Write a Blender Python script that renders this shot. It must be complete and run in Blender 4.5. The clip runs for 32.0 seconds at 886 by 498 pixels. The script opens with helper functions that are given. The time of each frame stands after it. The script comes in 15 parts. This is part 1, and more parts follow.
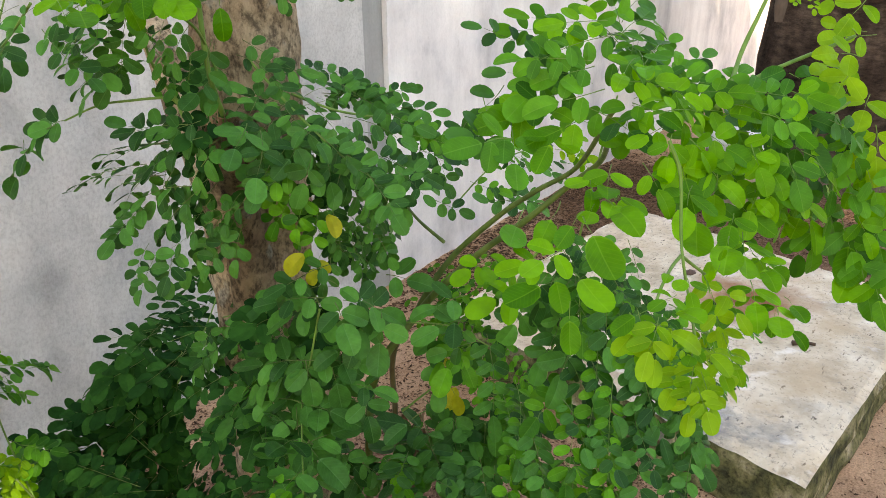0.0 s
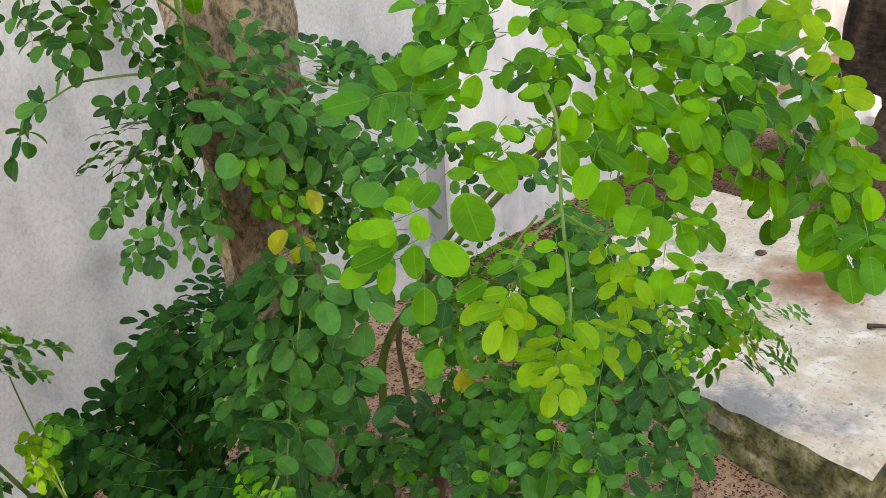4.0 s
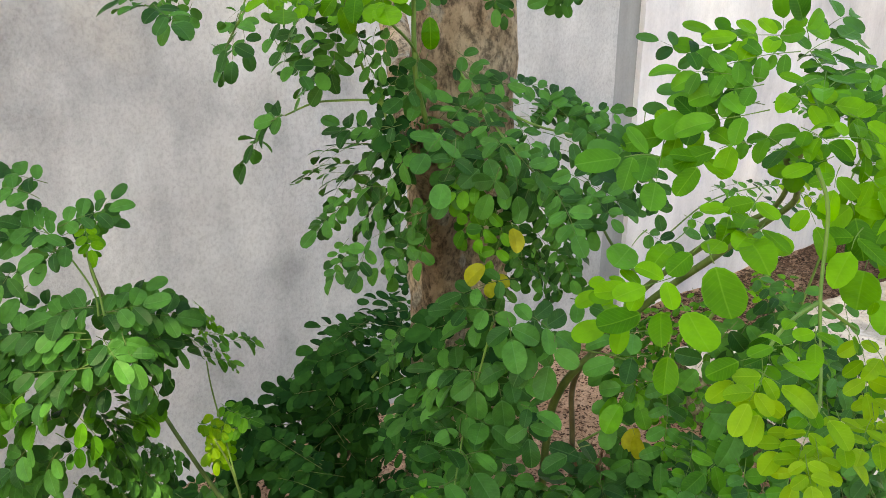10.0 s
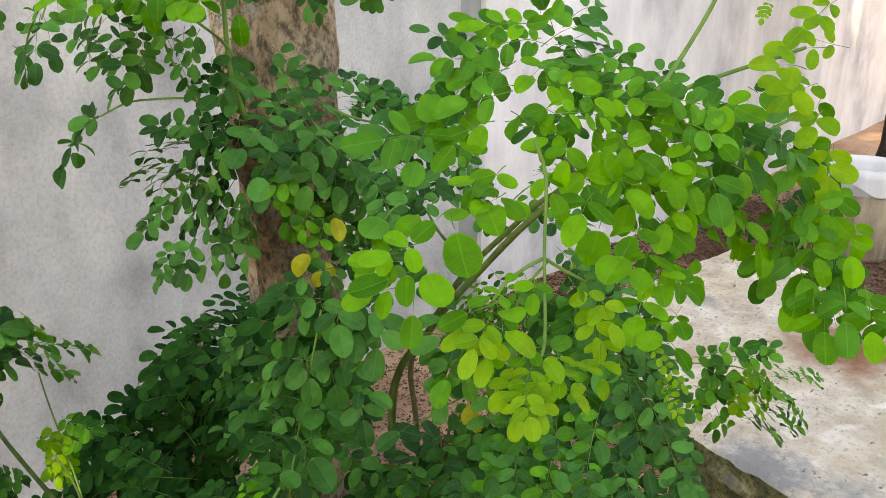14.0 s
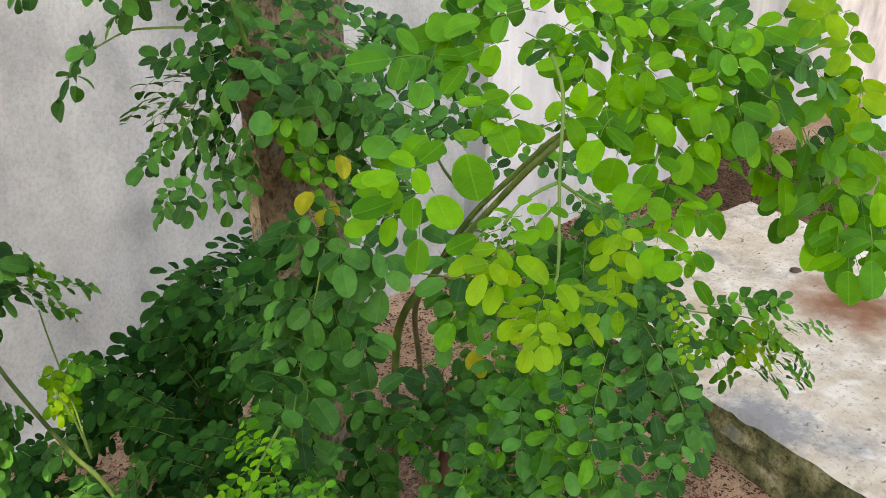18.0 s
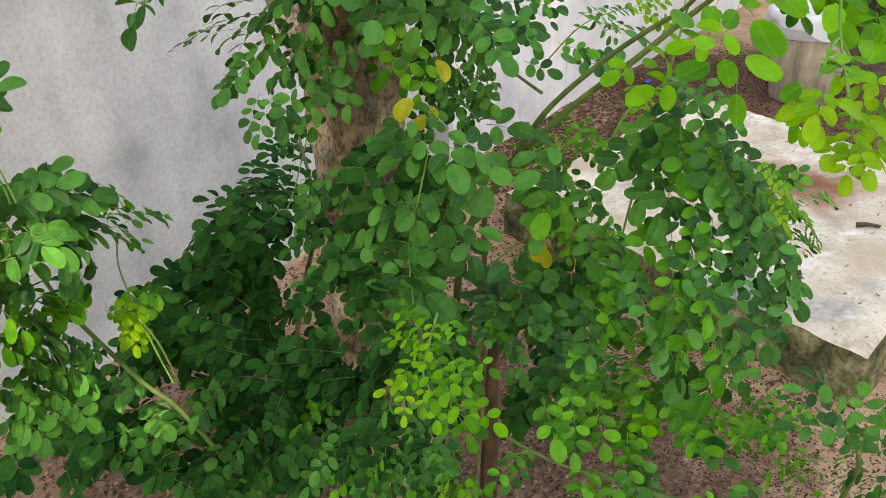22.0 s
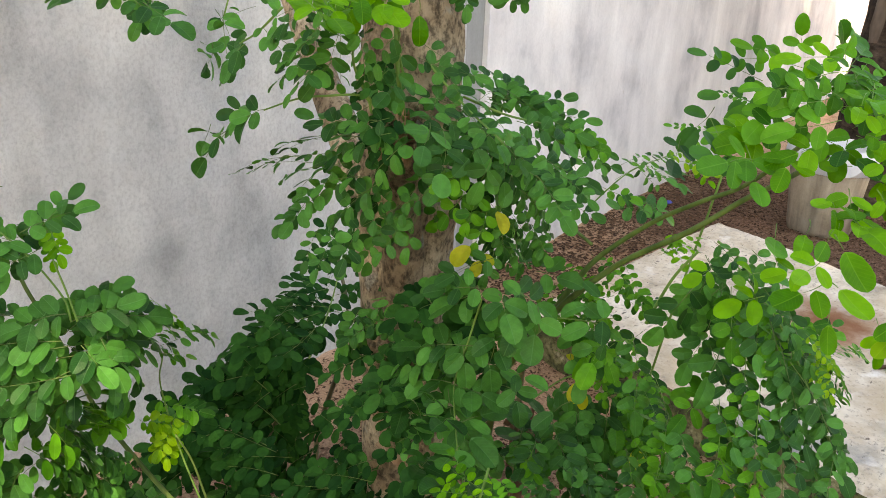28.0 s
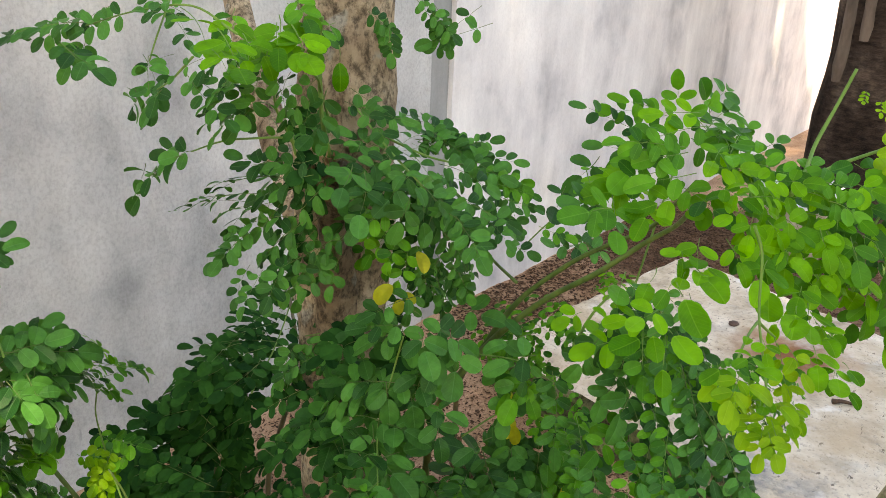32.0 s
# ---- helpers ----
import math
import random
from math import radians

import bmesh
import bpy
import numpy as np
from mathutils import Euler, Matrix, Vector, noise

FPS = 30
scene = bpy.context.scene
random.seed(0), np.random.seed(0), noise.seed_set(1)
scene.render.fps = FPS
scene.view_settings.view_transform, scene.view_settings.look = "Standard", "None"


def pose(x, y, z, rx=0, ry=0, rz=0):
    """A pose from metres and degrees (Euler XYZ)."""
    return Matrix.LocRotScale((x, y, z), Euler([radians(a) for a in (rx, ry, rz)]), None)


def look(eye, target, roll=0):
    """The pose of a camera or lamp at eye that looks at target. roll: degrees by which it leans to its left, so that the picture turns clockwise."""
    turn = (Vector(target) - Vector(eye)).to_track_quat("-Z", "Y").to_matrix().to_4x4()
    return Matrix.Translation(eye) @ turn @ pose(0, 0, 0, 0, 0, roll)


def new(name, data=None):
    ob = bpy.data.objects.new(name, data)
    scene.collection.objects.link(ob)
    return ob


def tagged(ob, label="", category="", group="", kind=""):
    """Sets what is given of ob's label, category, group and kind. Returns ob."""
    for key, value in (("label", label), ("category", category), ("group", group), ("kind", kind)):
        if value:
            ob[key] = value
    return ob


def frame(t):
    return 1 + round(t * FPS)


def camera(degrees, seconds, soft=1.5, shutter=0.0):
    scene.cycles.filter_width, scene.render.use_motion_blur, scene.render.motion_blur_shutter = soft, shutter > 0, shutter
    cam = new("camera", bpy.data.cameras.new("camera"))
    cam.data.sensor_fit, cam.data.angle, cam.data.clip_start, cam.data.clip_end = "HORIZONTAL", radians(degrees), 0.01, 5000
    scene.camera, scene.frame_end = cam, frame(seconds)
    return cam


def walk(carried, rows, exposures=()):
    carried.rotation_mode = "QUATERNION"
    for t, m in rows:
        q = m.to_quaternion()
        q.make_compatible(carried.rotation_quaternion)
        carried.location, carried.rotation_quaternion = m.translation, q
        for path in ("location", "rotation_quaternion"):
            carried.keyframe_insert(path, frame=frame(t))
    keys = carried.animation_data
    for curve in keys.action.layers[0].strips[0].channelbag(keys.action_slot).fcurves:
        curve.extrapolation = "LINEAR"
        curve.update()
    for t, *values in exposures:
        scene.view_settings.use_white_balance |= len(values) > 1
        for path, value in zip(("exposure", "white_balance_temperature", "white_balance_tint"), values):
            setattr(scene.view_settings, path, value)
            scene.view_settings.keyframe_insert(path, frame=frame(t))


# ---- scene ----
cam = camera(55.5, 32.0, soft=0.45)
PATH = [
    (0, (0.139, 0.114, 1.281), (1.664, 1.159, 0.516), -0.4),
    (0.5, (0.151, 0.113, 1.289), (1.635, 1.215, 0.526), -1.2),
    (1, (0.181, 0.085, 1.272), (1.612, 1.268, 0.528), -1.3),
    (1.5, (0.22, 0.065, 1.269), (1.645, 1.257, 0.526), -0.8),
    (2, (0.225, 0.049, 1.258), (1.674, 1.208, 0.512), -1.4),
    (2.5, (0.24, 0.044, 1.238), (1.665, 1.224, 0.478), -3.1),
    (3, (0.24, 0.046, 1.235), (1.629, 1.257, 0.458), -4.0),
    (3.5, (0.233, 0.051, 1.254), (1.619, 1.262, 0.473), -3.8),
    (5.5, (0.217, 0.032, 1.246), (1.601, 1.232, 0.442), -3.1),
    (6, (0.213, 0.039, 1.248), (1.591, 1.257, 0.462), -3.2),
    (6.5, (0.222, 0.027, 1.24), (1.593, 1.254, 0.456), -3.2),
    (7, (0.215, 0.032, 1.241), (1.581, 1.258, 0.448), -3.0),
    (7.5, (0.214, 0.035, 1.238), (1.527, 1.294, 0.407), -2.3),
    (8, (0.205, 0.051, 1.231), (1.452, 1.37, 0.391), -2.1),
    (8.5, (0.202, 0.077, 1.236), (1.375, 1.475, 0.418), -1.8),
    (9, (0.205, 0.08, 1.259), (1.364, 1.525, 0.504), -1.3),
    (9.5, (0.206, 0.07, 1.263), (1.358, 1.537, 0.54), -0.6),
    (10, (0.195, 0.072, 1.265), (1.335, 1.557, 0.562), 0.1),
    (10.5, (0.197, 0.069, 1.26), (1.345, 1.548, 0.556), 0.3),
    (11, (0.204, 0.059, 1.26), (1.414, 1.491, 0.564), 0.1),
    (11.5, (0.214, 0.045, 1.256), (1.486, 1.423, 0.562), -0.0),
    (12, (0.218, 0.035, 1.255), (1.535, 1.366, 0.553), -0.4),
    (12.5, (0.215, 0.038, 1.253), (1.544, 1.353, 0.545), -0.5),
    (13, (0.212, 0.022, 1.26), (1.546, 1.332, 0.548), -0.3),
    (13.5, (0.213, 0.013, 1.266), (1.562, 1.308, 0.555), -0.3),
    (15.5, (0.216, 0.009, 1.255), (1.588, 1.286, 0.555), 0.5),
    (16, (0.218, 0.013, 1.251), (1.564, 1.295, 0.512), 0.5),
    (16.5, (0.222, 0.021, 1.249), (1.55, 1.308, 0.487), 0.8),
    (17, (0.226, 0.026, 1.245), (1.55, 1.301, 0.457), 0.7),
    (17.5, (0.229, 0.021, 1.25), (1.548, 1.292, 0.447), 1.0),
    (18, (0.224, 0.022, 1.244), (1.544, 1.29, 0.436), 0.8),
    (18.5, (0.221, 0.02, 1.238), (1.534, 1.26, 0.38), 0.3),
    (19, (0.215, 0.034, 1.24), (1.614, 1.171, 0.374), 0.4),
    (19.5, (0.185, 0.09, 1.277), (1.714, 1.045, 0.41), 1.3),
    (20, (0.131, 0.141, 1.269), (1.737, 0.916, 0.365), 2.0),
    (20.5, (0.069, 0.175, 1.251), (1.699, 0.783, 0.265), 4.0),
    (21, (0.068, 0.137, 1.268), (1.666, 0.794, 0.26), 4.3),
    (21.5, (0.071, 0.097, 1.251), (1.524, 1.054, 0.263), 0.5),
    (22, (0.044, 0.133, 1.241), (1.432, 1.199, 0.273), -1.5),
    (22.5, (0.005, 0.186, 1.267), (1.499, 1.139, 0.34), 1.0),
    (23, (-0.03, 0.218, 1.291), (1.56, 1.034, 0.395), 3.8),
    (23.5, (-0.062, 0.253, 1.29), (1.567, 0.948, 0.362), 3.8),
    (24, (-0.101, 0.297, 1.259), (1.526, 0.93, 0.283), 3.2),
    (24.5, (-0.11, 0.314, 1.269), (1.518, 0.918, 0.276), 4.4),
    (26.5, (-0.074, 0.295, 1.285), (1.603, 0.839, 0.341), 3.7),
    (27, (-0.062, 0.24, 1.305), (1.613, 0.898, 0.431), 4.9),
    (27.5, (-0.003, 0.186, 1.302), (1.562, 1.129, 0.489), 4.0),
    (28, (0.018, 0.179, 1.303), (1.472, 1.314, 0.53), 2.2),
    (28.5, (0.019, 0.179, 1.302), (1.473, 1.298, 0.506), 0.8),
    (29, (-0.011, 0.191, 1.297), (1.533, 1.171, 0.488), 1.5),
    (29.5, (-0.024, 0.209, 1.3), (1.589, 1.052, 0.471), 2.8),
    (30, (-0.026, 0.195, 1.292), (1.604, 0.97, 0.43), 3.5),
    (30.5, (-0.015, 0.183, 1.301), (1.588, 1.014, 0.439), 3.7),
    (31, (-0.004, 0.17, 1.295), (1.552, 1.113, 0.465), 3.0),
    (31.5, (0.023, 0.13, 1.312), (1.54, 1.188, 0.552), 2.9),
    (32, (0.048, 0.11, 1.324), (1.541, 1.239, 0.62), 2.8),
]
walk(cam, [(t, look(eye, target, roll)) for t, eye, target, roll in PATH],
     [(0.0, 2.13, 9500, 10), (3.0, 2.2, 9500, 10), (9.0, 2.21, 9500, 10), (12.0, 2.17, 9500, 10), (16.0, 2.13, 9500, 10), (18.5, 2.21, 9500, 10), (20.0, 2.18, 9500, 10), (22.0, 2.29, 9500, 10), (24.0, 2.34, 9500, 10), (27.0, 2.13, 9500, 10), (29.5, 2.19, 9500, 10), (32.0, 2.07, 9500, 10)])

# ---- light ----
world = bpy.data.worlds.new("sky")
scene.world = world
world.use_nodes = True
wn = world.node_tree.nodes
sky = wn.new("ShaderNodeTexSky")
sky.sky_type = "NISHITA"
sky.sun_disc = False
SUN_EL, SUN_AZ = 58.0, 235.0
sky.sun_elevation, sky.sun_rotation = radians(SUN_EL), radians(90 - SUN_AZ)
world.node_tree.links.new(sky.outputs[0], wn["Background"].inputs[0])
wn["Background"].inputs[1].default_value = 0.15
sun = new("sun", bpy.data.lights.new("sun", "SUN"))
sun.data.energy, sun.data.angle, sun.data.color = 4.0, radians(0.6), (1.0, 0.95, 0.86)
sun.matrix_world = look((0, 0, 0), (-math.cos(radians(SUN_AZ)) * math.cos(radians(SUN_EL)),
                                    -math.sin(radians(SUN_AZ)) * math.cos(radians(SUN_EL)), -math.sin(radians(SUN_EL))))

# ---- materials ----


def material(name, rough=0.8, spec=0.3):
    m = bpy.data.materials.new(name)
    m.use_nodes = True
    b = m.node_tree.nodes["Principled BSDF"]
    b.inputs["Roughness"].default_value = rough
    b.inputs["Specular IOR Level"].default_value = spec
    return m, m.node_tree, b


def node(nt, kind, **values):
    n = nt.nodes.new(kind)
    for key, value in values.items():
        n.inputs[key.replace("_", " ")].default_value = value
    return n


def coords(nt, scale=(1, 1, 1)):
    g = nt.nodes.new("ShaderNodeNewGeometry")
    mp = nt.nodes.new("ShaderNodeMapping")
    mp.inputs["Scale"].default_value = scale
    nt.links.new(g.outputs["Position"], mp.inputs["Vector"])
    return mp.outputs["Vector"]


def noise_of(nt, scale, detail=4.0, stretch=(1, 1, 1), rough=0.55):
    n = node(nt, "ShaderNodeTexNoise", Scale=scale, Detail=detail, Roughness=rough)
    nt.links.new(coords(nt, stretch), n.inputs["Vector"])
    return n.outputs["Fac"]


def ramp(nt, fac, stops):
    r = nt.nodes.new("ShaderNodeValToRGB")
    els = r.color_ramp.elements
    els[0].position, els[0].color = stops[0][0], (*stops[0][1], 1)
    els[1].position, els[1].color = stops[-1][0], (*stops[-1][1], 1)
    for p, c in stops[1:-1]:
        els.new(p).color = (*c, 1)
    nt.links.new(fac, r.inputs["Fac"])
    return r.outputs["Color"]


def mix(nt, fac, a, b, kind="MIX"):
    n = nt.nodes.new("ShaderNodeMix")
    n.data_type, n.blend_type = "RGBA", kind
    for value, socket in ((fac, 0), (a, 6), (b, 7)):
        if isinstance(value, (int, float)):
            n.inputs[socket].default_value = value
        elif isinstance(value, tuple):
            n.inputs[socket].default_value = (*value, 1)
        else:
            nt.links.new(value, n.inputs[socket])
    return n.outputs[2]


def bump(nt, bsdf, height, strength=0.3, distance=0.01):
    b = node(nt, "ShaderNodeBump", Strength=strength, Distance=distance)
    nt.links.new(height, b.inputs["Height"])
    nt.links.new(b.outputs[0], bsdf.inputs["Normal"])


def grey(v):
    return (v, v, v)


def leaf_material(name, dark, light, translucent=0.35, rough=0.45, veins=None, spec=0.14):
    m, nt, b = material(name, rough, spec)
    both = nt.nodes.new("ShaderNodeMath")
    both.operation = "ADD"
    nt.links.new(nt.nodes.new("ShaderNodeObjectInfo").outputs["Random"], both.inputs[0])
    nt.links.new(nt.nodes.new("ShaderNodeNewGeometry").outputs["Random Per Island"], both.inputs[1])
    wrap = nt.nodes.new("ShaderNodeMath")
    wrap.operation = "FRACT"
    nt.links.new(both.outputs[0], wrap.inputs[0])
    rnd = wrap.outputs[0]
    tone = ramp(nt, rnd, [(0.0, dark), (1.0, light)])
    mottle = ramp(nt, noise_of(nt, 90.0, 3.0), [(0.3, grey(0.78)), (0.7, grey(1.12))])
    col = mix(nt, 1.0, tone, mottle, "MULTIPLY")
    spots = ramp(nt, noise_of(nt, 260.0, 2.0), [(0.74, grey(0.0)), (0.8, grey(0.5))])
    col = mix(nt, spots, col, (0.16, 0.17, 0.05))
    if veins:
        tc = nt.nodes.new("ShaderNodeTexCoord")
        xyz = nt.nodes.new("ShaderNodeSeparateXYZ")
        nt.links.new(tc.outputs["Object"], xyz.inputs[0])
        across = nt.nodes.new("ShaderNodeMath")
        across.operation = "ABSOLUTE"
        nt.links.new(xyz.outputs["X"], across.inputs[0])
        rib = ramp(nt, across.outputs[0], [(0.006, grey(0.26)), (0.020, grey(0.0))])
        col = mix(nt, rib, col, veins)
        slant = nt.nodes.new("ShaderNodeMath")
        slant.operation = "MULTIPLY_ADD"
        slant.inputs[1].default_value = -0.8
        nt.links.new(across.outputs[0], slant.inputs[0])
        nt.links.new(xyz.outputs["Y"], slant.inputs[2])
        saw = nt.nodes.new("ShaderNodeMath")
        saw.operation = "PINGPONG"
        saw.inputs[1].default_value = 0.055
        nt.links.new(slant.outputs[0], saw.inputs[0])
        side = ramp(nt, saw.outputs[0], [(0.003, grey(0.07)), (0.016, grey(0.0))])
        col = mix(nt, side, col, veins)
        # pale thin margin of the leaflet
        oval = nt.nodes.new("ShaderNodeVectorMath")
        oval.operation = "MULTIPLY_ADD"
        oval.inputs[1].default_value, oval.inputs[2].default_value = (2.75, 1.85, 0.0), (0.0, -1.04, 0.0)
        nt.links.new(tc.outputs["Object"], oval.inputs[0])
        reach = nt.nodes.new("ShaderNodeVectorMath")
        reach.operation = "LENGTH"
        nt.links.new(oval.outputs[0], reach.inputs[0])
        margin = ramp(nt, reach.outputs["Value"], [(0.90, grey(0.0)), (1.0, grey(0.3))])
        col = mix(nt, margin, col, veins)
    nt.links.new(col, b.inputs["Base Color"])
    bump(nt, b, noise_of(nt, 220.0, 2.0), 0.25, 0.002)
    tr = nt.nodes.new("ShaderNodeBsdfTranslucent")
    nt.links.new(mix(nt, 1.0, col, (1.5, 1.35, 0.5), "MULTIPLY"), tr.inputs["Color"])
    sh = nt.nodes.new("ShaderNodeMixShader")
    sh.inputs[0].default_value = translucent
    nt.links.new(b.outputs[0], sh.inputs[1])
    nt.links.new(tr.outputs[0], sh.inputs[2])
    nt.links.new(sh.outputs[0], nt.nodes["Material Output"].inputs["Surface"])
    return m


MATURE = leaf_material("leaf_mature", (0.009, 0.058, 0.010), (0.064, 0.240, 0.036), 0.22, veins=(0.11, 0.28, 0.10))
MID = leaf_material("leaf_green", (0.014, 0.100, 0.006), (0.088, 0.315, 0.016), 0.24, veins=(0.15, 0.36, 0.07))
# the mature leaf darkened: deep shade among the plants put into its colour
SHADED = leaf_material("leaf_shaded", (0.005, 0.036, 0.008), (0.025, 0.108, 0.018), 0.1, 0.7, spec=0.05)
FRESH = leaf_material("leaf_fresh", (0.032, 0.165, 0.003), (0.145, 0.410, 0.009), 0.38, veins=(0.22, 0.48, 0.05))
YOUNG = leaf_material("leaf_young", (0.11, 0.29, 0.008), (0.22, 0.42, 0.015), 0.4, veins=(0.32, 0.52, 0.06))
YELLOW = leaf_material("leaf_yellow", (0.30, 0.34, 0.02), (0.42, 0.43, 0.04), 0.4)
# the same leaves deep inside the plants, too small to show their ribs
PLAIN = {MATURE: leaf_material("inner_leaf_mature", (0.009, 0.058, 0.010), (0.064, 0.240, 0.036), 0.22),
         MID: leaf_material("inner_leaf_green", (0.014, 0.100, 0.006), (0.088, 0.315, 0.016), 0.24),
         FRESH: leaf_material("inner_leaf_fresh", (0.032, 0.165, 0.003), (0.145, 0.410, 0.009), 0.38),
         YOUNG: leaf_material("inner_leaf_young", (0.11, 0.29, 0.008), (0.22, 0.42, 0.015), 0.4)}


def stem_material(name, a, b2, scale=60.0):
    m, nt, b = material(name, 0.6, 0.3)
    col = ramp(nt, noise_of(nt, scale, 4.0, (1, 1, 0.35)), [(0.3, a), (0.7, b2)])
    nt.links.new(col, b.inputs["Base Color"])
    bump(nt, b, noise_of(nt, scale * 4, 3.0), 0.3, 0.002)
    return m


STALK = stem_material("green_stalk", (0.07, 0.16, 0.025), (0.15, 0.27, 0.05))
STEM = stem_material("green_stem", (0.045, 0.085, 0.018), (0.12, 0.19, 0.045))
WOODY = stem_material("woody_stem", (0.07, 0.06, 0.03), (0.16, 0.14, 0.07))


def bark_material(name="tree_bark", tone=1.0):
    m, nt, b = material(name, 0.92, 0.12)
    base = ramp(nt, noise_of(nt, 16.0, 6.0, (1, 1, 0.8), 0.65), [(0.30, (0.17, 0.12, 0.078)), (0.48, (0.42, 0.315, 0.205)), (0.68, (0.66, 0.53, 0.37))])
    big = ramp(nt, noise_of(nt, 4.5, 3.0), [(0.35, grey(0.78)), (0.65, grey(1.1))])
    col = mix(nt, 1.0, base, big, "MULTIPLY")
    lichen = ramp(nt, noise_of(nt, 19.0, 4.0), [(0.60, grey(0)), (0.66, grey(0.9))])
    col = mix(nt, lichen, col, (0.40, 0.37, 0.30))
    crack = ramp(nt, noise_of(nt, 95.0, 6.0, (1, 1, 0.7), 0.7), [(0.38, grey(0.30 * tone)), (0.54, grey(tone))])
    col = mix(nt, 1.0, col, crack, "MULTIPLY")
    nt.links.new(col, b.inputs["Base Color"])
    bump(nt, b, noise_of(nt, 85.0, 7.0, (1, 1, 0.7), 0.7), 1.0, 0.012)
    return m


BARK = bark_material()
ROTBARK = bark_material("rotten_bark", 0.62)
SPLIT = stem_material("split_wood", (0.17, 0.10, 0.06), (0.40, 0.27, 0.17), 45.0)
FIBRE = stem_material("fibrous_wood", (0.10, 0.055, 0.03), (0.27, 0.17, 0.095), 60.0)
ROT = stem_material("rotten_wood", (0.03, 0.018, 0.012), (0.12, 0.065, 0.035), 45.0)


def palm_material():
    m, nt, b = material("palm_bark", 0.95, 0.1)
    base = ramp(nt, noise_of(nt, 4.0, 6.0, (1, 1, 0.5)), [(0.35, (0.020, 0.014, 0.010)), (0.55, (0.075, 0.05, 0.037)), (0.75, (0.20, 0.145, 0.11))])
    fibre = ramp(nt, noise_of(nt, 30.0, 6.0, (0.5, 0.5, 1.3), 0.7), [(0.34, grey(0.35)), (0.65, grey(1.1))])
    col = mix(nt, 1.0, base, fibre, "MULTIPLY")
    # paler brown on the foot of the trunk, fading upward with ragged noise
    g = nt.nodes.new("ShaderNodeNewGeometry")
    xyz = nt.nodes.new("ShaderNodeSeparateXYZ")
    nt.links.new(g.outputs["Position"], xyz.inputs[0])
    up = nt.nodes.new("ShaderNodeMath")
    up.operation = "MULTIPLY_ADD"
    up.inputs[1].default_value = 0.5
    nt.links.new(noise_of(nt, 9.0, 5.0, (1, 1, 0.4)), up.inputs[0])
    nt.links.new(xyz.outputs["Z"], up.inputs[2])
    pale_brown = ramp(nt, up.outputs[0], [(0.35, grey(0.7)), (0.7, grey(0.0))])
    foot_tone = mix(nt, 1.0, (0.20, 0.15, 0.11), fibre, "MULTIPLY")
    nt.links.new(mix(nt, pale_brown, col, foot_tone), b.inputs["Base Color"])
    bump(nt, b, noise_of(nt, 26.0, 6.0, (0.45, 0.45, 1.2), 0.7), 1.0, 0.03)
    return m


PALM = palm_material()
PLATE = stem_material("pale_palm_bark", (0.07, 0.048, 0.035), (0.21, 0.15, 0.11), 14.0)


def plaster(name, dark, mid, light, stain, streaks=0.5, grain=0.5):
    m, nt, b = material(name, 0.92, 0.15)
    big = noise_of(nt, 3.4, 6.0, (1, 1, 0.7), 0.62)
    col = ramp(nt, big, [(0.30, dark), (0.48, mid), (0.68, light)])
    run = ramp(nt, noise_of(nt, 14.0, 4.0, (1, 1, 0.10), 0.6), [(0.36, grey(1.0 - 0.35 * streaks)), (0.6, grey(1.0))])
    col = mix(nt, 1.0, col, run, "MULTIPLY")
    fine = ramp(nt, noise_of(nt, 120.0, 5.0, (1, 1, 0.8), 0.75), [(0.30, grey(1.0 - 0.26 * grain)), (0.56, grey(1.03))])
    col = mix(nt, 1.0, col, fine, "MULTIPLY")
    spots = ramp(nt, noise_of(nt, 26.0, 3.0, (1, 1, 0.4)), [(0.71, grey(0)), (0.77, grey(0.55))])
    col = mix(nt, spots, col, stain)
    nt.links.new(col, b.inputs["Base Color"])
    bump(nt, b, noise_of(nt, 95.0, 6.0, (1, 1, 0.85), 0.7), 0.55 * grain + 0.12, 0.007)
    return m


WALL_GREY = plaster("worn_whitewash", (0.30, 0.308, 0.305), (0.49, 0.495, 0.487), (0.64, 0.64, 0.62), (0.28, 0.28, 0.29), 0.25, 0.85)
WALL_WHITE = plaster("whitewash", (0.47, 0.465, 0.475), (0.72, 0.70, 0.69), (0.84, 0.82, 0.80), (0.50, 0.45, 0.42), 0.28, 0.25)
CEMENT = plaster("grey_cement", (0.24, 0.25, 0.25), (0.31, 0.32, 0.31), (0.38, 0.38, 0.37), (0.20, 0.20, 0.20), 0.4, 0.25)


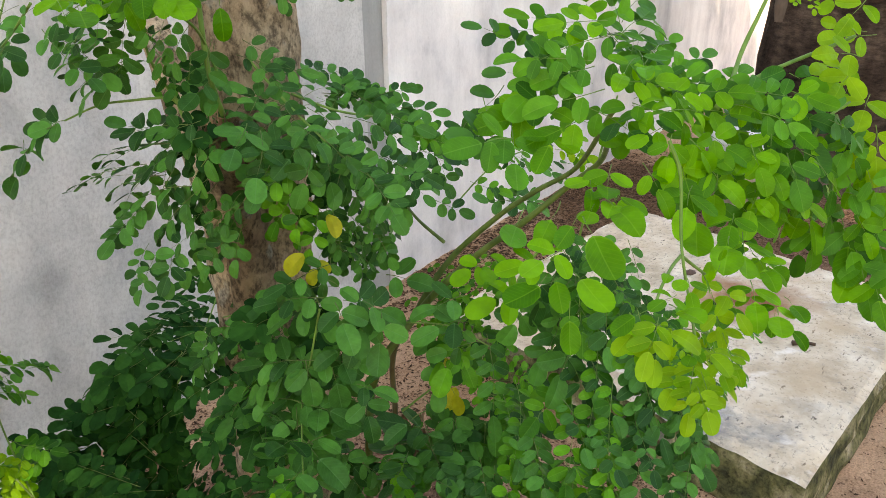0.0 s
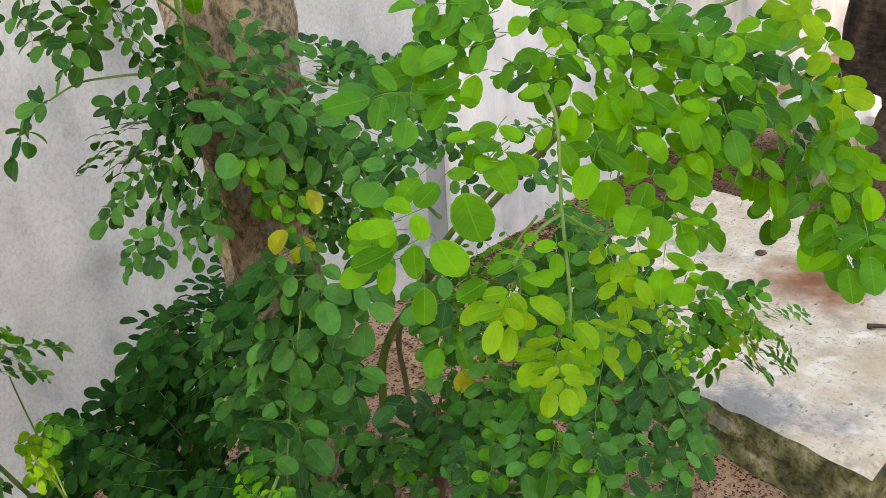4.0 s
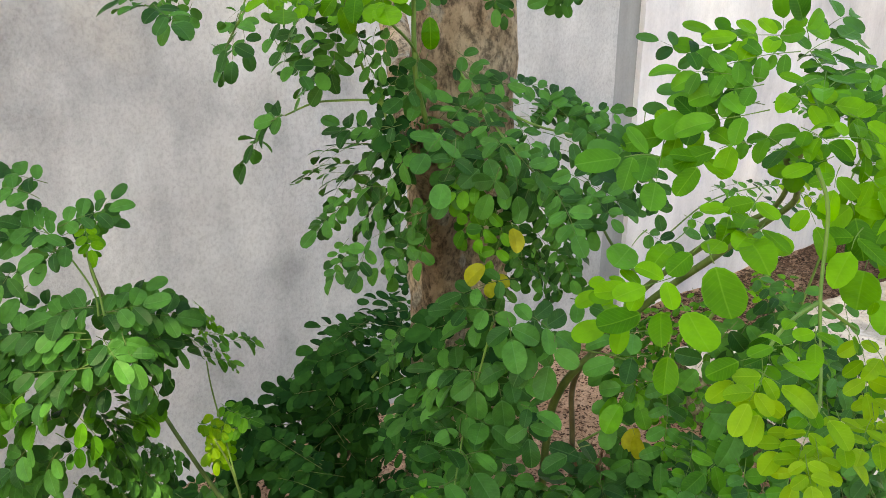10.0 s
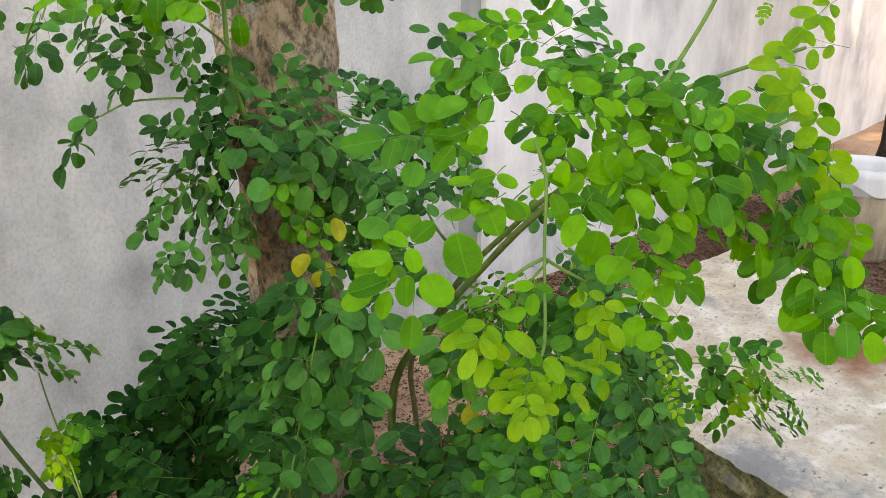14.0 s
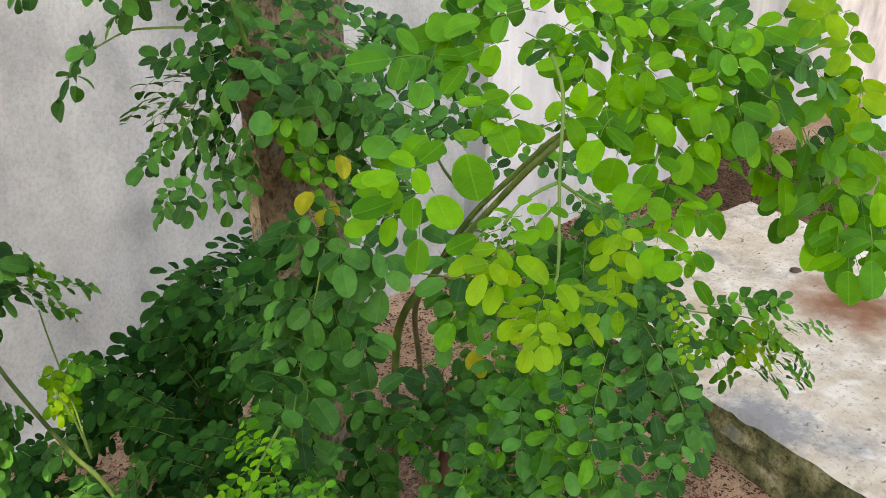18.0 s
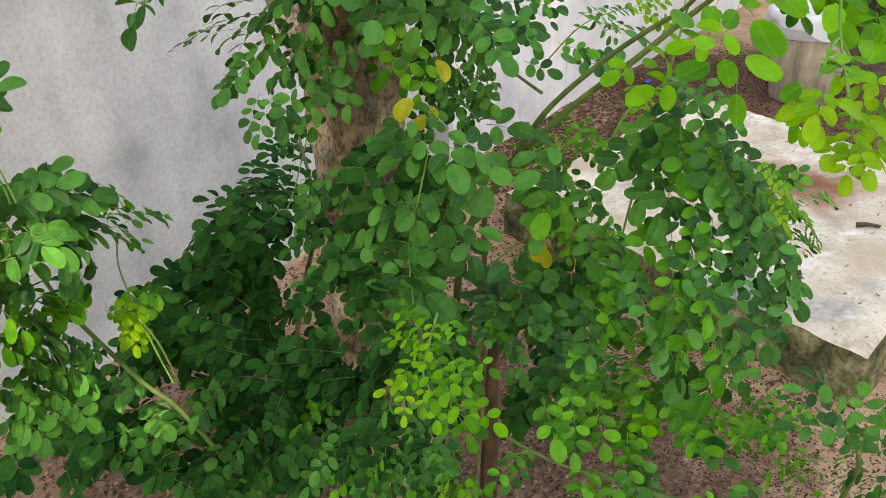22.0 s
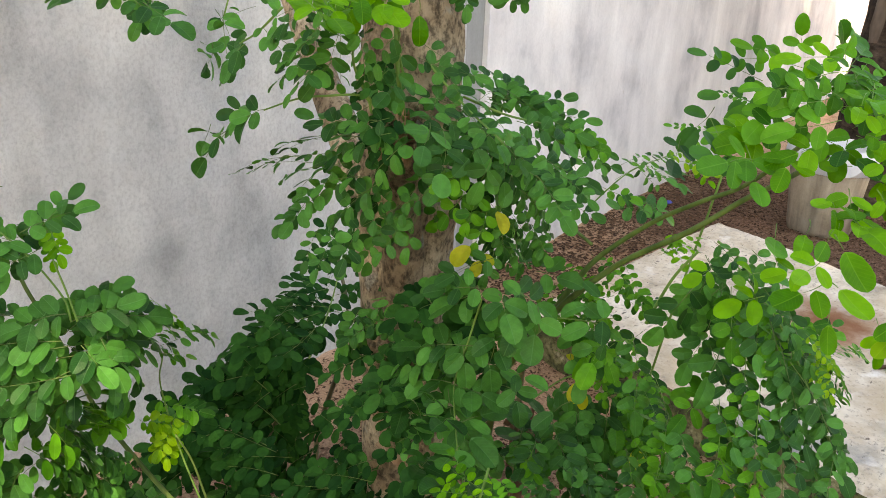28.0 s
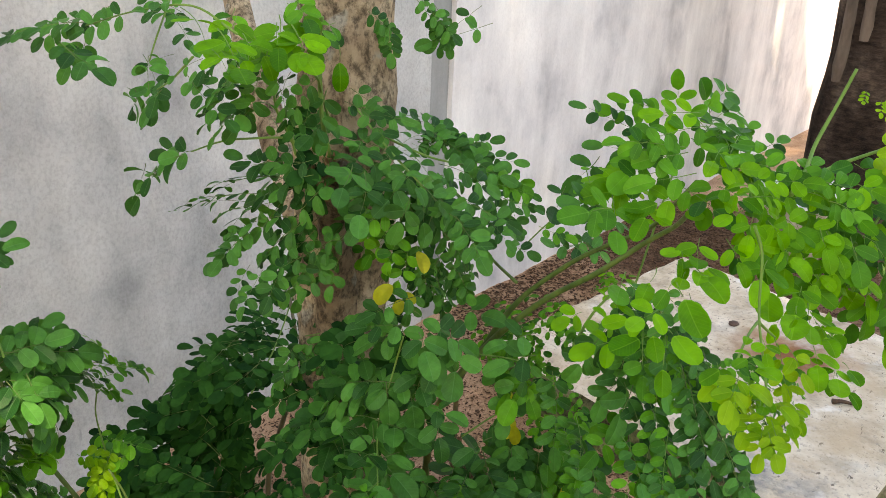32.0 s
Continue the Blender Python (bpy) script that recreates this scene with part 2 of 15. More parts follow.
def soil_material():
    m, nt, b = material("red_sandy_soil", 0.97, 0.1)
    col = ramp(nt, noise_of(nt, 3.0, 6.0), [(0.30, (0.32, 0.185, 0.112)), (0.5, (0.51, 0.32, 0.208)), (0.72, (0.65, 0.44, 0.305))])
    grain = ramp(nt, noise_of(nt, 210.0, 4.0, (1, 1, 1), 0.7), [(0.3, grey(0.55)), (0.6, grey(1.1))])
    col = mix(nt, 1.0, col, grain, "MULTIPLY")
    crumbs = ramp(nt, noise_of(nt, 70.0, 4.0), [(0.60, grey(0)), (0.68, grey(0.7))])
    col = mix(nt, crumbs, col, (0.13, 0.075, 0.05))
    # dark leaf mould round pot and shrubs, with the shrubs' shade painted in
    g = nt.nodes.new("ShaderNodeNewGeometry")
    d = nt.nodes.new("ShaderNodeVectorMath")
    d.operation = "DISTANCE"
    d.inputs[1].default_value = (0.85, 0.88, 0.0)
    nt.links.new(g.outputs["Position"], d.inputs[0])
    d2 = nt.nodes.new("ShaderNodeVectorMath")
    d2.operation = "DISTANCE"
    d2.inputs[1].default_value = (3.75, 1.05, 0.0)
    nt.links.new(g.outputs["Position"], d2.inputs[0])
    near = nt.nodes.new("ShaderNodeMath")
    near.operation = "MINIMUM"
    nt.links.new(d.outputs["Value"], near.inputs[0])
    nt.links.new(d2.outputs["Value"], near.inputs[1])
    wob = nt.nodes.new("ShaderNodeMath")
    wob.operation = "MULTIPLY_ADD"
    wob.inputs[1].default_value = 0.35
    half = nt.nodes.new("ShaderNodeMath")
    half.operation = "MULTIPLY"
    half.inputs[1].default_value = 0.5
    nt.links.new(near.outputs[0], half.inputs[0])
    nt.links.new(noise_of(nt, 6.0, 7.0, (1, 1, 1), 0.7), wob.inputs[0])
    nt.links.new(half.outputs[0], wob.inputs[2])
    mould_shade = ramp(nt, wob.outputs[0], [(0.50, grey(0.9)), (0.64, grey(0.0))])
    mould_shade_tone = ramp(nt, noise_of(nt, 90.0, 5.0, (1, 1, 1), 0.7), [(0.3, (0.045, 0.028, 0.02)), (0.5, (0.15, 0.085, 0.058)), (0.72, (0.34, 0.21, 0.15))])
    col = mix(nt, mould_shade, col, mould_shade_tone)
    nt.links.new(col, b.inputs["Base Color"])
    bump(nt, b, noise_of(nt, 60.0, 6.0, (1, 1, 1), 0.65), 0.8, 0.015)
    return m


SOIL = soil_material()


def slab_material():
    m, nt, b = material("weathered_concrete", 0.93, 0.15)
    base = ramp(nt, noise_of(nt, 7.0, 6.0, (1, 1, 1), 0.65), [(0.32, (0.40, 0.325, 0.24)), (0.48, (0.60, 0.52, 0.41)), (0.66, (0.76, 0.70, 0.60))])
    chips = ramp(nt, noise_of(nt, 75.0, 5.0, (1, 1, 1), 0.7), [(0.55, grey(0)), (0.63, grey(0.75))])
    col = mix(nt, chips, base, (0.30, 0.27, 0.235))
    grime = ramp(nt, noise_of(nt, 5.5, 5.0), [(0.56, grey(0)), (0.68, grey(0.75))])
    col = mix(nt, grime, col, (0.27, 0.25, 0.22))
    white = ramp(nt, noise_of(nt, 11.0, 5.0), [(0.60, grey(0)), (0.70, grey(0.7))])
    col = mix(nt, white, col, (0.86, 0.835, 0.80))
    fleck = ramp(nt, noise_of(nt, 60.0, 3.0, (0.45, 1.0, 1.0), 0.6), [(0.655, grey(0)), (0.70, grey(0.9))])
    col = mix(nt, fleck, col, (0.12, 0.10, 0.085))
    tan = ramp(nt, noise_of(nt, 4.0, 5.0, (1, 1, 1), 0.6), [(0.50, grey(0)), (0.66, grey(0.65))])
    col = mix(nt, tan, col, (0.50, 0.385, 0.26))
    for spot, reach, tint in (((1.84, 0.60, 0.15), (0.17, 0.26), (0.19, 0.20, 0.215)), ((1.90, 0.42, 0.15), (0.10, 0.20), (0.26, 0.26, 0.26))):
        gp = nt.nodes.new("ShaderNodeNewGeometry")
        far = nt.nodes.new("ShaderNodeVectorMath")
        far.operation = "DISTANCE"
        far.inputs[1].default_value = spot
        nt.links.new(gp.outputs["Position"], far.inputs[0])
        ragged = nt.nodes.new("ShaderNodeMath")
        ragged.operation = "MULTIPLY_ADD"
        ragged.inputs[1].default_value = 0.22
        nt.links.new(noise_of(nt, 30.0, 6.0, (1, 1, 1), 0.75), ragged.inputs[0])
        nt.links.new(far.outputs["Value"], ragged.inputs[2])
        worn = ramp(nt, ragged.outputs[0], [(reach[0], grey(0.8)), (reach[1], grey(0.0))])
        col = mix(nt, worn, col, tint)
    # rust-brown stain on the top
    g = nt.nodes.new("ShaderNodeNewGeometry")
    d = nt.nodes.new("ShaderNodeVectorMath")
    d.operation = "DISTANCE"
    d.inputs[1].default_value = (2.57, 0.66, 0.15)
    nt.links.new(g.outputs["Position"], d.inputs[0])
    wob = nt.nodes.new("ShaderNodeMath")
    wob.operation = "MULTIPLY_ADD"
    nt.links.new(noise_of(nt, 9.0, 5.0), wob.inputs[0])
    wob.inputs[1].default_value = 0.26
    nt.links.new(d.outputs["Value"], wob.inputs[2])
    rust = ramp(nt, wob.outputs[0], [(0.19, grey(0.95)), (0.36, grey(0.0))])
    col = mix(nt, rust, col, (0.30, 0.14, 0.07))
    core = ramp(nt, wob.outputs[0], [(0.12, grey(0.85)), (0.24, grey(0.0))])
    col = mix(nt, core, col, (0.16, 0.06, 0.03))
    # moss on the upright sides
    sep = nt.nodes.new("ShaderNodeSeparateXYZ")
    nt.links.new(g.outputs["Normal"], sep.inputs[0])
    side = ramp(nt, sep.outputs["Z"], [(0.35, grey(1)), (0.75, grey(0))])
    moss = ramp(nt, noise_of(nt, 13.0, 5.0), [(0.34, (0.045, 0.048, 0.028)), (0.5, (0.125, 0.125, 0.055)), (0.62, (0.24, 0.215, 0.12)), (0.72, (0.44, 0.40, 0.30))])
    pit = ramp(nt, noise_of(nt, 60.0, 6.0, (1, 1, 1), 0.75), [(0.36, grey(0.35)), (0.5, grey(0.95)), (0.66, grey(1.35))])
    moss = mix(nt, 1.0, moss, pit, "MULTIPLY")
    col = mix(nt, side, col, moss)
    nt.links.new(col, b.inputs["Base Color"])
    bump(nt, b, noise_of(nt, 75.0, 6.0, (1, 1, 1), 0.65), 0.7, 0.008)
    return m


SLAB = slab_material()
LITTER = leaf_material("leaf_litter_brown", (0.07, 0.038, 0.026), (0.40, 0.26, 0.17), 0.1, 0.9)
MULCH = leaf_material("leaf_mulch", (0.028, 0.016, 0.010), (0.16, 0.088, 0.052), 0.1, 0.9)
STONE = stem_material("dark_clod", (0.05, 0.03, 0.022), (0.13, 0.08, 0.06), 70.0)
POT = plaster("dirty_white_pot", (0.24, 0.18, 0.125), (0.44, 0.36, 0.265), (0.58, 0.50, 0.40), (0.17, 0.115, 0.07), 1.3, 0.5)
POT_IN = plaster("pot_inside", (0.50, 0.52, 0.53), (0.62, 0.63, 0.64), (0.72, 0.72, 0.72), (0.4, 0.4, 0.4), 0.3, 0.2)
BLUE = stem_material("blue_plastic", (0.03, 0.04, 0.25), (0.06, 0.08, 0.40))

# ---- builders ----


def part(name, verts, faces, mats, parent=None, label="", slots=None, smooth=True):
    """One mesh object from world points, under a thing."""
    o = Vector(parent.matrix_world.translation) if parent else Vector((0, 0, 0))
    me = bpy.data.meshes.new(name)
    me.from_pydata([(v[0] - o.x, v[1] - o.y, v[2] - o.z) for v in verts], [], faces)
    for m in mats if isinstance(mats, (list, tuple)) else [mats]:
        me.materials.append(m)
    if slots is not None:
        me.polygons.foreach_set("material_index", slots)
    if smooth:
        me.polygons.foreach_set("use_smooth", [True] * len(me.polygons))
    ob = new(name, me)
    if parent:
        ob.parent = parent
    if label:
        tagged(ob, label)
    return ob


def thing(name, at, label, category, group="", kind=""):
    ob = new(name)
    ob.empty_display_size = 0.05
    ob.location = at
    ob.matrix_world = Matrix.Translation(at)
    return tagged(ob, label, category, group, kind)


def smooth_path(points, steps=6):
    p = [np.array(q, float) for q in points]
    p = [2 * p[0] - p[1]] + p + [2 * p[-1] - p[-2]]
    out = []
    for i in range(1, len(p) - 2):
        for k in range(steps):
            s = k / steps
            out.append(0.5 * (2 * p[i] + (p[i + 1] - p[i - 1]) * s + (2 * p[i - 1] - 5 * p[i] + 4 * p[i + 1] - p[i + 2]) * s * s
                              + (3 * p[i] - p[i - 1] - 3 * p[i + 1] + p[i + 2]) * s ** 3))
    return out + [p[-2]]


def tube_mesh(path, radii, sides=8, rough=0.0, seed=0.0):
    verts, faces = [], []
    up = np.array((0.31, 0.17, 0.93))
    n = len(path)
    for i, c in enumerate(path):
        t = path[min(i + 1, n - 1)] - path[max(i - 1, 0)]
        t = t / (np.linalg.norm(t) + 1e-9)
        a = np.cross(t, up) if abs(t @ up) < 0.95 else np.cross(t, (1, 0, 0))
        a /= np.linalg.norm(a)
        b = np.cross(t, a)
        for k in range(sides):
            an = 2 * math.pi * k / sides
            r = radii[i]
            if rough:
                q = c + a * math.cos(an) * r + b * math.sin(an) * r
                r *= 1 + rough * noise.noise(Vector((q[0] * 14 + seed, q[1] * 14, q[2] * 7))) + 0.5 * rough * noise.noise(Vector((q[0] * 45, q[1] * 45 + seed, q[2] * 22)))
            verts.append(c + a * math.cos(an) * r + b * math.sin(an) * r)
    for i in range(n - 1):
        for k in range(sides):
            k2 = (k + 1) % sides
            faces.append((i * sides + k, i * sides + k2, (i + 1) * sides + k2, (i + 1) * sides + k))
    faces.append(tuple(range(sides))[::-1])
    faces.append(tuple((n - 1) * sides + k for k in range(sides)))
    return verts, faces


def stem(plant, name, r0, r1, mat, *points, label="", sides=8, rough=0.06, steps=6):
    path = smooth_path(points, steps)
    n = len(path) - 1
    v, f = tube_mesh(path, [r0 + (r1 - r0) * (i / n) ** 0.8 for i in range(n + 1)], sides, rough, r0 * 900)
    return part(name, v, f, mat, plant, label)


WIDTHS = ((0.0, 0.0), (0.06, 0.36), (0.20, 0.76), (0.44, 0.98), (0.67, 0.99), (0.87, 0.72), (0.96, 0.42), (1.0, 0.0))


def blade(length, width, fold=0.16, curl=0.1):
    """A leaflet along +y with its face to +z: outline, folded midrib and a slight curl."""
    verts, faces = [(0.0, 0.0, 0.0)], []
    for s, w in WIDTHS[1:-1]:
        z = -curl * length * (s - 0.4) ** 2
        h = w * width / 2
        verts += [(-h, s * length, z + fold * h), (0.0, s * length, z), (h, s * length, z + fold * h)]
    verts.append((0.0, length, -curl * length * 0.36))
    m = len(WIDTHS) - 2
    faces += [(0, 2, 1), (0, 3, 2)]
    for i in range(m - 1):
        a = 1 + 3 * i
        faces += [(a, a + 1, a + 4, a + 3), (a + 1, a + 2, a + 5, a + 4)]
    a, e = 1 + 3 * (m - 1), 1 + 3 * m
    faces += [(a, a + 1, e), (a + 1, a + 2, e)]
    return np.array(verts), faces


BLADES = [blade(1.0, w, f, c) for w, f, c in ((0.63, 0.14, 0.10), (0.68, 0.24, 0.28), (0.60, 0.10, 0.05), (0.72, 0.18, -0.18), (0.66, 0.34, 0.40), (0.57, 0.20, 0.55))]
BLADE_MESHES = {}


def blade_mesh(kind, mat):
    key = (kind, mat.name)
    if key not in BLADE_MESHES:
        me = bpy.data.meshes.new("leaflet")
        v, f = BLADES[kind]
        me.from_pydata(v.tolist(), [], f)
        me.materials.append(mat)
        BLADE_MESHES[key] = me
    return BLADE_MESHES[key]


def unit(v):
    return v / (np.linalg.norm(v) + 1e-9)


RNG = random.Random(7)
SINGLE = {}  # count of leaflets built singly


def spray(plant, base, tip, pairs, size, mat, face, inner=False):
    """One pinna: a thin curved stalk with opposite oval leaflets and a larger one at its end. inner: in the depth of the plant."""
    base, tip, face = np.array(base, float), np.array(tip, float), unit(np.array(face, float))
    run = tip - base
    length = np.linalg.norm(run)
    along = unit(run)
    face = unit(face - along * (face @ along) * 0.85)
    side = unit(np.cross(face, along))
    bow = side * RNG.uniform(-0.06, 0.06) * length + face * 0.05 * length
    n = 6
    curve = [base + run * (i / n) + bow * math.sin(math.pi * i / n) for i in range(n + 1)]
    verts, faces = tube_mesh(curve, [size * (0.020 - 0.012 * i / n) for i in range(n + 1)], 5)
    slots, singles = [1] * len(faces), []
    loose = SINGLE.get("all", 0) < 6800 and mat is not SHADED and not inner

    def leaflet(at, way, ln):
        nrm = unit(face + np.array([RNG.gauss(0, 0.17) for _ in range(3)]))
        y = unit(way + face * RNG.gauss(-0.06, 0.14) + np.array((0, 0, -RNG.uniform(0.0, 0.12))))
        z = unit(nrm - y * (nrm @ y))
        x = np.cross(y, z) * RNG.uniform(0.9, 1.05)
        kind = RNG.randrange(len(BLADES))
        at = at + y * ln * 0.06
        if loose:
            singles.append((kind, at, x * ln, y * ln, z * ln))
            return
        o = len(verts)
        verts.extend([at + (x * q[0] + y * q[1] + z * q[2]) * ln for q in BLADES[kind][0]])
        faces.extend([tuple(i + o for i in q) for q in BLADES[kind][1]])
        slots.extend([0] * len(BLADES[kind][1]))

    for k in range(pairs):
        s = (k + 0.62) / (pairs + 0.25)
        at = base + run * s + bow * math.sin(math.pi * s)
        for sign in (-1, 1):
            if RNG.random() < 0.97:
                leaflet(at, unit(along * RNG.uniform(0.35, 0.65) + sign * side), size * (0.84 + 0.16 * s) * RNG.uniform(0.88, 1.1))
    leaflet(tip, along, size * RNG.uniform(1.08, 1.22) if pairs else size)
    ob = part("frond", verts, faces, [mat if loose else PLAIN.get(mat, mat), STEM if mat in (SHADED, MATURE) else STALK], plant, "", slots, smooth=False)
    SINGLE["all"] = SINGLE.get("all", 0) + len(singles)
    if not loose:
        tagged(ob, kind="stuff")
    o = Vector(plant.matrix_world.translation)
    for kind, c, x, y, z in singles:
        lf = new("leaflet", blade_mesh(kind, mat))
        lf.parent = ob
        lf.matrix_local = Matrix(((x[0], y[0], z[0], c[0] - o.x), (x[1], y[1], z[1], c[1] - o.y), (x[2], y[2], z[2], c[2] - o.z), (0, 0, 0, 1)))
    return ob


# ---- ground, wall, slab ----


def grid_mesh(xs, ys, height):
    verts = [(x, y, height(x, y)) for y in ys for x in xs]
    w = len(xs)
    faces = [(j * w + i, j * w + i + 1, (j + 1) * w + i + 1, (j + 1) * w + i) for j in range(len(ys) - 1) for i in range(w - 1)]
    return verts, faces


def graded(lo, hi, step):
    out, s, v = [], step, hi
    mid = list(np.arange(lo, hi, step))
    while v < 900:
        s *= 1.35
        v += s
        out.append(v)
    left, s, v = [], step, lo
    while v > -900:
        s *= 1.35
        v -= s
        left.append(v)
    return left[::-1] + mid + [hi] + out


def ground_height(x, y):
    near = 1.0 if -2 < x < 8 and -3 < y < 4 else 0.0
    return near * (0.016 * noise.noise(Vector((x * 2.2, y * 2.2, 0.3))) + 0.010 * noise.noise(Vector((x * 9, y * 9, 1.7)))
                   + 0.006 * noise.noise(Vector((x * 26, y * 26, 4.1))))


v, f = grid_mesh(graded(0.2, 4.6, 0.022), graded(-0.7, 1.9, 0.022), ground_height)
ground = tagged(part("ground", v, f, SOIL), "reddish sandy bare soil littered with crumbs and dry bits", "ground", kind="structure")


def wall_block(name, x0, x1, y0, y1, z1, mat, label, relief=0.004):
    xs, zs = np.linspace(x0, x1, max(3, int((x1 - x0) / 0.04))), np.linspace(-0.1, z1, 60)
    verts, faces = [], []
    w = len(xs)
    for z in zs:
        for x in xs:
            verts.append((x, y0 + relief * (noise.noise(Vector((x * 2.5, z * 2.5, 0))) + 0.5 * noise.noise(Vector((x * 11, z * 11, 3)))), z))
    for j in range(len(zs) - 1):
        for i in range(w - 1):
            faces.append((j * w + i, j * w + i + 1, (j + 1) * w + i + 1, (j + 1) * w + i))
    b = len(verts)
    for z in (-0.1, z1):
        verts += [(x0, y1, z), (x1, y1, z)]
    t = (len(zs) - 1) * w
    left = [j * w for j in range(len(zs))]
    right = [j * w + w - 1 for j in range(len(zs))]
    faces.append(tuple(left[::-1]) + (b, b + 2)[:1] + (b + 2,))
    faces.append(tuple(right) + (b + 3, b + 1))
    faces.append(tuple(t + i for i in range(w)) + (b + 3, b + 2))
    faces.append((b + 1, b, b + 2, b + 3))
    ob = part(name, verts, faces, mat, smooth=False)
    return tagged(ob, label, "wall", kind="structure")


wall_block("wall_left", -3.0, 2.213, 1.832, 2.03, 2.3, WALL_GREY, "tall compound wall with worn grey whitewashed plaster")
wall_block("wall_post", 2.213, 2.322, 1.842, 2.05, 2.34, CEMENT, "bare grey cement post between two stretches of wall", 0.002)
wall_block("wall_right", 2.322, 14.0, 1.822, 2.03, 2.3, WALL_WHITE, "tall compound wall with streaked whitewashed plaster")


# unseen wall added behind the camera to cut low light from the sky
wall_block("wall_sky_block", -4.6, 9.0, -4.4, -4.2, 2.6, WALL_WHITE, "plain whitewashed wall, unseen, added to cut low sky light")


def slab_mesh():
    c = [np.array(q) for q in ((1.757, 0.303), (2.872, 0.189), (3.19, 1.262), (2.02, 1.40))]
    n, hgt, bev = 56, 0.145, 0.012
    bm = bmesh.new()
    rows = []
    for j in range(n + 1):
        row = []
        for i in range(n + 1):
            a, b = i / n, j / n
            p = (1 - a) * (1 - b) * c[0] + a * (1 - b) * c[1] + a * b * c[2] + (1 - a) * b * c[3]
            edge = min(a, b, 1 - a, 1 - b)
            z = hgt + 0.004 * noise.noise(Vector((p[0] * 6, p[1] * 6, 2))) + 0.0025 * noise.noise(Vector((p[0] * 25, p[1] * 25, 5)))
            if edge == 0:
                z -= bev * (0.5 + 1.1 * abs(noise.noise(Vector((p[0] * 12, p[1] * 12, 8)))))
            row.append(bm.verts.new((p[0], p[1], z)))
        rows.append(row)
    for j in range(n):
        for i in range(n):
            bm.faces.new((rows[j][i], rows[j][i + 1], rows[j + 1][i + 1], rows[j + 1][i]))
    rim = [rows[0][i] for i in range(n)] + [rows[j][n] for j in range(n)] + [rows[n][i] for i in range(n, 0, -1)] + [rows[j][0] for j in range(n, 0, -1)]
    mid = sum((Vector(v.co) for v in rim), Vector()) / len(rim)
    prev = rim
    for k in range(1, 7):
        ring = []
        for v in rim:
            d = Vector((v.co.x - mid.x, v.co.y - mid.y, 0)).normalized()
            out = 0.006 + 0.013 * noise.noise(Vector((v.co.x * 10, v.co.y * 10, k * 0.9)))
            ring.append(bm.verts.new((v.co.x + d.x * out, v.co.y + d.y * out, v.co.z + (-0.03 - v.co.z) * k / 6)))
        m = len(rim)
        for i in range(m):
            bm.faces.new((prev[(i + 1) % m], prev[i], ring[i], ring[(i + 1) % m]))
        prev = ring
    bm.faces.new(prev)
    bmesh.ops.recalc_face_normals(bm, faces=bm.faces)
    me = bpy.data.meshes.new("concrete_slab")
    bm.to_mesh(me)
    bm.free()
    me.materials.append(SLAB)
    return tagged(new("concrete_slab", me), "thick weathered concrete slab with chipped white top and mossy sides on the soil", "slab")


slab_mesh()


def lathe(profile, sides, rough=0.0, seed=0):
    verts, faces = [], []
    for r, z in profile:
        for k in range(sides):
            a = 2 * math.pi * k / sides
            q = r * (1 + rough * noise.noise(Vector((math.cos(a) * 2.2, math.sin(a) * 2.2, z * 3 + seed))) + 0.4 * rough * noise.noise(Vector((math.cos(a) * 9, math.sin(a) * 9, z * 5 + seed))))
            verts.append((q * math.cos(a), q * math.sin(a), z))
    for i in range(len(profile) - 1):
        for k in range(sides):
            k2 = (k + 1) % sides
            faces.append((i * sides + k, i * sides + k2, (i + 1) * sides + k2, (i + 1) * sides + k))
    return verts, faces


def shift(verts, m):
    return [m @ Vector(q) for q in verts]


pot = thing("planter_pot", (3.80, 1.03, 0.0), "dirty white cement planter pot, empty, beside a palm trunk", "pot")
m = pose(3.80, 1.03, -0.01, 0, 3, 20)
v, f = lathe([(0.0, 0.0), (0.125, 0.0), (0.135, 0.03), (0.150, 0.18), (0.162, 0.29)], 40, 0.02)
part("pot_body", shift(v, m), f, POT, pot, "mud-stained pot body")
v, f = lathe([(0.160, 0.285), (0.172, 0.290), (0.178, 0.36), (0.180, 0.385), (0.166, 0.388), (0.160, 0.36), (0.150, 0.20), (0.12, 0.06), (0.0, 0.055)], 40, 0.015)
part("pot_rim", shift(v, m), f, POT_IN, pot, "chipped white rim")

v, f = [], []
for k in range(60):
    a = 2 * math.pi * k / 60
    low = 0.325 + 0.022 * math.sin(3 * a + 1) + 0.012 * math.sin(7 * a)
    for r, z in ((0.186 + 0.006 * math.sin(11 * a), low), (0.188 + 0.004 * math.sin(13 * a), 0.36), (0.186, 0.389), (0.168, 0.396), (0.158, 0.37), (0.150, 0.25)):
        v.append((r * math.cos(a), r * math.sin(a), z))
    for i in range(5):
        n = (k + 1) % 60
        f.append((k * 6 + i, n * 6 + i, n * 6 + i + 1, k * 6 + i + 1))
part("liner", shift(v, m), f, POT_IN, pot, "white plastic liner folded over the rim")

palm = thing("palm_trunk", (4.62, 0.86, 0.0), "thick dark fibrous palm trunk with a swollen base", "palm tree")
v, f = lathe([(0.47, -0.05), (0.42, 0.03), (0.385, 0.15), (0.365, 0.32), (0.355, 0.55), (0.35, 0.85), (0.345, 1.2), (0.335, 1.8), (0.32, 3.0), (0.30, 6.0), (0.0, 6.05)], 56, 0.10, 3)
part("trunk", shift(v, pose(4.62, 0.86, 0)), f, PALM, palm)


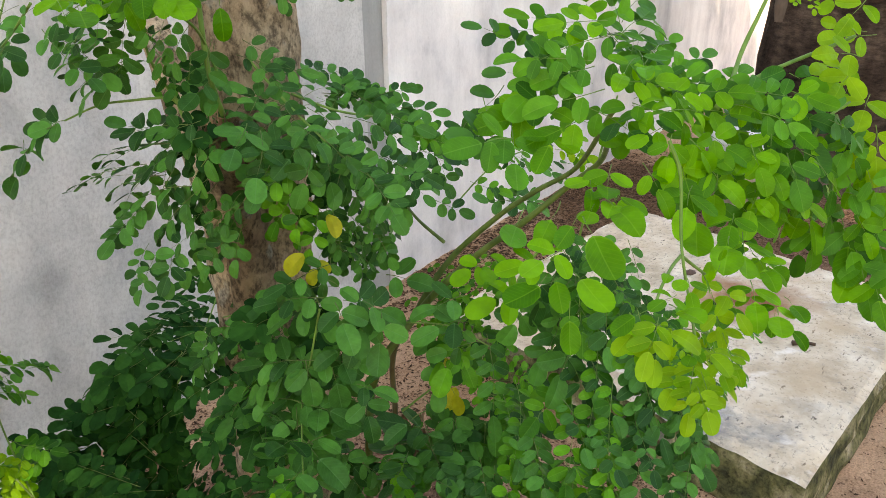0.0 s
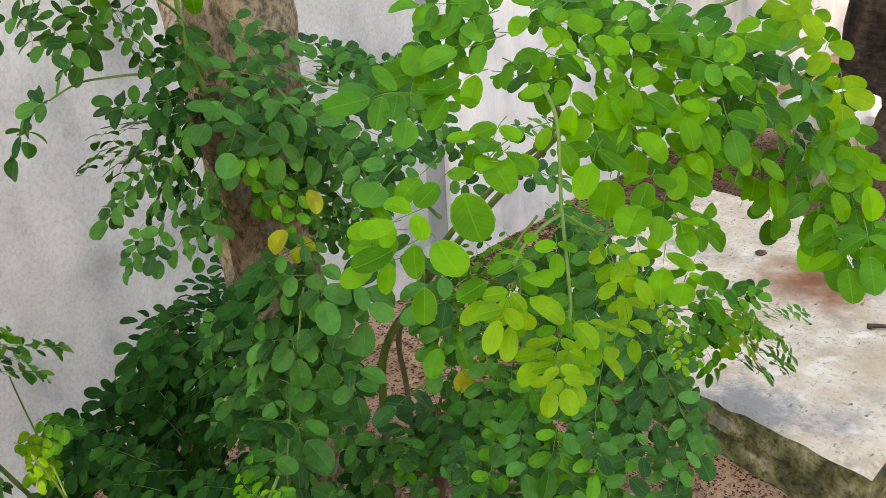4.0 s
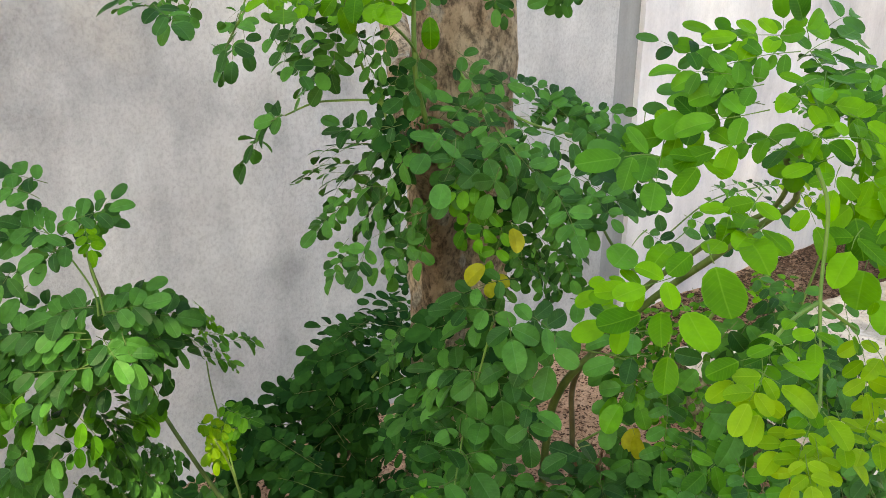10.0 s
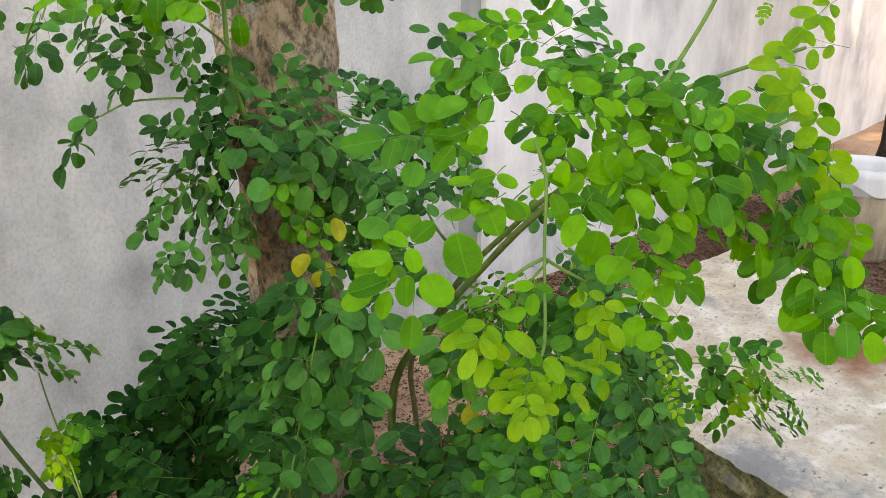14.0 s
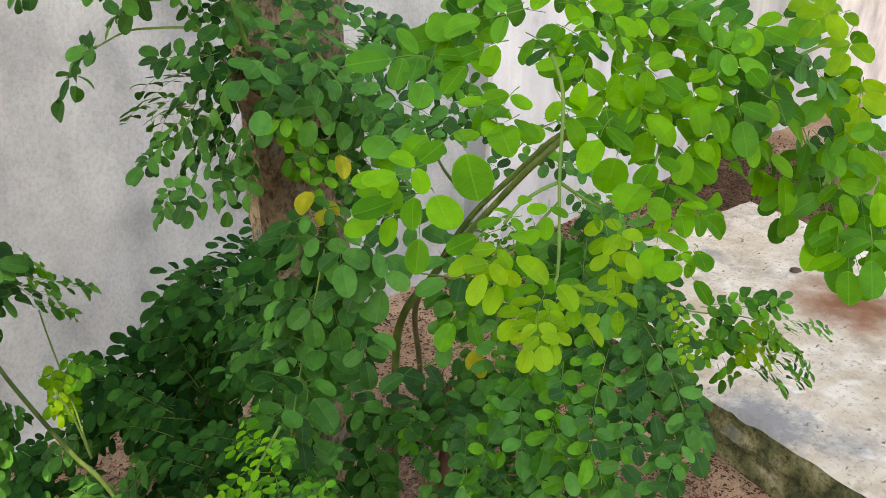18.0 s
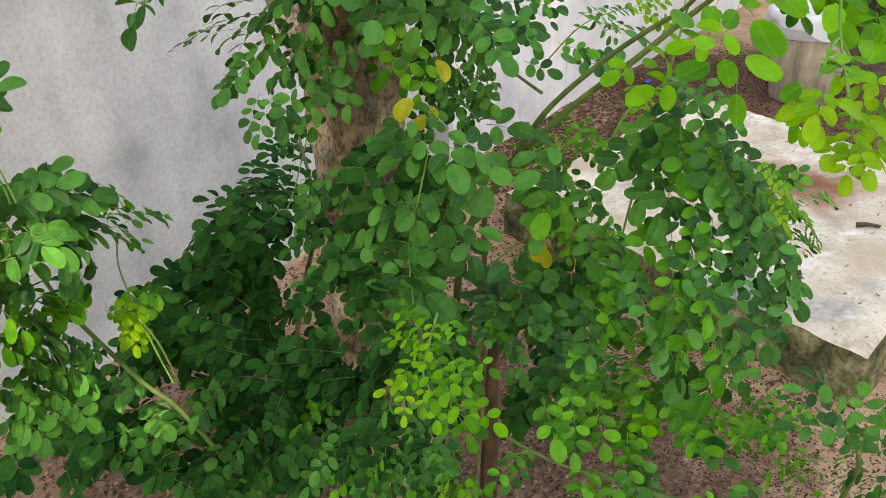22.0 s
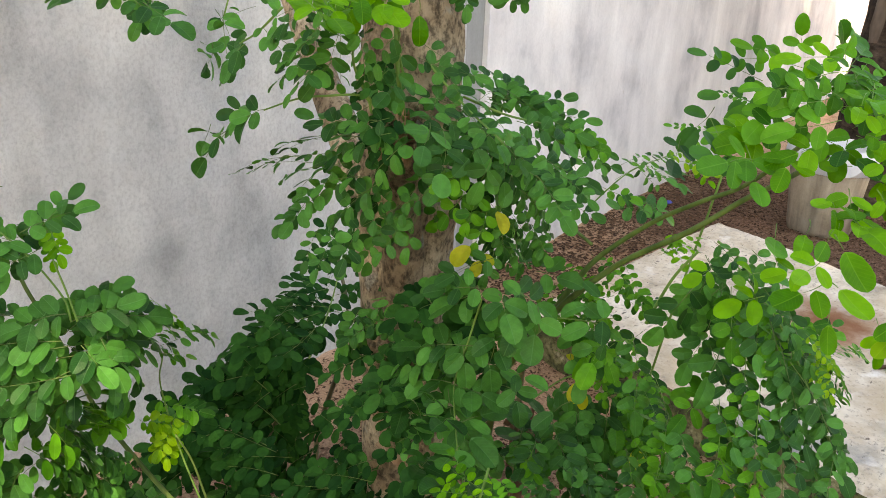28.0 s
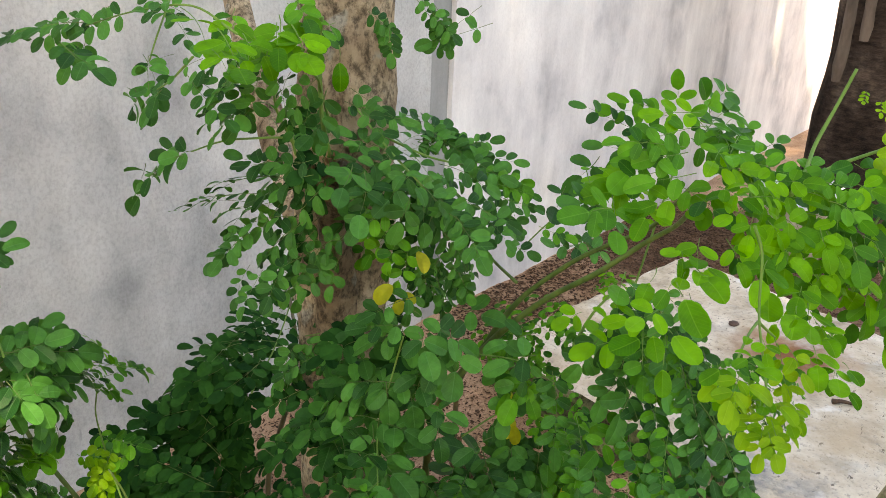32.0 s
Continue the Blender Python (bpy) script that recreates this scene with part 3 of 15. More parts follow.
def bark_plate(angle, z0, z1, wide, seed):
    """A curved strip of loose bark just proud of the palm's trunk."""
    r = random.Random(seed)
    verts, faces = [], []
    for j in range(9):
        z = z0 + (z1 - z0) * j / 8
        rad = np.interp(z, (-0.05, 0.03, 0.15, 0.32, 0.55, 0.85, 1.2, 1.8, 3.0), (0.47, 0.42, 0.385, 0.365, 0.355, 0.35, 0.345, 0.335, 0.32)) * 1.06 + 0.012
        half = wide * (0.35 + 0.65 * math.sin(math.pi * (j + 0.6) / 9.2)) * r.uniform(0.8, 1.2)
        for i in range(5):
            a = angle + (i / 2 - 1) * half
            q = rad + 0.01 * noise.noise(Vector((a * 9, z * 9, seed))) - (0.03 if i in (0, 4) else 0)
            verts.append((4.62 + q * math.cos(a), 0.86 + q * math.sin(a), z))
    for j in range(8):
        for i in range(4):
            faces.append((j * 5 + i, j * 5 + i + 1, j * 5 + i + 6, j * 5 + i + 5))
    return part("bark_plate", verts, faces, PLATE, palm, "pale peeling strip of bark")


for angle, z0, z1, wide, seed in ((2.45, 0.75, 1.35, 0.10, 1), (2.75, 0.95, 1.5, 0.12, 2), (3.35, 0.85, 1.3, 0.10, 5)):
    bark_plate(angle, z0, z1, wide, seed)

# ---- plants ----
shrub = thing("drumstick_shrub", (0.93, 0.80, 0.0), "drumstick shrub with forked green stem and hanging bright leaves", "shrub")
stem(shrub, "main_stem", 0.0066, 0.0048, STEM, (0.945, 0.810, -0.030), (0.935, 0.800, 0.350), (0.905, 0.765, 0.620), (0.868, 0.708, 0.738), (0.885, 0.672, 0.800), label="green-brown stem")
stem(shrub, "side_stem", 0.0045, 0.0034, WOODY, (0.950, 0.785, -0.030), (0.955, 0.760, 0.300), (0.925, 0.735, 0.600), (0.885, 0.705, 0.735), (0.888, 0.680, 0.795))
stem(shrub, "dead_stump", 0.017, 0.012, ROT, (1.038, 0.803, -0.040), (1.033, 0.793, 0.300), (1.028, 0.783, 0.403), (1.018, 0.773, 0.503), sides=20, rough=0.5, steps=10, label="brown fibrous dead stump")
STUMP_TOP = (1.018, 0.773, 0.503)
stem(shrub, "branch", 0.0046, 0.0020, STEM, (0.885, 0.672, 0.800), (0.895, 0.651, 0.847), (0.904, 0.621, 0.895), (0.893, 0.554, 0.961), (0.848, 0.485, 1.015), (0.813, 0.428, 1.057), (0.697, 0.347, 1.144))
stem(shrub, "branch", 0.0050, 0.0020, STEM, (0.885, 0.672, 0.800), (0.878, 0.636, 0.846), (0.861, 0.569, 0.917), (0.798, 0.473, 0.999), (0.788, 0.423, 1.047), (0.754, 0.380, 1.085), (0.630, 0.321, 1.146))
stem(shrub, "twig", 0.0024, 0.0015, STEM, (0.891, 0.628, 0.913), (0.910, 0.678, 0.924), (0.928, 0.715, 0.937))
spray(shrub, (0.747, 0.668, 0.929), (0.692, 0.686, 0.920), 2, 0.0236, MATURE, (-0.36, -0.46, 0.81))
spray(shrub, (0.776, 0.700, 0.882), (0.725, 0.724, 0.891), 2, 0.0213, MATURE, (-0.47, 0.02, 0.80), True)
spray(shrub, (0.763, 0.701, 0.910), (0.710, 0.716, 0.900), 2, 0.0230, MATURE, (-0.27, -0.68, 0.84), True)
spray(shrub, (0.731, 0.666, 0.916), (0.731, 0.650, 0.911), 0, 0.0236, MATURE, (-0.37, -0.44, 0.82))
spray(shrub, (0.719, 0.662, 0.901), (0.683, 0.690, 0.904), 2, 0.0235, MATURE, (-0.34, -0.45, 0.83))
spray(shrub, (0.739, 0.717, 0.891), (0.702, 0.736, 0.876), 2, 0.0198, MATURE, (-0.23, -0.59, 1.00), True)
spray(shrub, (0.779, 0.719, 0.870), (0.742, 0.746, 0.867), 2, 0.0207, MATURE, (-0.36, -0.52, 1.03), True)
spray(shrub, (0.719, 0.671, 0.895), (0.707, 0.693, 0.881), 1, 0.0333, MATURE, (-0.34, -0.44, 0.83))
spray(shrub, (0.739, 0.690, 0.899), (0.729, 0.713, 0.888), 1, 0.0268, MATURE, (-0.29, -0.38, 0.77), True)
spray(shrub, (0.776, 0.711, 0.857), (0.766, 0.736, 0.850), 1, 0.0312, MATURE, (-0.20, -0.27, 0.73), True)
spray(shrub, (0.764, 0.701, 0.879), (0.754, 0.720, 0.861), 1, 0.0268, MATURE, (-0.21, -0.13, 0.77), True)
spray(shrub, (0.715, 0.643, 0.902), (0.708, 0.629, 0.888), 1, 0.0320, MATURE, (-0.35, -0.42, 0.84))
spray(shrub, (0.725, 0.679, 0.897), (0.719, 0.665, 0.885), 1, 0.0284, MATURE, (-0.39, -0.61, 0.65), True)
spray(shrub, (0.742, 0.639, 0.884), (0.732, 0.629, 0.871), 1, 0.0283, MATURE, (-0.28, -0.43, 1.04), True)
spray(shrub, (0.741, 0.643, 0.900), (0.763, 0.625, 0.879), 2, 0.0304, MATURE, (-0.37, -0.41, 0.83))
spray(shrub, (0.771, 0.682, 0.872), (0.793, 0.664, 0.854), 2, 0.0245, MATURE, (-0.35, -0.19, 0.97), True)
spray(shrub, (0.753, 0.626, 0.882), (0.736, 0.628, 0.861), 1, 0.0329, MATURE, (-0.35, -0.40, 0.85))
spray(shrub, (0.782, 0.681, 0.849), (0.762, 0.688, 0.833), 1, 0.0267, MATURE, (-0.05, -0.59, 0.84), True)
spray(shrub, (0.759, 0.618, 0.879), (0.747, 0.612, 0.853), 1, 0.0316, MATURE, (-0.36, -0.39, 0.85))
spray(shrub, (0.744, 0.634, 0.856), (0.720, 0.646, 0.844), 1, 0.0279, MATURE, (-0.33, -0.39, 0.86))
spray(shrub, (0.750, 0.673, 0.847), (0.729, 0.679, 0.831), 1, 0.0242, MATURE, (-0.45, -0.42, 1.13), True)
spray(shrub, (0.773, 0.685, 0.827), (0.749, 0.699, 0.820), 1, 0.0265, MATURE, (-0.28, -0.13, 0.77), True)
stem(shrub, "twig", 0.0013, 0.0008, STALK, (0.716, 0.666, 0.888), (0.710, 0.679, 0.825), (0.700, 0.687, 0.771), (0.640, 0.633, 0.733), (0.634, 0.630, 0.703))
spray(shrub, (0.709, 0.676, 0.827), (0.688, 0.726, 0.816), 3, 0.0302, MATURE, (-0.29, -0.41, 0.86))
spray(shrub, (0.718, 0.686, 0.814), (0.706, 0.735, 0.817), 3, 0.0257, MATURE, (-0.36, -0.64, 0.88), True)
spray(shrub, (0.763, 0.737, 0.802), (0.742, 0.784, 0.785), 3, 0.0262, MATURE, (-0.09, -0.41, 0.99), True)
spray(shrub, (0.709, 0.677, 0.827), (0.729, 0.632, 0.828), 2, 0.0282, MATURE, (-0.31, -0.39, 0.87))
spray(shrub, (0.732, 0.697, 0.802), (0.742, 0.654, 0.791), 2, 0.0258, MATURE, (-0.05, -0.58, 0.94), True)
spray(shrub, (0.748, 0.745, 0.801), (0.770, 0.702, 0.810), 2, 0.0273, MATURE, (-0.02, -0.62, 0.35), True)
spray(shrub, (0.704, 0.680, 0.828), (0.702, 0.675, 0.811), 1, 0.0311, MATURE, (-0.30, -0.39, 0.87))
spray(shrub, (0.723, 0.693, 0.802), (0.721, 0.689, 0.787), 1, 0.0284, MATURE, (-0.44, -0.39, 1.15), True)
spray(shrub, (0.711, 0.723, 0.804), (0.714, 0.716, 0.790), 1, 0.0256, MATURE, (-0.39, -0.32, 0.67), True)
spray(shrub, (0.735, 0.727, 0.811), (0.739, 0.719, 0.797), 1, 0.0303, MATURE, (-0.17, -0.79, 0.77), True)
spray(shrub, (0.715, 0.653, 0.823), (0.716, 0.649, 0.806), 0, 0.0335, MATURE, (-0.30, -0.38, 0.88))
spray(shrub, (0.725, 0.628, 0.806), (0.730, 0.612, 0.803), 1, 0.0252, MATURE, (-0.31, -0.35, 0.88))
spray(shrub, (0.728, 0.642, 0.780), (0.733, 0.627, 0.778), 1, 0.0231, MATURE, (-0.44, -0.30, 1.00), True)
spray(shrub, (0.777, 0.704, 0.767), (0.781, 0.689, 0.761), 1, 0.0237, MATURE, (-0.33, -0.28, 0.84), True)
spray(shrub, (0.729, 0.625, 0.793), (0.725, 0.615, 0.773), 1, 0.0281, MATURE, (-0.29, -0.34, 0.89))
spray(shrub, (0.782, 0.684, 0.751), (0.777, 0.675, 0.731), 1, 0.0255, MATURE, (-0.37, -0.51, 0.94), True)
spray(shrub, (0.704, 0.684, 0.823), (0.700, 0.725, 0.789), 2, 0.0319, MATURE, (-0.29, -0.40, 0.87))
spray(shrub, (0.704, 0.711, 0.804), (0.701, 0.751, 0.772), 2, 0.0301, MATURE, (-0.42, -0.06, 0.77), True)
spray(shrub, (0.727, 0.759, 0.785), (0.726, 0.794, 0.746), 2, 0.0302, MATURE, (-0.01, 0.03, 0.86), True)
spray(shrub, (0.736, 0.733, 0.786), (0.737, 0.765, 0.746), 2, 0.0264, MATURE, (-0.49, -0.66, 0.61), True)
spray(shrub, (0.693, 0.684, 0.781), (0.703, 0.754, 0.747), 2, 0.0326, MATURE, (-0.27, -0.38, 0.89))
spray(shrub, (0.721, 0.733, 0.755), (0.730, 0.800, 0.714), 2, 0.0272, MATURE, (-0.27, -0.39, 0.83), True)
spray(shrub, (0.744, 0.755, 0.733), (0.758, 0.827, 0.709), 2, 0.0290, MATURE, (0.01, -0.63, 1.10), True)
spray(shrub, (0.696, 0.688, 0.777), (0.705, 0.653, 0.775), 2, 0.0314, MATURE, (-0.27, -0.36, 0.89))
spray(shrub, (0.708, 0.707, 0.747), (0.717, 0.673, 0.747), 2, 0.0289, MATURE, (-0.15, -0.27, 0.69), True)
spray(shrub, (0.711, 0.739, 0.776), (0.718, 0.705, 0.771), 2, 0.0289, MATURE, (-0.37, -0.39, 1.19), True)
spray(shrub, (0.699, 0.695, 0.766), (0.677, 0.672, 0.751), 1, 0.0330, MATURE, (-0.26, -0.36, 0.90))
spray(shrub, (0.708, 0.712, 0.764), (0.686, 0.690, 0.751), 1, 0.0293, MATURE, (0.07, -0.12, 0.68), True)
spray(shrub, (0.740, 0.718, 0.755), (0.726, 0.688, 0.742), 1, 0.0281, MATURE, (-0.38, -0.56, 0.90), True)
spray(shrub, (0.667, 0.664, 0.754), (0.636, 0.652, 0.772), 1, 0.0302, MATURE, (-0.24, -0.35, 0.91))
spray(shrub, (0.693, 0.704, 0.745), (0.666, 0.692, 0.769), 1, 0.0260, MATURE, (0.02, -0.27, 0.84), True)
spray(shrub, (0.665, 0.692, 0.739), (0.635, 0.676, 0.751), 1, 0.0247, MATURE, (-0.05, -0.23, 0.88), True)
spray(shrub, (0.675, 0.665, 0.749), (0.672, 0.641, 0.739), 1, 0.0362, MATURE, (-0.24, -0.33, 0.91))
spray(shrub, (0.683, 0.675, 0.732), (0.680, 0.653, 0.723), 1, 0.0356, MATURE, (-0.23, -0.34, 1.16), True)
spray(shrub, (0.708, 0.689, 0.719), (0.703, 0.667, 0.709), 1, 0.0343, MATURE, (-0.13, -0.18, 0.94), True)
spray(shrub, (0.669, 0.657, 0.749), (0.697, 0.647, 0.751), 1, 0.0349, MATURE, (-0.25, -0.34, 0.91))
spray(shrub, (0.687, 0.693, 0.714), (0.715, 0.684, 0.716), 1, 0.0320, MATURE, (-0.20, -0.18, 1.03), True)
spray(shrub, (0.677, 0.685, 0.751), (0.703, 0.676, 0.753), 1, 0.0319, MATURE, (-0.20, -0.35, 1.28), True)
spray(shrub, (0.643, 0.634, 0.745), (0.610, 0.622, 0.754), 1, 0.0303, MATURE, (-0.22, -0.32, 0.92))
spray(shrub, (0.662, 0.648, 0.717), (0.631, 0.632, 0.724), 1, 0.0282, MATURE, (-0.20, -0.19, 1.00), True)
spray(shrub, (0.654, 0.683, 0.700), (0.622, 0.670, 0.710), 1, 0.0267, MATURE, (0.01, -0.43, 0.97), True)
spray(shrub, (0.644, 0.636, 0.737), (0.655, 0.632, 0.726), 1, 0.0300, MATURE, (-0.23, -0.31, 0.92))
spray(shrub, (0.658, 0.676, 0.692), (0.664, 0.674, 0.677), 1, 0.0275, MATURE, (-0.02, -0.07, 1.00), True)
spray(shrub, (0.678, 0.702, 0.664), (0.691, 0.698, 0.657), 1, 0.0265, MATURE, (-0.28, -0.24, 1.25), True)
spray(shrub, (0.632, 0.627, 0.713), (0.609, 0.629, 0.717), 1, 0.0306, MATURE, (-0.20, -0.30, 0.93))
spray(shrub, (0.657, 0.681, 0.699), (0.635, 0.682, 0.700), 1, 0.0260, MATURE, (-0.06, -0.32, 1.26), True)
spray(shrub, (0.693, 0.680, 0.669), (0.671, 0.681, 0.669), 1, 0.0279, MATURE, (-0.01, -0.25, 1.15), True)
spray(shrub, (0.633, 0.628, 0.719), (0.651, 0.619, 0.700), 1, 0.0311, MATURE, (-0.21, -0.29, 0.93))
spray(shrub, (0.661, 0.645, 0.665), (0.683, 0.637, 0.655), 1, 0.0305, MATURE, (-0.21, -0.17, 1.20), True)
spray(shrub, (0.668, 0.664, 0.706), (0.679, 0.658, 0.682), 1, 0.0308, MATURE, (0.18, -0.31, 1.08), True)
spray(shrub, (0.850, 0.570, 0.876), (0.821, 0.588, 0.870), 1, 0.0299, MATURE, (-0.41, -0.36, 0.84))
spray(shrub, (0.836, 0.559, 0.856), (0.807, 0.575, 0.853), 1, 0.0309, MATURE, (-0.39, -0.35, 0.85))
spray(shrub, (0.867, 0.588, 0.821), (0.839, 0.603, 0.817), 1, 0.0270, MATURE, (-0.31, -0.27, 0.97), True)
spray(shrub, (0.836, 0.567, 0.833), (0.811, 0.568, 0.805), 1, 0.0286, MID, (-0.37, -0.33, 0.87))
spray(shrub, (0.843, 0.582, 0.829), (0.820, 0.582, 0.804), 1, 0.0256, MID, (-0.54, -0.52, 0.87), True)
spray(shrub, (0.834, 0.590, 0.803), (0.817, 0.583, 0.774), 1, 0.0277, MATURE, (-0.33, -0.46, 1.07), True)
spray(shrub, (0.828, 0.569, 0.822), (0.826, 0.557, 0.805), 1, 0.0246, MID, (-0.37, -0.32, 0.87))
spray(shrub, (0.831, 0.593, 0.815), (0.829, 0.581, 0.800), 1, 0.0246, MATURE, (-0.26, -0.33, 0.55), True)
spray(shrub, (0.849, 0.574, 0.807), (0.852, 0.559, 0.795), 1, 0.0198, MATURE, (-0.08, -0.15, 0.82), True)
spray(shrub, (0.767, 0.568, 0.771), (0.746, 0.577, 0.763), 0, 0.0306, MATURE, (-0.30, -0.30, 0.90))
spray(shrub, (0.829, 0.666, 0.885), (0.832, 0.641, 0.885), 1, 0.0284, MATURE, (-0.40, -0.41, 0.82))
spray(shrub, (0.856, 0.723, 0.872), (0.860, 0.699, 0.876), 1, 0.0275, MATURE, (-0.14, -0.49, 0.77), True)
spray(shrub, (0.711, 0.732, 0.861), (0.691, 0.736, 0.860), 2, 0.0277, SHADED, (-0.31, -0.45, 0.84))
spray(shrub, (0.724, 0.780, 0.832), (0.705, 0.781, 0.828), 2, 0.0243, SHADED, (-0.30, -0.34, 0.99), True)
spray(shrub, (0.741, 0.760, 0.847), (0.722, 0.766, 0.851), 2, 0.0273, SHADED, (-0.42, -0.47, 0.91), True)
spray(shrub, (0.715, 0.741, 0.822), (0.706, 0.764, 0.795), 2, 0.0303, SHADED, (-0.29, -0.42, 0.86))
spray(shrub, (0.741, 0.748, 0.813), (0.735, 0.767, 0.786), 2, 0.0270, SHADED, (-0.43, -0.52, 1.11), True)
spray(shrub, (0.746, 0.780, 0.790), (0.738, 0.802, 0.764), 2, 0.0290, SHADED, (-0.38, -0.37, 0.76), True)
spray(shrub, (0.717, 0.772, 0.712), (0.646, 0.690, 0.751), 2, 0.0315, SHADED, (-0.24, -0.36, 0.90))
spray(shrub, (0.738, 0.810, 0.689), (0.671, 0.723, 0.727), 2, 0.0263, SHADED, (-0.09, -0.19, 0.89), True)
spray(shrub, (0.765, 0.801, 0.677), (0.691, 0.724, 0.720), 2, 0.0252, SHADED, (-0.25, -0.26, 0.65), True)
spray(shrub, (0.737, 0.676, 0.871), (0.729, 0.687, 0.843), 2, 0.0314, SHADED, (-0.33, -0.42, 0.85))
spray(shrub, (0.764, 0.688, 0.865), (0.756, 0.700, 0.840), 2, 0.0255, SHADED, (-0.69, -0.41, 0.68), True)
spray(shrub, (0.753, 0.716, 0.851), (0.753, 0.718, 0.821), 2, 0.0305, SHADED, (-0.35, -0.37, 0.91), True)
spray(shrub, (0.751, 0.667, 0.815), (0.746, 0.673, 0.778), 2, 0.0309, MATURE, (-0.31, -0.37, 0.87))
spray(shrub, (0.791, 0.695, 0.805), (0.780, 0.712, 0.777), 2, 0.0297, MATURE, (-0.22, -0.26, 0.88), True)
spray(shrub, (0.786, 0.725, 0.778), (0.775, 0.741, 0.748), 2, 0.0290, MATURE, (0.05, -0.15, 0.52), True)
spray(shrub, (0.738, 0.782, 0.730), (0.697, 0.761, 0.718), 2, 0.0333, MATURE, (-0.26, -0.38, 0.89))
spray(shrub, (0.743, 0.815, 0.736), (0.712, 0.783, 0.721), 2, 0.0312, MATURE, (-0.26, -0.56, 1.11), True)
spray(shrub, (0.749, 0.832, 0.714), (0.707, 0.815, 0.707), 2, 0.0328, MATURE, (-0.47, -0.16, 0.69), True)
spray(shrub, (0.944, 0.473, 0.888), (0.921, 0.483, 0.873), 2, 0.0283, MATURE, (-0.47, -0.29, 0.83))
spray(shrub, (0.973, 0.478, 0.861), (0.950, 0.489, 0.849), 2, 0.0254, MATURE, (-0.42, 0.08, 1.09), True)
spray(shrub, (1.024, 0.518, 0.847), (1.000, 0.529, 0.834), 2, 0.0236, MATURE, (-0.47, -0.04, 0.56), True)
spray(shrub, (0.944, 0.478, 0.866), (0.965, 0.432, 0.834), 3, 0.0218, MATURE, (-0.47, -0.27, 0.84))
spray(shrub, (0.967, 0.484, 0.851), (0.995, 0.439, 0.834), 3, 0.0188, MATURE, (-0.46, -0.50, 0.92), True)
spray(shrub, (1.003, 0.502, 0.844), (1.018, 0.461, 0.808), 3, 0.0217, MATURE, (-0.62, -0.41, 0.83), True)
spray(shrub, (0.968, 0.439, 0.844), (0.978, 0.411, 0.824), 3, 0.0177, MATURE, (-0.47, -0.24, 0.85))
spray(shrub, (1.002, 0.465, 0.810), (1.016, 0.438, 0.798), 3, 0.0157, MATURE, (-0.51, -0.46, 0.68), True)
spray(shrub, (0.996, 0.437, 0.825), (0.994, 0.419, 0.798), 3, 0.0172, MATURE, (-0.29, -0.37, 0.65), True)
spray(shrub, (1.029, 0.459, 0.812), (1.035, 0.434, 0.790), 3, 0.0170, MATURE, (-0.31, -0.08, 0.83), True)
spray(shrub, (0.986, 0.435, 0.870), (0.967, 0.435, 0.846), 2, 0.0204, MATURE, (-0.48, -0.25, 0.84))
spray(shrub, (1.035, 0.458, 0.854), (1.014, 0.463, 0.835), 2, 0.0164, MATURE, (-0.07, 0.03, 1.00), True)
spray(shrub, (1.032, 0.459, 0.859), (1.012, 0.462, 0.838), 2, 0.0180, MATURE, (-0.61, 0.05, 0.60), True)
spray(shrub, (1.026, 0.448, 0.866), (1.015, 0.440, 0.842), 2, 0.0187, MATURE, (-0.18, -0.60, 0.74), True)
spray(shrub, (0.946, 0.505, 0.918), (0.946, 0.482, 0.891), 2, 0.0232, MATURE, (-0.50, -0.31, 0.81))
spray(shrub, (0.976, 0.511, 0.903), (0.965, 0.499, 0.875), 2, 0.0222, MATURE, (-0.48, -0.31, 0.85), True)
spray(shrub, (0.959, 0.525, 0.897), (0.960, 0.502, 0.873), 2, 0.0195, MATURE, (-0.37, -0.04, 0.61), True)
stem(shrub, "twig", 0.0018, 0.0012, STALK, (0.633, 0.257, 1.167), (0.653, 0.256, 1.179), (0.684, 0.260, 1.194), (0.706, 0.256, 1.220), (0.719, 0.251, 1.245))
stem(shrub, "twig", 0.0016, 0.0010, STALK, (0.644, 0.253, 1.172), (0.672, 0.246, 1.180), (0.694, 0.231, 1.188), (0.714, 0.216, 1.195), (0.729, 0.204, 1.201))
spray(shrub, (0.623, 0.325, 1.214), (0.602, 0.342, 1.214), 2, 0.0158, FRESH, (-0.50, -0.38, 0.78))
spray(shrub, (0.665, 0.370, 1.200), (0.646, 0.389, 1.209), 2, 0.0154, FRESH, (-0.43, -0.19, 0.93), True)
spray(shrub, (0.618, 0.315, 1.207), (0.578, 0.346, 1.195), 4, 0.0149, MID, (-0.62, -0.48, 0.62))
spray(shrub, (0.695, 0.367, 1.192), (0.656, 0.407, 1.198), 4, 0.0129, MID, (-0.53, -0.72, 0.39), True)
spray(shrub, (0.598, 0.321, 1.194), (0.570, 0.352, 1.197), 3, 0.0141, MID, (-0.60, -0.49, 0.63))
spray(shrub, (0.655, 0.382, 1.185), (0.631, 0.417, 1.202), 3, 0.0128, MATURE, (-0.48, -0.69, 0.83), True)
spray(shrub, (0.593, 0.318, 1.192), (0.581, 0.333, 1.188), 2, 0.0160, MID, (-0.60, -0.47, 0.64))
spray(shrub, (0.609, 0.339, 1.189), (0.598, 0.353, 1.186), 2, 0.0135, MATURE, (-0.80, -0.50, 0.26), True)
spray(shrub, (0.600, 0.350, 1.183), (0.579, 0.353, 1.173), 1, 0.0210, MID, (-0.57, -0.49, 0.66))
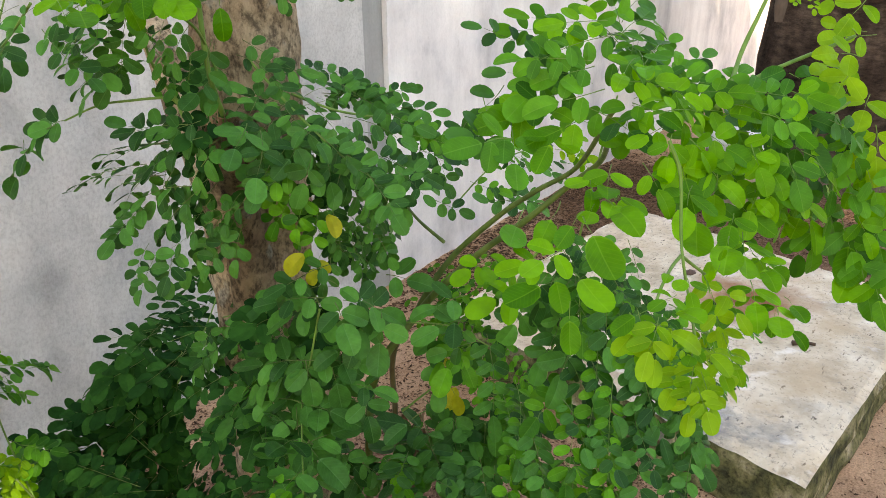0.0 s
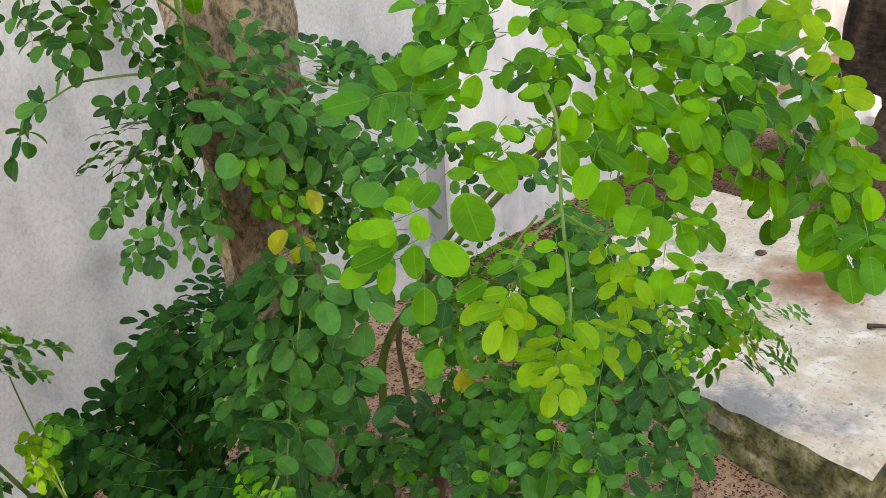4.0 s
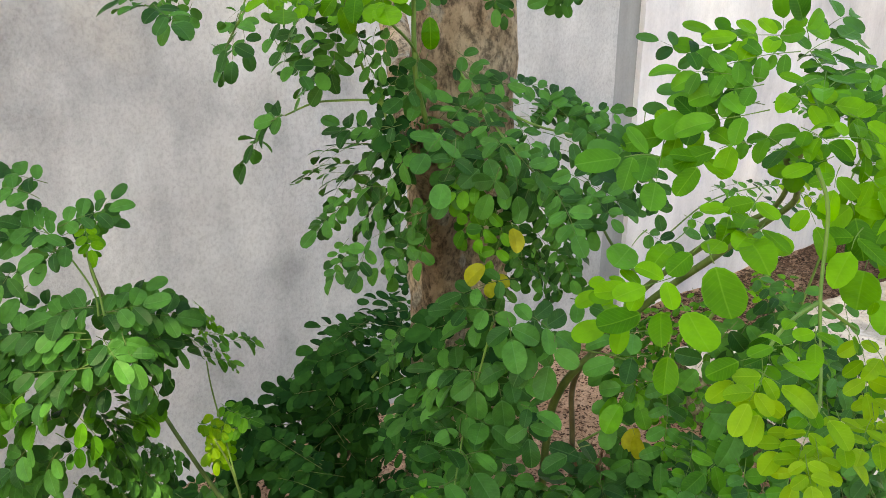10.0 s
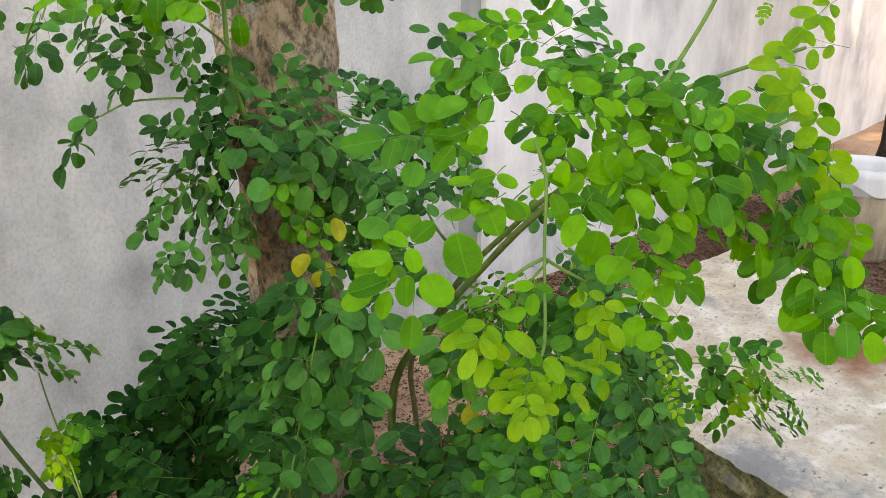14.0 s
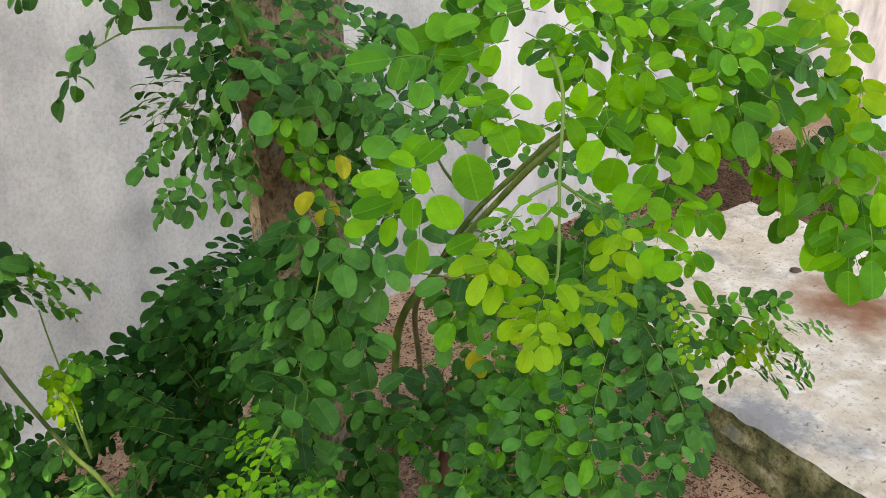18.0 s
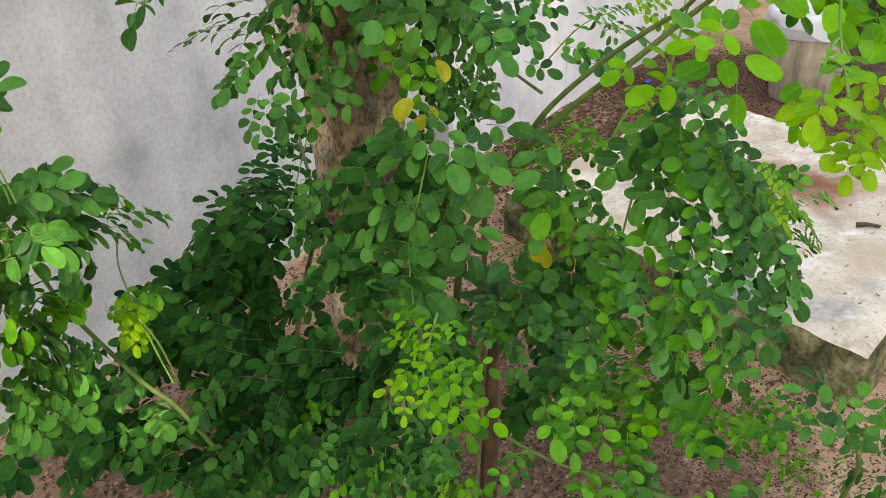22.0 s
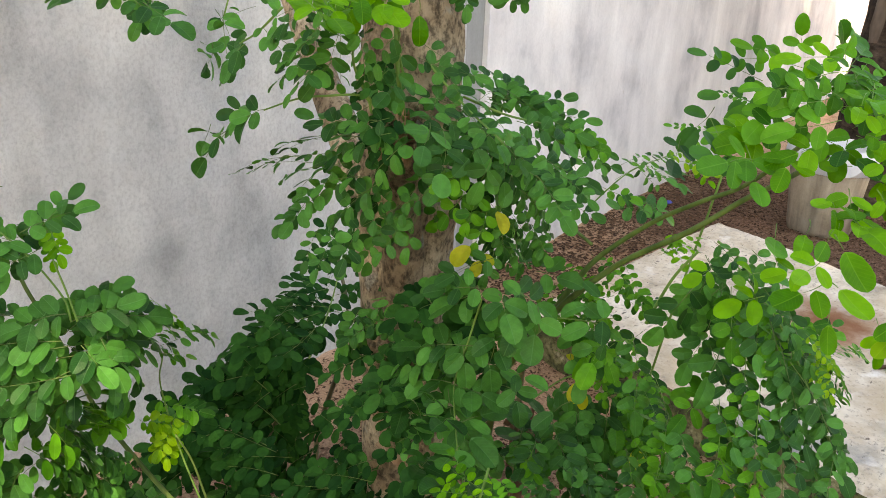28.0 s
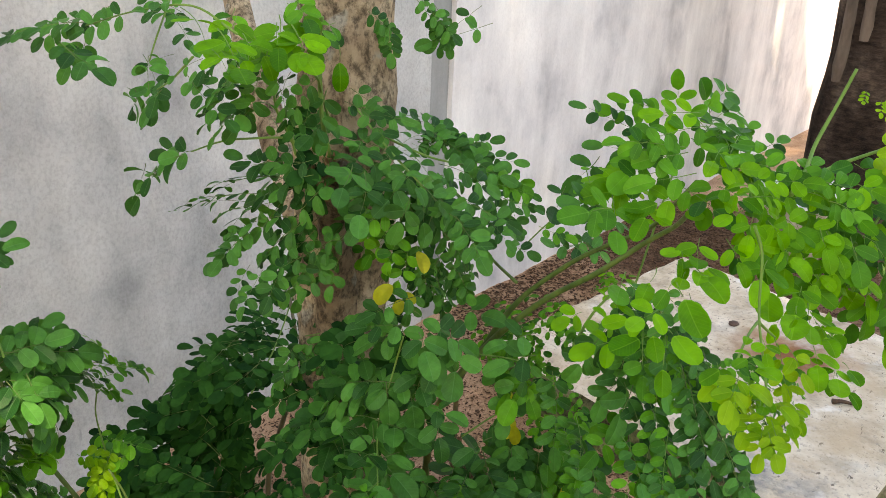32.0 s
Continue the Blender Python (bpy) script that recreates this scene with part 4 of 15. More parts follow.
spray(shrub, (0.658, 0.416, 1.159), (0.637, 0.419, 1.147), 1, 0.0199, MATURE, (-0.65, -0.54, 0.67), True)
spray(shrub, (0.602, 0.325, 1.181), (0.573, 0.358, 1.168), 2, 0.0172, MID, (-0.58, -0.48, 0.66))
spray(shrub, (0.678, 0.368, 1.164), (0.651, 0.409, 1.170), 2, 0.0148, MATURE, (-0.39, -0.75, 0.72), True)
spray(shrub, (0.582, 0.306, 1.182), (0.570, 0.327, 1.175), 1, 0.0189, MID, (-0.59, -0.46, 0.66))
spray(shrub, (0.663, 0.369, 1.184), (0.651, 0.385, 1.167), 1, 0.0189, MID, (-0.59, -0.42, 0.61), True)
spray(shrub, (0.575, 0.349, 1.163), (0.567, 0.356, 1.162), 1, 0.0200, FRESH, (-0.54, -0.49, 0.68))
spray(shrub, (0.608, 0.370, 1.158), (0.600, 0.377, 1.159), 1, 0.0173, FRESH, (-0.27, -0.40, 0.97), True)
spray(shrub, (0.575, 0.313, 1.165), (0.566, 0.322, 1.161), 1, 0.0197, FRESH, (-0.57, -0.45, 0.69))
spray(shrub, (0.626, 0.368, 1.156), (0.617, 0.379, 1.154), 1, 0.0195, FRESH, (-0.39, -0.49, 0.93), True)
spray(shrub, (0.644, 0.326, 1.210), (0.638, 0.327, 1.220), 1, 0.0155, MID, (-0.66, -0.46, 0.59))
spray(shrub, (0.693, 0.370, 1.205), (0.689, 0.370, 1.215), 1, 0.0149, MID, (-0.72, -0.19, 0.42), True)
spray(shrub, (0.625, 0.320, 1.201), (0.670, 0.323, 1.210), 2, 0.0164, MID, (-0.66, -0.44, 0.61))
spray(shrub, (0.662, 0.332, 1.208), (0.706, 0.337, 1.219), 2, 0.0149, MATURE, (-0.73, -0.67, 0.45), True)
spray(shrub, (0.636, 0.315, 1.200), (0.687, 0.320, 1.206), 2, 0.0152, MID, (-0.67, -0.43, 0.61))
spray(shrub, (0.690, 0.357, 1.193), (0.741, 0.358, 1.189), 2, 0.0140, MATURE, (-0.55, -0.01, 0.84), True)
spray(shrub, (0.625, 0.300, 1.190), (0.683, 0.314, 1.192), 2, 0.0157, MID, (-0.66, -0.41, 0.63))
spray(shrub, (0.686, 0.343, 1.169), (0.743, 0.360, 1.177), 2, 0.0135, MATURE, (-0.52, -0.30, 0.35), True)
spray(shrub, (0.642, 0.299, 1.185), (0.660, 0.288, 1.184), 2, 0.0140, MID, (-0.66, -0.39, 0.64))
spray(shrub, (0.707, 0.330, 1.180), (0.726, 0.323, 1.188), 2, 0.0129, MID, (-0.65, -0.61, 0.67), True)
spray(shrub, (0.646, 0.298, 1.181), (0.645, 0.274, 1.181), 2, 0.0138, MID, (-0.66, -0.39, 0.65))
spray(shrub, (0.729, 0.357, 1.173), (0.731, 0.334, 1.181), 2, 0.0129, MID, (-0.53, -0.13, 0.73), True)
spray(shrub, (0.636, 0.281, 1.178), (0.636, 0.260, 1.180), 2, 0.0120, MID, (-0.66, -0.37, 0.66))
spray(shrub, (0.702, 0.311, 1.166), (0.702, 0.290, 1.166), 2, 0.0107, MID, (-0.50, -0.51, 0.46), True)
spray(shrub, (0.614, 0.302, 1.195), (0.590, 0.298, 1.191), 1, 0.0144, FRESH, (-0.63, -0.44, 0.64))
spray(shrub, (0.654, 0.321, 1.201), (0.632, 0.312, 1.193), 1, 0.0115, MID, (-0.54, -0.65, 0.87), True)
spray(shrub, (0.634, 0.308, 1.196), (0.610, 0.295, 1.192), 1, 0.0148, MID, (-0.65, -0.43, 0.63))
spray(shrub, (0.686, 0.331, 1.197), (0.660, 0.320, 1.193), 1, 0.0122, MID, (-0.54, -0.37, 0.67), True)
spray(shrub, (0.654, 0.311, 1.194), (0.640, 0.298, 1.188), 1, 0.0147, MID, (-0.66, -0.41, 0.63))
spray(shrub, (0.696, 0.340, 1.186), (0.683, 0.326, 1.181), 1, 0.0143, MATURE, (-1.01, -0.36, 0.64), True)
spray(shrub, (0.599, 0.300, 1.184), (0.609, 0.288, 1.184), 2, 0.0137, FRESH, (-0.63, -0.42, 0.65))
spray(shrub, (0.619, 0.316, 1.183), (0.628, 0.304, 1.184), 2, 0.0116, MID, (-0.52, -0.48, 0.75), True)
spray(shrub, (0.601, 0.276, 1.183), (0.606, 0.269, 1.179), 1, 0.0127, FRESH, (-0.64, -0.39, 0.66))
spray(shrub, (0.652, 0.306, 1.172), (0.660, 0.298, 1.170), 1, 0.0125, FRESH, (-0.47, -0.74, 0.53), True)
spray(shrub, (0.616, 0.268, 1.177), (0.624, 0.250, 1.179), 2, 0.0134, FRESH, (-0.65, -0.36, 0.66))
spray(shrub, (0.643, 0.274, 1.168), (0.651, 0.259, 1.176), 2, 0.0129, MID, (-0.71, -0.66, 1.11), True)
spray(shrub, (0.569, 0.265, 1.177), (0.605, 0.258, 1.170), 3, 0.0116, FRESH, (-0.63, -0.38, 0.68))
spray(shrub, (0.640, 0.311, 1.165), (0.679, 0.307, 1.169), 3, 0.0111, MID, (-1.00, -0.27, 0.60), True)
spray(shrub, (0.587, 0.291, 1.175), (0.583, 0.274, 1.172), 2, 0.0139, FRESH, (-0.61, -0.41, 0.68))
spray(shrub, (0.618, 0.303, 1.166), (0.613, 0.286, 1.161), 2, 0.0119, MID, (-0.48, -0.64, 0.70), True)
spray(shrub, (0.630, 0.268, 1.166), (0.640, 0.253, 1.164), 1, 0.0179, FRESH, (-0.65, -0.35, 0.68))
spray(shrub, (0.671, 0.302, 1.140), (0.683, 0.287, 1.141), 1, 0.0176, MID, (-0.55, -0.22, 0.75), True)
spray(shrub, (0.604, 0.270, 1.166), (0.614, 0.265, 1.159), 1, 0.0155, FRESH, (-0.62, -0.37, 0.69))
spray(shrub, (0.629, 0.287, 1.168), (0.640, 0.283, 1.162), 1, 0.0133, FRESH, (-0.75, -0.49, 0.66), True)
spray(shrub, (0.587, 0.272, 1.164), (0.577, 0.276, 1.161), 1, 0.0150, FRESH, (-0.60, -0.39, 0.70))
spray(shrub, (0.637, 0.305, 1.140), (0.627, 0.311, 1.141), 1, 0.0146, FRESH, (-0.53, -0.33, 0.89), True)
spray(shrub, (0.577, 0.263, 1.163), (0.573, 0.262, 1.153), 1, 0.0146, FRESH, (-0.60, -0.38, 0.71))
spray(shrub, (0.634, 0.311, 1.158), (0.629, 0.311, 1.147), 1, 0.0142, FRESH, (-0.58, -0.23, 0.90), True)
spray(shrub, (0.610, 0.256, 1.158), (0.616, 0.245, 1.150), 1, 0.0166, FRESH, (-0.62, -0.34, 0.70))
spray(shrub, (0.649, 0.273, 1.160), (0.654, 0.262, 1.152), 1, 0.0144, FRESH, (-0.66, -0.08, 0.69), True)
spray(shrub, (0.589, 0.257, 1.159), (0.593, 0.251, 1.152), 1, 0.0148, FRESH, (-0.61, -0.36, 0.71))
spray(shrub, (0.628, 0.284, 1.140), (0.629, 0.281, 1.131), 1, 0.0126, FRESH, (-0.22, -0.06, 0.64), True)
spray(shrub, (0.619, 0.253, 1.149), (0.606, 0.252, 1.143), 1, 0.0174, FRESH, (-0.61, -0.34, 0.71))
spray(shrub, (0.650, 0.275, 1.147), (0.637, 0.275, 1.142), 1, 0.0140, MID, (-0.80, -0.27, 0.51), True)
spray(shrub, (0.589, 0.262, 1.146), (0.587, 0.257, 1.138), 1, 0.0182, FRESH, (-0.59, -0.36, 0.73))
spray(shrub, (0.634, 0.275, 1.127), (0.633, 0.269, 1.119), 1, 0.0149, FRESH, (-0.77, -0.52, 0.79), True)
spray(shrub, (0.601, 0.252, 1.142), (0.604, 0.243, 1.134), 1, 0.0183, FRESH, (-0.60, -0.33, 0.73))
spray(shrub, (0.676, 0.296, 1.124), (0.684, 0.285, 1.119), 1, 0.0181, FRESH, (-0.61, -0.27, 0.37), True)
spray(shrub, (0.587, 0.252, 1.133), (0.573, 0.249, 1.126), 1, 0.0191, FRESH, (-0.57, -0.34, 0.75))
spray(shrub, (0.600, 0.253, 1.121), (0.588, 0.248, 1.113), 0, 0.0267, FRESH, (-0.56, -0.32, 0.76))
spray(shrub, (0.627, 0.250, 1.135), (0.630, 0.240, 1.127), 1, 0.0164, FRESH, (-0.61, -0.31, 0.73))
spray(shrub, (0.678, 0.275, 1.123), (0.683, 0.264, 1.120), 1, 0.0138, MID, (-0.44, -0.52, 0.71), True)
spray(shrub, (0.626, 0.251, 1.135), (0.615, 0.247, 1.122), 0, 0.0196, FRESH, (-0.60, -0.32, 0.74))
spray(shrub, (0.566, 0.274, 1.148), (0.565, 0.264, 1.136), 1, 0.0148, FRESH, (-0.56, -0.38, 0.73))
spray(shrub, (0.541, 0.294, 1.144), (0.529, 0.287, 1.142), 1, 0.0152, FRESH, (-0.53, -0.43, 0.74))
spray(shrub, (0.554, 0.287, 1.148), (0.532, 0.279, 1.143), 1, 0.0163, FRESH, (-0.54, -0.41, 0.73))
spray(shrub, (0.568, 0.328, 1.157), (0.556, 0.326, 1.153), 1, 0.0185, FRESH, (-0.54, -0.46, 0.70))
spray(shrub, (0.541, 0.276, 1.138), (0.525, 0.272, 1.138), 1, 0.0171, FRESH, (-0.53, -0.40, 0.75))
spray(shrub, (0.521, 0.274, 1.140), (0.517, 0.269, 1.139), 0, 0.0253, FRESH, (-0.52, -0.41, 0.75))
spray(shrub, (0.545, 0.282, 1.133), (0.544, 0.278, 1.132), 0, 0.0177, FRESH, (-0.53, -0.40, 0.75))
spray(shrub, (0.510, 0.295, 1.138), (0.493, 0.291, 1.135), 0, 0.0191, FRESH, (-0.48, -0.44, 0.76))
spray(shrub, (0.505, 0.280, 1.137), (0.492, 0.279, 1.134), 0, 0.0169, FRESH, (-0.49, -0.42, 0.76))
spray(shrub, (0.501, 0.278, 1.136), (0.497, 0.271, 1.130), 0, 0.0258, FRESH, (-0.49, -0.41, 0.77))
spray(shrub, (0.521, 0.281, 1.136), (0.513, 0.279, 1.135), 0, 0.0163, FRESH, (-0.51, -0.41, 0.76))
spray(shrub, (0.483, 0.278, 1.126), (0.462, 0.279, 1.126), 1, 0.0158, FRESH, (-0.44, -0.42, 0.79))
spray(shrub, (0.508, 0.316, 1.098), (0.487, 0.318, 1.101), 1, 0.0127, FRESH, (-0.60, -0.55, 0.74), True)
spray(shrub, (0.474, 0.272, 1.117), (0.462, 0.279, 1.113), 1, 0.0168, FRESH, (-0.42, -0.41, 0.81))
spray(shrub, (0.495, 0.307, 1.090), (0.483, 0.315, 1.088), 1, 0.0160, FRESH, (-0.23, -0.44, 0.65), True)
spray(shrub, (0.472, 0.268, 1.119), (0.470, 0.264, 1.118), 0, 0.0224, FRESH, (-0.44, -0.40, 0.81))
spray(shrub, (0.462, 0.264, 1.109), (0.460, 0.263, 1.101), 0, 0.0159, FRESH, (-0.41, -0.38, 0.83))
spray(shrub, (0.471, 0.284, 1.122), (0.465, 0.289, 1.121), 1, 0.0132, FRESH, (-0.43, -0.43, 0.79))
spray(shrub, (0.528, 0.351, 1.084), (0.521, 0.355, 1.081), 1, 0.0130, FRESH, (-0.01, -0.62, 1.01), True)
spray(shrub, (0.548, 0.346, 1.155), (0.529, 0.353, 1.156), 2, 0.0218, MID, (-0.51, -0.50, 0.70))
spray(shrub, (0.565, 0.364, 1.148), (0.549, 0.371, 1.153), 2, 0.0178, MATURE, (-0.28, -0.51, 0.75), True)
spray(shrub, (0.497, 0.309, 1.135), (0.481, 0.304, 1.132), 0, 0.0210, MID, (-0.46, -0.46, 0.76))
spray(shrub, (0.569, 0.359, 1.159), (0.538, 0.338, 1.145), 1, 0.0202, MID, (-0.52, -0.49, 0.70))
spray(shrub, (0.633, 0.429, 1.139), (0.596, 0.416, 1.129), 1, 0.0179, MATURE, (-0.40, -0.74, 0.74), True)
spray(shrub, (0.594, 0.394, 1.165), (0.567, 0.369, 1.150), 1, 0.0176, MID, (-0.92, -0.48, 0.78), True)
spray(shrub, (0.658, 0.259, 1.178), (0.666, 0.256, 1.182), 1, 0.0135, MID, (-0.68, -0.34, 0.65))
spray(shrub, (0.746, 0.311, 1.172), (0.754, 0.307, 1.175), 1, 0.0125, MATURE, (-0.67, -0.35, 0.78), True)
spray(shrub, (0.662, 0.250, 1.175), (0.669, 0.244, 1.179), 0, 0.0175, MID, (-0.68, -0.32, 0.65))
spray(shrub, (0.645, 0.248, 1.178), (0.666, 0.223, 1.172), 3, 0.0143, MID, (-0.68, -0.31, 0.66))
spray(shrub, (0.691, 0.275, 1.161), (0.714, 0.250, 1.160), 3, 0.0132, MID, (-0.77, -0.47, 0.59), True)
spray(shrub, (0.645, 0.250, 1.168), (0.653, 0.237, 1.163), 2, 0.0138, FRESH, (-0.66, -0.32, 0.68))
spray(shrub, (0.727, 0.295, 1.138), (0.739, 0.282, 1.140), 2, 0.0125, FRESH, (-0.40, -0.17, 0.87), True)
spray(shrub, (0.667, 0.224, 1.175), (0.667, 0.216, 1.173), 1, 0.0175, FRESH, (-0.69, -0.29, 0.66))
spray(shrub, (0.747, 0.244, 1.171), (0.746, 0.236, 1.168), 1, 0.0166, MID, (-0.91, -0.36, 0.77), True)
spray(shrub, (0.679, 0.227, 1.161), (0.683, 0.216, 1.157), 1, 0.0181, MID, (-0.68, -0.27, 0.68))
spray(shrub, (0.728, 0.239, 1.142), (0.733, 0.228, 1.140), 1, 0.0146, MATURE, (-0.68, -0.27, 0.63), True)
spray(shrub, (0.649, 0.236, 1.164), (0.653, 0.221, 1.159), 2, 0.0149, MID, (-0.67, -0.30, 0.68))
spray(shrub, (0.717, 0.262, 1.157), (0.722, 0.247, 1.153), 2, 0.0135, MID, (-0.96, -0.18, 0.53), True)
spray(shrub, (0.652, 0.229, 1.156), (0.640, 0.225, 1.147), 1, 0.0155, FRESH, (-0.65, -0.29, 0.70))
spray(shrub, (0.717, 0.245, 1.135), (0.705, 0.243, 1.127), 1, 0.0127, FRESH, (-0.67, -0.23, 0.33), True)
spray(shrub, (0.659, 0.221, 1.156), (0.656, 0.216, 1.154), 0, 0.0168, FRESH, (-0.67, -0.28, 0.69))
spray(shrub, (0.684, 0.222, 1.155), (0.680, 0.213, 1.145), 0, 0.0242, MID, (-0.67, -0.26, 0.69))
spray(shrub, (0.683, 0.211, 1.147), (0.696, 0.206, 1.160), 2, 0.0120, MATURE, (-0.68, -0.25, 0.69))
spray(shrub, (0.776, 0.251, 1.117), (0.791, 0.244, 1.131), 2, 0.0116, MATURE, (-0.79, -0.55, 0.60), True)
stem(shrub, "twig", 0.0013, 0.0008, STALK, (0.678, 0.210, 1.145), (0.693, 0.207, 1.155), (0.713, 0.198, 1.163))
spray(shrub, (0.684, 0.204, 1.157), (0.697, 0.189, 1.145), 3, 0.0112, MATURE, (-0.68, -0.23, 0.69))
spray(shrub, (0.706, 0.203, 1.153), (0.717, 0.190, 1.139), 3, 0.0093, MATURE, (-1.04, -0.05, 0.52), True)
spray(shrub, (0.712, 0.194, 1.142), (0.702, 0.195, 1.134), 1, 0.0143, MID, (-0.67, -0.22, 0.71))
spray(shrub, (0.778, 0.210, 1.133), (0.772, 0.207, 1.123), 1, 0.0135, MATURE, (-0.89, -0.12, 0.75), True)
spray(shrub, (0.709, 0.195, 1.139), (0.713, 0.189, 1.129), 1, 0.0157, MID, (-0.67, -0.21, 0.71))
spray(shrub, (0.795, 0.216, 1.131), (0.797, 0.211, 1.121), 1, 0.0143, MATURE, (-0.45, -0.46, 0.44), True)
spray(shrub, (0.637, 0.231, 1.146), (0.632, 0.221, 1.136), 1, 0.0166, FRESH, (-0.63, -0.29, 0.72))
spray(shrub, (0.720, 0.272, 1.124), (0.712, 0.264, 1.113), 1, 0.0136, MID, (-0.87, -0.50, 0.76), True)
spray(shrub, (0.631, 0.234, 1.149), (0.626, 0.227, 1.139), 1, 0.0153, FRESH, (-0.63, -0.30, 0.72))
spray(shrub, (0.698, 0.268, 1.142), (0.694, 0.259, 1.132), 1, 0.0133, FRESH, (-0.43, -0.27, 0.98), True)
spray(shrub, (0.651, 0.218, 1.142), (0.645, 0.210, 1.130), 1, 0.0180, MID, (-0.64, -0.27, 0.72))
spray(shrub, (0.719, 0.234, 1.133), (0.708, 0.231, 1.120), 1, 0.0161, MATURE, (-0.30, -0.28, 0.67), True)
spray(shrub, (0.671, 0.214, 1.139), (0.680, 0.205, 1.133), 1, 0.0173, FRESH, (-0.65, -0.25, 0.72))
spray(shrub, (0.746, 0.253, 1.127), (0.752, 0.245, 1.116), 1, 0.0157, FRESH, (-0.68, 0.02, 0.67), True)
spray(shrub, (0.663, 0.204, 1.136), (0.674, 0.198, 1.126), 0, 0.0209, FRESH, (-0.65, -0.24, 0.73))
spray(shrub, (0.642, 0.221, 1.128), (0.637, 0.220, 1.120), 1, 0.0181, FRESH, (-0.61, -0.27, 0.74))
spray(shrub, (0.681, 0.226, 1.124), (0.675, 0.226, 1.117), 1, 0.0152, FRESH, (-0.74, -0.67, 0.77), True)
spray(shrub, (0.649, 0.212, 1.125), (0.663, 0.207, 1.114), 1, 0.0190, FRESH, (-0.62, -0.25, 0.74))
spray(shrub, (0.696, 0.230, 1.114), (0.706, 0.228, 1.099), 1, 0.0155, MID, (-0.50, -0.27, 0.44), True)
spray(shrub, (0.670, 0.204, 1.113), (0.692, 0.212, 1.090), 1, 0.0213, FRESH, (-0.61, -0.23, 0.76))
spray(shrub, (0.695, 0.210, 1.105), (0.714, 0.224, 1.086), 1, 0.0195, MID, (-0.29, -0.38, 0.39), True)
spray(shrub, (0.704, 0.209, 1.093), (0.720, 0.210, 1.075), 1, 0.0240, FRESH, (-0.61, -0.21, 0.77))
spray(shrub, (0.717, 0.223, 1.091), (0.729, 0.229, 1.073), 1, 0.0218, FRESH, (-0.41, -0.48, 0.65), True)
spray(shrub, (0.639, 0.220, 1.107), (0.651, 0.216, 1.102), 0, 0.0192, FRESH, (-0.59, -0.25, 0.77))
spray(shrub, (0.634, 0.229, 1.122), (0.627, 0.228, 1.112), 1, 0.0169, FRESH, (-0.60, -0.28, 0.75))
spray(shrub, (0.656, 0.229, 1.119), (0.647, 0.231, 1.112), 1, 0.0140, FRESH, (-0.44, -0.16, 0.98), True)
spray(shrub, (0.627, 0.235, 1.113), (0.629, 0.228, 1.107), 1, 0.0151, FRESH, (-0.58, -0.28, 0.76))
spray(shrub, (0.671, 0.255, 1.096), (0.670, 0.250, 1.089), 1, 0.0138, MID, (-0.64, 0.02, 0.77), True)
spray(shrub, (0.706, 0.200, 1.115), (0.724, 0.200, 1.095), 1, 0.0178, MID, (-0.64, -0.21, 0.74))
spray(shrub, (0.780, 0.227, 1.089), (0.792, 0.231, 1.067), 1, 0.0162, MID, (-0.88, -0.30, 0.95), True)
spray(shrub, (0.717, 0.201, 1.092), (0.724, 0.197, 1.080), 1, 0.0167, MID, (-0.61, -0.20, 0.76))
spray(shrub, (0.765, 0.223, 1.074), (0.769, 0.223, 1.061), 1, 0.0150, MATURE, (-0.48, -0.21, 0.94), True)
spray(shrub, (0.763, 0.209, 1.084), (0.773, 0.205, 1.074), 1, 0.0151, MID, (-0.72, -0.24, 0.91), True)
spray(shrub, (0.721, 0.193, 1.114), (0.731, 0.187, 1.099), 1, 0.0170, FRESH, (-0.64, -0.20, 0.74))
spray(shrub, (0.807, 0.207, 1.095), (0.814, 0.204, 1.079), 1, 0.0148, MID, (-0.74, -0.13, 0.75), True)
spray(shrub, (0.605, 0.232, 1.115), (0.595, 0.230, 1.112), 1, 0.0163, FRESH, (-0.57, -0.29, 0.77))
spray(shrub, (0.631, 0.233, 1.096), (0.621, 0.232, 1.094), 1, 0.0136, MID, (-0.83, -0.14, 0.96), True)
spray(shrub, (0.591, 0.229, 1.107), (0.579, 0.226, 1.106), 0, 0.0269, FRESH, (-0.55, -0.29, 0.78))
spray(shrub, (0.610, 0.227, 1.103), (0.589, 0.219, 1.098), 1, 0.0175, FRESH, (-0.55, -0.27, 0.79))
spray(shrub, (0.697, 0.264, 1.059), (0.674, 0.259, 1.055), 1, 0.0155, FRESH, (-0.35, -0.43, 0.73), True)
spray(shrub, (0.601, 0.218, 1.095), (0.588, 0.208, 1.093), 1, 0.0153, FRESH, (-0.54, -0.26, 0.80))
spray(shrub, (0.632, 0.229, 1.089), (0.617, 0.220, 1.087), 1, 0.0150, FRESH, (-0.45, -0.39, 0.58), True)
spray(shrub, (0.612, 0.214, 1.087), (0.616, 0.209, 1.083), 1, 0.0146, FRESH, (-0.54, -0.24, 0.80))
spray(shrub, (0.642, 0.223, 1.079), (0.646, 0.220, 1.075), 1, 0.0134, FRESH, (-0.54, -0.40, 0.73), True)
spray(shrub, (0.579, 0.212, 1.088), (0.560, 0.204, 1.086), 1, 0.0165, FRESH, (-0.51, -0.25, 0.82))
spray(shrub, (0.595, 0.228, 1.064), (0.574, 0.223, 1.065), 1, 0.0136, MID, (-0.53, -0.23, 0.97), True)
spray(shrub, (0.574, 0.196, 1.083), (0.559, 0.193, 1.080), 1, 0.0115, FRESH, (-0.50, -0.23, 0.83))
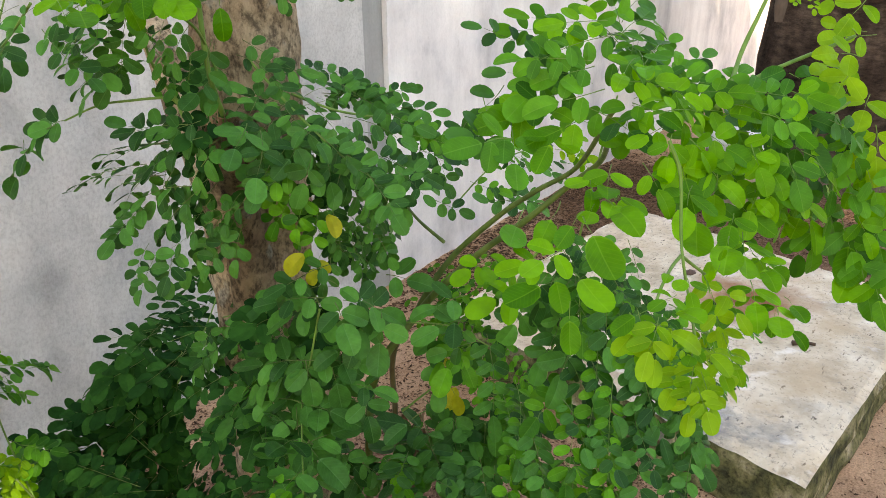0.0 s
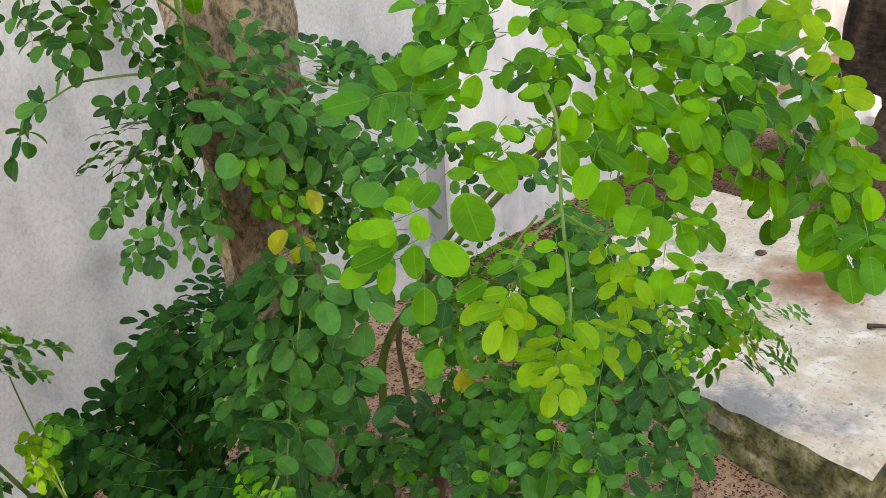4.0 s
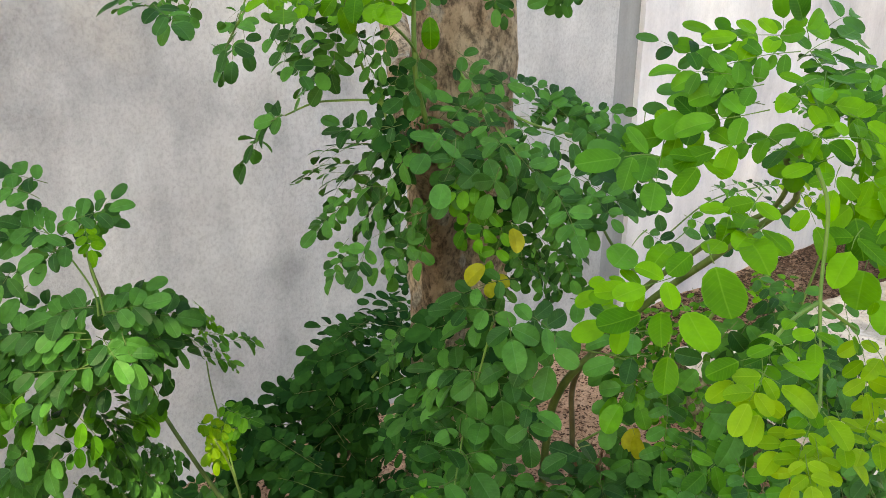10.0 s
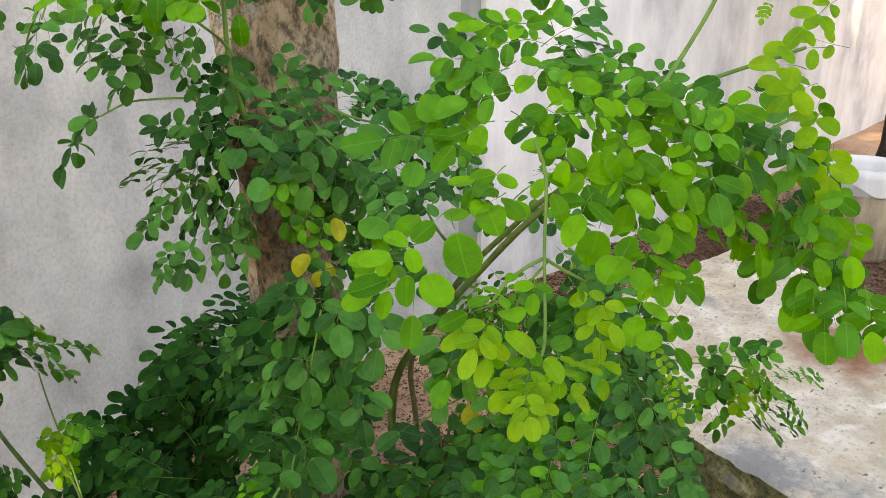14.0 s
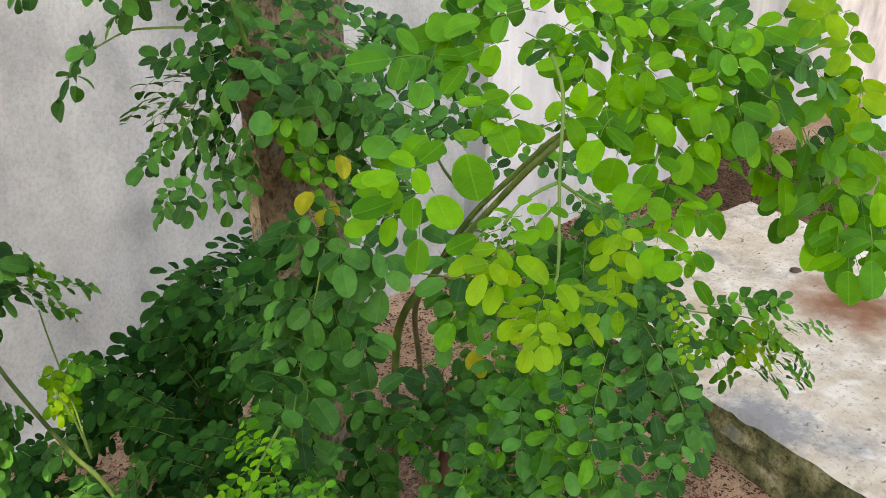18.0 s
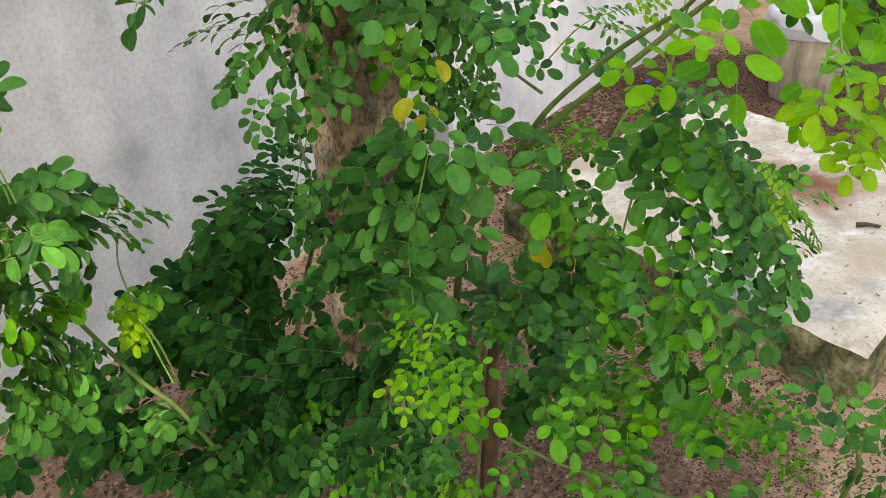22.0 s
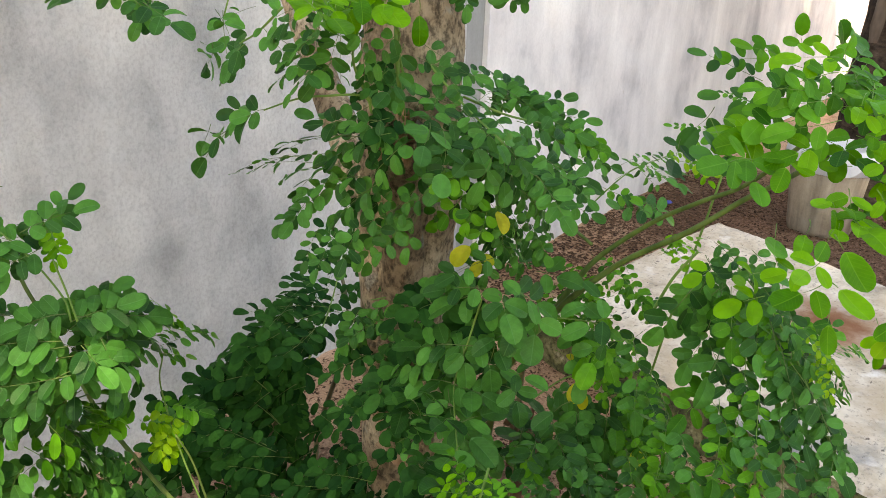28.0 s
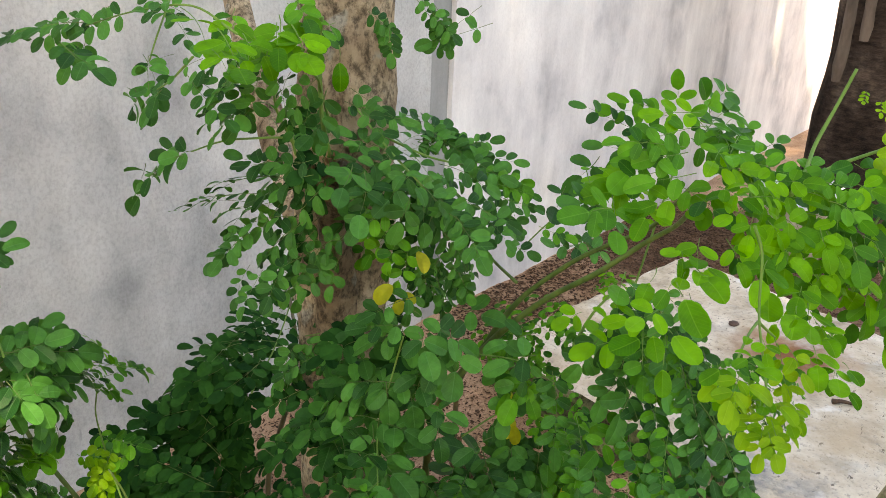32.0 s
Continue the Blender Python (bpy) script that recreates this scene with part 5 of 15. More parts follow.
spray(shrub, (0.650, 0.226, 1.051), (0.635, 0.221, 1.047), 1, 0.0105, FRESH, (-0.75, -0.11, 0.74), True)
spray(shrub, (0.559, 0.192, 1.084), (0.553, 0.190, 1.084), 0, 0.0224, FRESH, (-0.50, -0.23, 0.84))
spray(shrub, (0.577, 0.193, 1.084), (0.572, 0.188, 1.083), 0, 0.0139, FRESH, (-0.52, -0.23, 0.83))
spray(shrub, (0.563, 0.188, 1.076), (0.563, 0.184, 1.073), 0, 0.0130, FRESH, (-0.49, -0.21, 0.84))
spray(shrub, (0.737, 0.187, 1.065), (0.733, 0.186, 1.063), 0, 0.0317, FRESH, (-0.60, -0.17, 0.78))
spray(shrub, (0.736, 0.181, 1.049), (0.730, 0.181, 1.047), 0, 0.0295, FRESH, (-0.58, -0.16, 0.80))
spray(shrub, (0.624, 0.261, 1.124), (0.628, 0.248, 1.112), 2, 0.0168, MID, (-0.58, -0.31, 0.75))
spray(shrub, (0.693, 0.312, 1.102), (0.696, 0.299, 1.087), 2, 0.0144, MID, (-0.37, -0.01, 0.62), True)
spray(shrub, (0.668, 0.256, 1.146), (0.674, 0.242, 1.144), 2, 0.0174, MID, (-0.65, -0.31, 0.70))
spray(shrub, (0.717, 0.278, 1.143), (0.725, 0.265, 1.145), 2, 0.0160, MATURE, (-0.47, -0.06, 0.83), True)
spray(shrub, (0.631, 0.287, 1.169), (0.658, 0.267, 1.165), 3, 0.0171, MID, (-0.64, -0.37, 0.67))
spray(shrub, (0.713, 0.343, 1.157), (0.745, 0.326, 1.166), 3, 0.0157, MID, (-0.28, -0.16, 0.58), True)
spray(shrub, (0.607, 0.327, 1.164), (0.596, 0.296, 1.157), 2, 0.0177, MID, (-0.59, -0.43, 0.69))
spray(shrub, (0.659, 0.374, 1.143), (0.652, 0.342, 1.141), 2, 0.0147, MID, (-0.65, -0.43, 0.77), True)
spray(shrub, (0.688, 0.235, 1.142), (0.697, 0.218, 1.130), 2, 0.0188, MID, (-0.66, -0.26, 0.71))
spray(shrub, (0.736, 0.256, 1.118), (0.748, 0.238, 1.112), 2, 0.0172, MATURE, (-0.90, 0.00, 0.70), True)
spray(shrub, (0.739, 0.263, 1.141), (0.751, 0.245, 1.134), 2, 0.0156, MID, (-0.69, -0.17, 0.66), True)
spray(shrub, (0.643, 0.335, 1.189), (0.647, 0.298, 1.172), 3, 0.0165, MID, (-0.64, -0.42, 0.65))
spray(shrub, (0.721, 0.368, 1.194), (0.714, 0.334, 1.165), 3, 0.0157, MID, (-0.43, -0.71, 0.65), True)
spray(shrub, (0.665, 0.229, 1.131), (0.671, 0.217, 1.113), 2, 0.0183, MID, (-0.63, -0.26, 0.73))
spray(shrub, (0.690, 0.229, 1.129), (0.691, 0.220, 1.109), 2, 0.0147, MID, (-0.68, -0.43, 0.59), True)
spray(shrub, (0.749, 0.195, 1.200), (0.728, 0.211, 1.200), 1, 0.0158, YOUNG, (-0.75, -0.24, 0.61))
spray(shrub, (0.828, 0.212, 1.191), (0.809, 0.229, 1.197), 1, 0.0128, YOUNG, (-1.05, -0.34, 0.46), True)
spray(shrub, (0.719, 0.198, 1.190), (0.705, 0.207, 1.193), 1, 0.0166, YOUNG, (-0.74, -0.25, 0.63))
spray(shrub, (0.749, 0.209, 1.179), (0.735, 0.216, 1.179), 1, 0.0156, YOUNG, (-0.81, 0.06, 0.52), True)
spray(shrub, (0.725, 0.203, 1.180), (0.713, 0.204, 1.175), 1, 0.0177, YOUNG, (-0.72, -0.24, 0.65))
spray(shrub, (0.784, 0.214, 1.172), (0.772, 0.217, 1.170), 1, 0.0159, YOUNG, (-0.61, -0.02, 0.57), True)
spray(shrub, (0.732, 0.190, 1.165), (0.721, 0.190, 1.158), 1, 0.0171, YOUNG, (-0.71, -0.22, 0.67))
spray(shrub, (0.791, 0.212, 1.163), (0.782, 0.212, 1.155), 1, 0.0139, FRESH, (-0.73, -0.00, 0.65), True)
spray(shrub, (0.729, 0.183, 1.147), (0.726, 0.179, 1.129), 2, 0.0185, YOUNG, (-0.69, -0.20, 0.70))
spray(shrub, (0.753, 0.205, 1.145), (0.754, 0.198, 1.128), 2, 0.0155, FRESH, (-0.69, -0.05, 0.68), True)
spray(shrub, (0.816, 0.208, 1.127), (0.813, 0.204, 1.108), 2, 0.0155, FRESH, (-0.30, -0.06, 0.70), True)
spray(shrub, (0.735, 0.174, 1.121), (0.735, 0.176, 1.094), 2, 0.0190, FRESH, (-0.65, -0.18, 0.74))
spray(shrub, (0.800, 0.205, 1.116), (0.807, 0.199, 1.087), 2, 0.0179, MID, (-0.52, -0.16, 1.04), True)
spray(shrub, (0.754, 0.204, 1.224), (0.737, 0.209, 1.213), 1, 0.0158, YOUNG, (-0.77, -0.25, 0.58))
spray(shrub, (0.868, 0.235, 1.221), (0.850, 0.242, 1.210), 1, 0.0133, YOUNG, (-0.43, -0.29, 0.63), True)
spray(shrub, (0.728, 0.232, 1.224), (0.720, 0.229, 1.217), 3, 0.0048, YOUNG, (-0.76, -0.29, 0.58))
spray(shrub, (0.790, 0.255, 1.221), (0.781, 0.254, 1.214), 3, 0.0047, YOUNG, (-0.67, -0.60, 0.77), True)
stem(shrub, "twig", 0.0010, 0.0007, STALK, (0.524, 0.246, 1.174), (0.525, 0.239, 1.157), (0.517, 0.232, 1.123), (0.497, 0.215, 1.089), (0.486, 0.212, 1.083))
stem(shrub, "twig", 0.0010, 0.0007, STALK, (0.517, 0.232, 1.120), (0.502, 0.231, 1.120), (0.485, 0.229, 1.118), (0.475, 0.228, 1.113))
stem(shrub, "twig", 0.0010, 0.0007, STALK, (0.517, 0.232, 1.120), (0.530, 0.230, 1.111), (0.541, 0.229, 1.104), (0.547, 0.228, 1.100))
spray(shrub, (0.510, 0.232, 1.118), (0.493, 0.229, 1.120), 0, 0.0083, FRESH, (-0.49, -0.34, 0.80))
spray(shrub, (0.475, 0.219, 1.119), (0.464, 0.220, 1.121), 1, 0.0093, FRESH, (-0.46, -0.34, 0.82))
spray(shrub, (0.481, 0.228, 1.111), (0.465, 0.233, 1.109), 0, 0.0145, FRESH, (-0.44, -0.34, 0.83))
spray(shrub, (0.472, 0.221, 1.115), (0.469, 0.216, 1.115), 0, 0.0166, FRESH, (-0.45, -0.33, 0.83))
spray(shrub, (0.469, 0.224, 1.109), (0.458, 0.223, 1.098), 2, 0.0116, YOUNG, (-0.42, -0.32, 0.85))
spray(shrub, (0.506, 0.248, 1.092), (0.498, 0.242, 1.079), 2, 0.0102, FRESH, (-0.23, -0.31, 0.77), True)
spray(shrub, (0.472, 0.229, 1.104), (0.473, 0.220, 1.102), 0, 0.0166, YOUNG, (-0.43, -0.32, 0.84))
spray(shrub, (0.472, 0.231, 1.104), (0.463, 0.233, 1.101), 0, 0.0132, YOUNG, (-0.42, -0.33, 0.84))
spray(shrub, (0.472, 0.224, 1.100), (0.465, 0.222, 1.091), 1, 0.0113, YOUNG, (-0.41, -0.31, 0.86))
spray(shrub, (0.482, 0.236, 1.093), (0.477, 0.232, 1.084), 1, 0.0097, FRESH, (-0.38, -0.26, 0.59), True)
spray(shrub, (0.491, 0.212, 1.090), (0.474, 0.209, 1.092), 1, 0.0088, FRESH, (-0.43, -0.28, 0.86))
spray(shrub, (0.482, 0.206, 1.093), (0.481, 0.203, 1.092), 0, 0.0130, YOUNG, (-0.43, -0.27, 0.86))
spray(shrub, (0.481, 0.209, 1.086), (0.467, 0.205, 1.068), 4, 0.0100, YOUNG, (-0.39, -0.26, 0.88))
spray(shrub, (0.478, 0.205, 1.083), (0.472, 0.197, 1.071), 3, 0.0086, YOUNG, (-0.39, -0.25, 0.88))
spray(shrub, (0.481, 0.215, 1.082), (0.471, 0.215, 1.075), 2, 0.0102, YOUNG, (-0.39, -0.27, 0.88))
spray(shrub, (0.468, 0.203, 1.081), (0.464, 0.197, 1.073), 2, 0.0089, YOUNG, (-0.38, -0.25, 0.89))
spray(shrub, (0.527, 0.225, 1.110), (0.532, 0.223, 1.103), 0, 0.0092, FRESH, (-0.50, -0.30, 0.81))
spray(shrub, (0.537, 0.220, 1.106), (0.532, 0.217, 1.115), 0, 0.0082, FRESH, (-0.51, -0.30, 0.80))
spray(shrub, (0.548, 0.229, 1.099), (0.543, 0.217, 1.075), 3, 0.0116, YOUNG, (-0.28, -0.16, 0.94))
spray(shrub, (0.544, 0.221, 1.099), (0.541, 0.208, 1.086), 1, 0.0118, YOUNG, (-0.49, -0.27, 0.83))
spray(shrub, (0.553, 0.220, 1.073), (0.528, 0.202, 1.063), 2, 0.0110, YOUNG, (-0.24, -0.13, 0.96))
spray(shrub, (0.527, 0.206, 1.073), (0.504, 0.198, 1.072), 1, 0.0098, YOUNG, (-0.23, -0.13, 0.97))
spray(shrub, (0.497, 0.208, 1.087), (0.484, 0.197, 1.082), 2, 0.0084, YOUNG, (-0.22, -0.14, 0.97))
spray(shrub, (0.500, 0.206, 1.069), (0.501, 0.202, 1.067), 0, 0.0129, YOUNG, (-0.05, -0.03, 1.00))
spray(shrub, (0.498, 0.223, 1.119), (0.491, 0.218, 1.115), 1, 0.0103, FRESH, (-0.22, -0.15, 0.96))
spray(shrub, (1.251, 0.497, 0.687), (1.292, 0.443, 0.708), 4, 0.0228, MID, (-0.49, -0.20, 0.85))
spray(shrub, (1.286, 0.511, 0.667), (1.322, 0.459, 0.683), 4, 0.0215, MID, (-0.52, -0.25, 0.99), True)
spray(shrub, (1.259, 0.489, 0.678), (1.271, 0.442, 0.656), 3, 0.0238, MID, (-0.47, -0.19, 0.86))
spray(shrub, (1.295, 0.498, 0.664), (1.306, 0.454, 0.644), 3, 0.0198, MATURE, (-0.44, -0.48, 0.85), True)
spray(shrub, (1.324, 0.514, 0.639), (1.336, 0.469, 0.619), 3, 0.0217, MID, (-0.55, -0.17, 0.97), True)
spray(shrub, (1.283, 0.453, 0.692), (1.324, 0.416, 0.688), 3, 0.0218, MID, (-0.50, -0.18, 0.85))
spray(shrub, (1.335, 0.472, 0.662), (1.377, 0.442, 0.671), 3, 0.0190, MID, (-0.94, -0.19, 0.83), True)
spray(shrub, (1.307, 0.449, 0.675), (1.347, 0.425, 0.693), 3, 0.0185, MATURE, (-0.68, -0.08, 1.02), True)
spray(shrub, (1.287, 0.436, 0.678), (1.331, 0.409, 0.635), 4, 0.0210, FRESH, (-0.48, -0.17, 0.86))
spray(shrub, (1.340, 0.444, 0.656), (1.378, 0.421, 0.609), 4, 0.0208, FRESH, (-0.49, -0.06, 0.79), True)
spray(shrub, (1.337, 0.448, 0.640), (1.383, 0.422, 0.602), 4, 0.0174, MID, (-0.86, -0.01, 0.81), True)
spray(shrub, (1.277, 0.437, 0.656), (1.343, 0.423, 0.587), 4, 0.0194, YOUNG, (-0.46, -0.17, 0.87))
spray(shrub, (1.327, 0.453, 0.623), (1.403, 0.437, 0.567), 4, 0.0190, YOUNG, (-0.50, -0.47, 1.03), True)
spray(shrub, (1.300, 0.453, 0.626), (1.380, 0.437, 0.577), 4, 0.0179, YOUNG, (-0.05, -0.12, 0.89), True)
spray(shrub, (1.307, 0.424, 0.639), (1.427, 0.415, 0.571), 4, 0.0220, FRESH, (-0.47, -0.16, 0.87))
spray(shrub, (1.342, 0.430, 0.618), (1.464, 0.425, 0.559), 4, 0.0216, MID, (-0.60, -0.08, 0.91), True)
spray(shrub, (1.329, 0.435, 0.629), (1.439, 0.432, 0.551), 4, 0.0214, FRESH, (-0.45, 0.03, 1.20), True)
spray(shrub, (1.302, 0.435, 0.664), (1.292, 0.440, 0.620), 4, 0.0192, YOUNG, (-0.47, -0.17, 0.87))
spray(shrub, (1.307, 0.450, 0.645), (1.311, 0.443, 0.602), 4, 0.0177, FRESH, (-0.62, 0.01, 0.96), True)
spray(shrub, (1.381, 0.451, 0.626), (1.363, 0.470, 0.594), 4, 0.0165, YOUNG, (-0.66, -0.37, 1.14), True)
spray(shrub, (1.327, 0.413, 0.672), (1.467, 0.384, 0.596), 4, 0.0169, MID, (-0.50, -0.15, 0.85))
spray(shrub, (1.362, 0.424, 0.638), (1.509, 0.403, 0.590), 4, 0.0158, MID, (-0.20, -0.39, 1.01), True)
spray(shrub, (1.394, 0.428, 0.614), (1.544, 0.407, 0.570), 4, 0.0155, MID, (-0.21, -0.18, 0.81), True)
spray(shrub, (1.347, 0.425, 0.584), (1.473, 0.406, 0.504), 4, 0.0238, MID, (-0.45, -0.14, 0.88))
spray(shrub, (1.381, 0.432, 0.577), (1.491, 0.421, 0.482), 4, 0.0203, MATURE, (-0.16, -0.16, 0.95), True)
spray(shrub, (1.314, 0.435, 0.584), (1.430, 0.423, 0.497), 4, 0.0226, MID, (-0.44, -0.15, 0.89))
spray(shrub, (1.337, 0.435, 0.574), (1.450, 0.425, 0.490), 4, 0.0198, MATURE, (-0.24, -0.43, 1.05), True)
spray(shrub, (1.424, 0.413, 0.575), (1.483, 0.402, 0.513), 3, 0.0211, MID, (-0.47, -0.14, 0.87))
spray(shrub, (1.433, 0.422, 0.557), (1.500, 0.410, 0.506), 3, 0.0204, MATURE, (-0.80, -0.45, 0.73), True)
spray(shrub, (1.268, 0.460, 0.613), (1.284, 0.454, 0.578), 1, 0.0263, MID, (-0.43, -0.17, 0.88))
spray(shrub, (1.325, 0.472, 0.587), (1.342, 0.466, 0.554), 1, 0.0219, MID, (-0.65, -0.23, 0.93), True)
spray(shrub, (1.286, 0.474, 0.588), (1.300, 0.471, 0.555), 1, 0.0252, MID, (-0.67, -0.38, 1.20), True)
spray(shrub, (1.249, 0.490, 0.645), (1.260, 0.460, 0.642), 2, 0.0240, MID, (-0.45, -0.19, 0.87))
spray(shrub, (1.276, 0.499, 0.628), (1.284, 0.471, 0.623), 2, 0.0206, MID, (-0.32, -0.29, 0.91), True)
spray(shrub, (1.295, 0.499, 0.636), (1.301, 0.471, 0.628), 2, 0.0210, MID, (-0.57, -0.24, 0.79), True)
spray(shrub, (1.244, 0.484, 0.620), (1.245, 0.475, 0.624), 1, 0.0212, MID, (-0.44, -0.19, 0.88))
spray(shrub, (1.267, 0.489, 0.621), (1.267, 0.480, 0.622), 1, 0.0171, MID, (-0.55, -0.03, 0.51), True)
spray(shrub, (1.265, 0.495, 0.604), (1.265, 0.486, 0.607), 1, 0.0172, MID, (-0.53, -0.04, 0.94), True)
stem(shrub, "twig", 0.0012, 0.0008, STALK, (1.238, 0.540, 0.676), (1.259, 0.499, 0.674), (1.292, 0.440, 0.675), (1.348, 0.410, 0.637))
stem(shrub, "twig", 0.0022, 0.0014, STALK, (0.852, 0.527, 0.854), (0.865, 0.509, 0.912), (0.880, 0.490, 0.947))
stem(shrub, "twig", 0.0015, 0.0010, STALK, (0.890, 0.474, 0.961), (0.887, 0.436, 0.940), (0.856, 0.378, 0.869), (0.850, 0.301, 0.785))
stem(shrub, "twig", 0.0010, 0.0007, STALK, (0.805, 0.621, 0.847), (0.831, 0.578, 0.843), (0.847, 0.535, 0.822))
spray(shrub, (0.878, 0.475, 0.921), (0.862, 0.481, 0.890), 2, 0.0251, MATURE, (-0.38, -0.72, 0.58))
spray(shrub, (0.905, 0.465, 0.907), (0.891, 0.466, 0.876), 2, 0.0215, MATURE, (-0.47, -0.77, 0.38), True)
spray(shrub, (0.862, 0.478, 0.919), (0.843, 0.503, 0.863), 3, 0.0280, MATURE, (-0.38, -0.72, 0.58))
spray(shrub, (0.885, 0.461, 0.909), (0.869, 0.493, 0.863), 3, 0.0252, MATURE, (-0.58, -0.47, 0.75), True)
spray(shrub, (0.852, 0.453, 0.891), (0.828, 0.462, 0.840), 3, 0.0248, MATURE, (-0.38, -0.72, 0.58))
spray(shrub, (0.911, 0.461, 0.864), (0.887, 0.481, 0.819), 3, 0.0208, MATURE, (-0.50, -0.64, 0.72), True)
spray(shrub, (0.831, 0.431, 0.868), (0.809, 0.430, 0.844), 1, 0.0330, MATURE, (-0.38, -0.72, 0.58))
spray(shrub, (0.808, 0.431, 0.826), (0.777, 0.438, 0.807), 2, 0.0229, MID, (-0.38, -0.72, 0.58))
spray(shrub, (0.890, 0.441, 0.797), (0.860, 0.461, 0.787), 2, 0.0228, MID, (-0.24, -0.81, 0.48), True)
spray(shrub, (0.863, 0.442, 0.925), (0.835, 0.423, 0.882), 3, 0.0244, MID, (-0.38, -0.72, 0.58))
spray(shrub, (0.873, 0.461, 0.898), (0.855, 0.428, 0.864), 3, 0.0230, MID, (-0.41, -0.65, 0.48), True)
spray(shrub, (0.879, 0.435, 0.950), (0.834, 0.395, 0.874), 5, 0.0229, MATURE, (-0.38, -0.72, 0.58))
spray(shrub, (0.960, 0.431, 0.937), (0.916, 0.392, 0.864), 5, 0.0200, MATURE, (-0.27, -0.80, 0.32), True)
spray(shrub, (0.879, 0.418, 0.925), (0.840, 0.372, 0.855), 5, 0.0245, MID, (-0.38, -0.72, 0.58))
spray(shrub, (0.957, 0.431, 0.881), (0.914, 0.393, 0.811), 5, 0.0217, MID, (-0.32, -0.69, 0.48), True)
spray(shrub, (0.867, 0.399, 0.904), (0.819, 0.349, 0.818), 6, 0.0229, MATURE, (-0.38, -0.72, 0.58))
spray(shrub, (0.937, 0.398, 0.887), (0.898, 0.339, 0.809), 6, 0.0211, MATURE, (-0.59, -0.62, 0.61), True)
spray(shrub, (0.857, 0.380, 0.883), (0.822, 0.327, 0.800), 6, 0.0229, MATURE, (-0.38, -0.72, 0.58))
spray(shrub, (0.900, 0.378, 0.867), (0.851, 0.359, 0.783), 6, 0.0216, MATURE, (-0.64, -0.89, 0.15), True)
spray(shrub, (0.847, 0.363, 0.869), (0.835, 0.301, 0.793), 5, 0.0229, MATURE, (-0.38, -0.72, 0.58))
spray(shrub, (0.877, 0.351, 0.842), (0.864, 0.297, 0.768), 5, 0.0225, MATURE, (-0.12, -0.64, 1.05), True)
spray(shrub, (0.859, 0.355, 0.851), (0.835, 0.290, 0.773), 5, 0.0210, MATURE, (-0.38, -0.72, 0.58))
spray(shrub, (0.843, 0.408, 0.868), (0.778, 0.385, 0.799), 5, 0.0213, MID, (-0.38, -0.72, 0.58))
spray(shrub, (0.823, 0.381, 0.845), (0.757, 0.351, 0.775), 6, 0.0210, MID, (-0.38, -0.72, 0.58))
spray(shrub, (0.823, 0.356, 0.815), (0.770, 0.325, 0.760), 5, 0.0212, MATURE, (-0.38, -0.72, 0.58))
spray(shrub, (0.891, 0.334, 0.772), (0.831, 0.323, 0.718), 5, 0.0183, MATURE, (-0.45, -0.65, 0.38), True)
spray(shrub, (0.836, 0.327, 0.793), (0.788, 0.298, 0.742), 4, 0.0200, MATURE, (-0.38, -0.72, 0.58))
spray(shrub, (0.892, 0.327, 0.760), (0.840, 0.308, 0.711), 4, 0.0193, MATURE, (0.01, -0.57, 0.91), True)
spray(shrub, (0.833, 0.299, 0.786), (0.781, 0.286, 0.749), 3, 0.0191, MATURE, (-0.38, -0.72, 0.58))
spray(shrub, (0.798, 0.413, 0.827), (0.740, 0.386, 0.774), 4, 0.0224, MID, (-0.38, -0.72, 0.58))
spray(shrub, (0.835, 0.416, 0.790), (0.788, 0.374, 0.746), 4, 0.0193, MATURE, (-0.12, -0.64, 0.61), True)
spray(shrub, (0.787, 0.389, 0.794), (0.744, 0.367, 0.732), 4, 0.0226, MID, (-0.38, -0.72, 0.58))
spray(shrub, (0.768, 0.354, 0.783), (0.743, 0.325, 0.714), 4, 0.0209, MID, (-0.38, -0.72, 0.58))
spray(shrub, (0.811, 0.378, 0.753), (0.800, 0.331, 0.695), 4, 0.0171, MID, (-0.01, -0.62, 0.58), True)
spray(shrub, (0.759, 0.324, 0.766), (0.748, 0.301, 0.718), 3, 0.0193, MATURE, (-0.38, -0.72, 0.58))
spray(shrub, (0.791, 0.337, 0.737), (0.782, 0.314, 0.692), 3, 0.0168, MATURE, (-0.35, -0.65, 0.45), True)
spray(shrub, (0.759, 0.388, 0.763), (0.735, 0.384, 0.731), 2, 0.0238, MATURE, (-0.38, -0.72, 0.58))
spray(shrub, (0.791, 0.390, 0.741), (0.765, 0.402, 0.716), 2, 0.0225, MATURE, (-0.39, -0.62, 0.42), True)
spray(shrub, (0.750, 0.361, 0.730), (0.734, 0.361, 0.708), 1, 0.0267, MATURE, (-0.38, -0.72, 0.58))
spray(shrub, (0.791, 0.372, 0.674), (0.774, 0.380, 0.657), 1, 0.0260, MATURE, (-0.35, -0.80, 0.58), True)
spray(shrub, (0.743, 0.332, 0.719), (0.731, 0.331, 0.704), 1, 0.0264, MID, (-0.38, -0.72, 0.58))
spray(shrub, (0.846, 0.503, 0.792), (0.731, 0.438, 0.786), 4, 0.0190, MID, (-0.38, -0.72, 0.58))
spray(shrub, (0.849, 0.522, 0.776), (0.750, 0.445, 0.788), 4, 0.0158, MID, (-0.21, -0.27, 0.74), True)
spray(shrub, (0.784, 0.458, 0.792), (0.704, 0.432, 0.750), 4, 0.0183, MID, (-0.38, -0.72, 0.58))
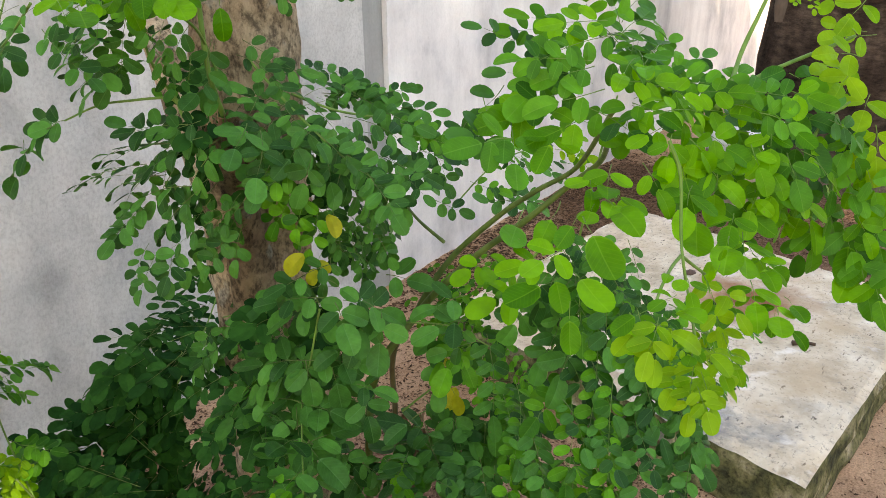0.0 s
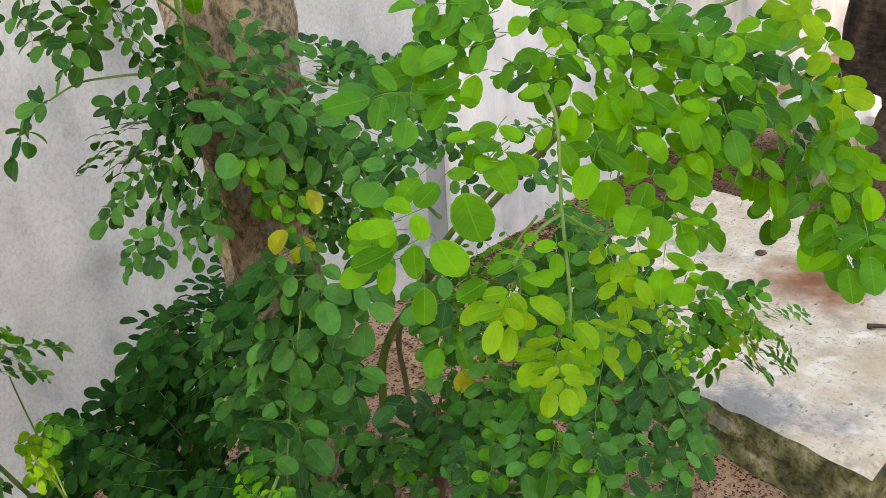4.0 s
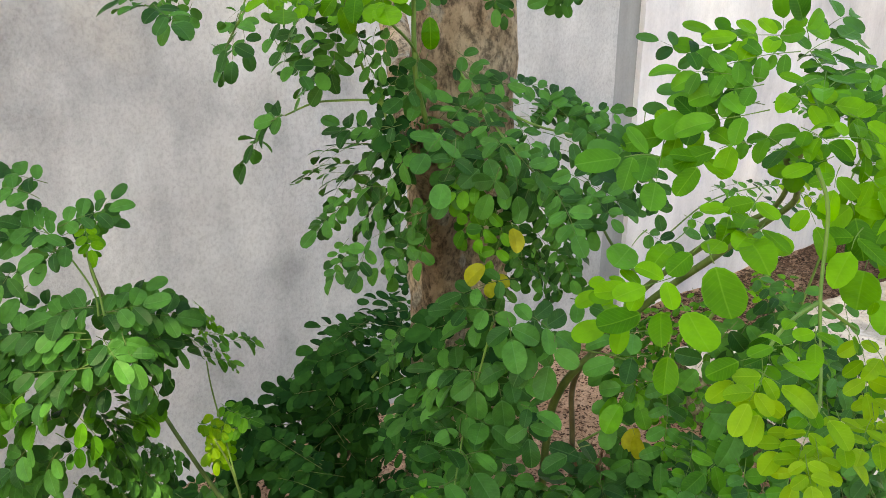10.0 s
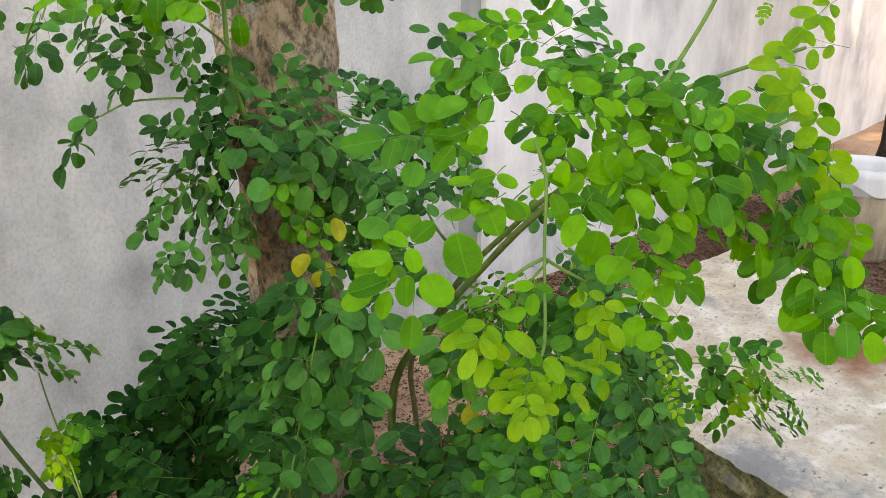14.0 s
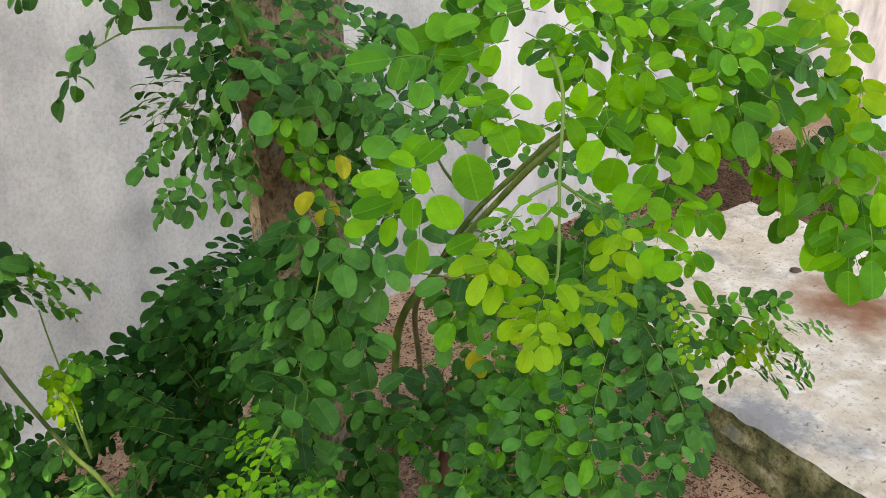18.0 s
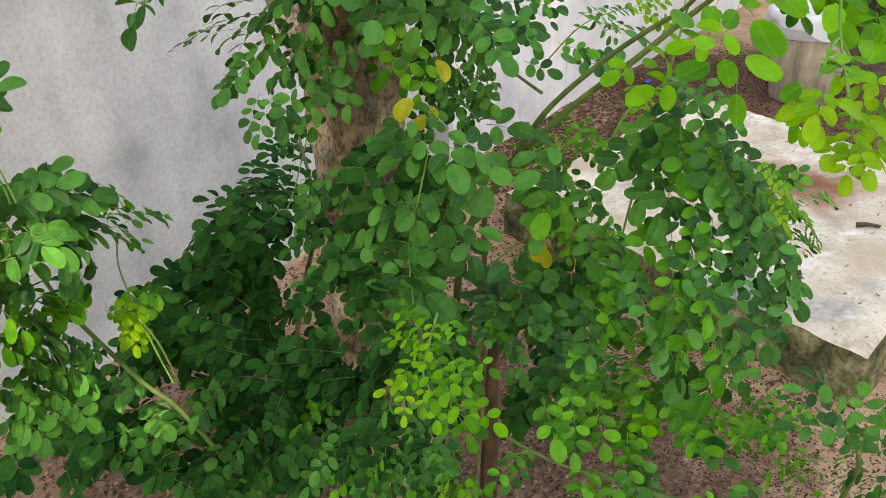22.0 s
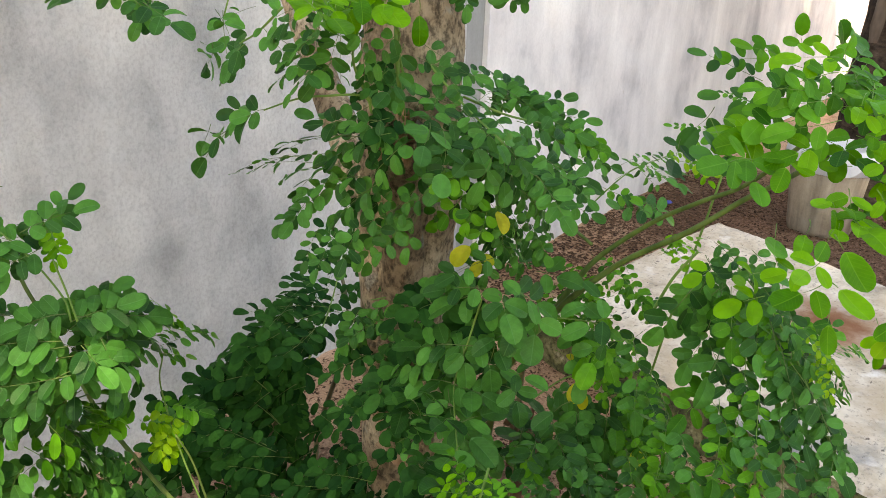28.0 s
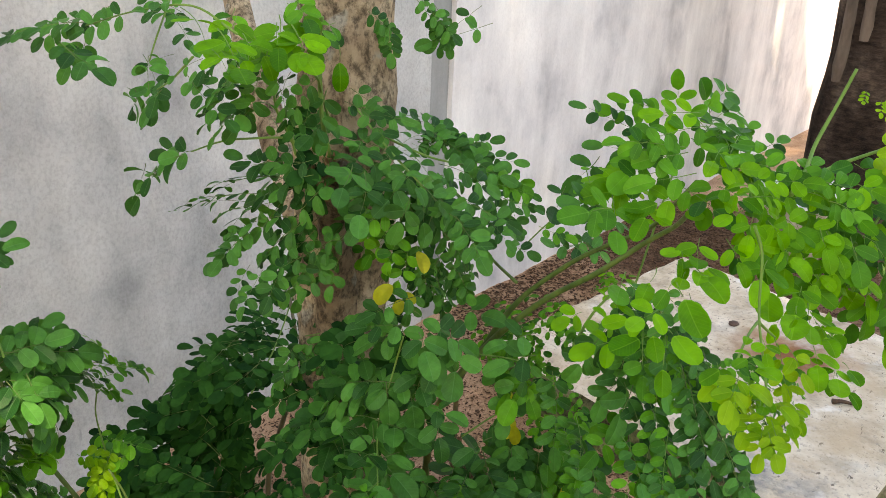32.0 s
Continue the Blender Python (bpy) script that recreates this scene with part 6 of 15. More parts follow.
spray(shrub, (0.842, 0.469, 0.764), (0.760, 0.450, 0.725), 4, 0.0170, MID, (-0.50, -0.71, 0.72), True)
spray(shrub, (0.739, 0.482, 0.763), (0.696, 0.446, 0.721), 4, 0.0183, MATURE, (-0.38, -0.72, 0.58))
spray(shrub, (0.757, 0.475, 0.745), (0.706, 0.460, 0.705), 4, 0.0172, MATURE, (-0.42, -0.92, 0.64), True)
spray(shrub, (0.840, 0.537, 0.841), (0.804, 0.506, 0.770), 4, 0.0242, MATURE, (-0.38, -0.72, 0.58))
spray(shrub, (0.837, 0.556, 0.823), (0.819, 0.566, 0.804), 1, 0.0207, MID, (-0.38, -0.72, 0.58))
spray(shrub, (0.840, 0.536, 0.834), (0.815, 0.571, 0.821), 2, 0.0213, MATURE, (-0.38, -0.72, 0.58))
spray(shrub, (0.925, 0.560, 0.802), (0.897, 0.580, 0.774), 2, 0.0203, MATURE, (-0.47, -0.55, 0.52), True)
stem(shrub, "twig", 0.0014, 0.0009, STALK, (0.563, 0.540, 0.808), (0.517, 0.522, 0.781), (0.507, 0.507, 0.767))
spray(shrub, (0.539, 0.533, 0.804), (0.547, 0.572, 0.800), 2, 0.0133, FRESH, (-0.39, -0.15, 0.91))
spray(shrub, (0.550, 0.551, 0.790), (0.568, 0.585, 0.797), 2, 0.0132, MID, (-0.53, -0.18, 1.14), True)
spray(shrub, (0.535, 0.531, 0.797), (0.536, 0.575, 0.779), 3, 0.0118, FRESH, (-0.37, -0.15, 0.92))
spray(shrub, (0.580, 0.544, 0.767), (0.577, 0.579, 0.735), 3, 0.0107, FRESH, (-0.63, 0.05, 1.03), True)
spray(shrub, (0.550, 0.545, 0.768), (0.560, 0.588, 0.765), 3, 0.0096, FRESH, (-0.34, -0.42, 0.87), True)
spray(shrub, (0.533, 0.535, 0.787), (0.499, 0.532, 0.777), 3, 0.0110, FRESH, (-0.35, -0.13, 0.93))
spray(shrub, (0.587, 0.554, 0.752), (0.553, 0.556, 0.744), 3, 0.0099, FRESH, (-0.36, 0.26, 0.60), True)
spray(shrub, (0.502, 0.524, 0.777), (0.483, 0.537, 0.771), 2, 0.0108, YOUNG, (-0.33, -0.13, 0.94))
spray(shrub, (0.530, 0.533, 0.751), (0.515, 0.550, 0.754), 2, 0.0104, FRESH, (-0.25, -0.36, 0.92), True)
spray(shrub, (0.492, 0.523, 0.771), (0.478, 0.514, 0.757), 2, 0.0097, YOUNG, (-0.32, -0.12, 0.94))
spray(shrub, (0.534, 0.534, 0.745), (0.520, 0.526, 0.732), 2, 0.0097, YOUNG, (-0.12, -0.09, 1.05), True)
spray(shrub, (0.522, 0.525, 0.790), (0.498, 0.496, 0.768), 3, 0.0118, FRESH, (-0.34, -0.12, 0.93))
spray(shrub, (0.557, 0.548, 0.760), (0.540, 0.512, 0.745), 3, 0.0101, MID, (-0.22, -0.12, 1.00), True)
spray(shrub, (0.508, 0.500, 0.768), (0.495, 0.491, 0.752), 2, 0.0118, FRESH, (-0.32, -0.11, 0.94))
spray(shrub, (0.536, 0.506, 0.739), (0.522, 0.502, 0.724), 2, 0.0103, MID, (-0.06, -0.24, 0.77), True)
spray(shrub, (0.518, 0.512, 0.797), (0.509, 0.485, 0.785), 3, 0.0117, FRESH, (-0.36, -0.12, 0.93))
spray(shrub, (0.583, 0.544, 0.736), (0.582, 0.513, 0.736), 3, 0.0098, MID, (-0.55, -0.07, 0.89), True)
spray(shrub, (0.507, 0.490, 0.785), (0.501, 0.464, 0.766), 2, 0.0155, FRESH, (-0.34, -0.10, 0.94))
spray(shrub, (0.555, 0.501, 0.729), (0.554, 0.471, 0.716), 2, 0.0140, FRESH, (-0.44, 0.13, 0.99), True)
spray(shrub, (0.503, 0.475, 0.760), (0.498, 0.461, 0.749), 1, 0.0166, FRESH, (-0.31, -0.09, 0.95))
spray(shrub, (0.525, 0.489, 0.739), (0.524, 0.472, 0.734), 1, 0.0149, MID, (-0.41, -0.18, 1.18), True)
spray(shrub, (0.557, 0.540, 0.804), (0.526, 0.521, 0.795), 3, 0.0101, FRESH, (-0.38, -0.14, 0.91))
spray(shrub, (0.579, 0.549, 0.787), (0.551, 0.528, 0.781), 3, 0.0094, MID, (-0.33, -0.29, 1.00), True)
spray(shrub, (0.528, 0.499, 0.801), (0.516, 0.476, 0.784), 2, 0.0118, MID, (-0.36, -0.11, 0.92))
spray(shrub, (0.579, 0.519, 0.766), (0.575, 0.490, 0.758), 2, 0.0116, MID, (-0.46, -0.02, 0.66), True)
spray(shrub, (0.560, 0.512, 0.772), (0.550, 0.488, 0.758), 2, 0.0106, MID, (-0.56, -0.02, 0.75), True)
spray(shrub, (0.549, 0.519, 0.815), (0.537, 0.498, 0.815), 3, 0.0110, MID, (-0.40, -0.13, 0.91))
spray(shrub, (0.614, 0.534, 0.766), (0.602, 0.513, 0.766), 3, 0.0096, MATURE, (-0.33, 0.04, 0.64), True)
spray(shrub, (0.712, 0.721, 0.643), (0.711, 0.762, 0.594), 2, 0.0327, SHADED, (-0.35, -0.19, 0.92))
spray(shrub, (0.722, 0.746, 0.614), (0.722, 0.785, 0.568), 2, 0.0280, SHADED, (-0.31, -0.68, 1.10), True)
spray(shrub, (0.784, 0.754, 0.595), (0.784, 0.795, 0.549), 2, 0.0289, SHADED, (-0.54, -0.07, 0.90), True)
spray(shrub, (0.704, 0.677, 0.643), (0.677, 0.671, 0.610), 2, 0.0273, SHADED, (-0.34, -0.16, 0.93))
spray(shrub, (0.721, 0.669, 0.626), (0.692, 0.677, 0.600), 2, 0.0266, SHADED, (-0.23, -0.23, 0.61), True)
spray(shrub, (0.726, 0.707, 0.609), (0.700, 0.701, 0.578), 2, 0.0242, SHADED, (-0.44, -0.03, 1.00), True)
spray(shrub, (0.719, 0.832, 0.547), (0.698, 0.911, 0.533), 4, 0.0273, SHADED, (-0.31, -0.22, 0.93))
spray(shrub, (0.747, 0.858, 0.557), (0.717, 0.915, 0.516), 4, 0.0239, SHADED, (-0.69, -0.27, 0.94), True)
spray(shrub, (0.768, 0.859, 0.528), (0.738, 0.920, 0.488), 4, 0.0246, SHADED, (0.07, -0.36, 0.98), True)
spray(shrub, (0.724, 0.818, 0.509), (0.706, 0.882, 0.478), 4, 0.0278, SHADED, (-0.29, -0.19, 0.94))
spray(shrub, (0.752, 0.820, 0.454), (0.743, 0.886, 0.440), 4, 0.0261, SHADED, (-0.05, -0.11, 0.79), True)
spray(shrub, (0.763, 0.833, 0.507), (0.743, 0.880, 0.462), 4, 0.0237, SHADED, (-0.23, 0.01, 1.12), True)
spray(shrub, (0.767, 0.843, 0.459), (0.747, 0.897, 0.419), 4, 0.0235, SHADED, (-0.02, -0.36, 1.02), True)
spray(shrub, (0.710, 0.882, 0.517), (0.677, 0.957, 0.502), 4, 0.0277, SHADED, (-0.29, -0.22, 0.93))
spray(shrub, (0.738, 0.927, 0.512), (0.700, 0.984, 0.477), 4, 0.0268, SHADED, (-0.50, -0.41, 0.88), True)
spray(shrub, (0.742, 0.909, 0.484), (0.708, 0.975, 0.462), 4, 0.0269, SHADED, (-0.14, -0.38, 0.94), True)
spray(shrub, (0.753, 0.898, 0.481), (0.716, 0.959, 0.451), 4, 0.0257, SHADED, (-0.10, -0.39, 1.17), True)
spray(shrub, (0.684, 0.925, 0.479), (0.655, 1.003, 0.472), 4, 0.0280, SHADED, (-0.26, -0.23, 0.94))
spray(shrub, (0.700, 0.967, 0.439), (0.691, 1.041, 0.461), 4, 0.0239, SHADED, (-0.07, -0.21, 0.88), True)
spray(shrub, (0.724, 0.990, 0.397), (0.704, 1.068, 0.403), 4, 0.0256, SHADED, (-0.05, -0.06, 1.13), True)
spray(shrub, (0.675, 0.984, 0.506), (0.644, 1.060, 0.502), 4, 0.0279, SHADED, (-0.27, -0.26, 0.93))
spray(shrub, (0.695, 1.014, 0.514), (0.661, 1.079, 0.499), 4, 0.0248, SHADED, (-0.20, -0.18, 1.24), True)
spray(shrub, (0.740, 1.028, 0.480), (0.705, 1.097, 0.467), 4, 0.0272, SHADED, (-0.37, 0.00, 0.95), True)
spray(shrub, (0.687, 1.000, 0.533), (0.654, 1.091, 0.553), 5, 0.0279, SHADED, (-0.30, -0.29, 0.91))
spray(shrub, (0.699, 1.025, 0.522), (0.669, 1.108, 0.541), 5, 0.0268, SHADED, (-0.04, -0.29, 1.01), True)
spray(shrub, (0.709, 1.037, 0.518), (0.660, 1.111, 0.498), 5, 0.0257, SHADED, (-0.16, 0.24, 1.15), True)
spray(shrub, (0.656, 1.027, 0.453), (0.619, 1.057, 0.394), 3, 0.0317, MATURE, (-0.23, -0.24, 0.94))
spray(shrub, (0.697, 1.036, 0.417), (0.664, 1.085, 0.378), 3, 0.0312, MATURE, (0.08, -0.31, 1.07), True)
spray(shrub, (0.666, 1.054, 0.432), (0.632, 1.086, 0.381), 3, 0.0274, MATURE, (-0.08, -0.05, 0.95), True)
spray(shrub, (0.679, 0.923, 0.463), (0.651, 0.928, 0.408), 4, 0.0250, SHADED, (-0.24, -0.20, 0.95))
spray(shrub, (0.707, 0.943, 0.448), (0.683, 0.942, 0.396), 4, 0.0202, SHADED, (-0.09, -0.60, 1.26), True)
spray(shrub, (0.707, 0.969, 0.428), (0.691, 0.949, 0.377), 4, 0.0237, SHADED, (-0.34, -0.25, 0.92), True)
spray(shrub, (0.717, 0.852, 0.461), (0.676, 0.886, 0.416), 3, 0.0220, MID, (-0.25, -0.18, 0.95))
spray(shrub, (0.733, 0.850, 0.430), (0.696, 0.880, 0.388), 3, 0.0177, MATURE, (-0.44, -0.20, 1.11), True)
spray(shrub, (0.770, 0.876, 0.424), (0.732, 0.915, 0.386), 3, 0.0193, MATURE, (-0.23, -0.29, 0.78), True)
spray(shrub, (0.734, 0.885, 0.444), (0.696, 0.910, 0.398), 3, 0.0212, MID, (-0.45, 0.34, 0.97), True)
spray(shrub, (0.677, 0.867, 0.423), (0.633, 0.879, 0.378), 4, 0.0264, SHADED, (-0.22, -0.17, 0.96))
spray(shrub, (0.687, 0.884, 0.389), (0.646, 0.895, 0.349), 4, 0.0214, SHADED, (-0.04, -0.23, 0.89), True)
spray(shrub, (0.714, 0.924, 0.350), (0.678, 0.911, 0.302), 4, 0.0249, SHADED, (-0.22, -0.13, 0.76), True)
spray(shrub, (0.721, 0.872, 0.350), (0.679, 0.906, 0.323), 4, 0.0258, SHADED, (-0.33, -0.18, 0.96), True)
spray(shrub, (0.649, 0.967, 0.405), (0.610, 0.985, 0.342), 4, 0.0269, SHADED, (-0.21, -0.19, 0.96))
spray(shrub, (0.676, 0.964, 0.366), (0.638, 1.004, 0.320), 4, 0.0253, SHADED, (-0.33, -0.34, 1.01), True)
spray(shrub, (0.652, 0.966, 0.364), (0.615, 1.008, 0.322), 4, 0.0234, SHADED, (0.16, -0.18, 0.85), True)
spray(shrub, (0.682, 1.011, 0.353), (0.653, 1.000, 0.288), 4, 0.0247, SHADED, (-0.41, 0.17, 0.94), True)
spray(shrub, (0.694, 0.820, 0.427), (0.647, 0.830, 0.386), 4, 0.0231, MATURE, (-0.22, -0.15, 0.96))
spray(shrub, (0.716, 0.846, 0.418), (0.673, 0.850, 0.379), 4, 0.0209, MATURE, (-0.46, -0.42, 1.12), True)
spray(shrub, (0.727, 0.853, 0.396), (0.688, 0.842, 0.353), 4, 0.0224, MATURE, (-0.34, -0.60, 0.93), True)
spray(shrub, (0.711, 0.846, 0.410), (0.673, 0.829, 0.368), 4, 0.0203, MATURE, (-0.49, -0.18, 0.89), True)
spray(shrub, (0.683, 0.777, 0.410), (0.647, 0.794, 0.370), 3, 0.0230, MID, (-0.21, -0.13, 0.97))
spray(shrub, (0.704, 0.803, 0.405), (0.676, 0.794, 0.362), 3, 0.0189, MID, (-0.02, -0.31, 1.16), True)
spray(shrub, (0.745, 0.803, 0.355), (0.710, 0.825, 0.319), 3, 0.0217, MID, (-0.16, -0.02, 0.95), True)
spray(shrub, (0.635, 0.713, 0.456), (0.624, 0.743, 0.401), 3, 0.0217, MATURE, (-0.20, -0.12, 0.97))
spray(shrub, (0.647, 0.720, 0.447), (0.641, 0.733, 0.389), 3, 0.0186, MATURE, (-0.21, -0.23, 0.76), True)
spray(shrub, (0.685, 0.733, 0.415), (0.678, 0.747, 0.356), 3, 0.0201, MATURE, (-0.14, 0.18, 0.70), True)
spray(shrub, (0.672, 0.737, 0.413), (0.665, 0.781, 0.373), 3, 0.0196, MATURE, (-0.13, -0.13, 1.05), True)
spray(shrub, (0.619, 0.671, 0.525), (0.614, 0.702, 0.449), 4, 0.0193, MID, (-0.22, -0.12, 0.97))
spray(shrub, (0.636, 0.687, 0.512), (0.637, 0.701, 0.435), 4, 0.0183, MID, (-0.39, -0.28, 0.80), True)
spray(shrub, (0.656, 0.681, 0.491), (0.653, 0.725, 0.426), 4, 0.0176, MID, (0.01, -0.25, 0.81), True)
spray(shrub, (0.611, 0.621, 0.552), (0.590, 0.648, 0.493), 4, 0.0185, MATURE, (-0.23, -0.11, 0.97))
spray(shrub, (0.635, 0.652, 0.530), (0.618, 0.667, 0.470), 4, 0.0152, MATURE, (-0.23, -0.27, 0.96), True)
spray(shrub, (0.650, 0.632, 0.514), (0.630, 0.663, 0.461), 4, 0.0169, MATURE, (-0.43, -0.29, 1.17), True)
spray(shrub, (0.610, 0.590, 0.547), (0.575, 0.602, 0.507), 4, 0.0181, MID, (-0.22, -0.10, 0.97))
spray(shrub, (0.629, 0.622, 0.514), (0.601, 0.613, 0.473), 4, 0.0174, MATURE, (-0.39, -0.08, 1.27), True)
spray(shrub, (0.644, 0.605, 0.486), (0.611, 0.632, 0.458), 4, 0.0172, MATURE, (-0.33, -0.28, 0.92), True)
spray(shrub, (0.710, 0.764, 0.556), (0.713, 0.794, 0.484), 3, 0.0240, SHADED, (-0.29, -0.17, 0.94))
spray(shrub, (0.725, 0.758, 0.533), (0.730, 0.800, 0.471), 3, 0.0197, SHADED, (-0.37, -0.16, 1.17), True)
spray(shrub, (0.765, 0.796, 0.501), (0.768, 0.838, 0.437), 3, 0.0210, SHADED, (-0.36, -0.03, 1.13), True)
spray(shrub, (0.668, 0.682, 0.595), (0.664, 0.713, 0.531), 3, 0.0222, MATURE, (-0.29, -0.15, 0.94))
spray(shrub, (0.696, 0.696, 0.574), (0.697, 0.712, 0.509), 3, 0.0191, MATURE, (-0.16, -0.21, 0.88), True)
spray(shrub, (0.732, 0.710, 0.536), (0.728, 0.753, 0.483), 3, 0.0203, MATURE, (-0.31, -0.27, 0.89), True)
spray(shrub, (0.663, 0.633, 0.615), (0.631, 0.640, 0.573), 3, 0.0212, MATURE, (-0.30, -0.13, 0.95))
spray(shrub, (0.671, 0.653, 0.582), (0.644, 0.650, 0.542), 3, 0.0202, MATURE, (-0.02, 0.10, 1.18), True)
spray(shrub, (0.680, 0.662, 0.582), (0.653, 0.656, 0.541), 3, 0.0196, MATURE, (-0.20, -0.14, 0.88), True)
spray(shrub, (0.622, 0.582, 0.593), (0.602, 0.588, 0.554), 3, 0.0192, MATURE, (-0.26, -0.10, 0.96))
spray(shrub, (0.660, 0.589, 0.564), (0.643, 0.587, 0.526), 3, 0.0172, MATURE, (-0.15, 0.14, 0.75), True)
spray(shrub, (0.658, 0.610, 0.540), (0.639, 0.612, 0.502), 3, 0.0190, MATURE, (-0.15, -0.10, 1.31), True)
spray(shrub, (0.579, 1.099, 0.367), (0.530, 1.123, 0.332), 3, 0.0283, SHADED, (-0.18, -0.23, 0.96))
spray(shrub, (0.587, 1.089, 0.331), (0.542, 1.117, 0.305), 3, 0.0229, SHADED, (-0.03, -0.43, 1.20), True)
spray(shrub, (0.608, 1.105, 0.343), (0.567, 1.147, 0.332), 3, 0.0275, SHADED, (-0.52, -0.53, 1.12), True)
spray(shrub, (0.616, 1.153, 0.330), (0.569, 1.175, 0.298), 3, 0.0251, SHADED, (-0.09, -0.20, 0.90), True)
spray(shrub, (0.597, 1.145, 0.443), (0.558, 1.177, 0.418), 3, 0.0298, MATURE, (-0.22, -0.28, 0.93))
spray(shrub, (0.627, 1.207, 0.416), (0.589, 1.226, 0.384), 3, 0.0286, MATURE, (-0.30, -0.10, 0.98), True)
spray(shrub, (0.641, 1.183, 0.405), (0.604, 1.209, 0.379), 3, 0.0259, MATURE, (-0.43, -0.13, 1.26), True)
spray(shrub, (0.553, 1.140, 0.372), (0.504, 1.180, 0.353), 3, 0.0296, SHADED, (-0.18, -0.25, 0.95))
spray(shrub, (0.570, 1.146, 0.318), (0.531, 1.194, 0.321), 3, 0.0257, SHADED, (-0.27, 0.13, 1.00), True)
spray(shrub, (0.590, 1.181, 0.355), (0.540, 1.192, 0.317), 3, 0.0260, SHADED, (-0.23, -0.08, 1.18), True)
spray(shrub, (0.573, 0.533, 0.600), (0.569, 0.557, 0.542), 3, 0.0159, FRESH, (-0.23, -0.08, 0.97))
spray(shrub, (0.585, 0.527, 0.574), (0.584, 0.565, 0.531), 3, 0.0159, FRESH, (-0.16, -0.10, 0.85), True)
spray(shrub, (0.643, 0.549, 0.536), (0.639, 0.572, 0.479), 3, 0.0137, FRESH, (-0.25, -0.24, 0.86), True)
spray(shrub, (0.561, 0.491, 0.628), (0.541, 0.506, 0.589), 3, 0.0151, MID, (-0.24, -0.07, 0.97))
spray(shrub, (0.592, 0.492, 0.590), (0.573, 0.506, 0.553), 3, 0.0121, MID, (-0.23, 0.07, 0.91), True)
spray(shrub, (0.576, 0.494, 0.610), (0.562, 0.492, 0.569), 3, 0.0135, MID, (-0.25, -0.32, 0.80), True)
spray(shrub, (0.582, 0.481, 0.595), (0.565, 0.509, 0.569), 3, 0.0127, MATURE, (-0.31, 0.15, 1.14), True)
spray(shrub, (0.627, 0.480, 0.619), (0.578, 0.483, 0.617), 3, 0.0144, MID, (-0.28, -0.07, 0.96))
spray(shrub, (0.645, 0.476, 0.610), (0.597, 0.488, 0.616), 3, 0.0124, MID, (-0.27, 0.06, 0.89), True)
spray(shrub, (0.665, 0.496, 0.579), (0.617, 0.491, 0.575), 3, 0.0121, MID, (-0.34, -0.10, 1.01), True)
spray(shrub, (0.655, 0.490, 0.590), (0.608, 0.486, 0.587), 3, 0.0134, MATURE, (-0.17, -0.33, 0.96), True)
spray(shrub, (0.709, 0.475, 0.654), (0.674, 0.445, 0.605), 4, 0.0179, MID, (-0.34, -0.07, 0.94))
spray(shrub, (0.737, 0.484, 0.642), (0.697, 0.471, 0.595), 4, 0.0151, MID, (-0.18, -0.26, 0.75), True)
spray(shrub, (0.771, 0.477, 0.619), (0.726, 0.476, 0.572), 4, 0.0153, MID, (-0.38, -0.22, 1.20), True)
spray(shrub, (0.776, 0.504, 0.585), (0.758, 0.450, 0.550), 4, 0.0150, MID, (-0.03, 0.11, 1.33), True)
spray(shrub, (0.685, 0.495, 0.647), (0.666, 0.466, 0.620), 2, 0.0216, MID, (-0.33, -0.08, 0.94))
spray(shrub, (0.697, 0.499, 0.639), (0.680, 0.472, 0.616), 2, 0.0209, MID, (-0.15, 0.12, 0.85), True)
spray(shrub, (0.706, 0.490, 0.629), (0.684, 0.471, 0.601), 2, 0.0214, MID, (-0.43, -0.02, 1.04), True)
spray(shrub, (0.732, 0.452, 0.646), (0.711, 0.428, 0.600), 3, 0.0196, MID, (-0.35, -0.06, 0.94))
spray(shrub, (0.740, 0.454, 0.618), (0.733, 0.415, 0.586), 3, 0.0164, MID, (-0.19, -0.13, 1.12), True)
spray(shrub, (0.798, 0.464, 0.601), (0.787, 0.426, 0.563), 3, 0.0181, MID, (-0.23, 0.25, 1.04), True)
spray(shrub, (0.752, 0.492, 0.688), (0.737, 0.460, 0.640), 4, 0.0145, MID, (-0.39, -0.08, 0.92))
spray(shrub, (0.769, 0.510, 0.659), (0.764, 0.469, 0.623), 4, 0.0123, MID, (-0.32, 0.21, 0.79), True)
spray(shrub, (0.762, 0.505, 0.659), (0.756, 0.465, 0.622), 4, 0.0136, MID, (-0.63, -0.05, 0.91), True)
spray(shrub, (0.806, 0.497, 0.651), (0.797, 0.459, 0.610), 4, 0.0119, MATURE, (-0.15, 0.05, 0.92), True)
spray(shrub, (0.696, 0.433, 0.574), (0.643, 0.423, 0.551), 3, 0.0193, MID, (-0.28, -0.05, 0.96))
spray(shrub, (0.715, 0.452, 0.553), (0.668, 0.430, 0.534), 3, 0.0186, MID, (0.13, 0.00, 0.75), True)
spray(shrub, (0.740, 0.434, 0.525), (0.685, 0.436, 0.507), 3, 0.0160, MID, (-0.21, 0.15, 1.09), True)
spray(shrub, (0.694, 0.404, 0.570), (0.651, 0.389, 0.540), 3, 0.0192, MID, (-0.27, -0.03, 0.96))
spray(shrub, (0.713, 0.407, 0.543), (0.670, 0.397, 0.517), 3, 0.0176, MID, (-0.52, 0.12, 0.94), True)
spray(shrub, (0.741, 0.408, 0.520), (0.710, 0.375, 0.498), 3, 0.0160, MID, (-0.30, -0.09, 1.10), True)
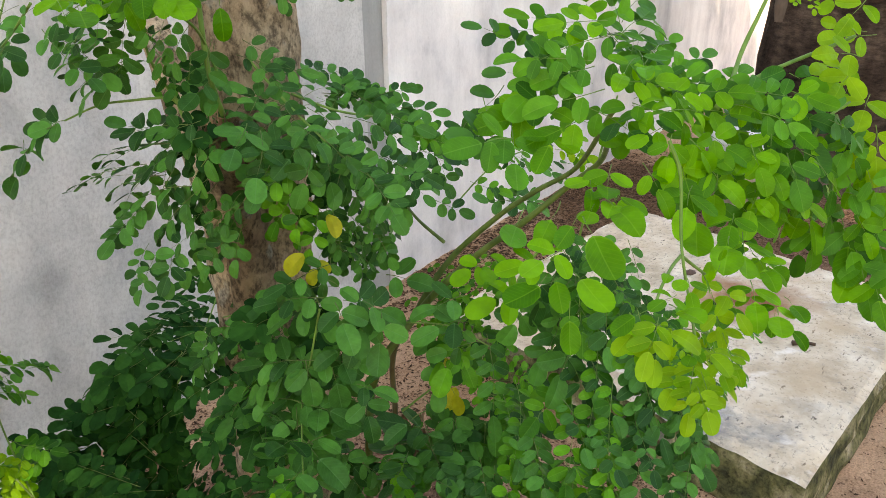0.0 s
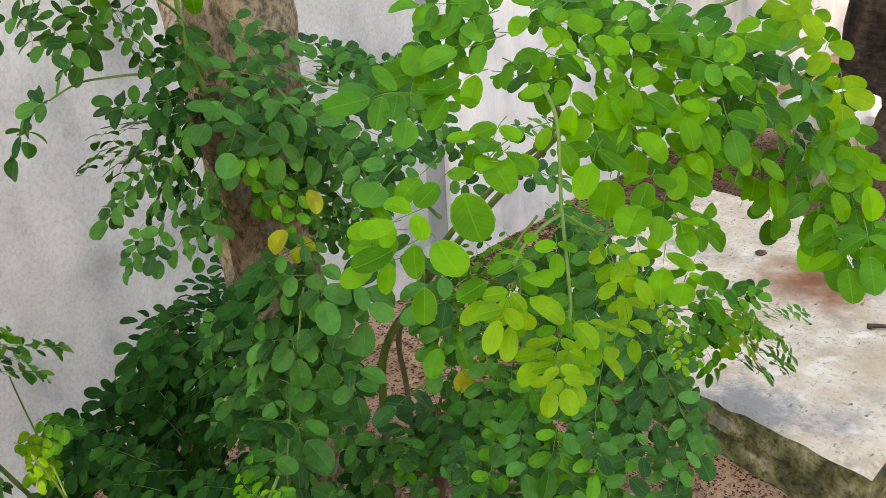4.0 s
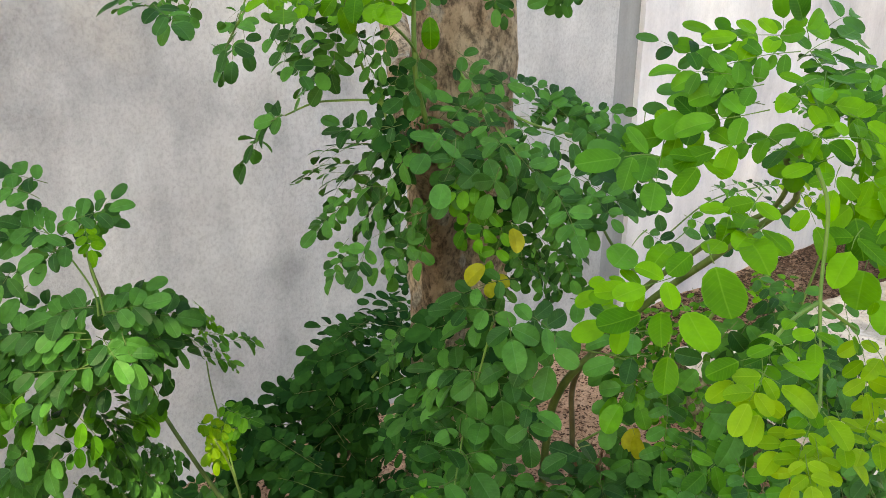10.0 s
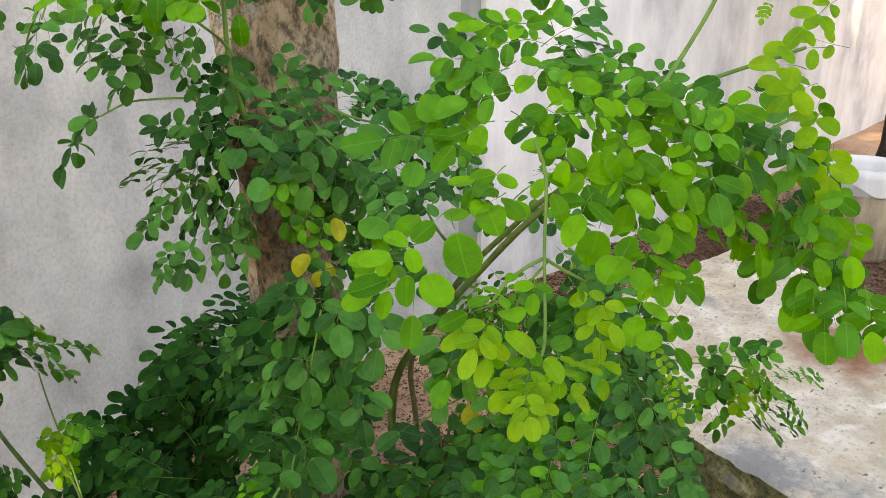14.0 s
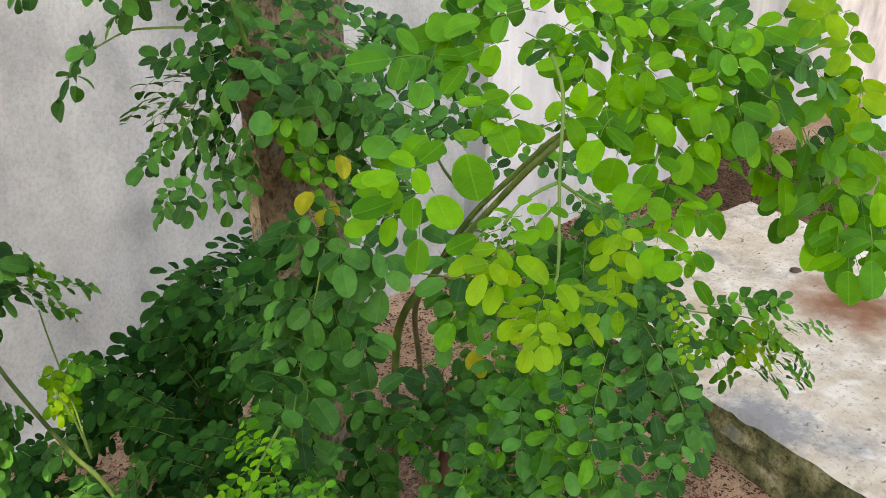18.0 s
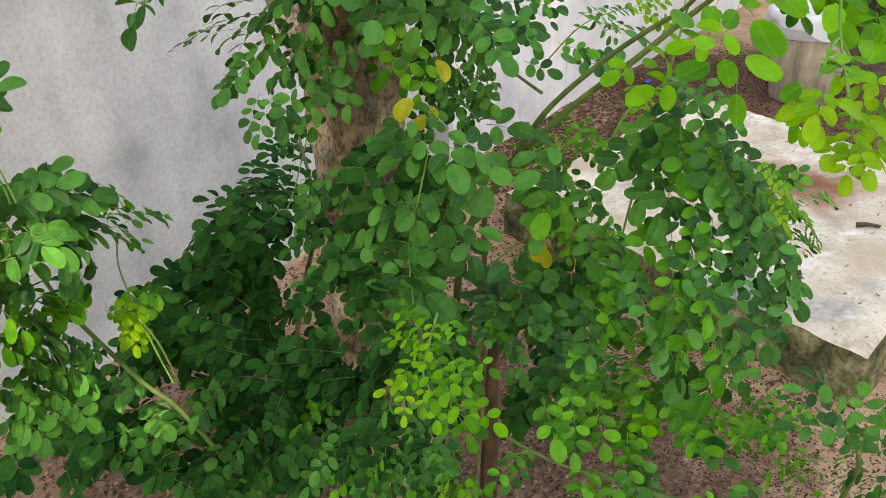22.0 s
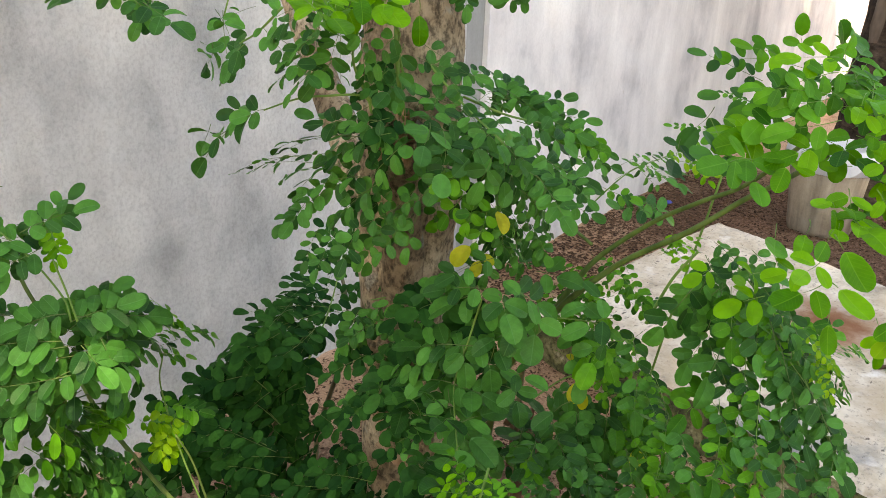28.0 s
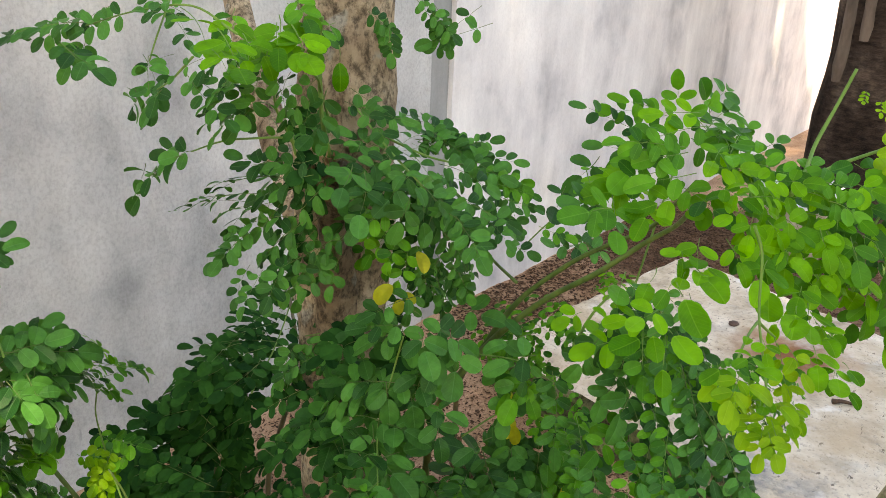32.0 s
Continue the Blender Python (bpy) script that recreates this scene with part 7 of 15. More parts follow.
spray(shrub, (0.762, 0.430, 0.677), (0.754, 0.402, 0.640), 3, 0.0171, MID, (-0.39, -0.05, 0.92))
spray(shrub, (0.768, 0.439, 0.652), (0.769, 0.405, 0.626), 3, 0.0164, MATURE, (-0.40, 0.14, 0.89), True)
spray(shrub, (0.781, 0.437, 0.675), (0.773, 0.414, 0.640), 3, 0.0148, MID, (-0.32, 0.14, 0.92), True)
spray(shrub, (0.767, 0.407, 0.621), (0.741, 0.405, 0.587), 3, 0.0174, FRESH, (-0.35, -0.04, 0.94))
spray(shrub, (0.807, 0.402, 0.603), (0.779, 0.414, 0.576), 3, 0.0145, MID, (-0.42, -0.34, 1.16), True)
spray(shrub, (0.787, 0.412, 0.589), (0.761, 0.415, 0.559), 3, 0.0156, MID, (-0.44, -0.12, 0.83), True)
spray(shrub, (0.781, 0.401, 0.648), (0.757, 0.343, 0.615), 4, 0.0198, MID, (-0.38, -0.03, 0.93))
spray(shrub, (0.808, 0.390, 0.615), (0.782, 0.338, 0.583), 4, 0.0196, MATURE, (-0.52, 0.03, 0.88), True)
spray(shrub, (0.823, 0.394, 0.625), (0.799, 0.339, 0.595), 4, 0.0189, MID, (-0.32, 0.01, 1.09), True)
spray(shrub, (0.749, 0.370, 0.620), (0.734, 0.327, 0.629), 2, 0.0206, MID, (-0.36, -0.02, 0.93))
spray(shrub, (0.793, 0.357, 0.578), (0.777, 0.318, 0.588), 2, 0.0185, MATURE, (-0.24, 0.01, 0.99), True)
spray(shrub, (0.784, 0.375, 0.600), (0.769, 0.335, 0.611), 2, 0.0179, MATURE, (-0.53, -0.03, 0.66), True)
spray(shrub, (0.739, 0.414, 0.603), (0.704, 0.393, 0.566), 3, 0.0184, MID, (-0.32, -0.04, 0.95))
spray(shrub, (0.768, 0.421, 0.583), (0.739, 0.392, 0.553), 3, 0.0151, MATURE, (-0.60, 0.08, 0.81), True)
spray(shrub, (0.769, 0.414, 0.590), (0.736, 0.392, 0.557), 3, 0.0180, MATURE, (-0.52, -0.02, 0.88), True)
spray(shrub, (0.713, 0.395, 0.576), (0.686, 0.373, 0.553), 3, 0.0195, MATURE, (-0.29, -0.03, 0.96))
spray(shrub, (0.761, 0.404, 0.540), (0.738, 0.377, 0.521), 3, 0.0159, MATURE, (-0.09, -0.34, 1.15), True)
spray(shrub, (0.755, 0.393, 0.554), (0.729, 0.372, 0.533), 3, 0.0173, MATURE, (0.11, -0.13, 1.05), True)
spray(shrub, (0.696, 0.344, 0.529), (0.668, 0.379, 0.529), 3, 0.0181, MID, (-0.26, -0.02, 0.97))
spray(shrub, (0.720, 0.357, 0.488), (0.696, 0.391, 0.494), 3, 0.0158, MATURE, (-0.17, 0.01, 1.16), True)
spray(shrub, (0.743, 0.352, 0.459), (0.720, 0.389, 0.469), 3, 0.0150, MID, (-0.37, -0.17, 0.96), True)
spray(shrub, (0.768, 0.350, 0.462), (0.742, 0.385, 0.466), 3, 0.0168, MID, (-0.07, -0.27, 0.76), True)
spray(shrub, (0.937, 0.500, 1.068), (0.910, 0.553, 1.073), 7, 0.0091, MID, (-0.26, -0.09, 0.96))
spray(shrub, (0.963, 0.485, 1.101), (0.949, 0.515, 1.111), 6, 0.0084, MID, (-0.30, -0.09, 0.95))
spray(shrub, (0.960, 0.684, 0.739), (0.979, 0.617, 0.701), 4, 0.0152, MID, (-0.46, -0.21, 0.86))
spray(shrub, (0.984, 0.688, 0.729), (1.004, 0.626, 0.696), 4, 0.0145, MID, (-0.33, -0.26, 0.80), True)
spray(shrub, (1.025, 0.702, 0.721), (1.030, 0.648, 0.669), 4, 0.0147, MID, (-0.31, -0.30, 0.99), True)
spray(shrub, (1.023, 0.704, 0.689), (1.051, 0.637, 0.666), 4, 0.0149, MID, (-0.55, 0.02, 1.11), True)
spray(shrub, (0.966, 0.656, 0.678), (0.960, 0.656, 0.673), 0, 0.0328, YELLOW, (-0.43, -0.20, 0.88))
spray(shrub, (0.951, 0.697, 0.711), (0.955, 0.683, 0.708), 0, 0.0230, YELLOW, (-0.45, -0.23, 0.87))
spray(shrub, (0.938, 0.687, 0.662), (0.954, 0.647, 0.636), 3, 0.0271, MATURE, (-0.41, -0.20, 0.89))
spray(shrub, (0.969, 0.719, 0.625), (0.979, 0.684, 0.593), 3, 0.0248, MATURE, (-0.08, -0.10, 1.12), True)
spray(shrub, (0.983, 0.723, 0.611), (1.000, 0.683, 0.590), 3, 0.0231, MATURE, (-0.69, 0.27, 0.81), True)
spray(shrub, (0.947, 0.653, 0.640), (0.912, 0.623, 0.600), 3, 0.0306, MATURE, (-0.39, -0.18, 0.90))
spray(shrub, (0.960, 0.665, 0.638), (0.935, 0.626, 0.608), 3, 0.0267, MATURE, (-0.51, -0.02, 0.77), True)
spray(shrub, (1.010, 0.664, 0.583), (0.969, 0.650, 0.545), 3, 0.0270, MATURE, (-0.54, -0.01, 0.83), True)
spray(shrub, (0.965, 0.663, 0.643), (0.941, 0.621, 0.614), 3, 0.0273, MATURE, (-0.05, -0.33, 0.80), True)
spray(shrub, (0.968, 0.616, 0.641), (0.950, 0.605, 0.605), 2, 0.0328, MATURE, (-0.40, -0.17, 0.90))
spray(shrub, (0.991, 0.643, 0.600), (0.979, 0.625, 0.568), 2, 0.0287, MATURE, (-0.31, -0.17, 1.35), True)
spray(shrub, (0.996, 0.639, 0.596), (0.988, 0.614, 0.567), 2, 0.0327, MATURE, (-0.56, -0.13, 0.73), True)
spray(shrub, (0.998, 0.655, 0.603), (0.988, 0.633, 0.573), 2, 0.0275, MATURE, (-0.65, 0.02, 0.65), True)
spray(shrub, (0.904, 0.668, 0.638), (0.858, 0.606, 0.609), 3, 0.0277, MATURE, (-0.37, -0.18, 0.91))
spray(shrub, (0.943, 0.706, 0.620), (0.896, 0.647, 0.593), 3, 0.0265, MATURE, (-0.48, -0.25, 1.08), True)
spray(shrub, (0.940, 0.695, 0.591), (0.907, 0.622, 0.578), 3, 0.0273, MATURE, (-0.37, -0.25, 1.20), True)
spray(shrub, (0.949, 0.683, 0.612), (0.907, 0.619, 0.590), 3, 0.0243, MATURE, (-0.54, -0.11, 0.90), True)
spray(shrub, (0.983, 0.616, 0.663), (0.986, 0.560, 0.638), 4, 0.0174, MID, (-0.43, -0.17, 0.89))
spray(shrub, (1.008, 0.621, 0.645), (1.013, 0.568, 0.627), 4, 0.0146, MID, (-0.56, -0.03, 0.82), True)
spray(shrub, (1.002, 0.615, 0.628), (1.014, 0.561, 0.620), 4, 0.0171, MID, (-0.54, -0.34, 1.03), True)
spray(shrub, (1.006, 0.618, 0.647), (0.993, 0.579, 0.608), 4, 0.0157, MATURE, (-0.40, -0.28, 0.59), True)
spray(shrub, (0.976, 0.582, 0.629), (0.958, 0.543, 0.602), 3, 0.0192, MID, (-0.40, -0.15, 0.90))
spray(shrub, (0.998, 0.580, 0.627), (0.975, 0.551, 0.600), 3, 0.0164, MID, (-0.49, -0.68, 0.92), True)
spray(shrub, (0.994, 0.591, 0.626), (0.966, 0.570, 0.596), 3, 0.0167, MATURE, (-0.49, -0.03, 1.00), True)
spray(shrub, (0.993, 0.586, 0.617), (0.977, 0.548, 0.596), 3, 0.0165, MATURE, (-0.32, -0.44, 1.12), True)
spray(shrub, (0.959, 0.564, 0.614), (0.916, 0.508, 0.601), 3, 0.0187, MID, (-0.39, -0.14, 0.91))
spray(shrub, (0.998, 0.586, 0.570), (0.954, 0.534, 0.557), 3, 0.0166, MID, (-0.60, -0.41, 0.86), True)
spray(shrub, (1.000, 0.570, 0.573), (0.956, 0.518, 0.561), 3, 0.0180, MID, (-0.11, 0.12, 0.87), True)
spray(shrub, (0.836, 0.613, 0.620), (0.870, 0.574, 0.583), 4, 0.0198, MATURE, (-0.35, -0.16, 0.92))
spray(shrub, (0.867, 0.601, 0.610), (0.886, 0.576, 0.558), 4, 0.0173, MATURE, (-0.47, -0.08, 1.20), True)
spray(shrub, (0.902, 0.654, 0.582), (0.930, 0.621, 0.539), 4, 0.0197, MATURE, (-0.43, 0.01, 0.90), True)
spray(shrub, (0.849, 0.656, 0.634), (0.793, 0.640, 0.627), 3, 0.0249, MATURE, (-0.35, -0.19, 0.92))
spray(shrub, (0.872, 0.659, 0.617), (0.818, 0.642, 0.612), 3, 0.0233, MATURE, (-0.49, -0.01, 0.86), True)
spray(shrub, (0.874, 0.694, 0.620), (0.825, 0.663, 0.613), 3, 0.0203, MATURE, (-0.20, -0.13, 0.87), True)
spray(shrub, (0.899, 0.588, 0.581), (0.848, 0.537, 0.566), 4, 0.0201, MATURE, (-0.34, -0.14, 0.93))
spray(shrub, (0.931, 0.585, 0.579), (0.867, 0.558, 0.562), 4, 0.0185, MATURE, (-0.59, 0.01, 0.89), True)
spray(shrub, (0.955, 0.585, 0.544), (0.893, 0.553, 0.527), 4, 0.0200, MATURE, (-0.39, 0.04, 0.60), True)
spray(shrub, (0.978, 0.601, 0.522), (0.922, 0.558, 0.505), 4, 0.0168, MATURE, (-0.35, -0.34, 0.83), True)
spray(shrub, (0.951, 0.586, 0.591), (0.936, 0.532, 0.589), 3, 0.0209, MATURE, (-0.38, -0.14, 0.91))
spray(shrub, (0.976, 0.578, 0.591), (0.950, 0.536, 0.577), 3, 0.0192, MATURE, (-0.79, -0.11, 0.46), True)
spray(shrub, (1.006, 0.612, 0.537), (1.000, 0.559, 0.549), 3, 0.0205, MATURE, (-0.24, 0.04, 0.88), True)
spray(shrub, (0.844, 0.579, 0.581), (0.823, 0.542, 0.561), 3, 0.0249, MATURE, (-0.32, -0.14, 0.94))
spray(shrub, (0.868, 0.583, 0.574), (0.842, 0.557, 0.553), 3, 0.0242, MATURE, (-0.14, 0.03, 0.84), True)
spray(shrub, (0.867, 0.606, 0.536), (0.849, 0.568, 0.521), 3, 0.0239, MATURE, (-0.21, -0.15, 1.12), True)
spray(shrub, (0.877, 0.594, 0.527), (0.861, 0.554, 0.514), 3, 0.0225, MATURE, (-0.19, -0.10, 0.76), True)
spray(shrub, (0.871, 0.546, 0.557), (0.787, 0.469, 0.590), 4, 0.0174, MID, (-0.32, -0.12, 0.94))
spray(shrub, (0.908, 0.550, 0.536), (0.821, 0.479, 0.569), 4, 0.0163, MID, (-0.46, -0.11, 1.07), True)
spray(shrub, (0.905, 0.549, 0.515), (0.820, 0.477, 0.550), 4, 0.0157, MID, (-0.09, -0.24, 1.15), True)
spray(shrub, (0.938, 0.534, 0.578), (0.896, 0.467, 0.608), 3, 0.0220, MID, (-0.37, -0.12, 0.92))
spray(shrub, (0.959, 0.544, 0.567), (0.915, 0.481, 0.598), 3, 0.0192, MID, (-0.45, -0.30, 0.76), True)
spray(shrub, (0.991, 0.556, 0.543), (0.956, 0.493, 0.592), 3, 0.0188, MID, (-0.36, -0.44, 0.89), True)
spray(shrub, (1.011, 0.551, 0.519), (0.970, 0.486, 0.553), 3, 0.0200, MID, (-0.09, 0.41, 0.70), True)
spray(shrub, (0.827, 0.586, 0.550), (0.790, 0.580, 0.510), 3, 0.0286, SHADED, (-0.29, -0.13, 0.95))
spray(shrub, (0.826, 0.617, 0.513), (0.799, 0.594, 0.477), 3, 0.0256, SHADED, (-0.06, -0.27, 0.70), True)
spray(shrub, (0.834, 0.590, 0.515), (0.795, 0.600, 0.485), 3, 0.0248, SHADED, (-0.08, -0.34, 1.34), True)
spray(shrub, (0.876, 0.598, 0.528), (0.836, 0.606, 0.496), 3, 0.0282, SHADED, (-0.30, 0.19, 1.02), True)
spray(shrub, (0.823, 0.516, 0.563), (0.770, 0.505, 0.540), 3, 0.0240, MATURE, (-0.29, -0.11, 0.95))
spray(shrub, (0.848, 0.538, 0.551), (0.797, 0.526, 0.531), 3, 0.0236, MATURE, (-0.23, -0.33, 1.28), True)
spray(shrub, (0.894, 0.537, 0.485), (0.845, 0.520, 0.463), 3, 0.0233, MATURE, (-0.32, 0.10, 0.91), True)
spray(shrub, (0.890, 0.542, 0.493), (0.841, 0.524, 0.470), 3, 0.0240, MATURE, (-0.53, -0.05, 1.06), True)
spray(shrub, (0.807, 0.457, 0.608), (0.757, 0.399, 0.607), 4, 0.0161, FRESH, (-0.31, -0.09, 0.95))
spray(shrub, (0.825, 0.477, 0.582), (0.791, 0.411, 0.604), 4, 0.0136, FRESH, (-0.19, 0.07, 0.89), True)
spray(shrub, (0.849, 0.475, 0.576), (0.795, 0.423, 0.573), 4, 0.0151, FRESH, (-0.12, 0.12, 0.98), True)
spray(shrub, (0.841, 0.457, 0.575), (0.793, 0.401, 0.579), 4, 0.0130, FRESH, (-0.07, 0.22, 0.93), True)
spray(shrub, (0.811, 0.409, 0.634), (0.785, 0.367, 0.617), 4, 0.0191, MID, (-0.33, -0.08, 0.94))
spray(shrub, (0.856, 0.427, 0.601), (0.827, 0.390, 0.583), 4, 0.0170, MATURE, (-0.47, -0.08, 0.79), True)
spray(shrub, (0.862, 0.418, 0.569), (0.847, 0.370, 0.566), 4, 0.0158, MATURE, (-0.17, -0.24, 0.90), True)
spray(shrub, (0.853, 0.404, 0.587), (0.826, 0.366, 0.572), 4, 0.0164, MID, (-0.22, 0.08, 1.13), True)
spray(shrub, (0.956, 0.494, 0.630), (0.901, 0.439, 0.636), 3, 0.0252, MID, (-0.40, -0.11, 0.91))
spray(shrub, (0.977, 0.485, 0.604), (0.920, 0.436, 0.611), 3, 0.0239, MID, (-0.24, -0.14, 1.00), True)
spray(shrub, (0.997, 0.506, 0.582), (0.941, 0.455, 0.589), 3, 0.0237, MATURE, (-0.29, -0.55, 1.01), True)
spray(shrub, (0.994, 0.469, 0.666), (0.951, 0.425, 0.648), 3, 0.0220, MID, (-0.43, -0.11, 0.90))
spray(shrub, (1.010, 0.481, 0.639), (0.966, 0.441, 0.625), 3, 0.0177, MATURE, (-0.23, -0.27, 0.87), True)
spray(shrub, (1.031, 0.473, 0.655), (0.985, 0.435, 0.638), 3, 0.0219, MID, (-0.50, -0.17, 0.95), True)
spray(shrub, (1.061, 0.500, 0.603), (1.020, 0.455, 0.589), 3, 0.0204, MID, (-0.62, -0.28, 0.72), True)
stem(shrub, "twig", 0.0012, 0.0008, STALK, (0.841, 0.605, 0.599), (0.883, 0.544, 0.564), (0.793, 0.431, 0.624))
stem(shrub, "twig", 0.0016, 0.0010, STALK, (0.896, 0.701, 0.651), (0.949, 0.675, 0.676), (0.968, 0.647, 0.680))
spray(shrub, (0.985, 0.621, 0.659), (0.994, 0.574, 0.651), 2, 0.0389, MATURE, (-0.38, -0.20, 0.90))
spray(shrub, (0.998, 0.652, 0.641), (1.005, 0.607, 0.632), 2, 0.0341, MATURE, (-0.69, 0.19, 1.30), True)
spray(shrub, (1.049, 0.657, 0.636), (1.065, 0.612, 0.641), 2, 0.0329, MATURE, (-0.42, -0.38, 0.65), True)
spray(shrub, (1.005, 0.609, 0.618), (1.017, 0.565, 0.617), 2, 0.0341, MATURE, (-0.19, -0.49, 0.87), True)
spray(shrub, (0.966, 0.619, 0.625), (0.973, 0.579, 0.616), 1, 0.0406, MID, (-0.35, -0.19, 0.91))
spray(shrub, (0.979, 0.645, 0.588), (0.991, 0.607, 0.588), 1, 0.0398, MID, (-0.14, -0.31, 1.09), True)
spray(shrub, (1.030, 0.630, 0.589), (1.026, 0.597, 0.567), 1, 0.0360, MID, (-0.27, -0.52, 0.94), True)
spray(shrub, (0.920, 0.671, 0.617), (0.893, 0.688, 0.636), 1, 0.0381, MATURE, (-0.33, -0.23, 0.92))
spray(shrub, (0.919, 0.695, 0.590), (0.888, 0.706, 0.598), 1, 0.0367, MATURE, (-0.56, -0.04, 0.94), True)
spray(shrub, (0.958, 0.726, 0.550), (0.937, 0.740, 0.578), 1, 0.0373, MATURE, (-0.35, -0.10, 0.81), True)
spray(shrub, (0.956, 0.664, 0.580), (0.927, 0.680, 0.596), 1, 0.0355, MATURE, (-0.05, -0.03, 0.74), True)
spray(shrub, (0.947, 0.652, 0.644), (0.920, 0.619, 0.598), 3, 0.0314, MATURE, (-0.34, -0.21, 0.92))
spray(shrub, (0.994, 0.658, 0.628), (0.967, 0.628, 0.585), 3, 0.0259, MATURE, (-0.47, -0.08, 0.81), True)
spray(shrub, (0.964, 0.639, 0.618), (0.928, 0.627, 0.576), 3, 0.0281, MATURE, (0.06, 0.04, 0.83), True)
spray(shrub, (0.895, 0.664, 0.616), (0.878, 0.627, 0.604), 2, 0.0340, MATURE, (-0.31, -0.21, 0.93))
spray(shrub, (0.927, 0.684, 0.576), (0.911, 0.648, 0.566), 2, 0.0314, MATURE, (0.13, -0.07, 0.68), True)
spray(shrub, (0.952, 0.724, 0.563), (0.929, 0.696, 0.546), 2, 0.0326, MATURE, (-0.20, -0.32, 1.13), True)
spray(shrub, (0.907, 0.679, 0.575), (0.892, 0.643, 0.566), 2, 0.0285, MATURE, (-0.43, 0.04, 0.71), True)
spray(shrub, (0.810, 0.633, 0.612), (0.814, 0.604, 0.586), 4, 0.0160, MATURE, (-0.27, -0.19, 0.94))
spray(shrub, (0.816, 0.639, 0.588), (0.824, 0.609, 0.569), 4, 0.0128, MATURE, (-0.12, -0.36, 1.02), True)
spray(shrub, (0.835, 0.661, 0.588), (0.837, 0.635, 0.560), 4, 0.0143, MATURE, (0.02, -0.18, 0.89), True)
spray(shrub, (0.866, 0.603, 0.585), (0.865, 0.569, 0.562), 3, 0.0216, MATURE, (-0.28, -0.17, 0.95))
spray(shrub, (0.887, 0.623, 0.551), (0.882, 0.595, 0.526), 3, 0.0180, MATURE, (-0.32, -0.13, 0.75), True)
spray(shrub, (0.921, 0.653, 0.534), (0.921, 0.619, 0.513), 3, 0.0187, MATURE, (0.05, -0.27, 0.73), True)
spray(shrub, (0.825, 0.677, 0.629), (0.806, 0.630, 0.616), 4, 0.0161, MID, (-0.29, -0.21, 0.93))
spray(shrub, (0.844, 0.684, 0.616), (0.816, 0.650, 0.599), 4, 0.0145, MATURE, (-0.49, -0.02, 0.99), True)
spray(shrub, (0.848, 0.689, 0.604), (0.837, 0.639, 0.603), 4, 0.0156, MID, (-0.70, -0.53, 0.87), True)
spray(shrub, (0.805, 0.598, 0.577), (0.802, 0.564, 0.549), 4, 0.0207, MATURE, (-0.24, -0.16, 0.96))
spray(shrub, (0.835, 0.629, 0.526), (0.834, 0.595, 0.502), 4, 0.0170, MATURE, (-0.22, -0.20, 1.04), True)
spray(shrub, (0.823, 0.617, 0.556), (0.810, 0.597, 0.523), 4, 0.0166, MATURE, (-0.21, -0.27, 1.19), True)
spray(shrub, (0.725, 0.193, 1.085), (0.723, 0.183, 1.063), 1, 0.0203, MID, (-0.61, -0.20, 0.77))
spray(shrub, (0.799, 0.219, 1.058), (0.799, 0.207, 1.037), 1, 0.0170, MID, (-0.51, -0.24, 0.84), True)
spray(shrub, (0.734, 0.181, 1.060), (0.714, 0.169, 1.044), 1, 0.0196, MID, (-0.59, -0.18, 0.79))
spray(shrub, (0.833, 0.203, 1.012), (0.821, 0.183, 0.999), 1, 0.0193, MATURE, (-0.68, -0.52, 1.04), True)
spray(shrub, (0.723, 0.168, 1.049), (0.705, 0.159, 1.040), 1, 0.0206, FRESH, (-0.57, -0.16, 0.80))
spray(shrub, (0.800, 0.186, 1.015), (0.784, 0.174, 1.006), 1, 0.0182, FRESH, (-0.76, -0.10, 0.55), True)
spray(shrub, (0.726, 0.159, 1.062), (0.711, 0.150, 1.048), 1, 0.0196, MID, (-0.59, -0.15, 0.79))
spray(shrub, (0.777, 0.164, 1.052), (0.759, 0.159, 1.039), 1, 0.0181, MID, (-0.17, -0.09, 1.12), True)
spray(shrub, (0.747, 0.176, 1.077), (0.740, 0.168, 1.063), 1, 0.0183, MID, (-0.62, -0.17, 0.77))
spray(shrub, (0.773, 0.195, 1.059), (0.772, 0.183, 1.048), 1, 0.0167, MID, (-0.65, -0.12, 0.42), True)
spray(shrub, (0.794, 0.183, 1.055), (0.790, 0.173, 1.042), 1, 0.0164, MID, (-0.63, -0.07, 1.06), True)
spray(shrub, (0.718, 0.210, 1.082), (0.720, 0.206, 1.061), 1, 0.0192, MID, (-0.60, -0.22, 0.77))
spray(shrub, (0.739, 0.220, 1.066), (0.741, 0.218, 1.046), 1, 0.0166, MID, (-0.69, -0.35, 0.68), True)
spray(shrub, (0.742, 0.168, 1.097), (0.739, 0.162, 1.079), 1, 0.0171, FRESH, (-0.64, -0.17, 0.75))
spray(shrub, (0.847, 0.198, 1.073), (0.845, 0.191, 1.053), 1, 0.0149, FRESH, (-0.59, -0.16, 0.78), True)
spray(shrub, (0.724, 0.183, 1.087), (0.723, 0.177, 1.078), 1, 0.0164, FRESH, (-0.62, -0.19, 0.76))
spray(shrub, (0.791, 0.189, 1.061), (0.786, 0.186, 1.052), 1, 0.0158, MID, (-0.85, -0.25, 0.81), True)
spray(shrub, (0.713, 0.202, 1.109), (0.736, 0.203, 1.083), 1, 0.0174, MID, (-0.63, -0.22, 0.74))
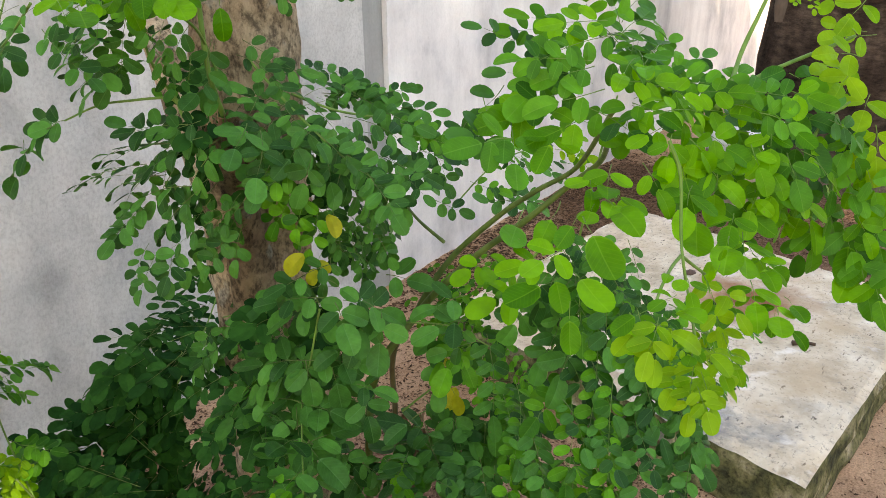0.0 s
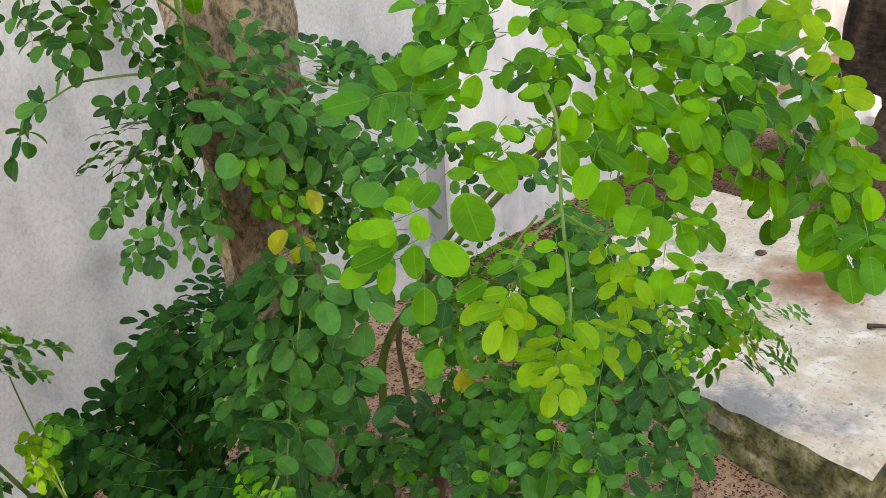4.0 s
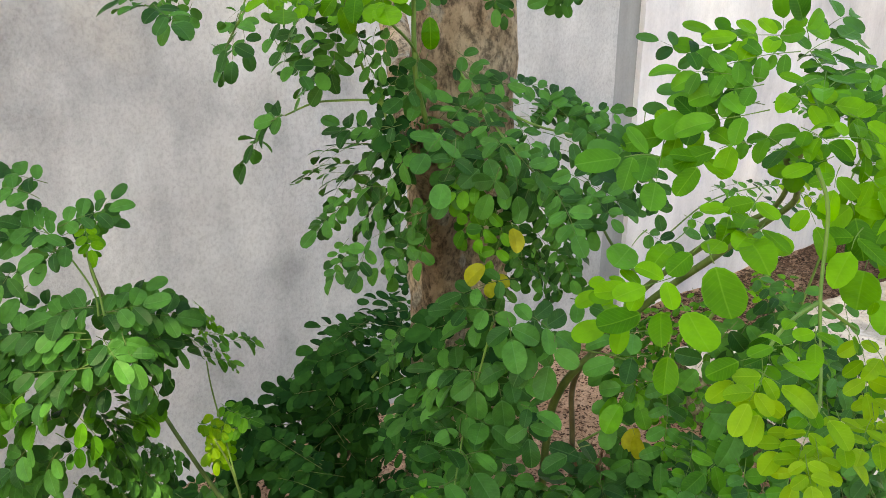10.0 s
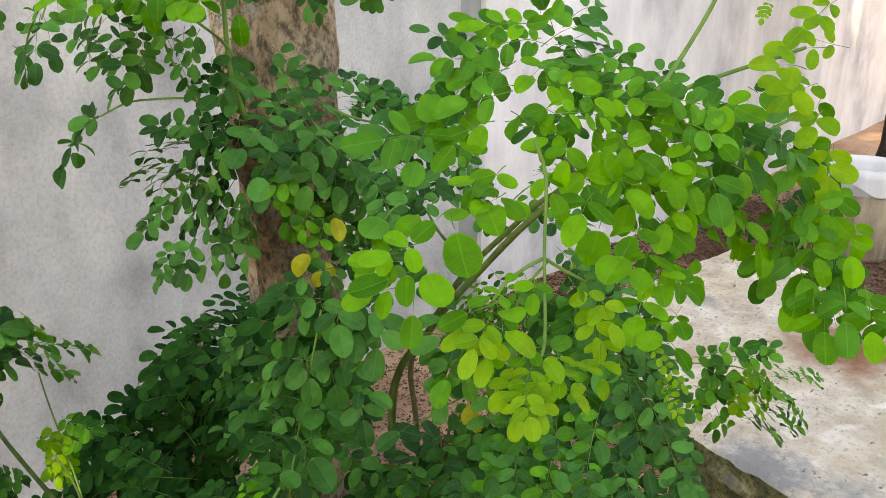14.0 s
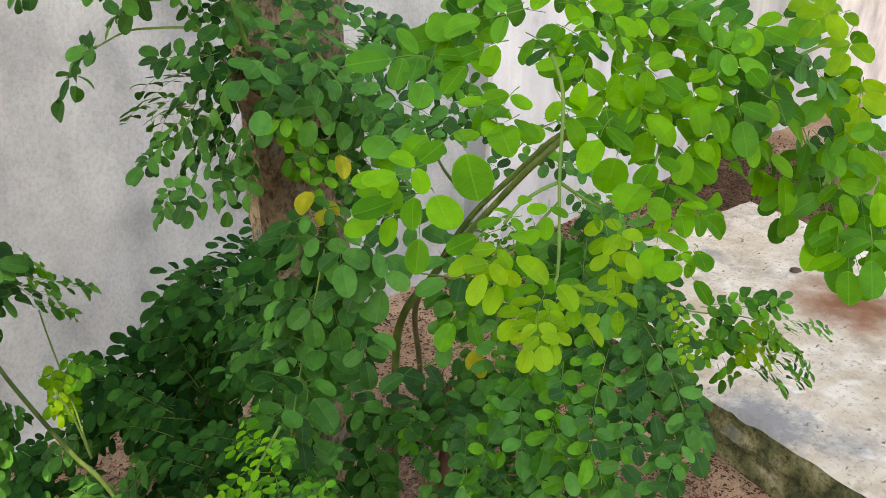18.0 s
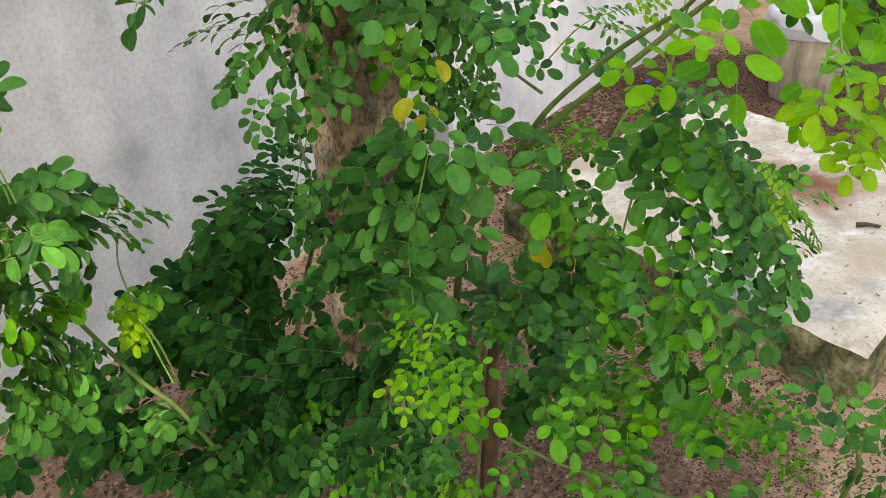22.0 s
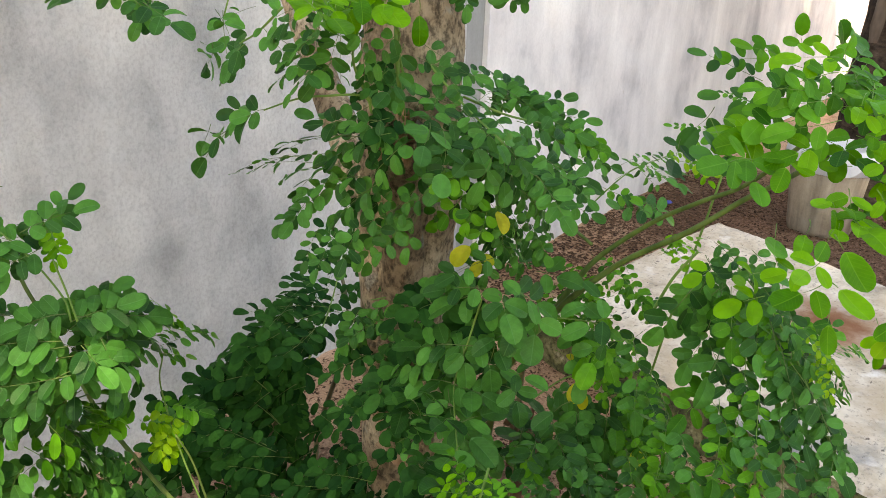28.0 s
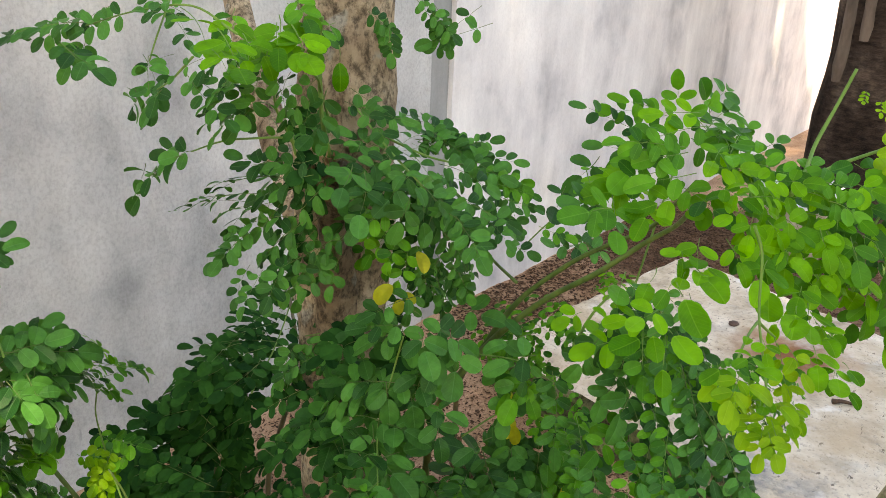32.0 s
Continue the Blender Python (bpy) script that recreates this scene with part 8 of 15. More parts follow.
spray(shrub, (0.775, 0.234, 1.101), (0.800, 0.234, 1.077), 1, 0.0140, MID, (-0.70, -0.39, 0.77), True)
spray(shrub, (0.711, 0.181, 1.123), (0.718, 0.175, 1.107), 1, 0.0150, MID, (-0.66, -0.21, 0.72))
spray(shrub, (0.755, 0.186, 1.103), (0.756, 0.185, 1.086), 1, 0.0124, MATURE, (-0.72, -0.00, 0.49), True)
spray(shrub, (0.710, 0.191, 1.106), (0.717, 0.180, 1.100), 2, 0.0153, MID, (-0.64, -0.21, 0.74))
spray(shrub, (0.807, 0.231, 1.088), (0.811, 0.221, 1.078), 2, 0.0146, MATURE, (-0.77, -0.08, 0.96), True)
spray(shrub, (0.744, 0.152, 1.059), (0.727, 0.139, 1.039), 2, 0.0178, FRESH, (-0.59, -0.14, 0.79))
spray(shrub, (0.764, 0.147, 1.045), (0.750, 0.133, 1.028), 2, 0.0173, FRESH, (-1.01, -0.11, 1.26), True)
spray(shrub, (0.863, 0.469, 0.970), (0.859, 0.424, 0.947), 4, 0.0154, MATURE, (-0.38, -0.72, 0.58))
spray(shrub, (0.936, 0.496, 0.935), (0.935, 0.450, 0.916), 4, 0.0133, MATURE, (-0.51, -0.79, 0.75), True)
spray(shrub, (0.880, 0.450, 0.941), (0.868, 0.401, 0.907), 4, 0.0171, MATURE, (-0.38, -0.72, 0.58))
spray(shrub, (0.877, 0.432, 0.967), (0.868, 0.392, 0.938), 4, 0.0154, MATURE, (-0.38, -0.72, 0.58))
spray(shrub, (0.869, 0.411, 0.933), (0.857, 0.370, 0.898), 4, 0.0167, MATURE, (-0.38, -0.72, 0.58))
spray(shrub, (0.933, 0.427, 0.896), (0.920, 0.386, 0.863), 4, 0.0137, MATURE, (-0.40, -1.05, 0.65), True)
spray(shrub, (0.862, 0.454, 0.911), (0.844, 0.410, 0.878), 4, 0.0199, MATURE, (-0.38, -0.72, 0.58))
spray(shrub, (0.858, 0.417, 0.900), (0.843, 0.374, 0.867), 4, 0.0182, MATURE, (-0.38, -0.72, 0.58))
spray(shrub, (0.941, 0.441, 0.861), (0.920, 0.405, 0.824), 4, 0.0146, MATURE, (-0.17, -0.83, 0.46), True)
spray(shrub, (0.865, 0.385, 0.898), (0.860, 0.346, 0.868), 4, 0.0154, MATURE, (-0.38, -0.72, 0.58))
spray(shrub, (0.923, 0.401, 0.868), (0.928, 0.356, 0.852), 4, 0.0134, MATURE, (-0.10, -0.64, 0.52), True)
spray(shrub, (0.861, 0.361, 0.877), (0.859, 0.328, 0.844), 4, 0.0154, MATURE, (-0.38, -0.72, 0.58))
spray(shrub, (0.893, 0.356, 0.859), (0.882, 0.335, 0.822), 4, 0.0142, MATURE, (-0.48, -0.58, 0.59), True)
spray(shrub, (0.848, 0.450, 0.859), (0.812, 0.406, 0.828), 4, 0.0199, MATURE, (-0.38, -0.72, 0.58))
spray(shrub, (0.883, 0.452, 0.829), (0.855, 0.402, 0.808), 4, 0.0187, MATURE, (-0.22, -0.47, 0.25), True)
spray(shrub, (0.830, 0.409, 0.856), (0.800, 0.368, 0.823), 4, 0.0194, MATURE, (-0.38, -0.72, 0.58))
spray(shrub, (0.855, 0.419, 0.840), (0.823, 0.385, 0.808), 4, 0.0159, MATURE, (-0.54, -0.48, 0.65), True)
spray(shrub, (0.834, 0.377, 0.856), (0.824, 0.342, 0.819), 4, 0.0180, MATURE, (-0.38, -0.72, 0.58))
spray(shrub, (0.932, 0.381, 0.814), (0.918, 0.352, 0.774), 4, 0.0169, MATURE, (-0.07, -0.47, 0.62), True)
spray(shrub, (0.850, 0.345, 0.836), (0.856, 0.313, 0.797), 4, 0.0169, MATURE, (-0.38, -0.72, 0.58))
spray(shrub, (0.861, 0.349, 0.824), (0.876, 0.313, 0.799), 4, 0.0157, MATURE, (-0.21, -0.71, 0.53), True)
spray(shrub, (0.848, 0.322, 0.821), (0.850, 0.290, 0.785), 3, 0.0168, MATURE, (-0.38, -0.72, 0.58))
spray(shrub, (0.793, 0.420, 0.825), (0.758, 0.379, 0.805), 4, 0.0190, MATURE, (-0.38, -0.72, 0.58))
spray(shrub, (0.885, 0.428, 0.785), (0.841, 0.399, 0.759), 4, 0.0179, MATURE, (-0.06, -0.63, 0.08), True)
spray(shrub, (0.790, 0.384, 0.816), (0.759, 0.346, 0.794), 4, 0.0175, MATURE, (-0.38, -0.72, 0.58))
spray(shrub, (0.849, 0.373, 0.785), (0.806, 0.353, 0.758), 4, 0.0151, MATURE, (-0.47, -0.99, 0.71), True)
spray(shrub, (0.815, 0.352, 0.813), (0.785, 0.320, 0.788), 4, 0.0163, MATURE, (-0.38, -0.72, 0.58))
spray(shrub, (0.824, 0.324, 0.788), (0.808, 0.295, 0.754), 4, 0.0152, MATURE, (-0.38, -0.72, 0.58))
spray(shrub, (0.763, 0.358, 0.780), (0.765, 0.319, 0.733), 4, 0.0189, MATURE, (-0.38, -0.72, 0.58))
spray(shrub, (0.810, 0.363, 0.737), (0.797, 0.347, 0.683), 4, 0.0179, MATURE, (-0.22, -0.79, 0.49), True)
spray(shrub, (0.731, 0.396, 0.755), (0.730, 0.364, 0.715), 3, 0.0229, MATURE, (-0.38, -0.72, 0.58))
spray(shrub, (0.778, 0.394, 0.706), (0.775, 0.365, 0.666), 3, 0.0183, MATURE, (-0.22, -0.68, 0.57), True)
spray(shrub, (0.757, 0.389, 0.787), (0.744, 0.362, 0.760), 3, 0.0188, MATURE, (-0.38, -0.72, 0.58))
spray(shrub, (0.780, 0.380, 0.767), (0.765, 0.358, 0.740), 3, 0.0164, MATURE, (-0.49, -1.11, 0.85), True)
spray(shrub, (0.757, 0.337, 0.739), (0.742, 0.333, 0.696), 3, 0.0203, MATURE, (-0.38, -0.72, 0.58))
spray(shrub, (0.842, 0.343, 0.684), (0.828, 0.338, 0.641), 3, 0.0189, MATURE, (-0.27, -0.23, 0.48), True)
spray(shrub, (0.766, 0.440, 0.795), (0.728, 0.403, 0.769), 4, 0.0217, MATURE, (-0.38, -0.72, 0.58))
spray(shrub, (0.828, 0.459, 0.752), (0.780, 0.439, 0.724), 4, 0.0185, MATURE, (-0.66, -0.66, 0.42), True)
spray(shrub, (0.826, 0.483, 0.781), (0.734, 0.433, 0.785), 4, 0.0227, MATURE, (-0.38, -0.72, 0.58))
spray(shrub, (0.867, 0.517, 0.726), (0.789, 0.452, 0.743), 4, 0.0220, MATURE, (-0.63, -0.88, 0.97), True)
spray(shrub, (0.871, 0.360, 0.895), (0.870, 0.326, 0.869), 5, 0.0098, YOUNG, (-0.38, -0.72, 0.58))
spray(shrub, (0.867, 0.348, 0.871), (0.863, 0.322, 0.840), 5, 0.0098, YOUNG, (-0.38, -0.72, 0.58))
spray(shrub, (0.954, 0.367, 0.828), (0.949, 0.343, 0.796), 5, 0.0084, FRESH, (-0.57, -0.88, 0.29), True)
stem(shrub, "twig", 0.0010, 0.0007, STALK, (0.781, 0.393, 0.803), (0.757, 0.353, 0.763), (0.753, 0.339, 0.718))
stem(shrub, "twig", 0.0010, 0.0007, STALK, (0.876, 0.443, 0.944), (0.865, 0.385, 0.898), (0.854, 0.340, 0.842))
spray(shrub, (0.948, 0.672, 0.719), (0.943, 0.648, 0.672), 0, 0.0322, YELLOW, (-0.44, -0.21, 0.87))
spray(shrub, (0.971, 0.579, 0.641), (0.954, 0.559, 0.609), 0, 0.0287, YELLOW, (-0.41, -0.15, 0.90))
spray(shrub, (0.960, 0.600, 0.601), (0.941, 0.535, 0.586), 4, 0.0211, MID, (-0.38, -0.15, 0.91))
spray(shrub, (1.005, 0.609, 0.583), (0.972, 0.560, 0.556), 4, 0.0203, MID, (-0.58, -0.23, 0.83), True)
spray(shrub, (0.986, 0.597, 0.589), (0.956, 0.545, 0.566), 4, 0.0202, MID, (-0.46, -0.18, 0.89), True)
spray(shrub, (1.016, 0.612, 0.534), (1.011, 0.545, 0.544), 4, 0.0206, MATURE, (-0.22, -0.51, 0.88), True)
spray(shrub, (0.917, 0.645, 0.610), (0.899, 0.588, 0.581), 4, 0.0227, MATURE, (-0.37, -0.17, 0.92))
spray(shrub, (0.939, 0.659, 0.594), (0.912, 0.616, 0.561), 4, 0.0190, MATURE, (-0.42, 0.09, 0.87), True)
spray(shrub, (0.938, 0.658, 0.572), (0.934, 0.596, 0.564), 4, 0.0223, MATURE, (-0.33, -0.21, 0.96), True)
spray(shrub, (0.872, 0.603, 0.593), (0.870, 0.547, 0.567), 4, 0.0201, MATURE, (-0.34, -0.14, 0.93))
spray(shrub, (0.891, 0.602, 0.561), (0.901, 0.546, 0.557), 4, 0.0179, MATURE, (-0.49, -0.24, 0.69), True)
spray(shrub, (0.931, 0.613, 0.544), (0.913, 0.575, 0.504), 4, 0.0194, MATURE, (-0.30, -0.16, 0.61), True)
spray(shrub, (0.889, 0.530, 0.571), (0.796, 0.439, 0.623), 5, 0.0173, MID, (-0.34, -0.11, 0.94))
spray(shrub, (0.931, 0.538, 0.557), (0.826, 0.459, 0.599), 5, 0.0148, MATURE, (-0.29, -0.08, 1.15), True)
spray(shrub, (0.913, 0.510, 0.562), (0.802, 0.441, 0.600), 5, 0.0165, MID, (-0.64, -0.28, 1.01), True)
spray(shrub, (0.816, 0.483, 0.590), (0.750, 0.413, 0.614), 5, 0.0163, MID, (-0.31, -0.10, 0.95))
spray(shrub, (0.851, 0.489, 0.558), (0.791, 0.418, 0.593), 5, 0.0157, MID, (-0.11, -0.03, 0.97), True)
spray(shrub, (0.843, 0.500, 0.555), (0.780, 0.431, 0.585), 5, 0.0152, MID, (-0.08, -0.12, 0.97), True)
spray(shrub, (0.787, 0.408, 0.633), (0.780, 0.359, 0.607), 5, 0.0158, MID, (-0.32, -0.07, 0.95))
spray(shrub, (0.801, 0.403, 0.607), (0.798, 0.356, 0.589), 5, 0.0138, MID, (-0.43, -0.33, 0.90), True)
spray(shrub, (0.807, 0.404, 0.602), (0.809, 0.354, 0.591), 5, 0.0139, MID, (-0.51, -0.34, 1.07), True)
spray(shrub, (0.665, 0.657, 0.623), (0.635, 0.605, 0.618), 4, 0.0157, MATURE, (-0.31, -0.14, 0.94))
spray(shrub, (0.679, 0.668, 0.589), (0.657, 0.615, 0.595), 4, 0.0146, MATURE, (-0.19, -0.24, 1.11), True)
spray(shrub, (0.677, 0.674, 0.613), (0.649, 0.624, 0.612), 4, 0.0140, MATURE, (-0.27, -0.08, 0.95), True)
spray(shrub, (0.720, 0.661, 0.576), (0.679, 0.625, 0.561), 4, 0.0153, MATURE, (-0.10, -0.22, 0.78), True)
spray(shrub, (0.639, 0.622, 0.610), (0.619, 0.575, 0.598), 4, 0.0154, MATURE, (-0.29, -0.12, 0.95))
spray(shrub, (0.665, 0.631, 0.588), (0.642, 0.590, 0.575), 4, 0.0139, MATURE, (0.08, -0.59, 0.49), True)
spray(shrub, (0.708, 0.644, 0.560), (0.693, 0.595, 0.554), 4, 0.0136, MATURE, (-0.51, -0.15, 0.87), True)
spray(shrub, (0.628, 0.646, 0.583), (0.606, 0.605, 0.561), 4, 0.0157, SHADED, (-0.27, -0.12, 0.96))
spray(shrub, (0.654, 0.661, 0.541), (0.632, 0.624, 0.520), 4, 0.0154, SHADED, (-0.19, -0.28, 0.64), True)
spray(shrub, (0.662, 0.664, 0.535), (0.641, 0.625, 0.516), 4, 0.0149, SHADED, (-0.15, 0.24, 0.67), True)
spray(shrub, (0.694, 0.673, 0.516), (0.675, 0.630, 0.497), 4, 0.0126, SHADED, (-0.16, -0.30, 0.83), True)
spray(shrub, (0.624, 0.599, 0.577), (0.583, 0.552, 0.576), 4, 0.0152, MATURE, (-0.26, -0.10, 0.96))
spray(shrub, (0.642, 0.599, 0.552), (0.602, 0.556, 0.553), 4, 0.0140, MATURE, (-0.37, -0.16, 0.92), True)
spray(shrub, (0.642, 0.614, 0.559), (0.601, 0.570, 0.560), 4, 0.0129, MATURE, (-0.34, -0.25, 1.16), True)
spray(shrub, (0.607, 0.628, 0.543), (0.588, 0.581, 0.533), 4, 0.0156, SHADED, (-0.23, -0.10, 0.97))
spray(shrub, (0.623, 0.635, 0.514), (0.601, 0.594, 0.504), 4, 0.0127, SHADED, (-0.08, -0.04, 1.03), True)
spray(shrub, (0.640, 0.636, 0.495), (0.629, 0.586, 0.497), 4, 0.0137, SHADED, (-0.33, -0.27, 1.01), True)
spray(shrub, (0.681, 0.658, 0.646), (0.656, 0.601, 0.647), 4, 0.0158, MATURE, (-0.34, -0.15, 0.93))
spray(shrub, (0.700, 0.661, 0.646), (0.666, 0.614, 0.639), 4, 0.0135, MATURE, (-0.61, -0.31, 1.18), True)
spray(shrub, (0.712, 0.674, 0.623), (0.677, 0.627, 0.614), 4, 0.0149, MATURE, (-0.43, -0.13, 0.66), True)
tree = thing("drumstick_tree", (0.87, 0.93, 0.0), "rough-barked drumstick tree with leafy shoots, close to the wall", "tree")
stem(tree, "trunk", 0.083, 0.057, BARK, (0.880, 0.887, -0.050), (0.876, 0.886, 0.300), (0.868, 0.892, 0.500), (0.860, 0.903, 0.800), (0.861, 0.899, 1.100), (0.872, 0.905, 1.500), (0.900, 0.910, 2.200), (0.930, 0.930, 3.400), sides=44, rough=0.15, steps=16)
stem(tree, "dead_stem", 0.04, 0.024, ROTBARK, (0.888, 0.862, -0.050), (0.876, 0.860, 0.300), (0.850, 0.866, 0.550), (0.810, 0.860, 0.800), (0.780, 0.840, 0.950), (0.740, 0.810, 1.045), sides=30, rough=0.35, steps=10, label="rotten brown stump of a dead stem")
stem(tree, "limb", 0.030, 0.022, BARK, (0.850, 0.910, 0.760), (0.890, 1.000, 0.860), (0.960, 1.150, 0.985), (1.030, 1.290, 1.090), (1.100, 1.430, 1.230), (1.170, 1.560, 1.500), (1.200, 1.620, 2.300), sides=22, rough=0.14, steps=10)
stem(tree, "shoot", 0.0032, 0.0024, STALK, (0.735, 0.800, 1.060), (0.713, 0.794, 1.124), (0.714, 0.798, 1.199), (0.703, 0.783, 1.233))
stem(tree, "twig", 0.0012, 0.0008, STALK, (0.509, 0.745, 1.211), (0.509, 0.778, 1.187), (0.518, 0.816, 1.171))
spray(tree, (0.514, 0.803, 1.173), (0.523, 0.843, 1.145), 2, 0.0239, MATURE, (-0.28, -0.73, 0.62))
spray(tree, (0.534, 0.879, 1.162), (0.551, 0.912, 1.135), 2, 0.0213, MATURE, (-0.21, -0.85, 0.68), True)
spray(tree, (0.506, 0.727, 1.212), (0.504, 0.766, 1.191), 1, 0.0113, MATURE, (-0.30, -0.75, 0.59))
spray(tree, (0.542, 0.820, 1.202), (0.537, 0.863, 1.184), 1, 0.0107, MATURE, (0.29, -0.78, 0.53), True)
spray(tree, (0.492, 0.926, 1.199), (0.497, 0.890, 1.185), 2, 0.0236, MATURE, (-0.24, -0.77, 0.59))
spray(tree, (0.527, 1.004, 1.195), (0.528, 0.970, 1.178), 2, 0.0233, MATURE, (-0.09, -0.86, 0.65), True)
spray(tree, (0.617, 0.767, 1.212), (0.623, 0.808, 1.138), 4, 0.0215, MATURE, (-0.37, -0.70, 0.61))
spray(tree, (0.632, 0.823, 1.197), (0.648, 0.855, 1.125), 4, 0.0187, MATURE, (-0.56, -0.88, 0.60), True)
spray(tree, (0.623, 0.768, 1.184), (0.668, 0.801, 1.118), 4, 0.0184, MATURE, (-0.39, -0.68, 0.63))
spray(tree, (0.673, 0.842, 1.168), (0.710, 0.880, 1.098), 4, 0.0168, MATURE, (-0.20, -0.37, 1.01), True)
spray(tree, (0.628, 0.803, 1.147), (0.618, 0.824, 1.121), 1, 0.0249, MATURE, (-0.35, -0.68, 0.64))
spray(tree, (0.642, 0.818, 1.143), (0.630, 0.847, 1.129), 1, 0.0219, MATURE, (-0.44, -0.41, 0.81), True)
spray(tree, (0.618, 0.819, 1.134), (0.605, 0.846, 1.107), 2, 0.0176, MATURE, (-0.15, -0.31, 0.94))
spray(tree, (0.657, 0.879, 1.128), (0.642, 0.910, 1.106), 2, 0.0176, MATURE, (-0.33, 0.02, 1.15), True)
spray(tree, (0.644, 0.731, 1.180), (0.662, 0.783, 1.132), 3, 0.0181, MATURE, (-0.40, -0.67, 0.63))
spray(tree, (0.661, 0.787, 1.178), (0.690, 0.830, 1.132), 3, 0.0156, MATURE, (-0.43, -0.32, 0.72), True)
stem(tree, "twig", 0.0016, 0.0010, STALK, (0.681, 0.802, 1.081), (0.674, 0.808, 1.100), (0.638, 0.830, 1.102), (0.624, 0.859, 1.096), (0.616, 0.905, 1.077))
stem(tree, "twig", 0.0018, 0.0012, STALK, (0.686, 0.794, 1.079), (0.671, 0.807, 1.111), (0.651, 0.801, 1.142), (0.622, 0.772, 1.189))
stem(tree, "twig", 0.0018, 0.0012, STALK, (0.735, 0.801, 1.104), (0.715, 0.796, 1.148), (0.660, 0.747, 1.178), (0.633, 0.748, 1.195), (0.615, 0.778, 1.199))
spray(tree, (0.617, 0.907, 1.077), (0.610, 0.918, 1.072), 1, 0.0232, MATURE, (-0.30, -0.67, 0.68))
spray(tree, (0.647, 0.975, 1.063), (0.640, 0.986, 1.058), 1, 0.0219, MATURE, (-0.61, -0.96, 0.49), True)
spray(tree, (0.606, 0.908, 1.074), (0.605, 0.935, 1.059), 1, 0.0315, MATURE, (-0.29, -0.67, 0.68))
spray(tree, (0.612, 0.923, 1.069), (0.612, 0.949, 1.055), 1, 0.0292, MATURE, (-0.30, -0.42, 0.71), True)
spray(tree, (0.613, 0.969, 1.042), (0.615, 1.004, 1.016), 1, 0.0293, MATURE, (-0.27, -0.66, 0.70))
spray(tree, (0.645, 1.044, 1.030), (0.654, 1.071, 1.002), 1, 0.0261, MATURE, (-0.02, -0.56, 0.83), True)
spray(tree, (0.616, 0.999, 1.017), (0.612, 1.012, 1.001), 0, 0.0343, MATURE, (-0.27, -0.65, 0.71))
spray(tree, (0.677, 0.791, 1.076), (0.652, 0.846, 1.066), 3, 0.0225, MATURE, (-0.36, -0.63, 0.69))
spray(tree, (0.693, 0.828, 1.060), (0.673, 0.884, 1.062), 3, 0.0213, MATURE, (-0.39, -0.40, 0.73), True)
spray(tree, (0.683, 0.778, 1.080), (0.665, 0.805, 1.070), 2, 0.0208, MATURE, (-0.37, -0.62, 0.69))
spray(tree, (0.707, 0.832, 1.079), (0.691, 0.852, 1.061), 2, 0.0202, MATURE, (-0.45, -0.48, 0.79), True)
spray(tree, (0.674, 0.767, 1.067), (0.669, 0.817, 1.042), 2, 0.0236, MATURE, (-0.36, -0.61, 0.71))
spray(tree, (0.697, 0.791, 1.059), (0.694, 0.840, 1.036), 2, 0.0229, MATURE, (-0.53, -0.49, 1.01), True)
spray(tree, (0.670, 0.804, 1.056), (0.687, 0.963, 1.009), 3, 0.0199, MATURE, (-0.09, -0.17, 0.98))
spray(tree, (0.690, 0.844, 1.045), (0.710, 0.995, 0.988), 3, 0.0176, MATURE, (-0.05, -0.31, 0.87), True)
spray(tree, (0.684, 0.876, 1.019), (0.695, 1.022, 0.966), 3, 0.0198, MATURE, (-0.15, -0.29, 0.95))
spray(tree, (0.718, 0.963, 0.990), (0.728, 1.106, 0.933), 3, 0.0167, MATURE, (0.01, 0.11, 0.82), True)
spray(tree, (0.674, 0.791, 1.048), (0.683, 0.874, 1.013), 2, 0.0261, MATURE, (-0.35, -0.61, 0.72))
spray(tree, (0.695, 0.835, 1.047), (0.710, 0.908, 1.002), 2, 0.0256, MATURE, (-0.47, -0.68, 0.74), True)
spray(tree, (0.675, 0.750, 1.058), (0.673, 0.795, 1.012), 2, 0.0274, MATURE, (-0.36, -0.59, 0.72))
spray(tree, (0.686, 0.761, 1.053), (0.693, 0.796, 1.005), 2, 0.0248, MATURE, (-0.41, -0.67, 0.97), True)
spray(tree, (0.680, 0.840, 1.014), (0.693, 0.960, 0.971), 2, 0.0220, MATURE, (-0.23, -0.42, 0.88))
spray(tree, (0.721, 0.919, 0.989), (0.736, 1.045, 0.959), 2, 0.0184, MATURE, (-0.30, -0.32, 0.56), True)
spray(tree, (0.677, 0.822, 1.024), (0.678, 0.861, 0.981), 2, 0.0265, MATURE, (-0.34, -0.59, 0.73))
spray(tree, (0.715, 0.885, 1.018), (0.727, 0.912, 0.973), 2, 0.0240, MATURE, (-0.41, -0.61, 0.88), True)
spray(tree, (0.670, 0.790, 1.013), (0.672, 0.899, 0.969), 2, 0.0252, MATURE, (-0.33, -0.59, 0.74))
spray(tree, (0.674, 0.830, 1.022), (0.683, 0.925, 0.964), 2, 0.0217, MATURE, (0.02, -0.64, 0.92), True)
spray(tree, (0.674, 0.870, 0.977), (0.647, 0.893, 0.947), 3, 0.0216, MATURE, (-0.17, -0.32, 0.93))
spray(tree, (0.686, 0.902, 0.973), (0.668, 0.914, 0.937), 3, 0.0189, MATURE, (-0.06, -0.58, 0.84), True)
spray(tree, (0.656, 0.893, 0.955), (0.639, 0.891, 0.943), 1, 0.0217, MATURE, (-0.19, -0.38, 0.90))
